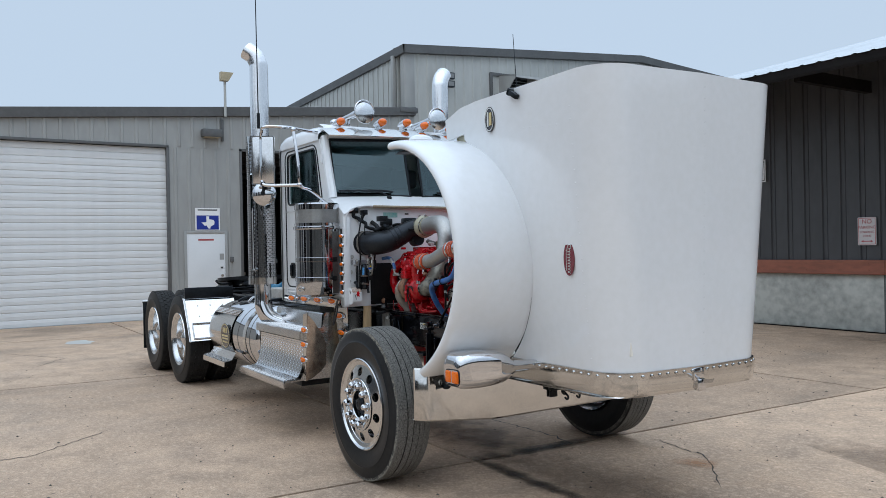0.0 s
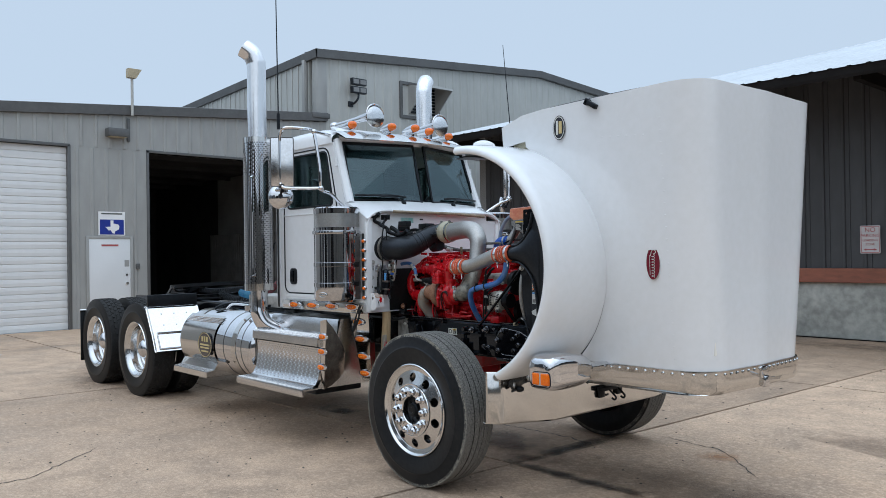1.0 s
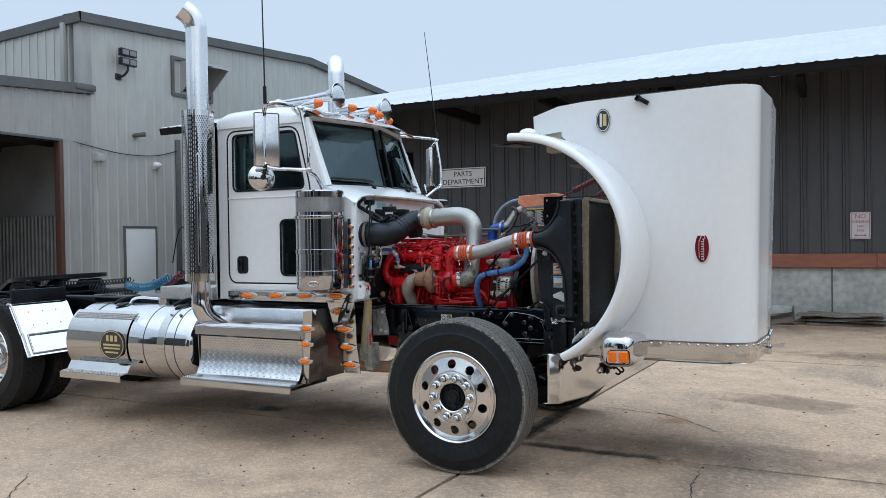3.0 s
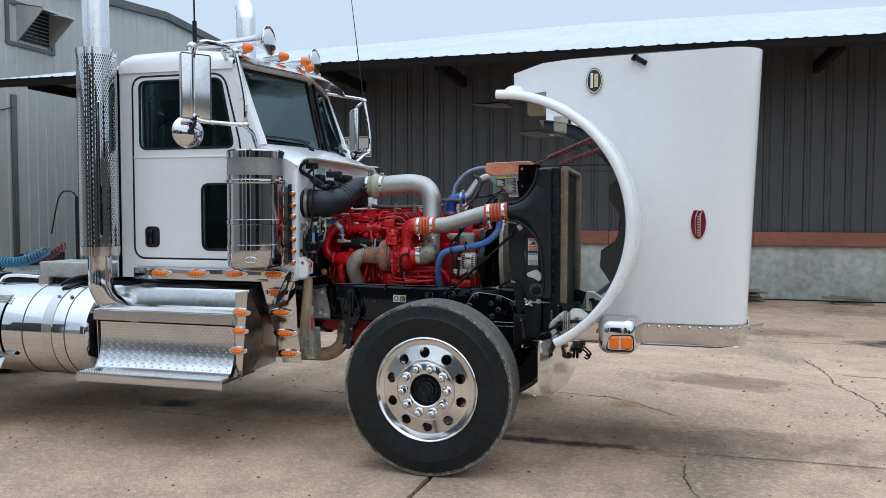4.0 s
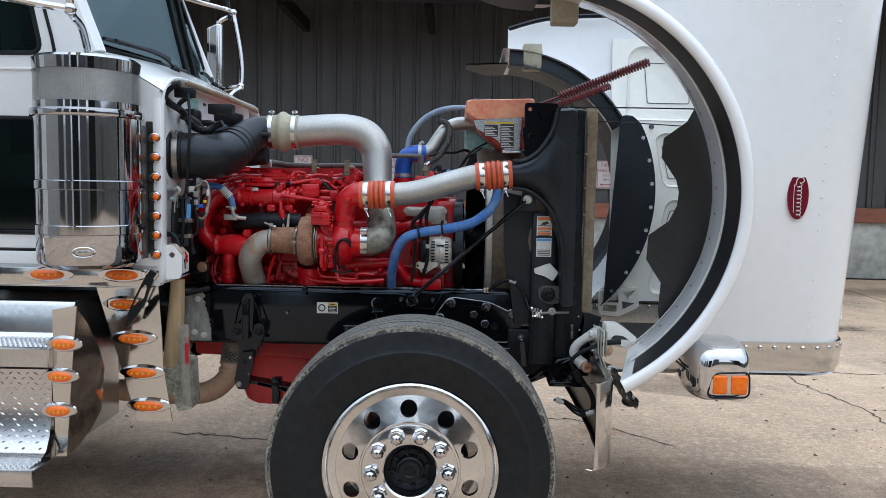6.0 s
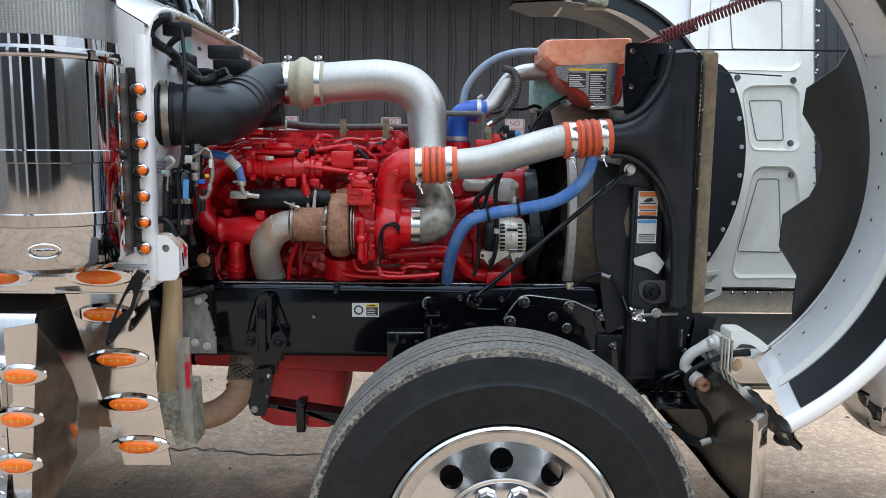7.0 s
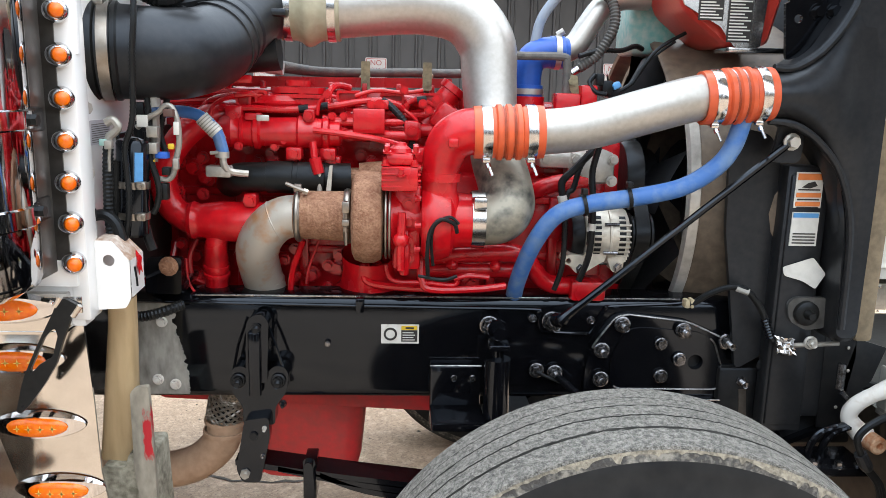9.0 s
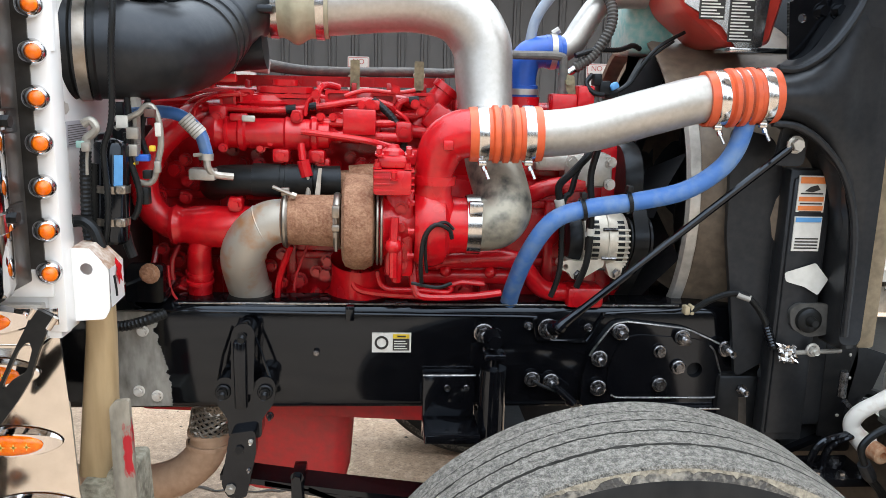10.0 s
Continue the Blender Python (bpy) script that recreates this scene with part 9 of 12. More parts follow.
    plate(bm, rounded([(0.365, 1.44), (0.46, 1.42), (0.49, 1.35), (0.495, 0.90), (0.43, 0.86), (0.40, 1.05), (0.375, 1.2)], 0.02), [], XZ(-s * 0.435, s), 0.015)
    plate(bm, rounded([(0.425, 1.365), (0.49, 1.365), (0.495, 1.45), (0.44, 1.455)], 0.015), [], XZ(-s * 0.515, s), 0.012)
    part("shroud_side", bm, M_PLASTIC, rad)
    bm = bmesh.new()
    box(bm, 0.487, 0.587, min(-s * 0.475, -s * 0.43), max(-s * 0.475, -s * 0.43), 0.72, 1.355, 0.006)
    box(bm, 0.495, 0.578, min(-s * 0.481, -s * 0.47), max(-s * 0.481, -s * 0.47), 0.74, 1.335, 0.004)
    part("side_post", bm, M_PLASTIC, rad)
    bm = bmesh.new()
    # rubber-bushed latch: a rounded arm with a knob, and the box it hooks into
    plate(bm, rounded([(0.512, 1.040), (0.528, 1.056), (0.606, 1.056), (0.610, 0.985), (0.560, 0.978), (0.520, 1.000)], 0.014), [], XZ(-s * 0.492, s), 0.012)
    part("latch_arm", bm, M_LATCH, rad, "grey rubber latch arm")
    bm = bmesh.new()
    lathe(bm, (0.556, -s * 0.492, 1.020), (0, -s, 0), [(0, 0.029), (0.010, 0.028), (0.014, 0.021), (0.014, 0.012), (0.026, 0.010), (0.034, 0.008), (0.034, 0)], n=22)
    part("latch_knob", bm, M_RUBBER, rad)
    bm = bmesh.new()
    box(bm, 0.606, 0.655, min(-s * 0.500, -s * 0.45), max(-s * 0.500, -s * 0.45), 0.962, 1.052, 0.008)
    box(bm, 0.612, 0.632, min(-s * 0.505, -s * 0.47), max(-s * 0.505, -s * 0.47), 1.052, 1.30, 0.008)
    part("latch_box", bm, M_LATCH, rad)
    # riveted flange along the front edge, and the pressed dome in the panel
    bm = bmesh.new()
    plate(bm, [(0.628, 1.28), (0.690, 1.28), (0.715, 0.90), (0.690, 0.72), (0.640, 0.72)], [], XZ(-s * 0.452, s), 0.006)
    part("side_flange", bm, M_BLACKDULL, rad)
    for x, z in ((0.690, 0.925), (0.696, 0.868), (0.688, 0.820), (0.678, 0.775), (0.700, 1.46), (0.700, 1.60), (0.698, 1.35)):
        bm = bmesh.new()
        ball(bm, (x, -s * 0.459, z), 0.0042, (1, 0.7, 1), n=8)
        part("rivet", bm, M_CAST, rad)
    bm = bmesh.new()
    lathe(bm, (0.506, -s * 0.437, 0.872), (0, -s, 0), [(0, 0.024), (0.010, 0.020), (0.016, 0.010), (0.018, 0)], n=18)
    part("panel_dome", bm, M_PLASTIC, rad)
    # lower pipes and their bolted foot
    bm = bmesh.new()
    for dx in (0.0, 0.030):
        tube(bm, [(0.572 + dx, -s * 0.545, 0.68), (0.574 + dx, -s * 0.548, 0.715), (0.590 + dx, -s * 0.55, 0.748), (0.625 + dx, -s * 0.55, 0.764), (0.69, -s * 0.54, 0.77)], 0.0085, n=10)
    part("cooler_pipe", bm, M_BLACK, rad, kind="stuff")
    bm = bmesh.new()
    box(bm, 0.560, 0.712, min(-s * 0.58, -s * 0.46), max(-s * 0.58, -s * 0.46), 0.655, 0.676, 0.005)
    part("foot_plate", bm, M_BLACK, rad)
    for x, y in ((0.580, 0.565), (0.635, 0.57), (0.690, 0.565), (0.66, 0.50)):
        bm = bmesh.new()
        bolt(bm, (x, -s * y, 0.676), (0, 0, 1), 0.010, 0.010)
        part("foot_bolt", bm, M_BOLT, rad)
    bm = bmesh.new()
    cyl(bm, (0.655, -s * 0.50, 0.90), (0.655, -s * 0.50, 0.84), 0.010, n=10)
    cyl(bm, (0.663, -s * 0.50, 0.83), (0.690, -s * 0.50, 0.80), 0.006, n=8)
    part("pipe_union", bm, M_BOLT, rad, kind="stuff")
# labels on the right-hand post
bm = bmesh.new()
box(bm, 0.503, 0.565, -0.484, -0.481, 1.262, 1.342)
part("warning_label", bm, M_LABEL, rad, "orange and white warning label")
bm = bmesh.new()
box(bm, 0.506, 0.562, -0.4855, -0.484, 1.325, 1.339)
box(bm, 0.506, 0.562, -0.4855, -0.484, 1.286, 1.296)
box(bm, 0.506, 0.562, -0.4855, -0.484, 1.266, 1.276)
part("print", bm, M_LORANGE, rad, kind="stuff")
bm = bmesh.new()
for z in (1.303, 1.281, 1.263):
    box(bm, 0.509, 0.559, -0.4857, -0.4841, z - 0.0015, z + 0.0015)
plate(bm, [(0.517, 1.308), (0.530, 1.318), (0.545, 1.322), (0.552, 1.312), (0.535, 1.306)], [], XZ(-0.4857, 1), 0.0012)
part("print", bm, M_INK, rad, kind="stuff")
bm = bmesh.new()
box(bm, 0.503, 0.565, -0.484, -0.481, 1.175, 1.252)
part("notice_label", bm, M_LABEL, rad, "blue and white notice label")
bm = bmesh.new()
box(bm, 0.505, 0.563, -0.4855, -0.484, 1.240, 1.250)
part("print", bm, M_LBLUE, rad, kind="stuff")
bm = bmesh.new()
for z in (1.203, 1.196, 1.189, 1.182):
    box(bm, 0.508, 0.560, -0.4857, -0.4841, z - 0.0014, z + 0.0014)
part("print", bm, M_INK, rad, kind="stuff")
bm = bmesh.new()
plate(bm, rounded([(0.495, 1.125), (0.545, 1.145), (0.560, 1.150), (0.598, 1.110), (0.575, 1.075), (0.540, 1.095), (0.500, 1.105)], 0.006), [], lambda u, v, d: V(u, -0.486 - 0.004 * math.sin(u * 60) - d, v), 0.001)
part("paper_tag", bm, M_LABEL, rad, "torn white paper tag")
# fan, its ring and hub
bm = bmesh.new()
lathe(bm, (0, 0.0, 1.24), (1, 0, 0), [(0.31, 0.375), (0.325, 0.388), (0.36, 0.395), (0.45, 0.43), (0.58, 0.46)], n=64)
lathe(bm, (0, 0.0, 1.24), (1, 0, 0), [(0.315, 0.372), (0.45, 0.42), (0.58, 0.45)], n=64)
part("fan_shroud", bm, M_BRACE, rad, "dusty brown fan shroud", bare=True)
# rolled lip over the top of the shroud
bm = bmesh.new()
rows = []
for k in range(25):
    a = radians(42 + 96 * k / 24)
    rows.append([V(x, r * math.cos(a), 1.24 + r * math.sin(a)) for x, r in ((0.315, 0.388), (0.285, 0.392), (0.262, 0.400), (0.258, 0.410), (0.270, 0.416), (0.315, 0.412), (0.37, 0.420), (0.44, 0.440))])
loft(bm, rows)
part("shroud_lip", bm, M_BRACE, rad, bare=True)
bm = bmesh.new()
lathe(bm, (0, 0.0, 1.24), (1, 0, 0), [(0.300, 0.372), (0.296, 0.380), (0.302, 0.392), (0.325, 0.394), (0.33, 0.386)], n=64)
part("shroud_ring", bm, M_CAST, rad, "bright shroud ring")
bm = bmesh.new()
cyl(bm, (0.20, 0, 1.24), (0.32, 0, 1.24), 0.11, n=28)
part("fan", bm, M_PLASTIC, rad)
for k in range(9):
    bm = bmesh.new()
    a = 2 * math.pi * k / 9
    m = Matrix.Translation((0.26, 0, 1.24)) @ Matrix.Rotation(a, 4, "X")
    rows = [[m @ V(-0.045 + 0.012 * t, -0.05 - 0.03 * t, 0.08 + 0.28 * t), m @ V(0.0, 0.0, 0.08 + 0.285 * t), m @ V(0.045, 0.055 + 0.02 * t, 0.08 + 0.28 * t)] for t in (0, 0.33, 0.66, 1)]
    loft(bm, rows)
    part("fan_blade", bm, M_PLASTIC, rad, bare=True)
# coolant reservoir
res = bmesh.new()
poly = rounded([(0.198, 1.765), (0.205, 1.822), (0.495, 1.832), (0.492, 1.752), (0.47, 1.742), (0.24, 1.735)], 0.014)
rows = [[V(u + (0.35 - u) * e, y, v + (1.785 - v) * e) for u, v in poly] for e, y in ((0.10, -0.375), (0.02, -0.365), (0, -0.35), (0, -0.16), (0.02, -0.145), (0.1, -0.135))]
R = loft(res, rows, close=True)
res.faces.new(R[0])
res.faces.new(R[-1])
rt = part("coolant_reservoir", res, M_BLADDER, truck, "translucent coolant reservoir with red fluid")
bm = bmesh.new()
poly = rounded([(0.236, 1.737), (0.490, 1.750), (0.460, 1.618), (0.36, 1.612), (0.26, 1.69)], 0.014)
rows = [[V(u + (0.37 - u) * e, y, v + (1.69 - v) * e) for u, v in poly] for e, y in ((0.10, -0.372), (0.02, -0.362), (0, -0.35), (0, -0.16), (0.1, -0.14))]
R = loft(bm, rows, close=True)
bm.faces.new(R[0])
bm.faces.new(R[-1])
part("fluid_well", bm, M_COOLANT, rt)
bm = bmesh.new()
lathe(bm, (0.275, -0.25, 1.82), (0, 0, 1), [(0, 0.036), (0.014, 0.036), (0.02, 0.032), (0.022, 0)], n=16)
part("cap", bm, M_RUBBER, rt)
bm = bmesh.new()
plate(bm, rounded([(0.235, 1.735), (0.445, 1.75), (0.440, 1.745), (0.430, 1.612), (0.372, 1.610), (0.335, 1.655), (0.25, 1.70)], 0.006), [], XZ(-0.392, 1), 0.006)
box(bm, 0.36, 0.50, -0.388, -0.30, 1.600, 1.612, 0.002)
part("holder_plate", bm, M_ALU, rt, "bright holder plate with a label")
bm = bmesh.new()
for x0, x1, z0, z1 in ((0.282, 0.338, 1.668, 1.716), (0.350, 0.405, 1.622, 1.720)):
    box(bm, x0, x1, -0.3945, -0.392, z0, z1)
part("label_print", bm, M_INK, rt, kind="stuff")
bm = bmesh.new()
for x0, x1, z0, z1, n in ((0.285, 0.335, 1.672, 1.712, 6), (0.353, 0.402, 1.626, 1.716, 13)):
    for k in range(n):
        z = z0 + (z1 - z0) * k / n
        box(bm, x0, x1 - 0.008 * ((k * 7) % 3), -0.3955, -0.3945, z, z + 0.003)
part("label_print", bm, M_LABEL, rt, kind="stuff")
bm = bmesh.new()
box(bm, 0.282, 0.405, -0.3945, -0.392, 1.722, 1.729)
part("label_head", bm, M_YELLOW, rt)
bm = bmesh.new()
box(bm, 0.205, 0.33, -0.13, 0.02, 1.60, 1.735, 0.02, 3)
part("washer_bottle", bm, M_TEAL, truck, "pale bottle with teal washer fluid")


def loom_rings(bm, pts, r):
    """Fine corrugation of a split loom."""
    corrugate(bm, pts, r * 0.97, r * 1.13, 0.008)


def epart(name, bm, mat, parent=None, label="", **kw):
    """A part of the engine, which sits a little skewed towards the firewall."""
    for v in bm.verts:
        x = v.co.x
        v.co.y += 0.12 * min(0.9, max(0.0, -x - 0.1))
        v.co.x -= 0.025 * min(1.0, max(0.0, (-x - 0.2) / 0.6))
    return part(name, bm, mat, parent, label, **kw)


# ---- engine ----
bm = bmesh.new()
box(bm, -0.97, 0.13, -0.29, 0.30, 0.80, 1.30, 0.02)
box(bm, -0.96, 0.10, -0.255, 0.28, 1.28, 1.43, 0.015)
for k in range(7):
    x = -0.90 + 0.15 * k
    box(bm, x - 0.012, x + 0.012, -0.303, -0.28, 0.90, 1.25, 0.006)
for z in (0.98, 1.10, 1.24):
    box(bm, -0.95, 0.10, -0.300, -0.28, z - 0.010, z + 0.010, 0.005)
# gear case at the front, flywheel housing at the back
box(bm, 0.08, 0.20, -0.27, 0.30, 0.86, 1.40, 0.03)
lathe(bm, (0, 0, 0.95), (1, 0, 0), [(-1.30, 0.22), (-1.12, 0.27), (-1.0, 0.31), (-0.96, 0.31)], n=36)
for k in range(10):
    for z in (1.265, 1.315, 0.955):
        bolt(bm, (-0.93 + 0.108 * k, -0.292 if z < 1.3 else -0.256, z), (0, -1, 0), 0.011, 0.012)
for k in range(5):
    ball(bm, (-0.80 + 0.2 * k, -0.292, 1.165), 0.028, (1, 0.5, 1), 12)
engine = epart("engine", bm, M_RED, truck, "bright red six-cylinder diesel engine")

bm = bmesh.new()
box(bm, -0.965, -0.22, -0.215, 0.20, 1.425, 1.492, 0.012)
for k in range(6):
    x = -0.92 + 0.135 * k
    box(bm, x - 0.012, x + 0.012, -0.225, -0.20, 1.43, 1.495, 0.005)
    box(bm, x + 0.03, x + 0.09, -0.222, -0.20, 1.440, 1.470, 0.006)
    bolt(bm, (x, -0.226, 1.445), (0, -1, 0), 0.009, 0.01)
box(bm, -0.965, -0.20, -0.245, -0.20, 1.420, 1.434, 0.004)
box(bm, -0.2, 0.10, -0.20, 0.20, 1.42, 1.47, 0.015)
epart("valve_cover", bm, M_RED, engine, "red ribbed valve cover")
bm = bmesh.new()
# fuel and injector gear under the cover edge
tube(bm, [(-0.93, -0.27, 1.455), (-0.80, -0.28, 1.462), (-0.66, -0.28, 1.452), (-0.52, -0.28, 1.465), (-0.40, -0.285, 1.455), (-0.30, -0.28, 1.468), (-0.25, -0.27, 1.455)], 0.011, n=8)
tube(bm, [(-0.88, -0.28, 1.475), (-0.72, -0.29, 1.485), (-0.6, -0.29, 1.478)], 0.010, n=8)
lathe(bm, (-0.66, -0.285, 1.455), (0, 0, 1), [(0, 0.085), (0.006, 0.088), (0.012, 0.080), (0.024, 0.076), (0.03, 0.05), (0.032, 0)], n=28)
tube(bm, [(-0.45, -0.29, 1.46), (-0.36, -0.30, 1.475), (-0.31, -0.30, 1.455), (-0.34, -0.30, 1.435), (-0.42, -0.30, 1.44)], 0.012, n=8)
box(bm, -0.505, -0.395, -0.34, -0.28, 1.375, 1.445, 0.010)
box(bm, -0.475, -0.425, -0.345, -0.29, 1.44, 1.462, 0.006)
for x, z in ((-0.49, 1.43), (-0.41, 1.43), (-0.49, 1.39), (-0.41, 1.39)):
    bolt(bm, (x, -0.34, z), (0, -1, 0), 0.010, 0.012)
box(bm, -0.69, -0.60, -0.33, -0.27, 1.425, 1.462, 0.008)
box(bm, -0.30, -0.23, -0.33, -0.25, 1.40, 1.465, 0.012, m=Matrix.Translation((-0.265, -0.29, 1.43)) @ Matrix.Rotation(radians(35), 4, "Y") @ Matrix.Translation((0.265, 0.29, -1.43)))
cyl(bm, (-0.40, -0.31, 1.405), (-0.26, -0.31, 1.405), 0.016, n=12)
box(bm, -0.355, -0.325, -0.345, -0.29, 1.385, 1.425, 0.005)
epart("fuel_rail", bm, M_RED, engine, "red fuel lines and pump body")
bm = bmesh.new()
lathe(bm, (0, -0.385, 1.395), (1, 0, 0), [(-0.775, 0), (-0.775, 0.030), (-0.765, 0.038), (-0.745, 0.040), (-0.735, 0.034), (-0.728, 0.034), (-0.726, 0.037), (-0.720, 0.037), (-0.718, 0.034), (-0.70, 0.034), (-0.695, 0.041), (-0.685, 0.041), (-0.68, 0.034), (-0.60, 0.036), (-0.595, 0.041), (-0.585, 0.036), (-0.545, 0.035), (-0.540, 0.039), (-0.530, 0.039), (-0.526, 0.030), (-0.505, 0.028), (-0.50, 0.012), (-0.36, 0.011), (-0.36, 0)], n=24)
for x in (-0.605, -0.53):
    box(bm, x - 0.018, x + 0.018, -0.425, -0.36, 1.335, 1.365, 0.006)
    bolt(bm, (x, -0.42, 1.350), (0, -1, 0), 0.010, 0.010)
tube(bm, [(-0.56, -0.43, 1.405), (-0.50, -0.44, 1.400), (-0.42, -0.45, 1.39), (-0.36, -0.49, 1.378)], 0.007, n=8)
epart("coolant_rail", bm, M_RED, engine)
bm = bmesh.new()
tube(bm, [(-0.74, -0.33, 1.435), (-0.80, -0.36, 1.425), (-0.865, -0.40, 1.375), (-0.903, -0.42, 1.295), (-0.892, -0.42, 1.225), (-0.85, -0.42, 1.190), (-0.80, -0.42, 1.187)], 0.033, n=18)
lathe(bm, (0, -0.42, 1.187), (1, 0, 0), [(-0.845, 0.0), (-0.845, 0.042), (-0.835, 0.046), (-0.825, 0.042), (-0.815, 0.040), (-0.80, 0.044), (-0.77, 0.048), (-0.66, 0.048), (-0.64, 0.042), (-0.62, 0.03)], n=26)
box(bm, -0.715, -0.685, -0.45, -0.39, 1.225, 1.258, 0.006)
bolt(bm, (-0.70, -0.45, 1.242), (0, -1, 0), 0.010, 0.01)
tube(bm, [(-0.775, -0.42, 1.17), (-0.785, -0.425, 1.13), (-0.790, -0.405, 1.085), (-0.800, -0.375, 0.97)], [0.024, 0.026, 0.028, 0.028], n=16)
for z in (1.075, 1.055):
    lathe(bm, (-0.792, -0.40, z), (0.06, -0.2, 1), [(-0.006, 0.028), (-0.004, 0.032), (0.004, 0.032), (0.006, 0.028)], n=18)
tube(bm, [(-0.90, -0.36, 1.12), (-0.905, -0.38, 1.06), (-0.87, -0.37, 1.03), (-0.83, -0.36, 1.02)], 0.008, n=8)
epart("exhaust_return_pipe", bm, M_RED, engine, "thick red bent pipe")
bm = bmesh.new()
tube(bm, [(-0.295, -0.37, 1.112), (-0.20, -0.375, 1.122), (-0.11, -0.375, 1.126), (-0.075, -0.37, 1.11), (-0.035, -0.36, 1.062), (0.0, -0.36, 1.046), (0.06, -0.355, 1.042)], 0.022, n=14)
tube(bm, [(-0.33, -0.35, 1.072), (-0.18, -0.35, 1.078), (-0.05, -0.35, 1.08)], 0.020, n=14)
tube(bm, [(-0.45, -0.40, 1.09), (-0.445, -0.41, 1.055), (-0.40, -0.41, 1.043), (-0.28, -0.41, 1.04)], 0.009, n=8)
box(bm, 0.03, 0.115, -0.40, -0.32, 1.015, 1.065, 0.010)
tube(bm, [(-0.08, -0.34, 1.26), (-0.02, -0.36, 1.29), (0.06, -0.34, 1.30)], 0.020, n=12)
for x in (-0.25, -0.15):
    ball(bm, (x, -0.385, 1.095), 0.014, n=10)
epart("coolant_pipe", bm, M_RED, engine)
# turbocharger
bm = bmesh.new()
prof = []
lathe(bm, (-0.437, -0.475, 1.218), (1, 0, 0), [(-0.032, 0.05), (-0.034, 0.085), (-0.028, 0.098), (-0.010, 0.104), (0.012, 0.103), (0.028, 0.094), (0.034, 0.075), (0.034, 0.04)], n=40)
box(bm, -0.50, -0.40, -0.43, -0.33, 1.245, 1.315, 0.02)
turbo = epart("turbo_turbine", bm, M_RUST, engine, "rusty turbocharger turbine housing")
bm = bmesh.new()
lathe(bm, (0, -0.475, 1.218), (1, 0, 0), [(-0.597, 0.050), (-0.595, 0.054), (-0.50, 0.056), (-0.475, 0.058)], n=28)
tube(bm, [(-0.35, -0.40, 1.29), (-0.40, -0.38, 1.305), (-0.46, -0.38, 1.30)], 0.03, n=12)
epart("turbine_outlet", bm, M_RUST, engine, "brown rusted outlet pipe")
bm = bmesh.new()
lathe(bm, (-0.588, -0.475, 1.218), (1, 0, 0), [(-0.006, 0.055), (-0.006, 0.0585), (-0.002, 0.062), (0.002, 0.062), (0.006, 0.0585), (0.006, 0.055)], n=36)
box(bm, -0.597, -0.579, -0.50, -0.486, 1.272, 1.290, 0.003)
tube(bm, [(-0.612, -0.505, 1.292), (-0.594, -0.507, 1.285), (-0.572, -0.505, 1.276)], 0.0042, n=8)
bolt(bm, (-0.577, -0.506, 1.278), (1, 0, -0.4), 0.007, 0.010, False)
epart("band_clamp", bm, M_BAND, engine, "dull steel band clamp")
bm = bmesh.new()
lathe(bm, (-0.482, -0.475, 1.218), (1, 0, 0), [(-0.007, 0.056), (-0.007, 0.060), (-0.003, 0.0625), (0.003, 0.0625), (0.007, 0.060), (0.007, 0.056)], n=36)
for z0, z1 in ((1.236, 1.262), (1.208, 1.222)):
    box(bm, -0.490, -0.474, -0.548, -0.532, z0, z1, 0.003)
cyl(bm, (-0.482, -0.541, 1.165), (-0.482, -0.541, 1.262), 0.0032, n=8)
bolt(bm, (-0.482, -0.541, 1.208), (0, 0, -1), 0.0065, 0.010, False)
epart("band_clamp", bm, M_BAND, engine, "dull steel band clamp with a T-bolt")
for x in (-0.399, -0.391):
    bm = bmesh.new()
    lathe(bm, (x, -0.475, 1.218), (1, 0, 0), [(-0.003, 0.086), (-0.0015, 0.0925), (0.0015, 0.0925), (0.003, 0.086)], n=36)
    epart("housing_ring", bm, M_BAND, engine)
bm = bmesh.new()
lathe(bm, (-0.35, -0.475, 1.218), (1, 0, 0), [(-0.045, 0.085), (-0.03, 0.078), (0.0, 0.06), (0.03, 0.055)], n=28)
box(bm, -0.385, -0.325, -0.53, -0.44, 1.11, 1.30, 0.012)
for z in (1.14, 1.18, 1.22, 1.26):
    bolt(bm, (-0.352, -0.53, z), (0, -1, 0), 0.009, 0.010)
tube(bm, [(-0.36, -0.535, 1.20), (-0.358, -0.545, 1.15), (-0.36, -0.535, 1.105)], 0.010, n=8)
lathe(bm, (-0.275, -0.475, 1.218), (1, 0, 0), [(-0.045, 0.06), (-0.05, 0.082), (-0.035, 0.092), (-0.01, 0.092), (0.01, 0.084), (0.02, 0.066), (0.03, 0.062), (0.062, 0.060), (0.066, 0.056), (0.066, 0.04)], n=40)
lathe(bm, (-0.442, -0.325, 0.99), (0, -0.35, 1), [(0.0, 0.082), (0.022, 0.082), (0.030, 0.074), (0.05, 0.066), (0.09, 0.060), (0.13, 0.062)], n=28)
epart("turbo_compressor", bm, M_RED, engine, "red turbocharger compressor")
bm = bmesh.new()
box(bm, -0.408, -0.334, -0.585, -0.515, 1.292, 1.345, 0.006)
box(bm, -0.400, -0.342, -0.580, -0.52, 1.345, 1.372, 0.010)
lathe(bm, (-0.371, -0.55, 1.372), (0, 0, 1), [(0, 0.024), (0.008, 0.022), (0.014, 0.014), (0.02, 0.012), (0.022, 0)], n=14)
for x in (-0.40, -0.342):
    for y in (-0.578, -0.522):
        bolt(bm, (x, y, 1.345), (0, 0, 1), 0.006, 0.01)
epart("turbo_actuator", bm, M_RED, engine, "red turbo actuator box")
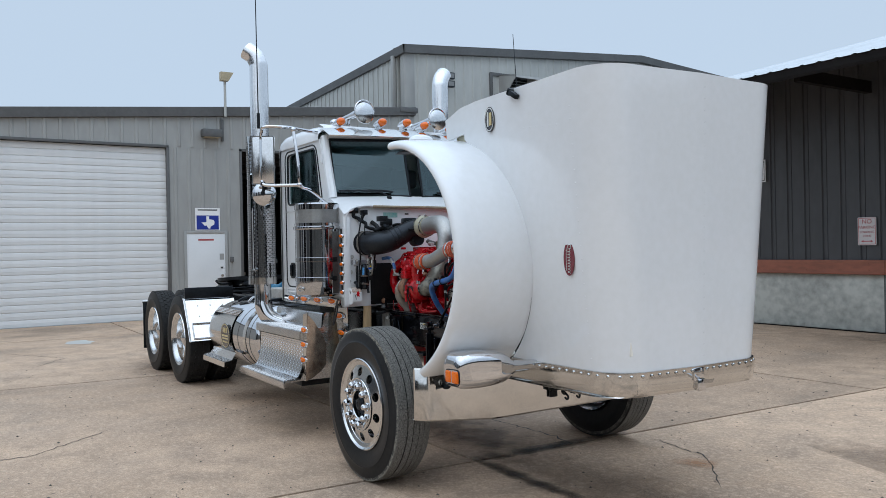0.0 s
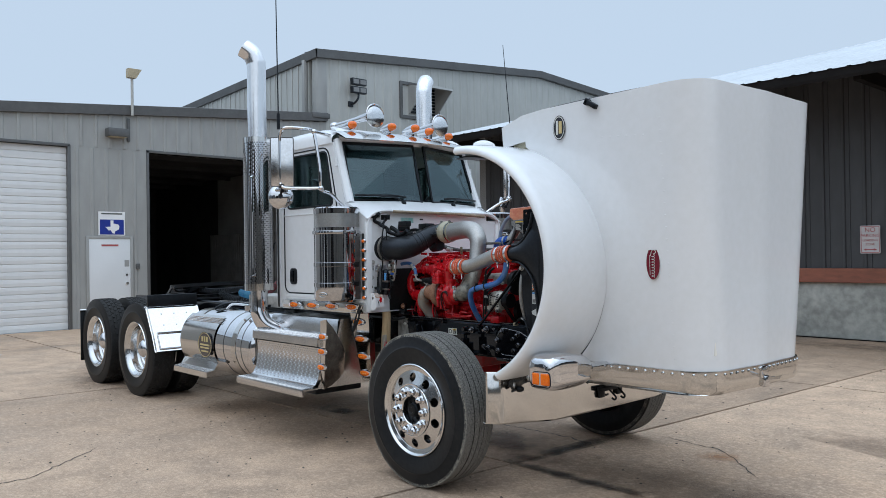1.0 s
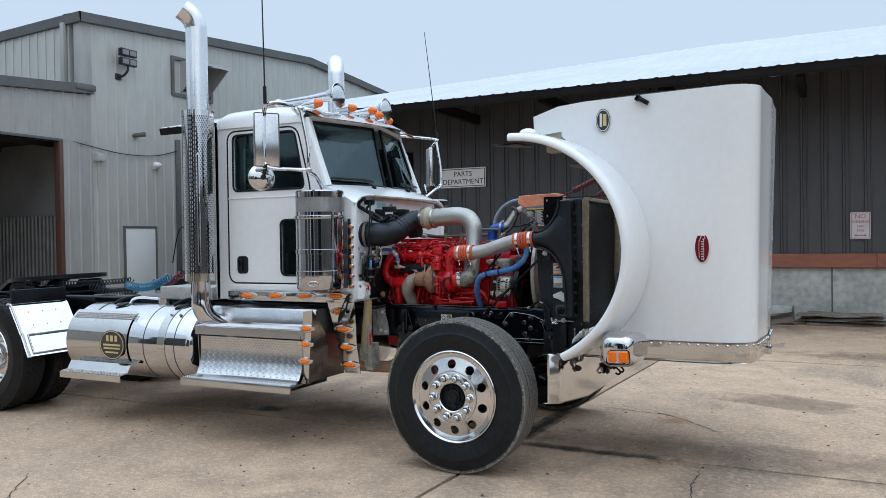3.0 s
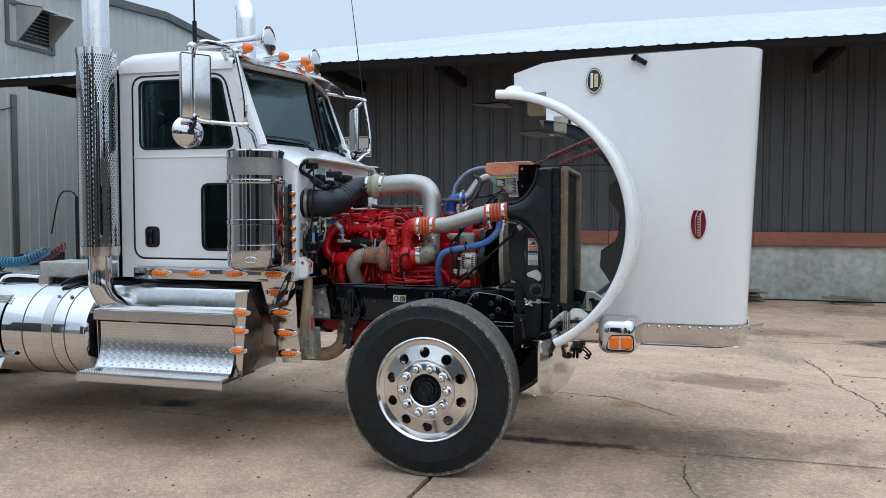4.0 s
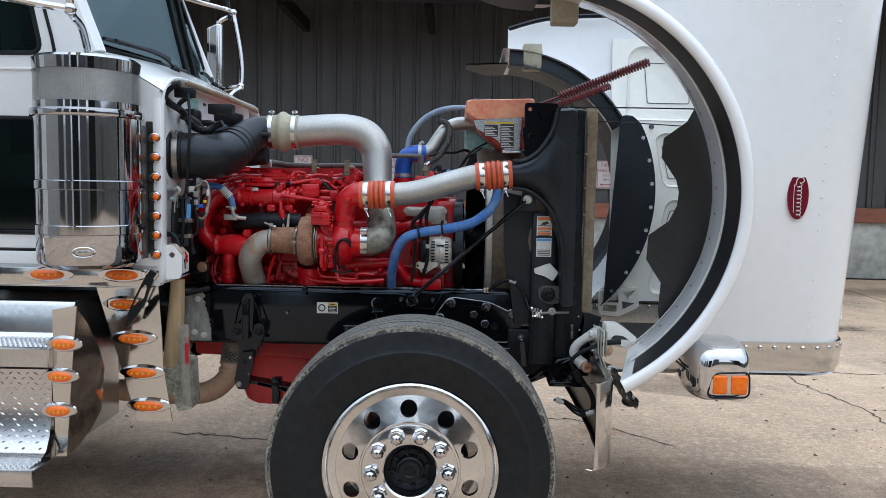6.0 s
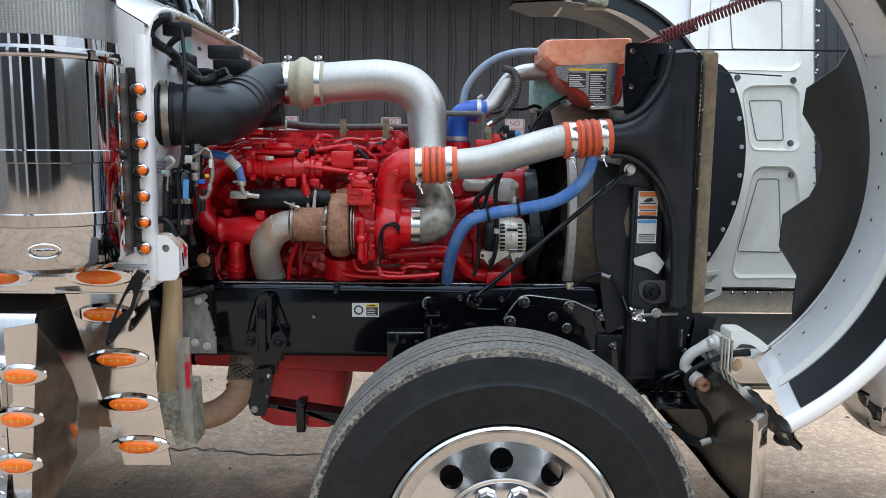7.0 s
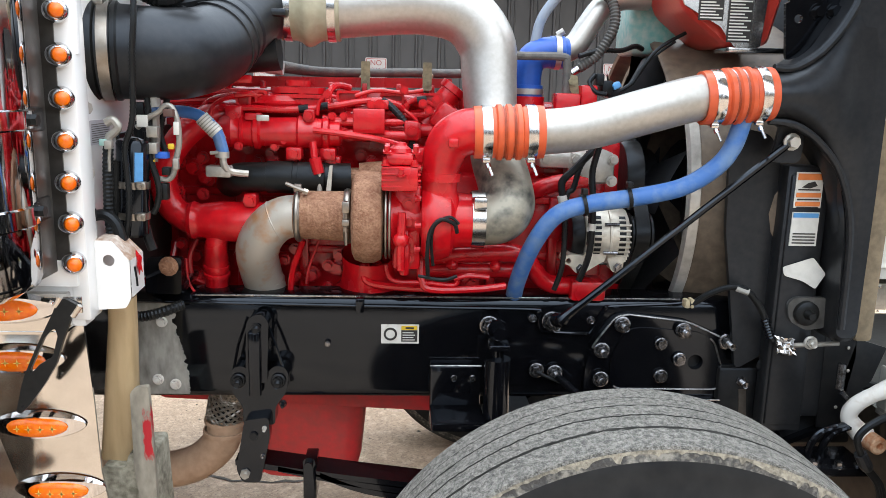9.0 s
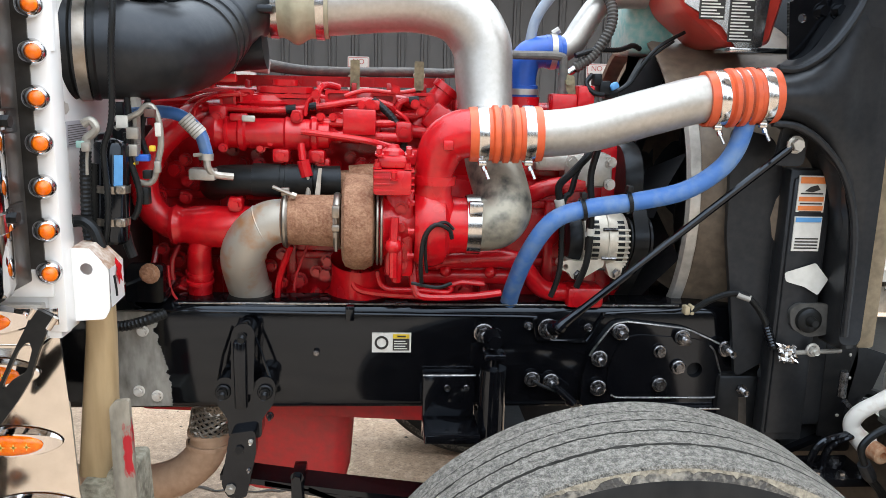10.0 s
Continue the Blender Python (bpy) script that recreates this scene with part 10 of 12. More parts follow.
bm = bmesh.new()
tube(bm, [(-0.285, -0.50, 1.235), (-0.288, -0.505, 1.29), (-0.286, -0.51, 1.345), (-0.268, -0.515, 1.395), (-0.235, -0.518, 1.415), (-0.205, -0.52, 1.416)], [0.050, 0.037, 0.040, 0.047, 0.050, 0.050], n=28)
lathe(bm, (-0.287, -0.505, 1.318), (0, 0, 1), [(-0.010, 0.037), (-0.009, 0.0435), (0.009, 0.0435), (0.010, 0.037)], n=28)
box(bm, -0.275, -0.255, -0.575, -0.56, 1.385, 1.405, 0.004)
epart("compressor_elbow", bm, M_RED, engine, "red outlet elbow")
bm = bmesh.new()
tube(bm, [(-0.30, -0.555, 1.13), (-0.305, -0.57, 1.18), (-0.30, -0.575, 1.22), (-0.27, -0.57, 1.24), (-0.25, -0.565, 1.225)], 0.0034, n=6)
tube(bm, [(-0.33, -0.55, 1.105), (-0.28, -0.56, 1.10), (-0.25, -0.56, 1.11)], 0.004, n=6)
epart("sensor_wire", bm, M_RUBBER, engine)
# exhaust down-pipe
bm = bmesh.new()
tube(bm, [(-0.585, -0.475, 1.215), (-0.620, -0.475, 1.210), (-0.656, -0.472, 1.185), (-0.686, -0.450, 1.132), (-0.690, -0.395, 1.068), (-0.682, -0.360, 1.005), (-0.681, -0.35, 0.94)], 0.048, n=26)
for t, ax in (((-0.640, -0.474, 1.200), (1, 0, 0.45)), ((-0.680, -0.455, 1.146), (0.5, -0.25, 1)), ((-0.686, -0.375, 1.040), (0.05, 0.25, -1))):
    lathe(bm, t, ax, [(-0.004, 0.047), (0, 0.0498), (0.004, 0.047)], n=26)
epart("exhaust_pipe", bm, M_EXH, engine, "heat-stained exhaust elbow")
bm = bmesh.new()
tube(bm, [(-0.73, -0.40, 0.79), (-0.775, -0.36, 0.74), (-0.795, -0.35, 0.66)], 0.046, n=22, sub=5)
epart("flex_core", bm, M_BLACKDULL, engine)
bm = bmesh.new()
axis_pts = smooth_path([(-0.73, -0.40, 0.79), (-0.775, -0.36, 0.74), (-0.795, -0.35, 0.66)], 20)
for turn in (1, -1):
    for k in range(14):
        pts = []
        for q, c in enumerate(axis_pts):
            d = (axis_pts[min(q + 1, len(axis_pts) - 1)] - axis_pts[max(q - 1, 0)]).normalized()
            u = (V(0, 1, 0) - d * d.y).normalized()
            a = 2 * math.pi * k / 14 + turn * q * 0.115
            pts.append(c + (u * math.cos(a) + d.cross(u) * math.sin(a)) * (0.0475 + 0.0012 * turn * math.cos(q * 1.6)))
        tube(bm, pts, 0.0034, n=5, sub=1)
epart("flex_pipe", bm, M_BAND, engine, "woven steel flex pipe", kind="stuff")
bm = bmesh.new()
tube(bm, [(-0.795, -0.35, 0.67), (-0.80, -0.35, 0.615), (-0.835, -0.345, 0.56), (-0.90, -0.34, 0.515), (-1.0, -0.33, 0.495), (-1.3, -0.32, 0.50), (-1.8, -0.32, 0.56)], 0.047, n=20)
for c in ((-0.796, -0.35, 0.655), (-0.80, -0.35, 0.625)):
    lathe(bm, c, (0, 0, 1), [(-0.006, 0.048), (-0.005, 0.053), (0.005, 0.053), (0.006, 0.048)], n=20)
epart("lower_exhaust", bm, M_DUSTPIPE, engine, "dusty brown lower exhaust pipe")
# dark crossover hose
bm = bmesh.new()
tube(bm, [(-0.76, -0.36, 1.27), (-0.742, -0.40, 1.285), (-0.71, -0.42, 1.293), (-0.60, -0.42, 1.296), (-0.48, -0.41, 1.297)], 0.034, n=18)
for x in (-0.635, -0.565):
    lathe(bm, (x, -0.42, 1.295), (1, 0, 0), [(-0.030, 0.034), (-0.029, 0.037), (0.029, 0.037), (0.030, 0.034)], n=20)
epart("crossover_hose", bm, M_RUBBER, engine, "black crossover hose")
bm = bmesh.new()
cyl(bm, (-0.545, -0.45, 1.26), (-0.545, -0.45, 1.31), 0.006, n=10)
epart("sensor_stem", bm, M_CAST, engine)
bm = bmesh.new()
plate(bm, [(-0.575, 1.262), (-0.52, 1.262), (-0.515, 1.33), (-0.522, 1.33), (-0.53, 1.27), (-0.575, 1.27)], [], XZ(-0.47, 1), 0.01)
epart("sensor_bracket", bm, M_CAST, engine)
bm = bmesh.new()
cyl(bm, (-0.547, -0.45, 1.31), (-0.556, -0.45, 1.345), 0.013, n=10)
cyl(bm, (-0.556, -0.45, 1.345), (-0.560, -0.445, 1.38), 0.008, n=10)
epart("sensor", bm, M_RED, engine)
bm = bmesh.new()
tube(bm, [(-0.62, -0.40, 1.02), (-0.61, -0.42, 1.08), (-0.585, -0.43, 1.15)], 0.007, n=8)
for x, z in ((-0.91, 1.25), (-0.86, 1.30), (-0.83, 1.275), (-0.90, 1.31), (-0.58, 1.04), (-0.52, 1.06), (-0.86, 1.08), (-0.87, 1.03), (-0.50, 1.0), (-0.2, 1.03), (-0.12, 1.20), (-0.10, 1.24)):
    bm2 = bmesh.new()
    bolt(bm2, (x, -0.305, z), (0, -1, 0), 0.014, 0.02)
    epart("block_bolt", bm2, M_RED, engine)
epart("drain_line", bm, M_RED, engine)
# oil pan and lower block
bm = bmesh.new()
box(bm, -1.0, -0.20, -0.26, 0.26, 0.66, 0.82, 0.02)
R = loft(bm, [[V(x, y, z) for x, y in rrect(-0.80 + e, -0.46 - e * 0.6, -0.22, 0.22, 0.05, 4)] for z, e in ((0.70, -0.02), (0.60, 0.0), (0.50, 0.01), (0.45, 0.03), (0.435, 0.06))], close=True)
bm.faces.new(R[-1])
epart("oil_pan", bm, M_REDPAN, engine, "dusty red oil pan")
bm = bmesh.new()
R = loft(bm, [[V(x, y, z) for y, z in circle(0, 0.86, r, 24)] for x, r in ((-1.05, 0.26), (-1.3, 0.24), (-1.35, 0.20), (-1.9, 0.19), (-2.0, 0.10))], close=True)
epart("gearbox", bm, M_BLACKDULL, engine)
bm = bmesh.new()
plate(bm, rounded([(-0.925, 1.035), (-0.918, 1.118), (-0.838, 1.120), (-0.842, 1.035)], 0.010), [], XZ(-0.53, 1), 0.02)
box(bm, -0.92, -0.845, -0.51, -0.36, 1.03, 1.05, 0.004)
epart("engine_mount", bm, M_BLACK, engine)
bm = bmesh.new()
bolt(bm, (-0.868, -0.53, 1.100), (0, -1, 0), 0.015, 0.012)
epart("mount_bolt", bm, M_RUST, engine)
# alternator: two cast halves with vent windows, a black rear cap, mounting ears and its belt
AC = (0, -0.375, 1.176)
bm = bmesh.new()
lathe(bm, AC, (1, 0, 0), [(0.050, 0.0), (0.050, 0.050), (0.055, 0.060), (0.064, 0.0655), (0.112, 0.068), (0.1135, 0.071), (0.119, 0.071), (0.1205, 0.068), (0.152, 0.066), (0.166, 0.060), (0.173, 0.048), (0.174, 0.0)], n=48)
alt = epart("alternator", bm, M_LIGHTCAST, engine, "pale cast aluminium alternator")
for k in range(4, 15):
    m = Matrix.Translation(AC) @ Matrix.Rotation(2 * math.pi * k / 32, 4, "X")
    for x0, x1, h in ((0.072, 0.090, 0.0672), (0.138, 0.156, 0.0662)):
        bm = bmesh.new()
        box(bm, x0, x1, -0.0036, 0.0036, h - 0.004, h + 0.0006, 0.0, m=m)
        epart("vent_window", bm, M_RUBBER, alt)
for k in range(5, 14):
    m = Matrix.Translation(AC) @ Matrix.Rotation(2 * math.pi * (k + 0.5) / 32, 4, "X")
    bm = bmesh.new()
    box(bm, 0.135, 0.170, -0.0022, 0.0022, 0.058, 0.0685, 0.001, m=m)
    epart("cooling_rib", bm, M_LIGHTCAST, alt)
bm = bmesh.new()
lathe(bm, AC, (1, 0, 0), [(0.012, 0), (0.012, 0.030), (0.018, 0.050), (0.030, 0.057), (0.048, 0.058), (0.052, 0.052)], n=32)
epart("rear_cap", bm, M_BLACKDULL, alt, "dull black rear cap")
bm = bmesh.new()
plate(bm, rounded([(-0.006, 1.132), (-0.010, 1.118), (0.018, 1.108), (0.026, 1.094), (0.050, 1.090), (0.062, 1.100), (0.106, 1.124), (0.110, 1.152), (0.060, 1.156), (0.048, 1.134), (0.016, 1.138)], 0.006), [circle(0.008, 1.122, 0.0065, 14)], XZ(-0.432, 1), 0.045)
plate(bm, rounded([(0.112, 1.128), (0.160, 1.138), (0.156, 1.104), (0.142, 1.092), (0.126, 1.098)], 0.006), [], XZ(-0.428, 1), 0.04)
epart("mounting_ear", bm, M_LIGHTCAST, alt)
for x, z in ((0.041, 1.103), (0.142, 1.107)):
    bm = bmesh.new()
    lathe(bm, (x, -0.431, z), (0, -1, 0), [(0, 0.013), (0.004, 0.013), (0.004, 0.010), (0.012, 0.009), (0.012, 0)], n=6)
    epart("ear_bolt", bm, M_BOLT, alt)
for a in (62, 118, 160):
    bm = bmesh.new()
    m = Matrix.Translation(AC) @ Matrix.Rotation(radians(a), 4, "X")
    cyl(bm, m @ V(0.098, 0, 0.070), m @ V(0.136, 0, 0.070), 0.0042, n=8)
    epart("case_bolt", bm, M_BOLT, alt)
bm = bmesh.new()
tube(bm, [(0.060, -0.40, 1.262), (0.056, -0.445, 1.24), (0.055, -0.455, 1.20), (0.055, -0.452, 1.165)], 0.008, n=8)
epart("alternator_lead", bm, M_RUBBER, alt)
bm = bmesh.new()
cyl(bm, (0.0552, -0.455, 1.207), (0.055, -0.455, 1.196), 0.0092, n=10)
epart("lead_tag", bm, M_WHITE, alt, "white tape round the lead")
bm = bmesh.new()
lathe(bm, AC, (1, 0, 0), [(0.174, 0.02), (0.180, 0.050), (0.184, 0.050), (0.186, 0.044), (0.228, 0.044), (0.230, 0.052), (0.236, 0.052), (0.238, 0.0)], n=32)
epart("pulley", bm, M_BLACKDULL, alt)
bm = bmesh.new()
belt = smooth_path([(0, -0.25, 1.40), (0, -0.33, 1.305), (0, -0.405, 1.222), (0, -0.424, 1.176), (0, -0.405, 1.136), (0, -0.33, 1.05), (0, -0.24, 0.97)], 5)
R = loft(bm, [[V(0.188, p.y - 0.002, p.z), V(0.226, p.y - 0.002, p.z), V(0.226, p.y + 0.005, p.z), V(0.188, p.y + 0.005, p.z)] for p in belt], close=True)
sbelt = epart("serpentine_belt", bm, M_RUBBER, engine, "wide black belt over the pulleys")
for ob in (alt, sbelt):
    ob.scale, ob.location = (0.87, 1, 1.0), (0.006, 0, 0)
bm = bmesh.new()
lathe(bm, (0, -0.27, 1.30), (1, 0, 0), [(0.16, 0.0), (0.16, 0.085), (0.17, 0.09), (0.20, 0.09), (0.205, 0.075), (0.205, 0)], n=28)
epart("pulley", bm, M_RUBBER, engine)
bm = bmesh.new()
lathe(bm, (0, -0.20, 1.10), (1, 0, 0), [(0.165, 0.0), (0.165, 0.10), (0.20, 0.10), (0.205, 0)], n=28)
epart("pulley", bm, M_RUBBER, engine)
bm = bmesh.new()
box(bm, -0.05, 0.115, -0.34, -0.26, 1.325, 1.365, 0.010)
box(bm, 0.02, 0.13, -0.36, -0.26, 1.29, 1.37, 0.02)
for x, z in ((0.03, 1.35), (0.12, 1.35), (0.12, 1.30), (-0.04, 1.35)):
    bolt(bm, (x, -0.36, z), (0, -1, 0), 0.009, 0.01)
epart("thermostat_housing", bm, M_CAST, engine, "grey cast housing")

# ---- charge-air and intake piping ----
bm = bmesh.new()
tube(bm, [(-0.20, -0.52, 1.416), (-0.08, -0.523, 1.420), (0.02, -0.53, 1.434), (0.14, -0.54, 1.470), (0.25, -0.548, 1.500), (0.36, -0.55, 1.508)], 0.0475, n=32, sub=8)
epart("charge_air_pipe", bm, M_SATIN, engine, "brushed aluminium charge-air pipe")


def boot(x0, x1, p0, p1):
    """Ribbed orange coupler with its two clamps."""
    a, b = V(*p0), V(*p1)
    d = b - a
    L = d.length
    bm = bmesh.new()
    prof = [(0, 0.048), (0, 0.055), (L * 0.07, 0.056), (L * 0.28, 0.054)]
    for k in range(3):
        c = L * (0.36 + 0.14 * k)
        prof += [(c - L * 0.055, 0.053), (c - L * 0.03, 0.059), (c + L * 0.03, 0.059), (c + L * 0.055, 0.053)]
    prof += [(L * 0.74, 0.054), (L * 0.93, 0.056), (L, 0.055), (L, 0.048)]
    lathe(bm, a, d, prof, n=40)
    epart("coupler", bm, M_ORANGE, engine, "ribbed orange silicone coupler")
    for f in (0.18, 0.82):
        bm = bmesh.new()
        lathe(bm, a + d * f, d, [(-0.010, 0.0545), (-0.010, 0.0572), (-0.008, 0.0578), (0.008, 0.0578), (0.010, 0.0572), (0.010, 0.0545)], n=40)
        q = a + d * f + V(0, -0.02, -0.056)
        cyl(bm, q, q + V(0.012, -0.012, -0.032), 0.0032, n=8)
        box(bm, q.x - 0.008, q.x + 0.008, q.y - 0.006, q.y + 0.006, q.z - 0.006, q.z + 0.004, 0.002)
        bolt(bm, q + V(0.002, -0.002, -0.006), (0.3, -0.3, -0.9), 0.0055, 0.008, False)
        epart("hose_clamp", bm, M_ALU, engine, "bright hose clamp")
    for k in range(2):
        bm = bmesh.new()
        lathe(bm, a + d * (0.43 + 0.14 * k), d, [(-0.003, 0.053), (0, 0.0565), (0.003, 0.053)], n=40)
        epart("wire_ring", bm, M_ALU, engine)


boot(0, 0, (-0.222, -0.52, 1.415), (-0.078, -0.523, 1.420))
boot(0, 0, (0.245, -0.548, 1.498), (0.390, -0.55, 1.510))
bm = bmesh.new()
tube(bm, [(-0.66, -0.285, 1.682), (-0.52, -0.287, 1.683), (-0.40, -0.29, 1.692), (-0.31, -0.293, 1.693), (-0.228, -0.298, 1.670), (-0.180, -0.305, 1.608), (-0.172, -0.318, 1.53), (-0.168, -0.335, 1.46), (-0.162, -0.36, 1.40)], [0.068, 0.068, 0.067, 0.067, 0.067, 0.066, 0.063, 0.060, 0.058], n=36, sub=8)
epart("intake_pipe", bm, M_SATIN, engine, "large bent aluminium intake pipe")
bm = bmesh.new()
tube(bm, [(-0.163, -0.355, 1.41), (-0.155, -0.39, 1.35), (-0.142, -0.435, 1.295), (-0.138, -0.465, 1.255), (-0.158, -0.475, 1.230), (-0.20, -0.475, 1.222)], [0.058, 0.060, 0.060, 0.060, 0.060, 0.059], n=28, sub=8)
epart("intake_elbow", bm, M_DULL, engine, "stained grey intake elbow")
bm = bmesh.new()
lathe(bm, (-0.205, -0.475, 1.221), (1, 0, 0), [(-0.014, 0.061), (-0.014, 0.065), (0.014, 0.065), (0.014, 0.061)], n=32)
box(bm, -0.219, -0.191, -0.55, -0.53, 1.255, 1.28, 0.004)
epart("hose_clamp", bm, M_ALU, engine)
bm = bmesh.new()
ax = V(1, 0, 0)
lathe(bm, (-0.645, -0.285, 1.682), ax, [(0, 0.068), (0, 0.074), (0.035, 0.074), (0.045, 0.078), (0.055, 0.086), (0.065, 0.089), (0.075, 0.086), (0.085, 0.078), (0.095, 0.074), (0.135, 0.074), (0.135, 0.068)], n=40)
epart("bellows", bm, M_TAN, engine, "tan rubber bellows")
for x in (-0.628, -0.528):
    bm = bmesh.new()
    lathe(bm, (x, -0.285, 1.682), ax, [(-0.009, 0.074), (-0.009, 0.077), (0.009, 0.077), (0.009, 0.074)], n=40)
    cyl(bm, (x - 0.012, -0.30, 1.765), (x + 0.012, -0.30, 1.765), 0.006, n=8)
    cyl(bm, (x, -0.30, 1.758), (x, -0.30, 1.775), 0.008, n=8)
    epart("hose_clamp", bm, M_ALU, engine)
bm = bmesh.new()
tube(bm, [(-1.0, -0.565, 1.562), (-0.955, -0.553, 1.562), (-0.89, -0.535, 1.560), (-0.83, -0.50, 1.562), (-0.785, -0.43, 1.580), (-0.755, -0.34, 1.625), (-0.715, -0.265, 1.668), (-0.67, -0.225, 1.681), (-0.64, -0.222, 1.682)], [0.094, 0.092, 0.092, 0.091, 0.087, 0.079, 0.072, 0.070, 0.069], n=40, sub=8)
for k in range(3):
    c = V(-0.776, -0.405, 1.592).lerp(V(-0.757, -0.345, 1.622), k / 2)
    rb = bmesh.new()
    lathe(rb, c, (0.30, 0.82, 0.42), [(-0.007, 0.080), (-0.003, 0.0885 - 0.003 * k), (0.003, 0.0885 - 0.003 * k), (0.007, 0.078)], n=36)
    part("duct_rib", rb, M_PLASTIC, engine)
part("intake_duct", bm, M_PLASTIC, engine, "black rubber intake duct")
bm = bmesh.new()
box(bm, -0.735, -0.62, -0.40, -0.34, 1.655, 1.672, 0.006)
epart("duct_strap", bm, M_PLASTIC, engine)
bm = bmesh.new()
box(bm, -0.83, -0.80, -0.56, -0.53, 1.645, 1.66, 0.005)
epart("duct_tab", bm, M_PLASTIC, engine)
bm = bmesh.new()
lathe(bm, (-0.72, -0.30, 1.58), (1, 0, 0.1), [(-0.02, 0), (-0.02, 0.05), (0.07, 0.05), (0.07, 0)], n=24)
epart("hose_stub", bm, M_PLASTIC, engine)
bm = bmesh.new()
lathe(bm, (-0.955, -0.553, 1.562), (1, 0.22, 0), [(-0.010, 0.093), (-0.010, 0.0975), (0.010, 0.0975), (0.010, 0.093)], n=48)
box(bm, -0.966, -0.944, -0.60, -0.57, 1.642, 1.660, 0.004)
part("hose_clamp", bm, M_BAND, engine, "wide steel band clamp")
bm = bmesh.new()
lathe(bm, (-0.937, -0.549, 1.562), (1, 0.22, 0), [(-0.007, 0.092), (-0.005, 0.0965), (0.003, 0.0965), (0.007, 0.092)], n=48)
part("duct_lip", bm, M_RUBBER, engine)
bm = bmesh.new()
lathe(bm, (-0.985, -0.560, 1.562), (1, 0.2, 0), [(-0.03, 0.112), (-0.012, 0.110), (0.0, 0.106), (0.014, 0.100), (0.018, 0.092)], n=44)
part("duct_boot", bm, M_RUBBER, engine)
bm = bmesh.new()
box(bm, -0.845, -0.805, -0.53, -0.495, 1.655, 1.705, 0.005)
box(bm, -0.835, -0.815, -0.535, -0.53, 1.665, 1.695)
epart("filter_gauge", bm, M_RUBBER, engine)
bm = bmesh.new()
box(bm, -0.833, -0.817, -0.538, -0.534, 1.667, 1.692)
epart("gauge_window", bm, M_YELLOW, engine)

# ---- hoses and wiring ----
bm = bmesh.new()
tube(bm, [(0.338, -0.55, 1.455), (0.325, -0.545, 1.40), (0.295, -0.54, 1.355), (0.23, -0.53, 1.310), (0.13, -0.525, 1.285), (0.03, -0.52, 1.268), (-0.04, -0.515, 1.24), (-0.080, -0.475, 1.165), (-0.098, -0.405, 1.07), (-0.100, -0.335, 0.985), (-0.100, -0.31, 0.93)], 0.0195, n=18)
epart("blue_hose", bm, M_BLUE, engine, "dusty blue silicone coolant hose")
bm = bmesh.new()
for c, d in (((0.115, -0.525, 1.283), (1, 0, 0.15)), ((0.02, -0.52, 1.266), (1, 0, 0.2))):
    bm = bmesh.new()
    lathe(bm, c, d, [(-0.004, 0.0215), (-0.004, 0.0245), (0.004, 0.0245), (0.004, 0.0215)], n=18)
    box(bm, c[0] - 0.006, c[0] + 0.006, c[1] - 0.01, c[1] + 0.01, c[2] + 0.022, c[2] + 0.036, 0.002)
    epart("cable_tie", bm, M_RUBBER, engine)
bm = bmesh.new()
tube(bm, [(0.205, -0.22, 1.800), (0.14, -0.22, 1.798), (0.07, -0.21, 1.78), (0.01, -0.205, 1.74), (-0.035, -0.20, 1.68), (-0.05, -0.20, 1.62), (-0.052, -0.2, 1.58)], 0.0125, n=14)
epart("vent_hose", bm, M_VENTHOSE, engine, "pale blue-grey vent hose")
bm = bmesh.new()
tube(bm, [(-0.066, -0.20, 1.485), (-0.068, -0.20, 1.54), (-0.055, -0.20, 1.582), (-0.018, -0.198, 1.598), (0.028, -0.19, 1.598)], 0.037, n=22)
for c, d in (((-0.066, -0.20, 1.50), (0, 0, 1)), ((0.005, -0.195, 1.598), (1, 0, 0))):
    lathe(bm, c, d, [(-0.018, 0.037), (-0.017, 0.0395), (0.017, 0.0395), (0.018, 0.037)], n=22)
epart("blue_elbow", bm, M_BLUE2, engine, "bright blue silicone elbow")
bm = bmesh.new()
for c, d in (((-0.066, -0.20, 1.502), (0, 0, 1)), ((0.006, -0.195, 1.598), (1, 0, 0))):
    lathe(bm, c, d, [(-0.007, 0.040), (-0.007, 0.042), (0.007, 0.042), (0.007, 0.040)], n=22)
tube(bm, [(0.02, -0.19, 1.598), (0.055, -0.185, 1.62), (0.085, -0.175, 1.665), (0.12, -0.165, 1.71), (0.17, -0.155, 1.735), (0.24, -0.15, 1.738)], 0.030, n=18)
cyl(bm, (0.005, -0.195, 1.64), (0.02, -0.20, 1.65), 0.008, n=8)
epart("coolant_tube", bm, M_SATIN, engine, "brushed upper coolant tube")
bm = bmesh.new()
tube(bm, [(-0.14, -0.28, 1.585), (-0.08, -0.27, 1.585), (0.005, -0.27, 1.585), (0.018, -0.27, 1.57), (0.018, -0.27, 1.5), (0.016, -0.27, 1.44)], 0.010, n=10)
epart("harness", bm, M_WIRE, engine)
bm = bmesh.new()
corrugate(bm, [(0.09, -0.20, 1.745), (0.125, -0.21, 1.73), (0.137, -0.23, 1.69), (0.128, -0.24, 1.644), (0.094, -0.24, 1.591), (0.050, -0.24, 1.558)], 0.0112, 0.0135, 0.0085, n=14)
part("ribbed_hose", bm, M_LATCH, engine, "dark ribbed drain hose")
bm = bmesh.new()
cyl(bm, (0.052, -0.24, 1.559), (0.026, -0.242, 1.541), 0.0095, n=12)
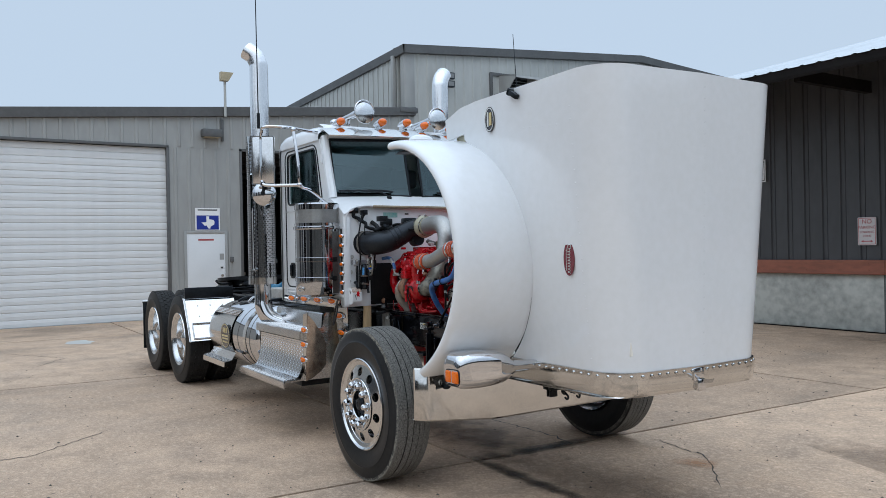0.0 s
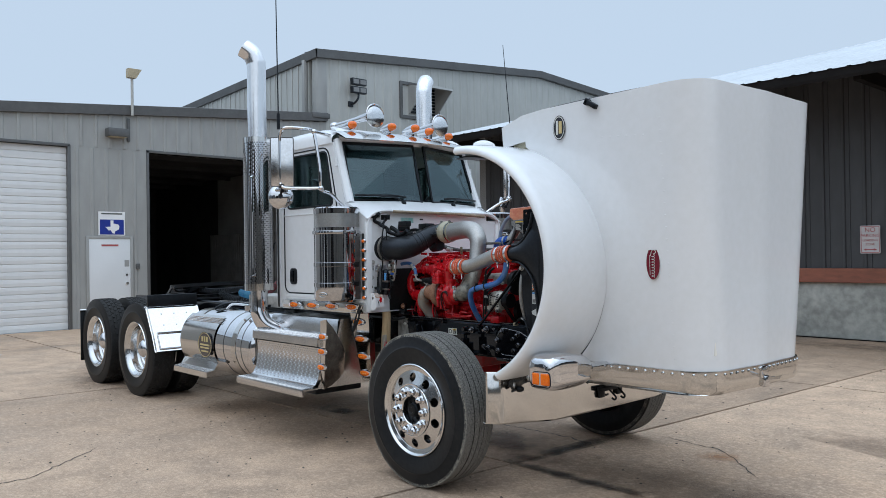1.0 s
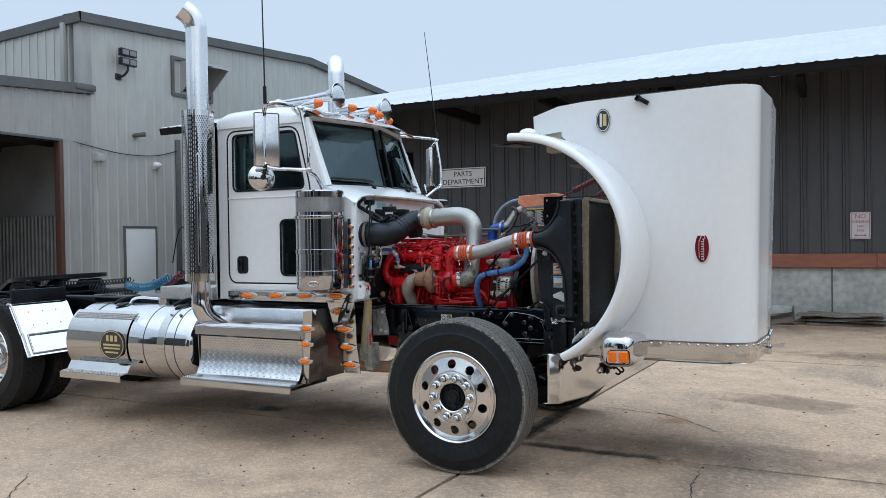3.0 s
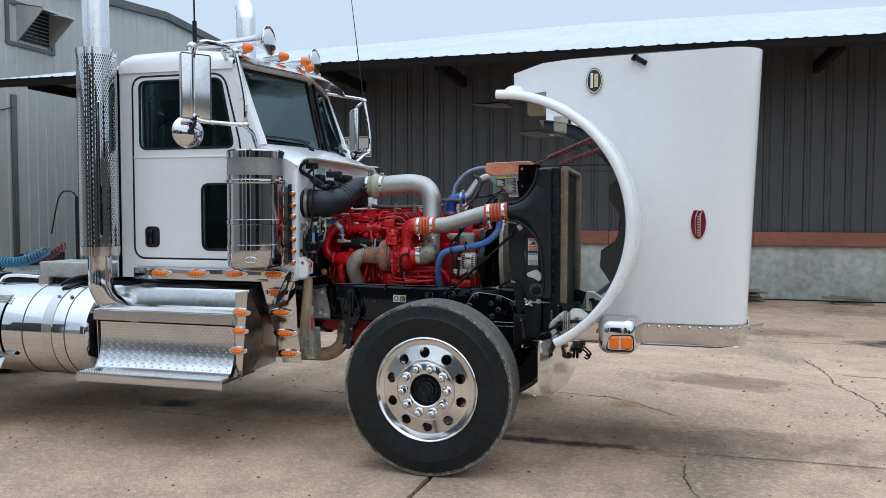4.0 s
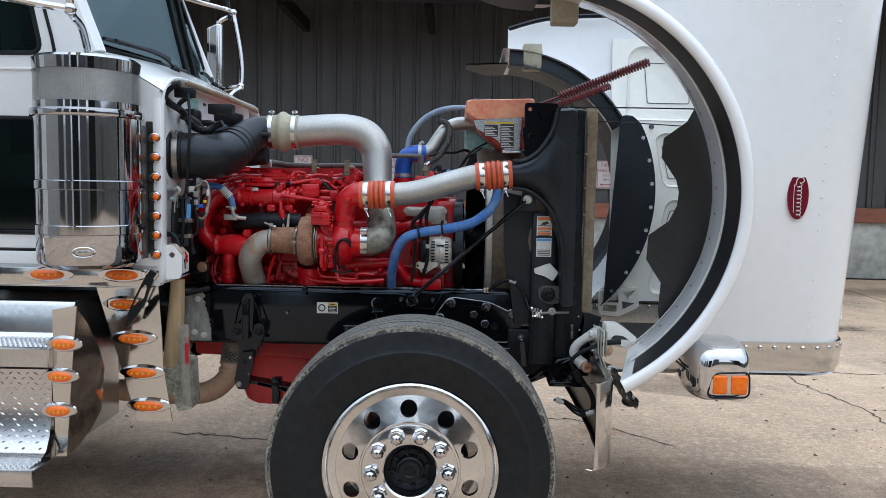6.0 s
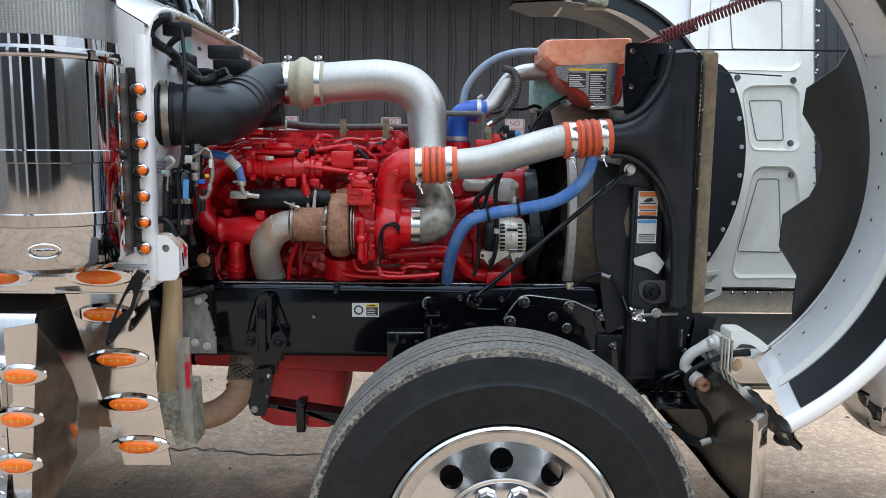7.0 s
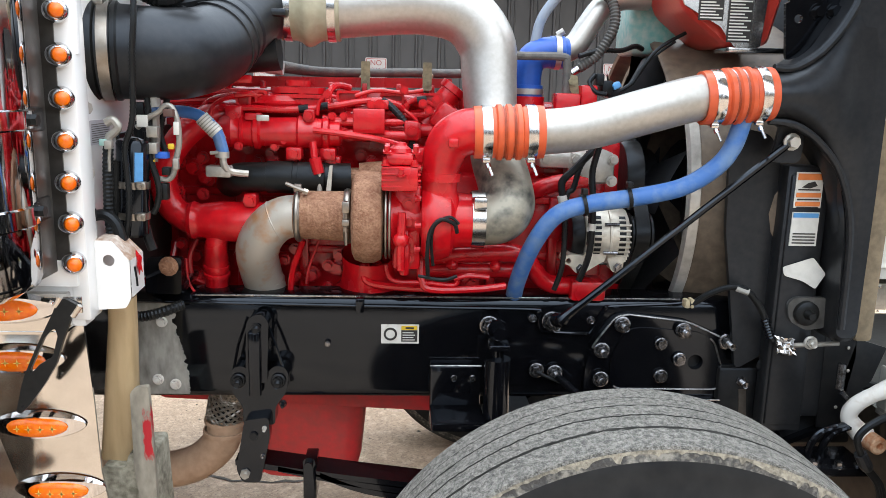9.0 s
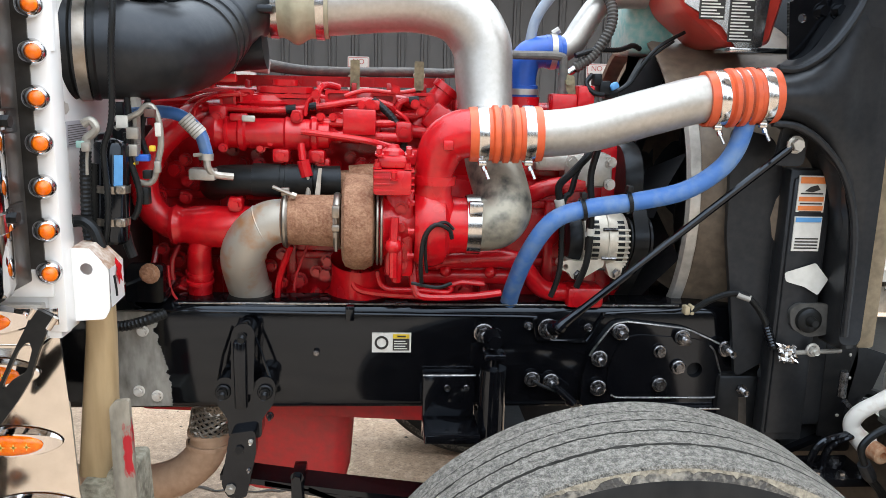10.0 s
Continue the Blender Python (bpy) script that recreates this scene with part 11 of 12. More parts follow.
cyl(bm, (0.034, -0.242, 1.547), (0.022, -0.243, 1.538), 0.014, n=6)
part("hose_fitting", bm, M_ALU, engine, "bright hose fitting")
for pts, r, ring in (
    (((0.30, -0.27, 1.648), (0.237, -0.28, 1.612), (0.199, -0.28, 1.566), (0.175, -0.28, 1.527), (0.136, -0.28, 1.503)), 0.0045, False),
    (((0.28, -0.26, 1.628), (0.22, -0.27, 1.585), (0.19, -0.275, 1.545), (0.15, -0.28, 1.508)), 0.0032, False),
    (((0.05, -0.25, 1.588), (0.10, -0.24, 1.603), (0.16, -0.22, 1.606), (0.20, -0.20, 1.618), (0.225, -0.18, 1.612)), 0.006, True),
    (((0.085, -0.28, 1.545), (0.07, -0.29, 1.525), (0.085, -0.30, 1.505), (0.11, -0.30, 1.500)), 0.0055, True),
    (((0.065, -0.42, 1.42), (0.061, -0.46, 1.393), (0.049, -0.46, 1.332), (0.053, -0.465, 1.27), (0.055, -0.465, 1.214), (0.052, -0.46, 1.14), (0.035, -0.45, 1.08)), 0.0075, False),
    (((0.075, -0.40, 1.41), (0.063, -0.42, 1.384), (0.018, -0.42, 1.333), (-0.010, -0.42, 1.302), (-0.004, -0.42, 1.264)), 0.0085, False),
    (((0.050, -0.41, 1.37), (0.028, -0.42, 1.333), (0.017, -0.42, 1.289), (0.002, -0.42, 1.262), (0.0, -0.43, 1.12), (-0.015, -0.42, 1.05)), 0.0062, True),
):
    bm = bmesh.new()
    tube(bm, list(pts), r, n=9)
    if ring:
        loom_rings(bm, pts, r)
    part("wire_loom", bm, M_RUBBER, engine, "black wiring by the fan")
bm = bmesh.new()
cyl(bm, (0.055, -0.465, 1.216), (0.0545, -0.465, 1.200), 0.0088, n=12)
part("cable_tape", bm, M_LABEL, engine)
bm = bmesh.new()
cyl(bm, (-0.008, -0.42, 1.272), (-0.002, -0.42, 1.248), 0.0115, n=12)
part("cable_plug", bm, M_LABEL, engine)
bm = bmesh.new()
plate(bm, rounded([(0.158, 1.500), (0.199, 1.528), (0.230, 1.589), (0.279, 1.604), (0.288, 1.570), (0.30, 1.49), (0.21, 1.48)], 0.006), [], XZ(-0.20, 1), 0.03)
part("fan_guard", bm, M_BLACKDULL, engine, "black fan guard bracket")
for x0, x1, y0, y1, z0, z1 in ((0.100, 0.126, -0.30, -0.25, 1.500, 1.532), (0.118, 0.150, -0.285, -0.235, 1.492, 1.514), (0.085, 0.104, -0.30, -0.27, 1.520, 1.548)):
    bm = bmesh.new()
    box(bm, x0, x1, y0, y1, z0, z1, 0.004)
    part("plug_housing", bm, M_RUBBER, engine)
bm = bmesh.new()
box(bm, 0.124, 0.144, -0.305, -0.28, 1.513, 1.528, 0.003, m=Matrix.Translation((0.134, 0, 1.52)) @ Matrix.Rotation(radians(-28), 4, "Y") @ Matrix.Translation((-0.134, 0, -1.52)))
part("connector", bm, M_LBLUE, engine)
bm = bmesh.new()
box(bm, -0.01, 0.05, -0.30, -0.24, 1.44, 1.50, 0.006)
box(bm, 0.05, 0.09, -0.30, -0.22, 1.46, 1.52, 0.006)
cyl(bm, (-0.066, -0.2, 1.43), (-0.066, -0.2, 1.49), 0.045, n=20)
box(bm, -0.14, 0.14, -0.24, 0.0, 1.42, 1.455, 0.012)
epart("water_outlet", bm, M_RED, engine)
bm = bmesh.new()
plate(bm, rounded([(0.036, 1.455), (0.057, 1.455), (0.050, 1.500), (0.044, 1.542), (0.018, 1.546), (0.020, 1.518), (0.034, 1.500)], 0.005), [], XZ(-0.275, 1), 0.005)
bolt(bm, (0.030, -0.275, 1.528), (0, -1, 0), 0.009, 0.008)
epart("lift_eye", bm, M_STRAP, engine)

# ---- firewall fittings ----
bm = bmesh.new()
for pts, r in ((((-1.0, -0.56, 1.02), (-0.965, -0.575, 1.0), (-0.925, -0.57, 0.992), (-0.875, -0.56, 1.003), (-0.84, -0.53, 1.012)), 0.011), (((-0.93, -0.60, 1.73), (-0.88, -0.58, 1.70), (-0.84, -0.56, 1.66), (-0.78, -0.48, 1.68)), 0.018), (((-0.96, -0.40, 1.70), (-0.88, -0.38, 1.71), (-0.80, -0.35, 1.69)), 0.014)):
    bm = bmesh.new()
    tube(bm, list(pts), r, n=10)
    if r < 0.0125:
        loom_rings(bm, pts, r)
    epart("firewall_hose", bm, M_RUBBER, engine, "black hose on the firewall")
for x0, x1, y0 in ((-0.87, -0.76, -0.36), (-0.96, -0.90, -0.52)):
    bm = bmesh.new()
    box(bm, x0, x1, y0, y0 + 0.1, 1.70, 1.76, 0.01)
    epart("relay_box", bm, M_RUBBER, engine)
bm = bmesh.new()
tube(bm, [(-0.90, -0.52, 1.435), (-0.85, -0.50, 1.442), (-0.80, -0.49, 1.435), (-0.765, -0.485, 1.405), (-0.752, -0.48, 1.365), (-0.750, -0.48, 1.345)], 0.0135, n=12)
epart("blue_line", bm, M_BLUE, engine, "blue braided line")
bm = bmesh.new()
cyl(bm, (-0.792, -0.488, 1.430), (-0.760, -0.485, 1.396), 0.0165, n=16)
epart("paper_tag", bm, M_LABEL, engine, "white paper sleeve with grey print")
bm = bmesh.new()
for k in range(6):
    f = (k + 0.7) / 7
    cyl(bm, V(-0.792, -0.488, 1.430).lerp(V(-0.760, -0.485, 1.396), f), V(-0.792, -0.488, 1.430).lerp(V(-0.760, -0.485, 1.396), f + 0.05), 0.0168, n=16)
epart("tag_print", bm, M_GREYHOSE, engine, kind="stuff")
bm = bmesh.new()
plate(bm, [(-0.778, 1.395), (-0.750, 1.405), (-0.742, 1.385), (-0.765, 1.372)], [], XZ(-0.48, 1), 0.002)
epart("tag_flag", bm, M_LAMPBEIGE, engine)
bm = bmesh.new()
lathe(bm, (-0.751, -0.48, 1.352), (0.05, 0, 1), [(-0.010, 0.0135), (-0.010, 0.0152), (0.004, 0.0152), (0.004, 0.0135)], n=16)
cyl(bm, (-0.775, -0.49, 1.352), (-0.757, -0.49, 1.354), 0.004, n=8)
epart("line_clamp", bm, M_CAST, engine)
bm = bmesh.new()
tube(bm, [(-0.750, -0.48, 1.35), (-0.748, -0.48, 1.325), (-0.735, -0.47, 1.31), (-0.70, -0.46, 1.305)], 0.008, n=8)
box(bm, -0.79, -0.735, -0.48, -0.445, 1.297, 1.322, 0.004)
epart("brass_fitting", bm, M_CAST, engine)
bm = bmesh.new()
tube(bm, [(-0.928, -0.50, 1.856), (-0.922, -0.3, 1.853), (-0.920, 0.0, 1.853), (-0.912, 0.3, 1.845), (-0.895, 0.5, 1.832)], 0.012, n=8)
part("cowl_seal", bm, M_TANFOAM, engine, "dusty tan rubber cowl seal")
bm = bmesh.new()
box(bm, -0.9645, -0.962, -0.50, -0.40, 1.64, 1.72)
epart("service_label", bm, M_TEAL, engine)

# ---- engine dressing ----
def studs(name, spots, axis, r, h, m, parent):
    for p in spots:
        bm = bmesh.new()
        bolt(bm, p, axis, r, h)
        part(name, bm, m, parent)


# breather cover: a stack of rounded plates on the valve cover
for k, (z, rx, ry, h) in enumerate(((1.452, 0.072, 0.050, 0.020), (1.474, 0.076, 0.054, 0.009), (1.485, 0.064, 0.045, 0.014), (1.501, 0.030, 0.026, 0.014))):
    bm = bmesh.new()
    plate(bm, rrect(-0.625 - rx, -0.625 + rx, -0.235 - ry, -0.235 + ry, min(rx, ry) * 0.7, 6), [], XY(z), h)
    part("breather_plate", bm, M_RED, engine)
studs("cover_bolt", [(-0.625 + 0.062 * math.cos(a), -0.235 + 0.040 * math.sin(a), 1.483) for a in (0.5, 1.6, 2.7, 3.8, 4.9, 5.9)], (0, 0, 1), 0.006, 0.008, M_RED, engine)
# long looms over the head, red overspray with bare black lengths
loom_runs = (
    ((-0.80, -0.30, 1.447), (-0.73, -0.305, 1.449), (-0.65, -0.31, 1.447), (-0.58, -0.31, 1.452), (-0.524, -0.31, 1.460), (-0.47, -0.31, 1.470), (-0.423, -0.31, 1.472), (-0.384, -0.305, 1.463), (-0.372, -0.30, 1.45)),
    ((-0.86, -0.26, 1.43), (-0.82, -0.28, 1.465), (-0.76, -0.29, 1.478), (-0.71, -0.28, 1.480), (-0.68, -0.27, 1.468)),
    ((-0.37, -0.29, 1.44), (-0.36, -0.295, 1.47), (-0.33, -0.29, 1.475), (-0.30, -0.28, 1.462), (-0.31, -0.28, 1.445), (-0.35, -0.29, 1.440), (-0.42, -0.30, 1.444)),
    ((-0.55, -0.29, 1.462), (-0.545, -0.28, 1.492), (-0.53, -0.26, 1.505), (-0.50, -0.24, 1.50)),
)
for pts in loom_runs:
    bm = bmesh.new()
    tube(bm, list(pts), 0.0075, n=8)
    loom_rings(bm, pts, 0.0075)
    part("sprayed_loom", bm, M_RED, engine, "wire loom painted over in red")
bm = bmesh.new()
pts = ((-0.420, -0.315, 1.474), (-0.395, -0.33, 1.455), (-0.368, -0.335, 1.425), (-0.352, -0.335, 1.39), (-0.352, -0.335, 1.355), (-0.358, -0.34, 1.335))
tube(bm, list(pts), 0.008, n=8)
loom_rings(bm, pts, 0.008)
part("wire_loom", bm, M_RUBBER, engine, "black corrugated wire loom")
for x, z in ((-0.605, 1.449), (-0.56, 1.455), (-0.33, 1.475)):
    bm = bmesh.new()
    cyl(bm, (x - 0.010, -0.31, z), (x + 0.012, -0.31, z + 0.003), 0.0095, n=10)
    part("tape_wrap", bm, M_RUBBER, engine)
# valve cover edge: upright posts, rail slots and bolts
for k in range(7):
    x = -0.80 + 0.083 * k
    bm = bmesh.new()
    box(bm, x - 0.006, x + 0.006, -0.205, -0.17, 1.475, 1.512, 0.002)
    part("cover_rib", bm, M_RED, engine)
studs("cover_bolt", [(-0.85 + 0.075 * k, -0.215, 1.450 + 0.012 * (k % 2)) for k in range(9)], (0, -1, 0), 0.008, 0.012, M_RED, engine)
bm = bmesh.new()
plate(bm, rounded([(-0.88, 1.495), (-0.25, 1.505), (-0.25, 1.528), (-0.88, 1.522)], 0.006), [], XZ(-0.165, 1), 0.20)
part("cover_top", bm, M_RED, engine)
# boxes and bosses below the head line
for x0, x1, y, z0, z1 in ((-0.785, -0.745, -0.30, 1.405, 1.455), (-0.555, -0.515, -0.335, 1.32, 1.345), (-0.37, -0.335, -0.345, 1.385, 1.43), (-0.345, -0.315, -0.335, 1.32, 1.37), (-0.45, -0.405, -0.315, 1.452, 1.475), (-0.60, -0.575, -0.33, 1.42, 1.45)):
    bm = bmesh.new()
    box(bm, x0, x1, y - 0.02, y + 0.03, z0, z1, 0.006)
    bolt(bm, ((x0 + x1) / 2, y - 0.02, (z0 + z1) / 2), (0, -1, 0), 0.009, 0.010)
    part("cast_boss", bm, M_RED, engine)
studs("block_bolt", [(-0.477, -0.318, 1.440), (-0.435, -0.318, 1.440), (-0.477, -0.318, 1.398), (-0.435, -0.318, 1.398)], (0, -1, 0), 0.0085, 0.012, M_RED, engine)
# oil filler neck, leaning forward
bm = bmesh.new()
lathe(bm, (-0.318, -0.255, 1.415), (0.065, 0, 0.088), [(0, 0.030), (0.045, 0.028), (0.048, 0.034), (0.058, 0.034), (0.061, 0.027), (0.10, 0.027), (0.102, 0.033), (0.118, 0.033), (0.12, 0.02), (0.12, 0)], n=22)
neck = part("oil_filler", bm, M_RED, engine, "red oil filler neck")
bm = bmesh.new()
box(bm, -0.009, 0.009, -0.0015, 0.0, -0.014, 0.014, m=pose(-0.287, -0.284, 1.452, 0, 36, 0))
part("filler_tag", bm, M_LABEL, engine)
# block face: core plugs, casting ribs, studs
for x in (-0.76, -0.30, -0.17):
    bm = bmesh.new()
    lathe(bm, (x, -0.235 + 0.02 * (x > -0.4), 1.075), (0, -1, 0), [(0, 0.034), (0.012, 0.032), (0.014, 0.024), (0.008, 0.021), (0.008, 0)], n=20)
    part("core_plug", bm, M_RED, engine)
studs("block_bolt", [(-0.83, -0.235, 1.035), (-0.525, -0.235, 1.085), (-0.36, -0.235, 1.06), (-0.16, -0.235, 1.10)], (0, -1, 0), 0.009, 0.014, M_RED, engine)
studs("block_bolt", [(-0.86 + 0.055 * k, -0.225, 1.325 + 0.012 * ((k * 3) % 4)) for k in range(10)], (0, -1, 0), 0.010, 0.016, M_RED, engine)
for x, z0, z1 in ((-0.24, 1.0, 1.10), (-0.815, 1.02, 1.13)):
    bm = bmesh.new()
    box(bm, x - 0.007, x + 0.007, -0.262, -0.22, z0, z1, 0.005)
    part("casting_rib", bm, M_RED, engine)
# slim red lines along the block
for pts, r in ((((-0.33, -0.42, 1.13), (-0.325, -0.43, 1.07), (-0.30, -0.43, 1.05), (-0.20, -0.43, 1.052), (-0.13, -0.42, 1.058)), 0.0085), (((-0.87, -0.28, 1.13), (-0.885, -0.29, 1.09), (-0.88, -0.29, 1.04), (-0.845, -0.28, 1.02)), 0.007), (((-0.25, -0.43, 1.075), (-0.22, -0.435, 1.085), (-0.17, -0.43, 1.08)), 0.006)):
    bm = bmesh.new()
    tube(bm, list(pts), r, n=8)
    part("oil_line", bm, M_RED, engine)
# turbo: cooling fins, studs, lever and its wires
for k in range(4):
    bm = bmesh.new()
    box(bm, -0.416, -0.334, -0.553 + 0.0, -0.482, 1.300 + 0.013 * k, 1.3045 + 0.013 * k, 0.001)
    part("actuator_fin", bm, M_RED, engine)
studs("actuator_bolt", [(-0.405, -0.545, 1.372), (-0.345, -0.545, 1.372), (-0.405, -0.50, 1.372), (-0.345, -0.50, 1.372), (-0.375, -0.555, 1.325)], (0, -0.25, 1), 0.006, 0.012, M_RED, engine)
for k in range(10):
    a = 2 * math.pi * k / 10
    bm = bmesh.new()
    bolt(bm, (-0.345, -0.445 + 0.094 * math.cos(a), 1.218 + 0.094 * math.sin(a)), (1, 0, 0), 0.006, 0.010)
    part("turbo_bolt", bm, M_RED, engine)
bm = bmesh.new()
tube(bm, [(-0.372, -0.53, 1.245), (-0.374, -0.535, 1.18), (-0.374, -0.53, 1.12)], 0.009, n=8)
ball(bm, (-0.374, -0.53, 1.185), 0.018, n=12)
part("turbo_lever", bm, M_RED, engine)
for pts in (((-0.315, -0.535, 1.11), (-0.318, -0.55, 1.16), (-0.312, -0.555, 1.21), (-0.290, -0.555, 1.235), (-0.262, -0.55, 1.225), (-0.255, -0.545, 1.205)),):
    bm = bmesh.new()
    tube(bm, list(pts), 0.0042, n=7)
    loom_rings(bm, pts, 0.0042)
    part("sensor_wire", bm, M_RUBBER, engine)
# clips on the harness above the engine
for x, z in ((-0.472, 1.515), (-0.310, 1.524)):
    bm = bmesh.new()
    box(bm, x - 0.009, x + 0.009, -0.128, -0.09, z - 0.045, z + 0.018, 0.004)
    box(bm, x - 0.014, x + 0.014, -0.130, -0.085, z + 0.004, z + 0.016, 0.004)
    part("loom_clip", bm, M_TAN, engine, "dusty tan loom clip")
bm = bmesh.new()
cyl(bm, (-0.725, -0.10, 1.548), (-0.68, -0.10, 1.544), 0.0172, n=14)
part("loom_label", bm, M_LABEL, engine)
# firewall: data plate, added darkening plate, canister, refrigerant lines, looms and tags
bm = bmesh.new()
box(bm, -0.965, -0.9615, -0.655, -0.553, 1.384, 1.430)
part("data_plate", bm, M_PLATE, cab, "grey printed data plate")
bm = bmesh.new()
for k in range(9):
    box(bm, -0.9615, -0.961, -0.648, -0.560, 1.388 + 0.0042 * k, 1.3895 + 0.0042 * k)
part("print", bm, M_WIRE, cab, kind="stuff")
# black plate stands in for the darkness behind the hoses
bm = bmesh.new()
box(bm, -0.964, -0.955, -0.52, 0.56, 1.07, 1.40, 0.004)
part("firewall_dark_plate", bm, M_RUBBER, cab, "black plate added to darken the lower firewall")
DRY = V(0.06, 0, 1).normalized()
bm = bmesh.new()
lathe(bm, (-0.915, -0.595, 1.200), DRY, [(0, 0), (0, 0.027), (0.006, 0.032), (0.185, 0.032), (0.192, 0.029), (0.197, 0.012), (0.20, 0)], n=32)
part("receiver_drier", bm, M_BLACK, engine, "glossy black canister on the firewall")
for z in (1.305, 1.243):
    c = V(-0.915, -0.595, 1.200) + DRY * (z - 1.200)
    bm = bmesh.new()
    lathe(bm, c, DRY, [(-0.007, 0.032), (-0.007, 0.0342), (0.007, 0.0342), (0.007, 0.032)], n=32)
    box(bm, c.x + 0.014, c.x + 0.036, c.y - 0.034, c.y - 0.020, z - 0.008, z + 0.008, 0.003)
    bolt(bm, (c.x + 0.026, c.y - 0.034, z), (0, -1, 0), 0.005, 0.006)
    part("canister_strap", bm, M_BAND, engine)
bm = bmesh.new()
lathe(bm, V(-0.915, -0.595, 1.200) + DRY * 0.137, DRY, [(-0.034, 0.0326), (0.034, 0.0326)], n=8, sweep=(6, 36), up=(0.3, -0.95, -0.03))
part("canister_label", bm, M_LBLUE, engine, "pale blue label", bare=True)


def fit_line(name, mt, r, pts, ringed=False, label=""):
    bm = bmesh.new()
    tube(bm, list(pts), r, n=9)
    if ringed:
        loom_rings(bm, pts, r)
    part(name, bm, mt, engine, label)


def tag_box(name, mt, x0, x1, y, z0, z1, th=0.005, label=""):
    bm = bmesh.new()
    box(bm, x0, x1, y - th, y, z0, z1, min(0.002, th * 0.4))
    part(name, bm, mt, engine, label)


fit_line("wire_loom", M_RUBBER, 0.0055, [(-0.885, -0.62, 1.80), (-0.869, -0.650, 1.70), (-0.867, -0.665, 1.62), (-0.874, -0.662, 1.556), (-0.880, -0.650, 1.495), (-0.884, -0.645, 1.45), (-0.89, -0.645, 1.417), (-0.902, -0.645, 1.384), (-0.902, -0.645, 1.345), (-0.9, -0.645, 1.293), (-0.904, -0.645, 1.241), (-0.913, -0.645, 1.198)], True, "black corrugated wire loom")
fit_line("firewall_hose", M_RUBBER, 0.0095, [(-0.932, -0.65, 1.384), (-0.935, -0.65, 1.345), (-0.937, -0.65, 1.299), (-0.938, -0.65, 1.246), (-0.935, -0.65, 1.204)], True, "black ribbed hose")
fit_line("firewall_hose", M_RUBBER, 0.0075, [(-0.931, -0.62, 1.353), (-0.933, -0.62, 1.3), (-0.937, -0.62, 1.236), (-0.936, -0.62, 1.192)], True, "")
fit_line("refrigerant_pipe", M_PIPE, 0.008, [(-0.93, -0.66, 1.427), (-0.917, -0.66, 1.433), (-0.908, -0.66, 1.421), (-0.916, -0.66, 1.409), (-0.925, -0.66, 1.402), (-0.927, -0.66, 1.385)], False, "bent aluminium refrigerant line")
fit_line("pipe_stem", M_PIPE, 0.003, [(-0.923, -0.665, 1.385), (-0.926, -0.665, 1.362), (-0.927, -0.665, 1.337)], False, "")
fit_line("refrigerant_pipe", M_PIPE, 0.006, [(-0.903, -0.57, 1.414), (-0.88, -0.57, 1.434), (-0.859, -0.57, 1.445), (-0.846, -0.57, 1.458), (-0.833, -0.57, 1.456), (-0.823, -0.57, 1.43), (-0.821, -0.57, 1.388), (-0.829, -0.57, 1.35), (-0.836, -0.57, 1.322), (-0.849, -0.57, 1.311), (-0.868, -0.57, 1.314)], False, "bent aluminium refrigerant line")
fit_line("refrigerant_pipe", M_PIPE, 0.01, [(-0.873, -0.55, 1.444), (-0.873, -0.55, 1.412), (-0.875, -0.55, 1.379), (-0.881, -0.55, 1.347)], False, "")
fit_line("refrigerant_hose", M_GREYHOSE, 0.013, [(-0.873, -0.55, 1.499), (-0.873, -0.55, 1.476), (-0.872, -0.55, 1.455)], False, "")
fit_line("wire_loom", M_RUBBER, 0.006, [(-0.878, -0.585, 1.409), (-0.876, -0.585, 1.361), (-0.864, -0.585, 1.313), (-0.861, -0.585, 1.286), (-0.867, -0.585, 1.258), (-0.875, -0.585, 1.244)], True, "")
fit_line("wire_loom", M_RUBBER, 0.006, [(-0.884, -0.56, 1.497), (-0.882, -0.56, 1.455), (-0.881, -0.56, 1.402)], True, "")
fit_line("wire_loom", M_RUBBER, 0.006, [(-0.865, -0.53, 1.487), (-0.853, -0.53, 1.471), (-0.861, -0.53, 1.444), (-0.869, -0.53, 1.4), (-0.858, -0.53, 1.356)], True, "")
fit_line("drain_hose", M_RUBBER, 0.011, [(-0.96, -0.66, 1.251), (-0.94, -0.66, 1.251), (-0.923, -0.66, 1.235), (-0.913, -0.66, 1.201)], False, "dark grey drain hose")
fit_line("drain_hose", M_RUBBER, 0.01, [(-0.893, -0.58, 1.216), (-0.888, -0.58, 1.19), (-0.881, -0.58, 1.168)], False, "")
fit_line("drain_hose", M_RUBBER, 0.014, [(-0.925, -0.5, 1.424), (-0.919, -0.5, 1.397), (-0.919, -0.5, 1.363)], False, "")
fit_line("oil_line", M_RED, 0.0055, [(-0.407, -0.43, 1.108), (-0.4, -0.43, 1.08), (-0.379, -0.43, 1.068), (-0.316, -0.43, 1.066), (-0.253, -0.43, 1.061), (-0.241, -0.43, 1.073)], False, "")
fit_line("oil_line", M_REDDARK, 0.003, [(-0.561, -0.36, 1.162), (-0.576, -0.36, 1.122), (-0.592, -0.36, 1.076), (-0.597, -0.36, 1.043)], False, "")
fit_line("oil_line", M_REDDARK, 0.003, [(-0.876, -0.36, 1.1), (-0.872, -0.36, 1.047), (-0.854, -0.36, 1.014), (-0.833, -0.36, 1.001)], False, "")
tag_box("pipe_tag", M_LABEL, -0.9, -0.878, -0.575, 1.416, 1.44, 0.005, "")
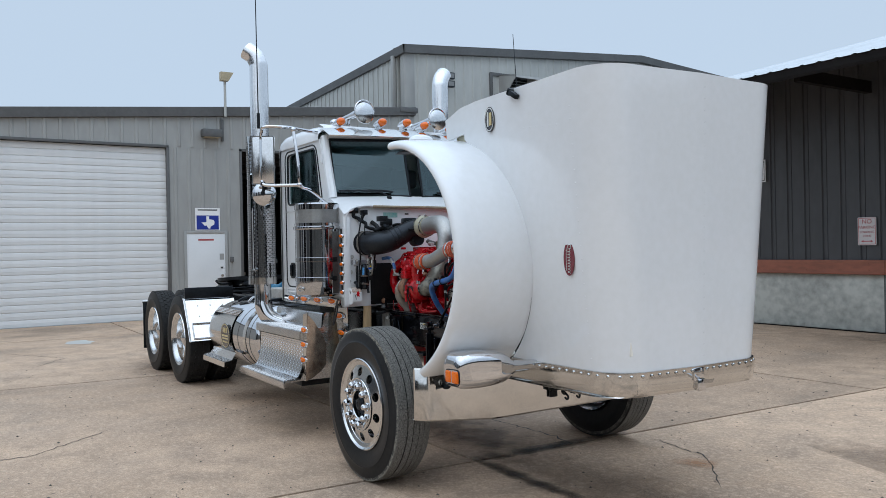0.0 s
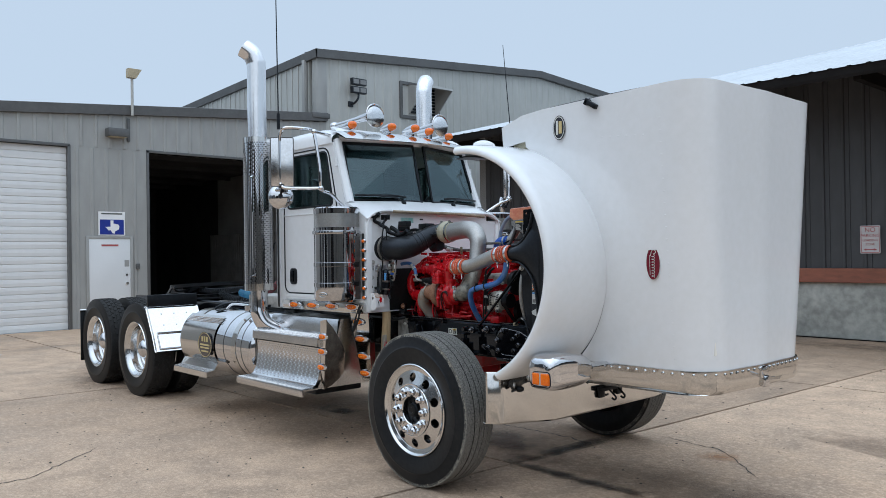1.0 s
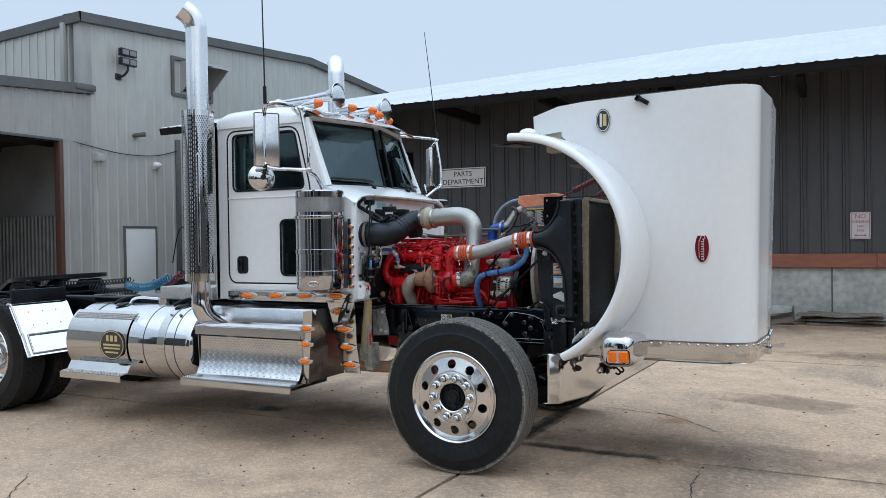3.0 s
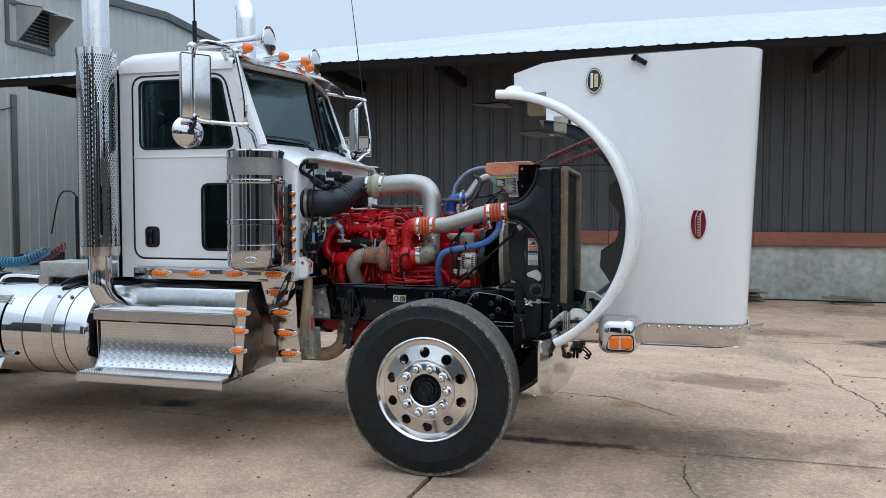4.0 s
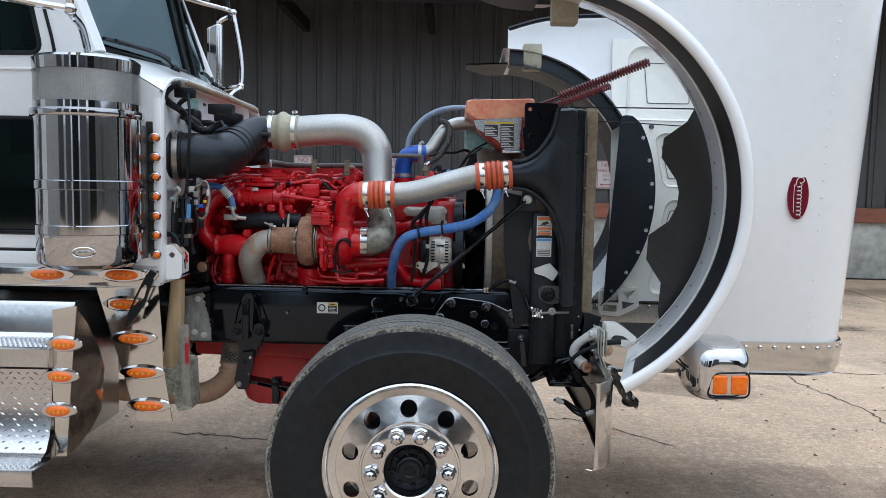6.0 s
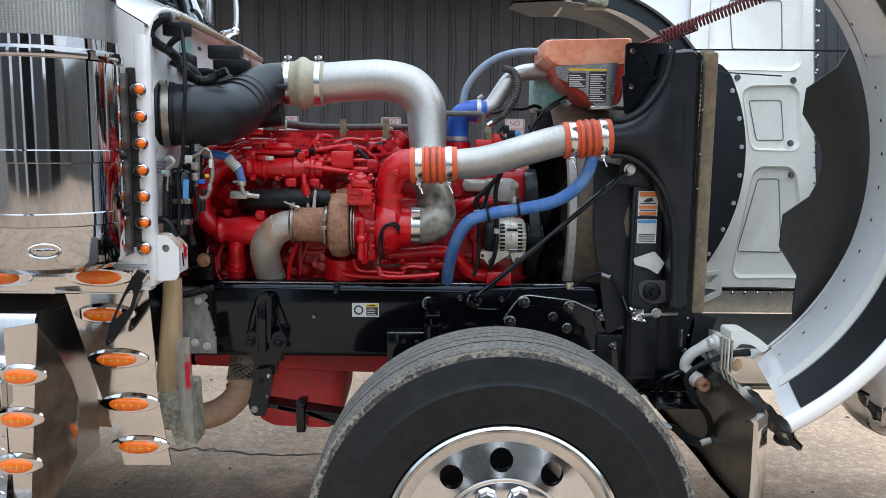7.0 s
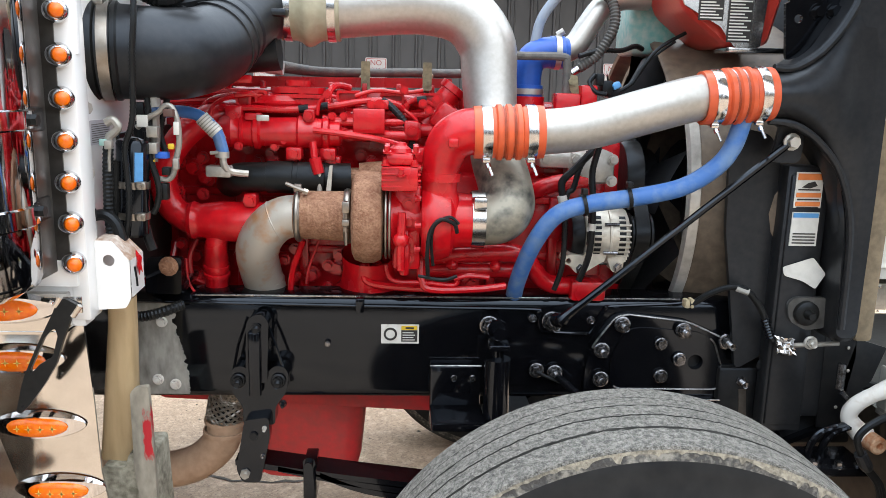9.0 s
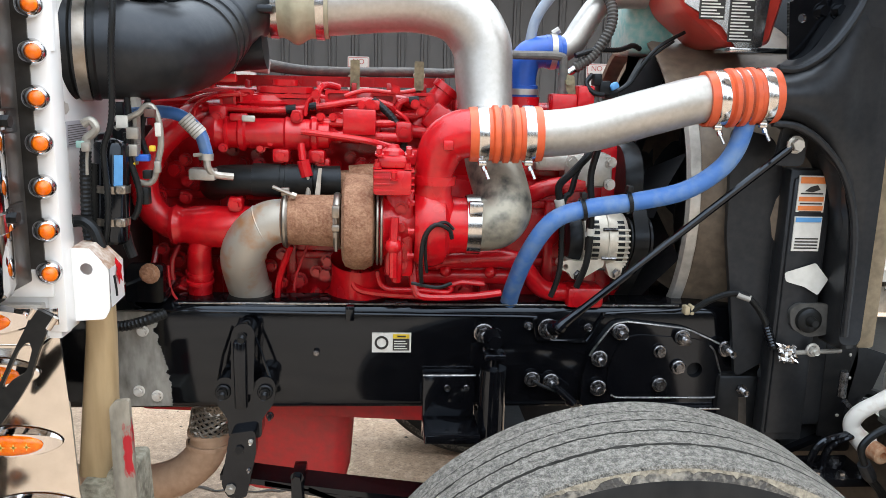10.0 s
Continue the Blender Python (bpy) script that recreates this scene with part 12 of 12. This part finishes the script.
tag_box("pipe_tag", M_TEAL, -0.942, -0.927, -0.665, 1.385, 1.398, 0.005, "")
tag_box("pipe_tag", M_LABEL, -0.829, -0.818, -0.576, 1.402, 1.428, 0.004, "")
tag_box("pipe_tag", M_YELLOW, -0.839, -0.828, -0.578, 1.374, 1.385, 0.01, "")
tag_box("pipe_tag", M_YELLOW, -0.877, -0.867, -0.578, 1.343, 1.353, 0.01, "")
tag_box("pipe_cap", M_BLUE2, -0.865, -0.84, -0.57, 1.355, 1.368, 0.018, "")
tag_box("pipe_nut", M_MAROON, -0.844, -0.825, -0.575, 1.438, 1.453, 0.018, "")
tag_box("pipe_nut", M_PIPE, -0.877, -0.858, -0.575, 1.365, 1.387, 0.022, "")
tag_box("pipe_nut", M_PIPE, -0.877, -0.855, -0.575, 1.397, 1.419, 0.022, "")
tag_box("pipe_nut", M_PIPE, -0.83, -0.819, -0.58, 1.334, 1.356, 0.012, "")
tag_box("pipe_nut", M_PIPE, -0.928, -0.914, -0.67, 1.38, 1.396, 0.014, "")
tag_box("wire_plug", M_RUBBER, -0.856, -0.84, -0.56, 1.321, 1.337, 0.02, "")
tag_box("wire_plug", M_RUBBER, -0.864, -0.846, -0.56, 1.271, 1.304, 0.02, "")
tag_box("wire_plug", M_RUBBER, -0.917, -0.892, -0.54, 1.437, 1.464, 0.02, "")
tag_box("rubber_grommet", M_RUBBER, -0.955, -0.942, -0.7, 1.254, 1.272, 0.006, "")
bm = bmesh.new()
for k in range(9):
    z = 1.425 - 0.0042 * k
    box(bm, -0.9635, -0.9625, -0.712, -0.672, z, z + 0.0016)
part("data_plate", bm, M_INK, cab, kind="stuff")
studs("firewall_bolt", [(-0.962, -0.68, 1.455), (-0.962, -0.69, 1.335)], (1, -0.3, 0), 0.011, 0.010, M_CAST, cab)
# bare clip and stud on the rail
bm = bmesh.new()
box(bm, -0.478, -0.458, -0.452, -0.432, 0.985, 1.02, 0.003)
part("line_clip", bm, M_BLACK, chassis)

# head dressing: framed cover windows, nuts, clips and small brackets
def head_box(name, x0, x1, y, z0, z1, dep, m):
    bm = bmesh.new()
    box(bm, x0, x1, y - dep, y, z0, z1, 0.003)
    part(name, bm, m, engine)


# darker red plates put the shade of the framed recesses into colour
bm = bmesh.new()
plate(bm, rrect(-0.765, -0.729, 1.451, 1.49, 0.006, 3), [rrect(-0.765 + 0.006, -0.729 - 0.006, 1.451 + 0.006, 1.49 - 0.006, 0.004, 3)[::-1]], XZ(-0.290, 1), 0.02)
part("cover_frame", bm, M_RED, engine)
head_box("cover_recess", -0.765 + 0.004, -0.729 - 0.004, -0.278, 1.451 + 0.004, 1.49 - 0.004, 0.004, M_REDDARK)
bm = bmesh.new()
plate(bm, rrect(-0.72, -0.691, 1.452, 1.491, 0.006, 3), [rrect(-0.72 + 0.006, -0.691 - 0.006, 1.452 + 0.006, 1.491 - 0.006, 0.004, 3)[::-1]], XZ(-0.290, 1), 0.02)
part("cover_frame", bm, M_RED, engine)
head_box("cover_recess", -0.72 + 0.004, -0.691 - 0.004, -0.278, 1.452 + 0.004, 1.491 - 0.004, 0.004, M_REDDARK)
bm = bmesh.new()
plate(bm, rrect(-0.53, -0.473, 1.467, 1.494, 0.006, 3), [rrect(-0.53 + 0.006, -0.473 - 0.006, 1.467 + 0.006, 1.494 - 0.006, 0.004, 3)[::-1]], XZ(-0.290, 1), 0.02)
part("cover_frame", bm, M_RED, engine)
head_box("cover_recess", -0.53 + 0.004, -0.473 - 0.004, -0.278, 1.467 + 0.004, 1.494 - 0.004, 0.004, M_REDDARK)
bm = bmesh.new()
plate(bm, rrect(-0.428, -0.37, 1.466, 1.49, 0.006, 3), [rrect(-0.428 + 0.006, -0.37 - 0.006, 1.466 + 0.006, 1.49 - 0.006, 0.004, 3)[::-1]], XZ(-0.290, 1), 0.02)
part("cover_frame", bm, M_RED, engine)
head_box("cover_recess", -0.428 + 0.004, -0.37 - 0.004, -0.278, 1.466 + 0.004, 1.49 - 0.004, 0.004, M_REDDARK)
bm = bmesh.new()
plate(bm, rrect(-0.326, -0.28, 1.462, 1.493, 0.006, 3), [rrect(-0.326 + 0.006, -0.28 - 0.006, 1.462 + 0.006, 1.493 - 0.006, 0.004, 3)[::-1]], XZ(-0.290, 1), 0.02)
part("cover_frame", bm, M_RED, engine)
head_box("cover_recess", -0.326 + 0.004, -0.28 - 0.004, -0.278, 1.462 + 0.004, 1.493 - 0.004, 0.004, M_REDDARK)
studs("hex_nut", [(x, -0.335, z) for x, z in [(-0.536, 1.435), (-0.509, 1.435), (-0.481, 1.436), (-0.536, 1.41), (-0.509, 1.401), (-0.327, 1.469), (-0.296, 1.478), (-0.314, 1.453), (-0.668, 1.364), (-0.646, 1.377), (-0.565, 1.374), (-0.561, 1.354), (-0.751, 1.363), (-0.794, 1.37), (-0.446, 1.462), (-0.421, 1.462), (-0.371, 1.498), (-0.546, 1.484)]], (0, -1, 0), 0.007, 0.013, M_RED, engine)
studs("block_bolt", [(x, -0.265, z) for x, z in [(-0.91, 1.245), (-0.893, 1.192), (-0.853, 1.24), (-0.835, 1.193), (-0.909, 1.118), (-0.861, 1.036), (-0.901, 1.008), (-0.661, 1.08), (-0.635, 1.038), (-0.676, 0.996), (-0.554, 1.067), (-0.527, 1.095), (-0.432, 1.068), (-0.282, 1.083), (-0.368, 1.328), (-0.447, 1.327), (-0.631, 1.323), (-0.682, 1.322), (-0.723, 1.229), (-0.554, 1.011), (-0.634, 1.108)]], (0, -1, 0), 0.010, 0.016, M_RED, engine)
fit_line("fuel_line", M_RED, 0.0045, [(-0.589, -0.34, 1.421), (-0.546, -0.34, 1.41), (-0.483, -0.34, 1.399), (-0.421, -0.34, 1.403), (-0.345, -0.34, 1.393)])
fit_line("fuel_line", M_RED, 0.006, [(-0.471, -0.335, 1.428), (-0.527, -0.335, 1.429), (-0.558, -0.335, 1.432)])
fit_line("fuel_line", M_RED, 0.0055, [(-0.793, -0.3, 1.45), (-0.749, -0.3, 1.448), (-0.7, -0.3, 1.444), (-0.624, -0.3, 1.451)])
fit_line("fuel_line", M_RED, 0.005, [(-0.823, -0.31, 1.393), (-0.815, -0.31, 1.449), (-0.781, -0.31, 1.472), (-0.765, -0.31, 1.478)])
fit_line("fuel_line", M_RED, 0.0045, [(-0.371, -0.32, 1.453), (-0.342, -0.32, 1.43), (-0.351, -0.32, 1.408), (-0.37, -0.32, 1.398)])
fit_line("fuel_line", M_RED, 0.005, [(-0.485, -0.3, 1.482), (-0.435, -0.3, 1.496), (-0.371, -0.3, 1.492), (-0.326, -0.3, 1.499)])
fit_line("fuel_line", M_RED, 0.0045, [(-0.571, -0.33, 1.437), (-0.565, -0.33, 1.468), (-0.546, -0.33, 1.481), (-0.527, -0.33, 1.479)])
head_box("small_bracket", -0.735, -0.696, -0.325, 1.423, 1.439, 0.016, M_RED)
head_box("fuel_block", -0.486, -0.414, -0.345, 1.400, 1.455, 0.03, M_RED)
for x, z in ((-0.475, 1.441), (-0.429, 1.441), (-0.447, 1.461)):
    bm = bmesh.new()
    bolt(bm, (x, -0.345 if z < 1.46 else -0.33, z), (0, -1, 0) if z < 1.46 else (0, 0, 1), 0.009, 0.009)
    part("block_screw", bm, M_RED, engine)
fit_line("fuel_line", M_RED, 0.0085, [(-0.57, -0.335, 1.421), (-0.53, -0.335, 1.422), (-0.486, -0.335, 1.422)])
fit_line("fuel_line", M_RED, 0.0085, [(-0.414, -0.335, 1.424), (-0.39, -0.335, 1.425), (-0.365, -0.335, 1.426)])
# hold-down straps of the grey harness pipe
for x, y in ((-0.466, -0.185), (-0.315, -0.215)):
    bm = bmesh.new()
    plate(bm, rounded([(x - 0.011, 1.498), (x + 0.011, 1.498), (x + 0.011, 1.565), (x - 0.011, 1.565)], 0.003), [], XZ(y - 0.012, 1), 0.004)
    bolt(bm, (x, y - 0.012, 1.515), (0, -1, 0), 0.006, 0.005)
    part("pipe_strap", bm, M_STRAP, engine, "olive steel strap")
head_box("small_bracket", -0.37, -0.338, -0.325, 1.391, 1.421, 0.016, M_RED)
head_box("small_bracket", -0.577, -0.545, -0.325, 1.382, 1.403, 0.016, M_RED)
head_box("small_bracket", -0.678, -0.647, -0.325, 1.364, 1.401, 0.016, M_RED)
head_box("small_bracket", -0.779, -0.718, -0.325, 1.506, 1.524, 0.016, M_RED)
head_box("lift_tab", -0.706, -0.677, -0.35, 1.422, 1.436, 0.004, M_CAST)

# cab front edge: white flange arch with a thick loom tucked inside it, stickers below the lip
bm = bmesh.new()
tube(bm, [(-0.948, -0.738, 1.55), (-0.945, -0.738, 1.74), (-0.942, -0.725, 1.798), (-0.938, -0.68, 1.838), (-0.934, -0.60, 1.858), (-0.932, -0.45, 1.862), (-0.932, 0.0, 1.862), (-0.932, 0.45, 1.862), (-0.934, 0.60, 1.858), (-0.938, 0.68, 1.838), (-0.942, 0.725, 1.798), (-0.945, 0.738, 1.74), (-0.948, 0.738, 1.55)], 0.009, n=10)
part("cowl_flange", bm, M_WHITE, cab, "white rounded flange round the cab front")
fit_line("wire_loom", M_RUBBER, 0.013, [(-0.902, -0.66, 1.831), (-0.928, -0.66, 1.825), (-0.955, -0.66, 1.802), (-0.961, -0.66, 1.777), (-0.955, -0.62, 1.76), (-0.922, -0.62, 1.74), (-0.911, -0.58, 1.722), (-0.894, -0.58, 1.692), (-0.887, -0.52, 1.672), (-0.849, -0.52, 1.665), (-0.831, -0.47, 1.683), (-0.794, -0.47, 1.7)], True, "thick black wire loom")
fit_line("wire_loom", M_RUBBER, 0.009, [(-0.886, -0.6, 1.79), (-0.913, -0.6, 1.774), (-0.928, -0.6, 1.755), (-0.917, -0.6, 1.733)], True)
fit_line("sensor_wire", M_RUBBER, 0.004, [(-0.889, -0.6, 1.696), (-0.888, -0.6, 1.649), (-0.897, -0.6, 1.592), (-0.894, -0.6, 1.545)])
head_box("loom_bracket", -0.944, -0.867, -0.58, 1.786, 1.825, 0.03, M_BLACKDULL)
head_box("sensor_block", -0.84, -0.742, -0.47, 1.732, 1.772, 0.05, M_BLACKDULL)
bm = bmesh.new()
box(bm, -0.9645, -0.962, -0.392, -0.259, 1.77, 1.81)
part("service_label", bm, M_TEAL, cab)
bm = bmesh.new()
box(bm, -0.9645, -0.962, -0.382, -0.339, 1.739, 1.757)
part("service_label", bm, M_GREEN2, cab)
bm = bmesh.new()
box(bm, -0.9645, -0.962, -0.188, -0.153, 1.794, 1.805)
part("hole_plug", bm, M_INK, cab)
bm = bmesh.new()
tube(bm, [(-0.797, -0.07, 1.57), (-0.749, -0.07, 1.558), (-0.693, -0.07, 1.55), (-0.596, -0.07, 1.539), (-0.454, -0.07, 1.539), (-0.339, -0.07, 1.542), (-0.239, -0.07, 1.542), (-0.152, -0.07, 1.55)], [0.018, 0.018, 0.016, 0.013, 0.012, 0.012, 0.012, 0.011], n=12)
part("harness", bm, M_WIRE, engine, "grey taped harness over the engine")

# ---- concrete slabs with their joints ----
SKEW = 0.055


def slab_at(i, j):
    gap = 0.013
    sb = bmesh.new()
    y0, y1 = -0.26 + 4.74 * j + gap, -0.26 + 4.74 * (j + 1) - gap
    x0, x1 = 0.10 + 5.45 * i + gap, 0.10 + 5.45 * (i + 1) - gap
    if y1 > 9.3 and x0 > -9.2:
        y1 = 9.36
    rng = random.Random(i * 31 + j)
    n = 26
    ring = []
    for (xa, ya), (xb, yb) in (((x0, y0), (x1, y0)), ((x1, y0), (x1, y1)), ((x1, y1), (x0, y1)), ((x0, y1), (x0, y0))):
        for k in range(n):
            f = k / n
            x, y = xa + (xb - xa) * f, ya + (yb - ya) * f
            w = 0.0 if k == 0 else abs(noise.noise((x * 5, y * 5, 3.0))) * 0.012
            if xa == xb:
                x += -w if xa == x1 else w
            else:
                y += w if ya == y0 else -w
            ring.append((x + SKEW * (y + 0.26), y))
    top = [sb.verts.new((x, y, 0)) for x, y in ring]
    low = [sb.verts.new((x, y, -0.04)) for x, y in ring]
    sb.faces.new(top)
    for k in range(len(ring)):
        q = (k + 1) % len(ring)
        sb.faces.new((top[k], low[k], low[q], top[q]))
    return sb


for i in range(-5, 5):
    for j in range(-6, 2):
        part("slab", slab_at(i, j), (M_CONC_PALE if j >= 0 else M_CONC_MID) if i >= 0 else M_CONC_WORN if (i, j) in ((-1, 0), (-1, 1)) else M_CONC, ground, sharp=60)


def crack(pts, w, name="crack"):
    """A fine broken line on the slabs."""
    path = []
    rng = random.Random(len(pts) * 7 + int(abs(pts[0][0]) * 100))
    for (xa, ya), (xb, yb) in zip(pts, pts[1:]):
        m = max(2, int(math.hypot(xb - xa, yb - ya) / 0.05))
        for k in range(m):
            f = k / m
            path.append((xa + (xb - xa) * f + rng.gauss(0, 0.010), ya + (yb - ya) * f + rng.gauss(0, 0.010)))
    path.append(pts[-1])
    bm = bmesh.new()
    rows = []
    for k, (x, y) in enumerate(path):
        a, b = path[max(k - 1, 0)], path[min(k + 1, len(path) - 1)]
        d = V(b[0] - a[0], b[1] - a[1]).normalized()
        h = w * (0.35 + 0.65 * rng.random()) * min(1, k / 4 + 0.2, (len(path) - 1 - k) / 4 + 0.2)
        rows.append([V(x - d.y * h, y + d.x * h, 0.0025), V(x + d.y * h, y - d.x * h, 0.0025)])
    loft(bm, rows)
    part(name, bm, M_DAMP, ground, "", bare=True)


crack([(2.75, 3.4), (2.84, 2.6), (2.80, 2.2), (2.95, 1.5), (2.93, 0.7), (3.1, 0.2)], 0.008)
crack([(2.84, 2.6), (3.5, 2.5), (4.4, 2.7)], 0.008)
crack([(2.95, 1.5), (3.9, 1.35), (4.8, 1.6)], 0.008)
crack([(-1.5, 0.72), (-0.9, 0.62), (-0.3, 0.66), (0.2, 0.6)], 0.010)
crack([(1.45, -0.4), (1.44, -0.75), (1.5, -1.1)], 0.006)
crack([(0.4, 1.2), (1.0, 1.1), (1.5, 0.6)], 0.006)
crack([(-2.6, -2.2), (-2.0, -2.9), (-2.2, -3.6)], 0.006)
crack([(-9.2, -2.6), (-8.0, -1.9), (-7.2, -2.4)], 0.008)
crack([(-0.4, -2.2), (0.5, -2.4), (1.2, -2.2)], 0.005)


def blot(cx, cy, rx, ry, name, m, z=0.0035, seed=1, n=48):
    bm = bmesh.new()
    vs = []
    for k in range(n):
        t = 2 * math.pi * k / n
        f = 1 + 0.45 * noise.noise((math.cos(t) * 1.7, math.sin(t) * 1.7, seed)) + 0.18 * noise.noise((math.cos(t) * 6, math.sin(t) * 6, seed))
        vs.append(bm.verts.new((cx + rx * f * math.cos(t), cy + ry * f * math.sin(t), z)))
    bm.faces.new(vs)
    part(name, bm, m, ground, bare=True)


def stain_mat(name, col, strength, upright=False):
    """Soft-edged mark: fades out from its middle, broken up by noise."""
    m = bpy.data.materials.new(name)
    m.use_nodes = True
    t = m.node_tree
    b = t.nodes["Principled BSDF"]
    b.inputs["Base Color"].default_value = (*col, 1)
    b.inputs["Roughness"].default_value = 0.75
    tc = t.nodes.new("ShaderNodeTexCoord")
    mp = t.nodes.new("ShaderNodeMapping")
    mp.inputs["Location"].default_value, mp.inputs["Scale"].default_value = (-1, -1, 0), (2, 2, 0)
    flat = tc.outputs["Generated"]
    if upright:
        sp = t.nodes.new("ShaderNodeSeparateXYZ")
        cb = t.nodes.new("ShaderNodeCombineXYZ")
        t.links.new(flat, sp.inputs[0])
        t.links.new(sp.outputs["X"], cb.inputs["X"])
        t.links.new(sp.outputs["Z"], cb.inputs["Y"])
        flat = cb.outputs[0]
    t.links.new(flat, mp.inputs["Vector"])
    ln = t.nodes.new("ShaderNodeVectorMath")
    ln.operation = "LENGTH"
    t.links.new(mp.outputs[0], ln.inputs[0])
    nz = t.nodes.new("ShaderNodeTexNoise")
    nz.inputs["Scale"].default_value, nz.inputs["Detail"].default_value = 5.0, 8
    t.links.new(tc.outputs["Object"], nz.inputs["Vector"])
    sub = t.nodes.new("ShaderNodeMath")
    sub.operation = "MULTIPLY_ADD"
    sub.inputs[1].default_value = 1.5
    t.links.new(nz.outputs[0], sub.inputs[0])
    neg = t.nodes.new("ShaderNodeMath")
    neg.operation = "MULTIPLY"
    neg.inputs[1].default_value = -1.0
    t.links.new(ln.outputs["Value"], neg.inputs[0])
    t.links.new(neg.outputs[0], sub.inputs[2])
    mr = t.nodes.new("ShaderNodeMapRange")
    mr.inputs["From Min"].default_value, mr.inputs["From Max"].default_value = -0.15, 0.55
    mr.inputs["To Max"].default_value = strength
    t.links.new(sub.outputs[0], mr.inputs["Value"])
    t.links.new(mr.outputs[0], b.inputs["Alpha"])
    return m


M_DARKPATCH = stain_mat("darker_concrete", (0.13, 0.094, 0.070), 0.34)
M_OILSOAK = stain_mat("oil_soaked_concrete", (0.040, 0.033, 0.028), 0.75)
M_RUSTSOAK = stain_mat("rust_stained_concrete", (0.56, 0.30, 0.15), 0.5)


def ground_mark(cx, cy, rx, ry, m, turn=0.0, z=0.004):
    bm = bmesh.new()
    c, s = math.cos(radians(turn)), math.sin(radians(turn))
    bm.faces.new([bm.verts.new((cx + u * rx * c - v * ry * s, cy + u * rx * s + v * ry * c, z)) for u, v in ((-1, -1), (1, -1), (1, 1), (-1, 1))])
    part("blotch", bm, m, ground, bare=True)


# broad darker patches, smaller oil marks and one rust mark
ground_mark(1.6, 0.02, 1.9, 0.42, M_DARKPATCH, -4)
ground_mark(-1.4, 0.15, 1.9, 0.40, M_DARKPATCH, 2, 0.0045)
ground_mark(0.62, -0.25, 0.85, 0.085, M_OILSOAK, 0, 0.006)
ground_mark(0.13, 0.45, 0.085, 0.85, M_OILSOAK, -3, 0.0065)
ground_mark(-0.45, 0.2, 0.6, 0.42, M_DARKPATCH, 0, 0.0055)
ground_mark(3.98, 4.6, 0.75, 0.28, M_OILSOAK, 4, 0.006)
ground_mark(2.7, 5.2, 1.3, 0.5, M_DARKPATCH, 0, 0.005)
ground_mark(1.045, 0.91, 0.16, 0.11, M_RUSTSOAK, 20, 0.0055)
ground_mark(-2.38, 0.0, 0.30, 0.13, M_OILSOAK, 10, 0.006)
ground_mark(-6.0, -0.6, 2.2, 0.8, M_DARKPATCH, 3, 0.005)
ground_mark(5.2, 3.0, 1.5, 0.5, M_DARKPATCH, 10, 0.005)
ground_mark(1.9, 2.0, 0.8, 0.3, M_DARKPATCH, -20, 0.005)
ground_mark(6.0, 7.6, 3.5, 0.7, M_DARKPATCH, 0, 0.0055)
ground_mark(0.5, 8.3, 4.0, 0.6, M_DARKPATCH, 0, 0.0055)
# streaks and damp clouds on the dock's concrete face
M_STREAK = stain_mat("rusty_streak", (0.36, 0.19, 0.07), 0.6, True)
M_DAMPWALL = stain_mat("damp_dark_patch", (0.075, 0.078, 0.075), 0.75, True)
M_PALEWALL = stain_mat("pale_lime_patch", (0.52, 0.52, 0.47), 0.6, True)
for x, z, w, h, m in ((4.95, 0.72, 0.16, 0.40, M_STREAK), (5.25, 0.86, 0.08, 0.26, M_STREAK), (4.35, 0.95, 0.10, 0.14, M_STREAK), (0.95, 0.72, 0.55, 0.30, M_DAMPWALL), (1.9, 0.62, 0.35, 0.22, M_DAMPWALL), (4.55, 0.80, 0.16, 0.12, M_DAMPWALL), (5.45, 0.92, 0.12, 0.10, M_DAMPWALL), (5.9, 0.92, 0.11, 0.09, M_DAMPWALL), (4.4, 0.45, 0.35, 0.20, M_DAMPWALL), (1.75, 0.85, 0.30, 0.22, M_PALEWALL), (5.6, 0.62, 0.55, 0.26, M_PALEWALL), (3.2, 0.7, 0.6, 0.3, M_DAMPWALL), (7.2, 0.7, 0.7, 0.3, M_DAMPWALL), (8.6, 0.75, 0.5, 0.3, M_PALEWALL), (-2.0, 0.7, 0.8, 0.3, M_DAMPWALL)):
    bm = bmesh.new()
    bm.faces.new([bm.verts.new((x + u * w, BY - 0.012, z + v * h)) for u, v in ((-1, -1), (1, -1), (1, 1), (-1, 1))])
    part("wall_stain", bm, m, ground, bare=True)
blot(-10.1, -1.4, 0.34, 0.2, "pale_patch", M_SIDING_LT, seed=3)
# grit and leaves blown over the yard
gb = bmesh.new()
rng = random.Random(11)
for k in range(4200):
    x, y = rng.uniform(-7, 6), rng.uniform(-5, 7)
    r = 0.002 + 0.011 * rng.random() ** 4
    a = rng.uniform(0, 6.28)
    h = rng.uniform(0.3, 0.9) * r
    p = [V(x + r * math.cos(a + q * 1.57) * (1.6 if q % 2 else 0.8), y + r * math.sin(a + q * 1.57), 0.001) for q in range(4)]
    vs = [gb.verts.new(q) for q in p] + [gb.verts.new((x, y, h + 0.002))]
    for q in range(4):
        gb.faces.new((vs[q], vs[(q + 1) % 4], vs[4]))
tagged(part("grit", gb, M_GRIT, ground, kind="stuff", bare=True))
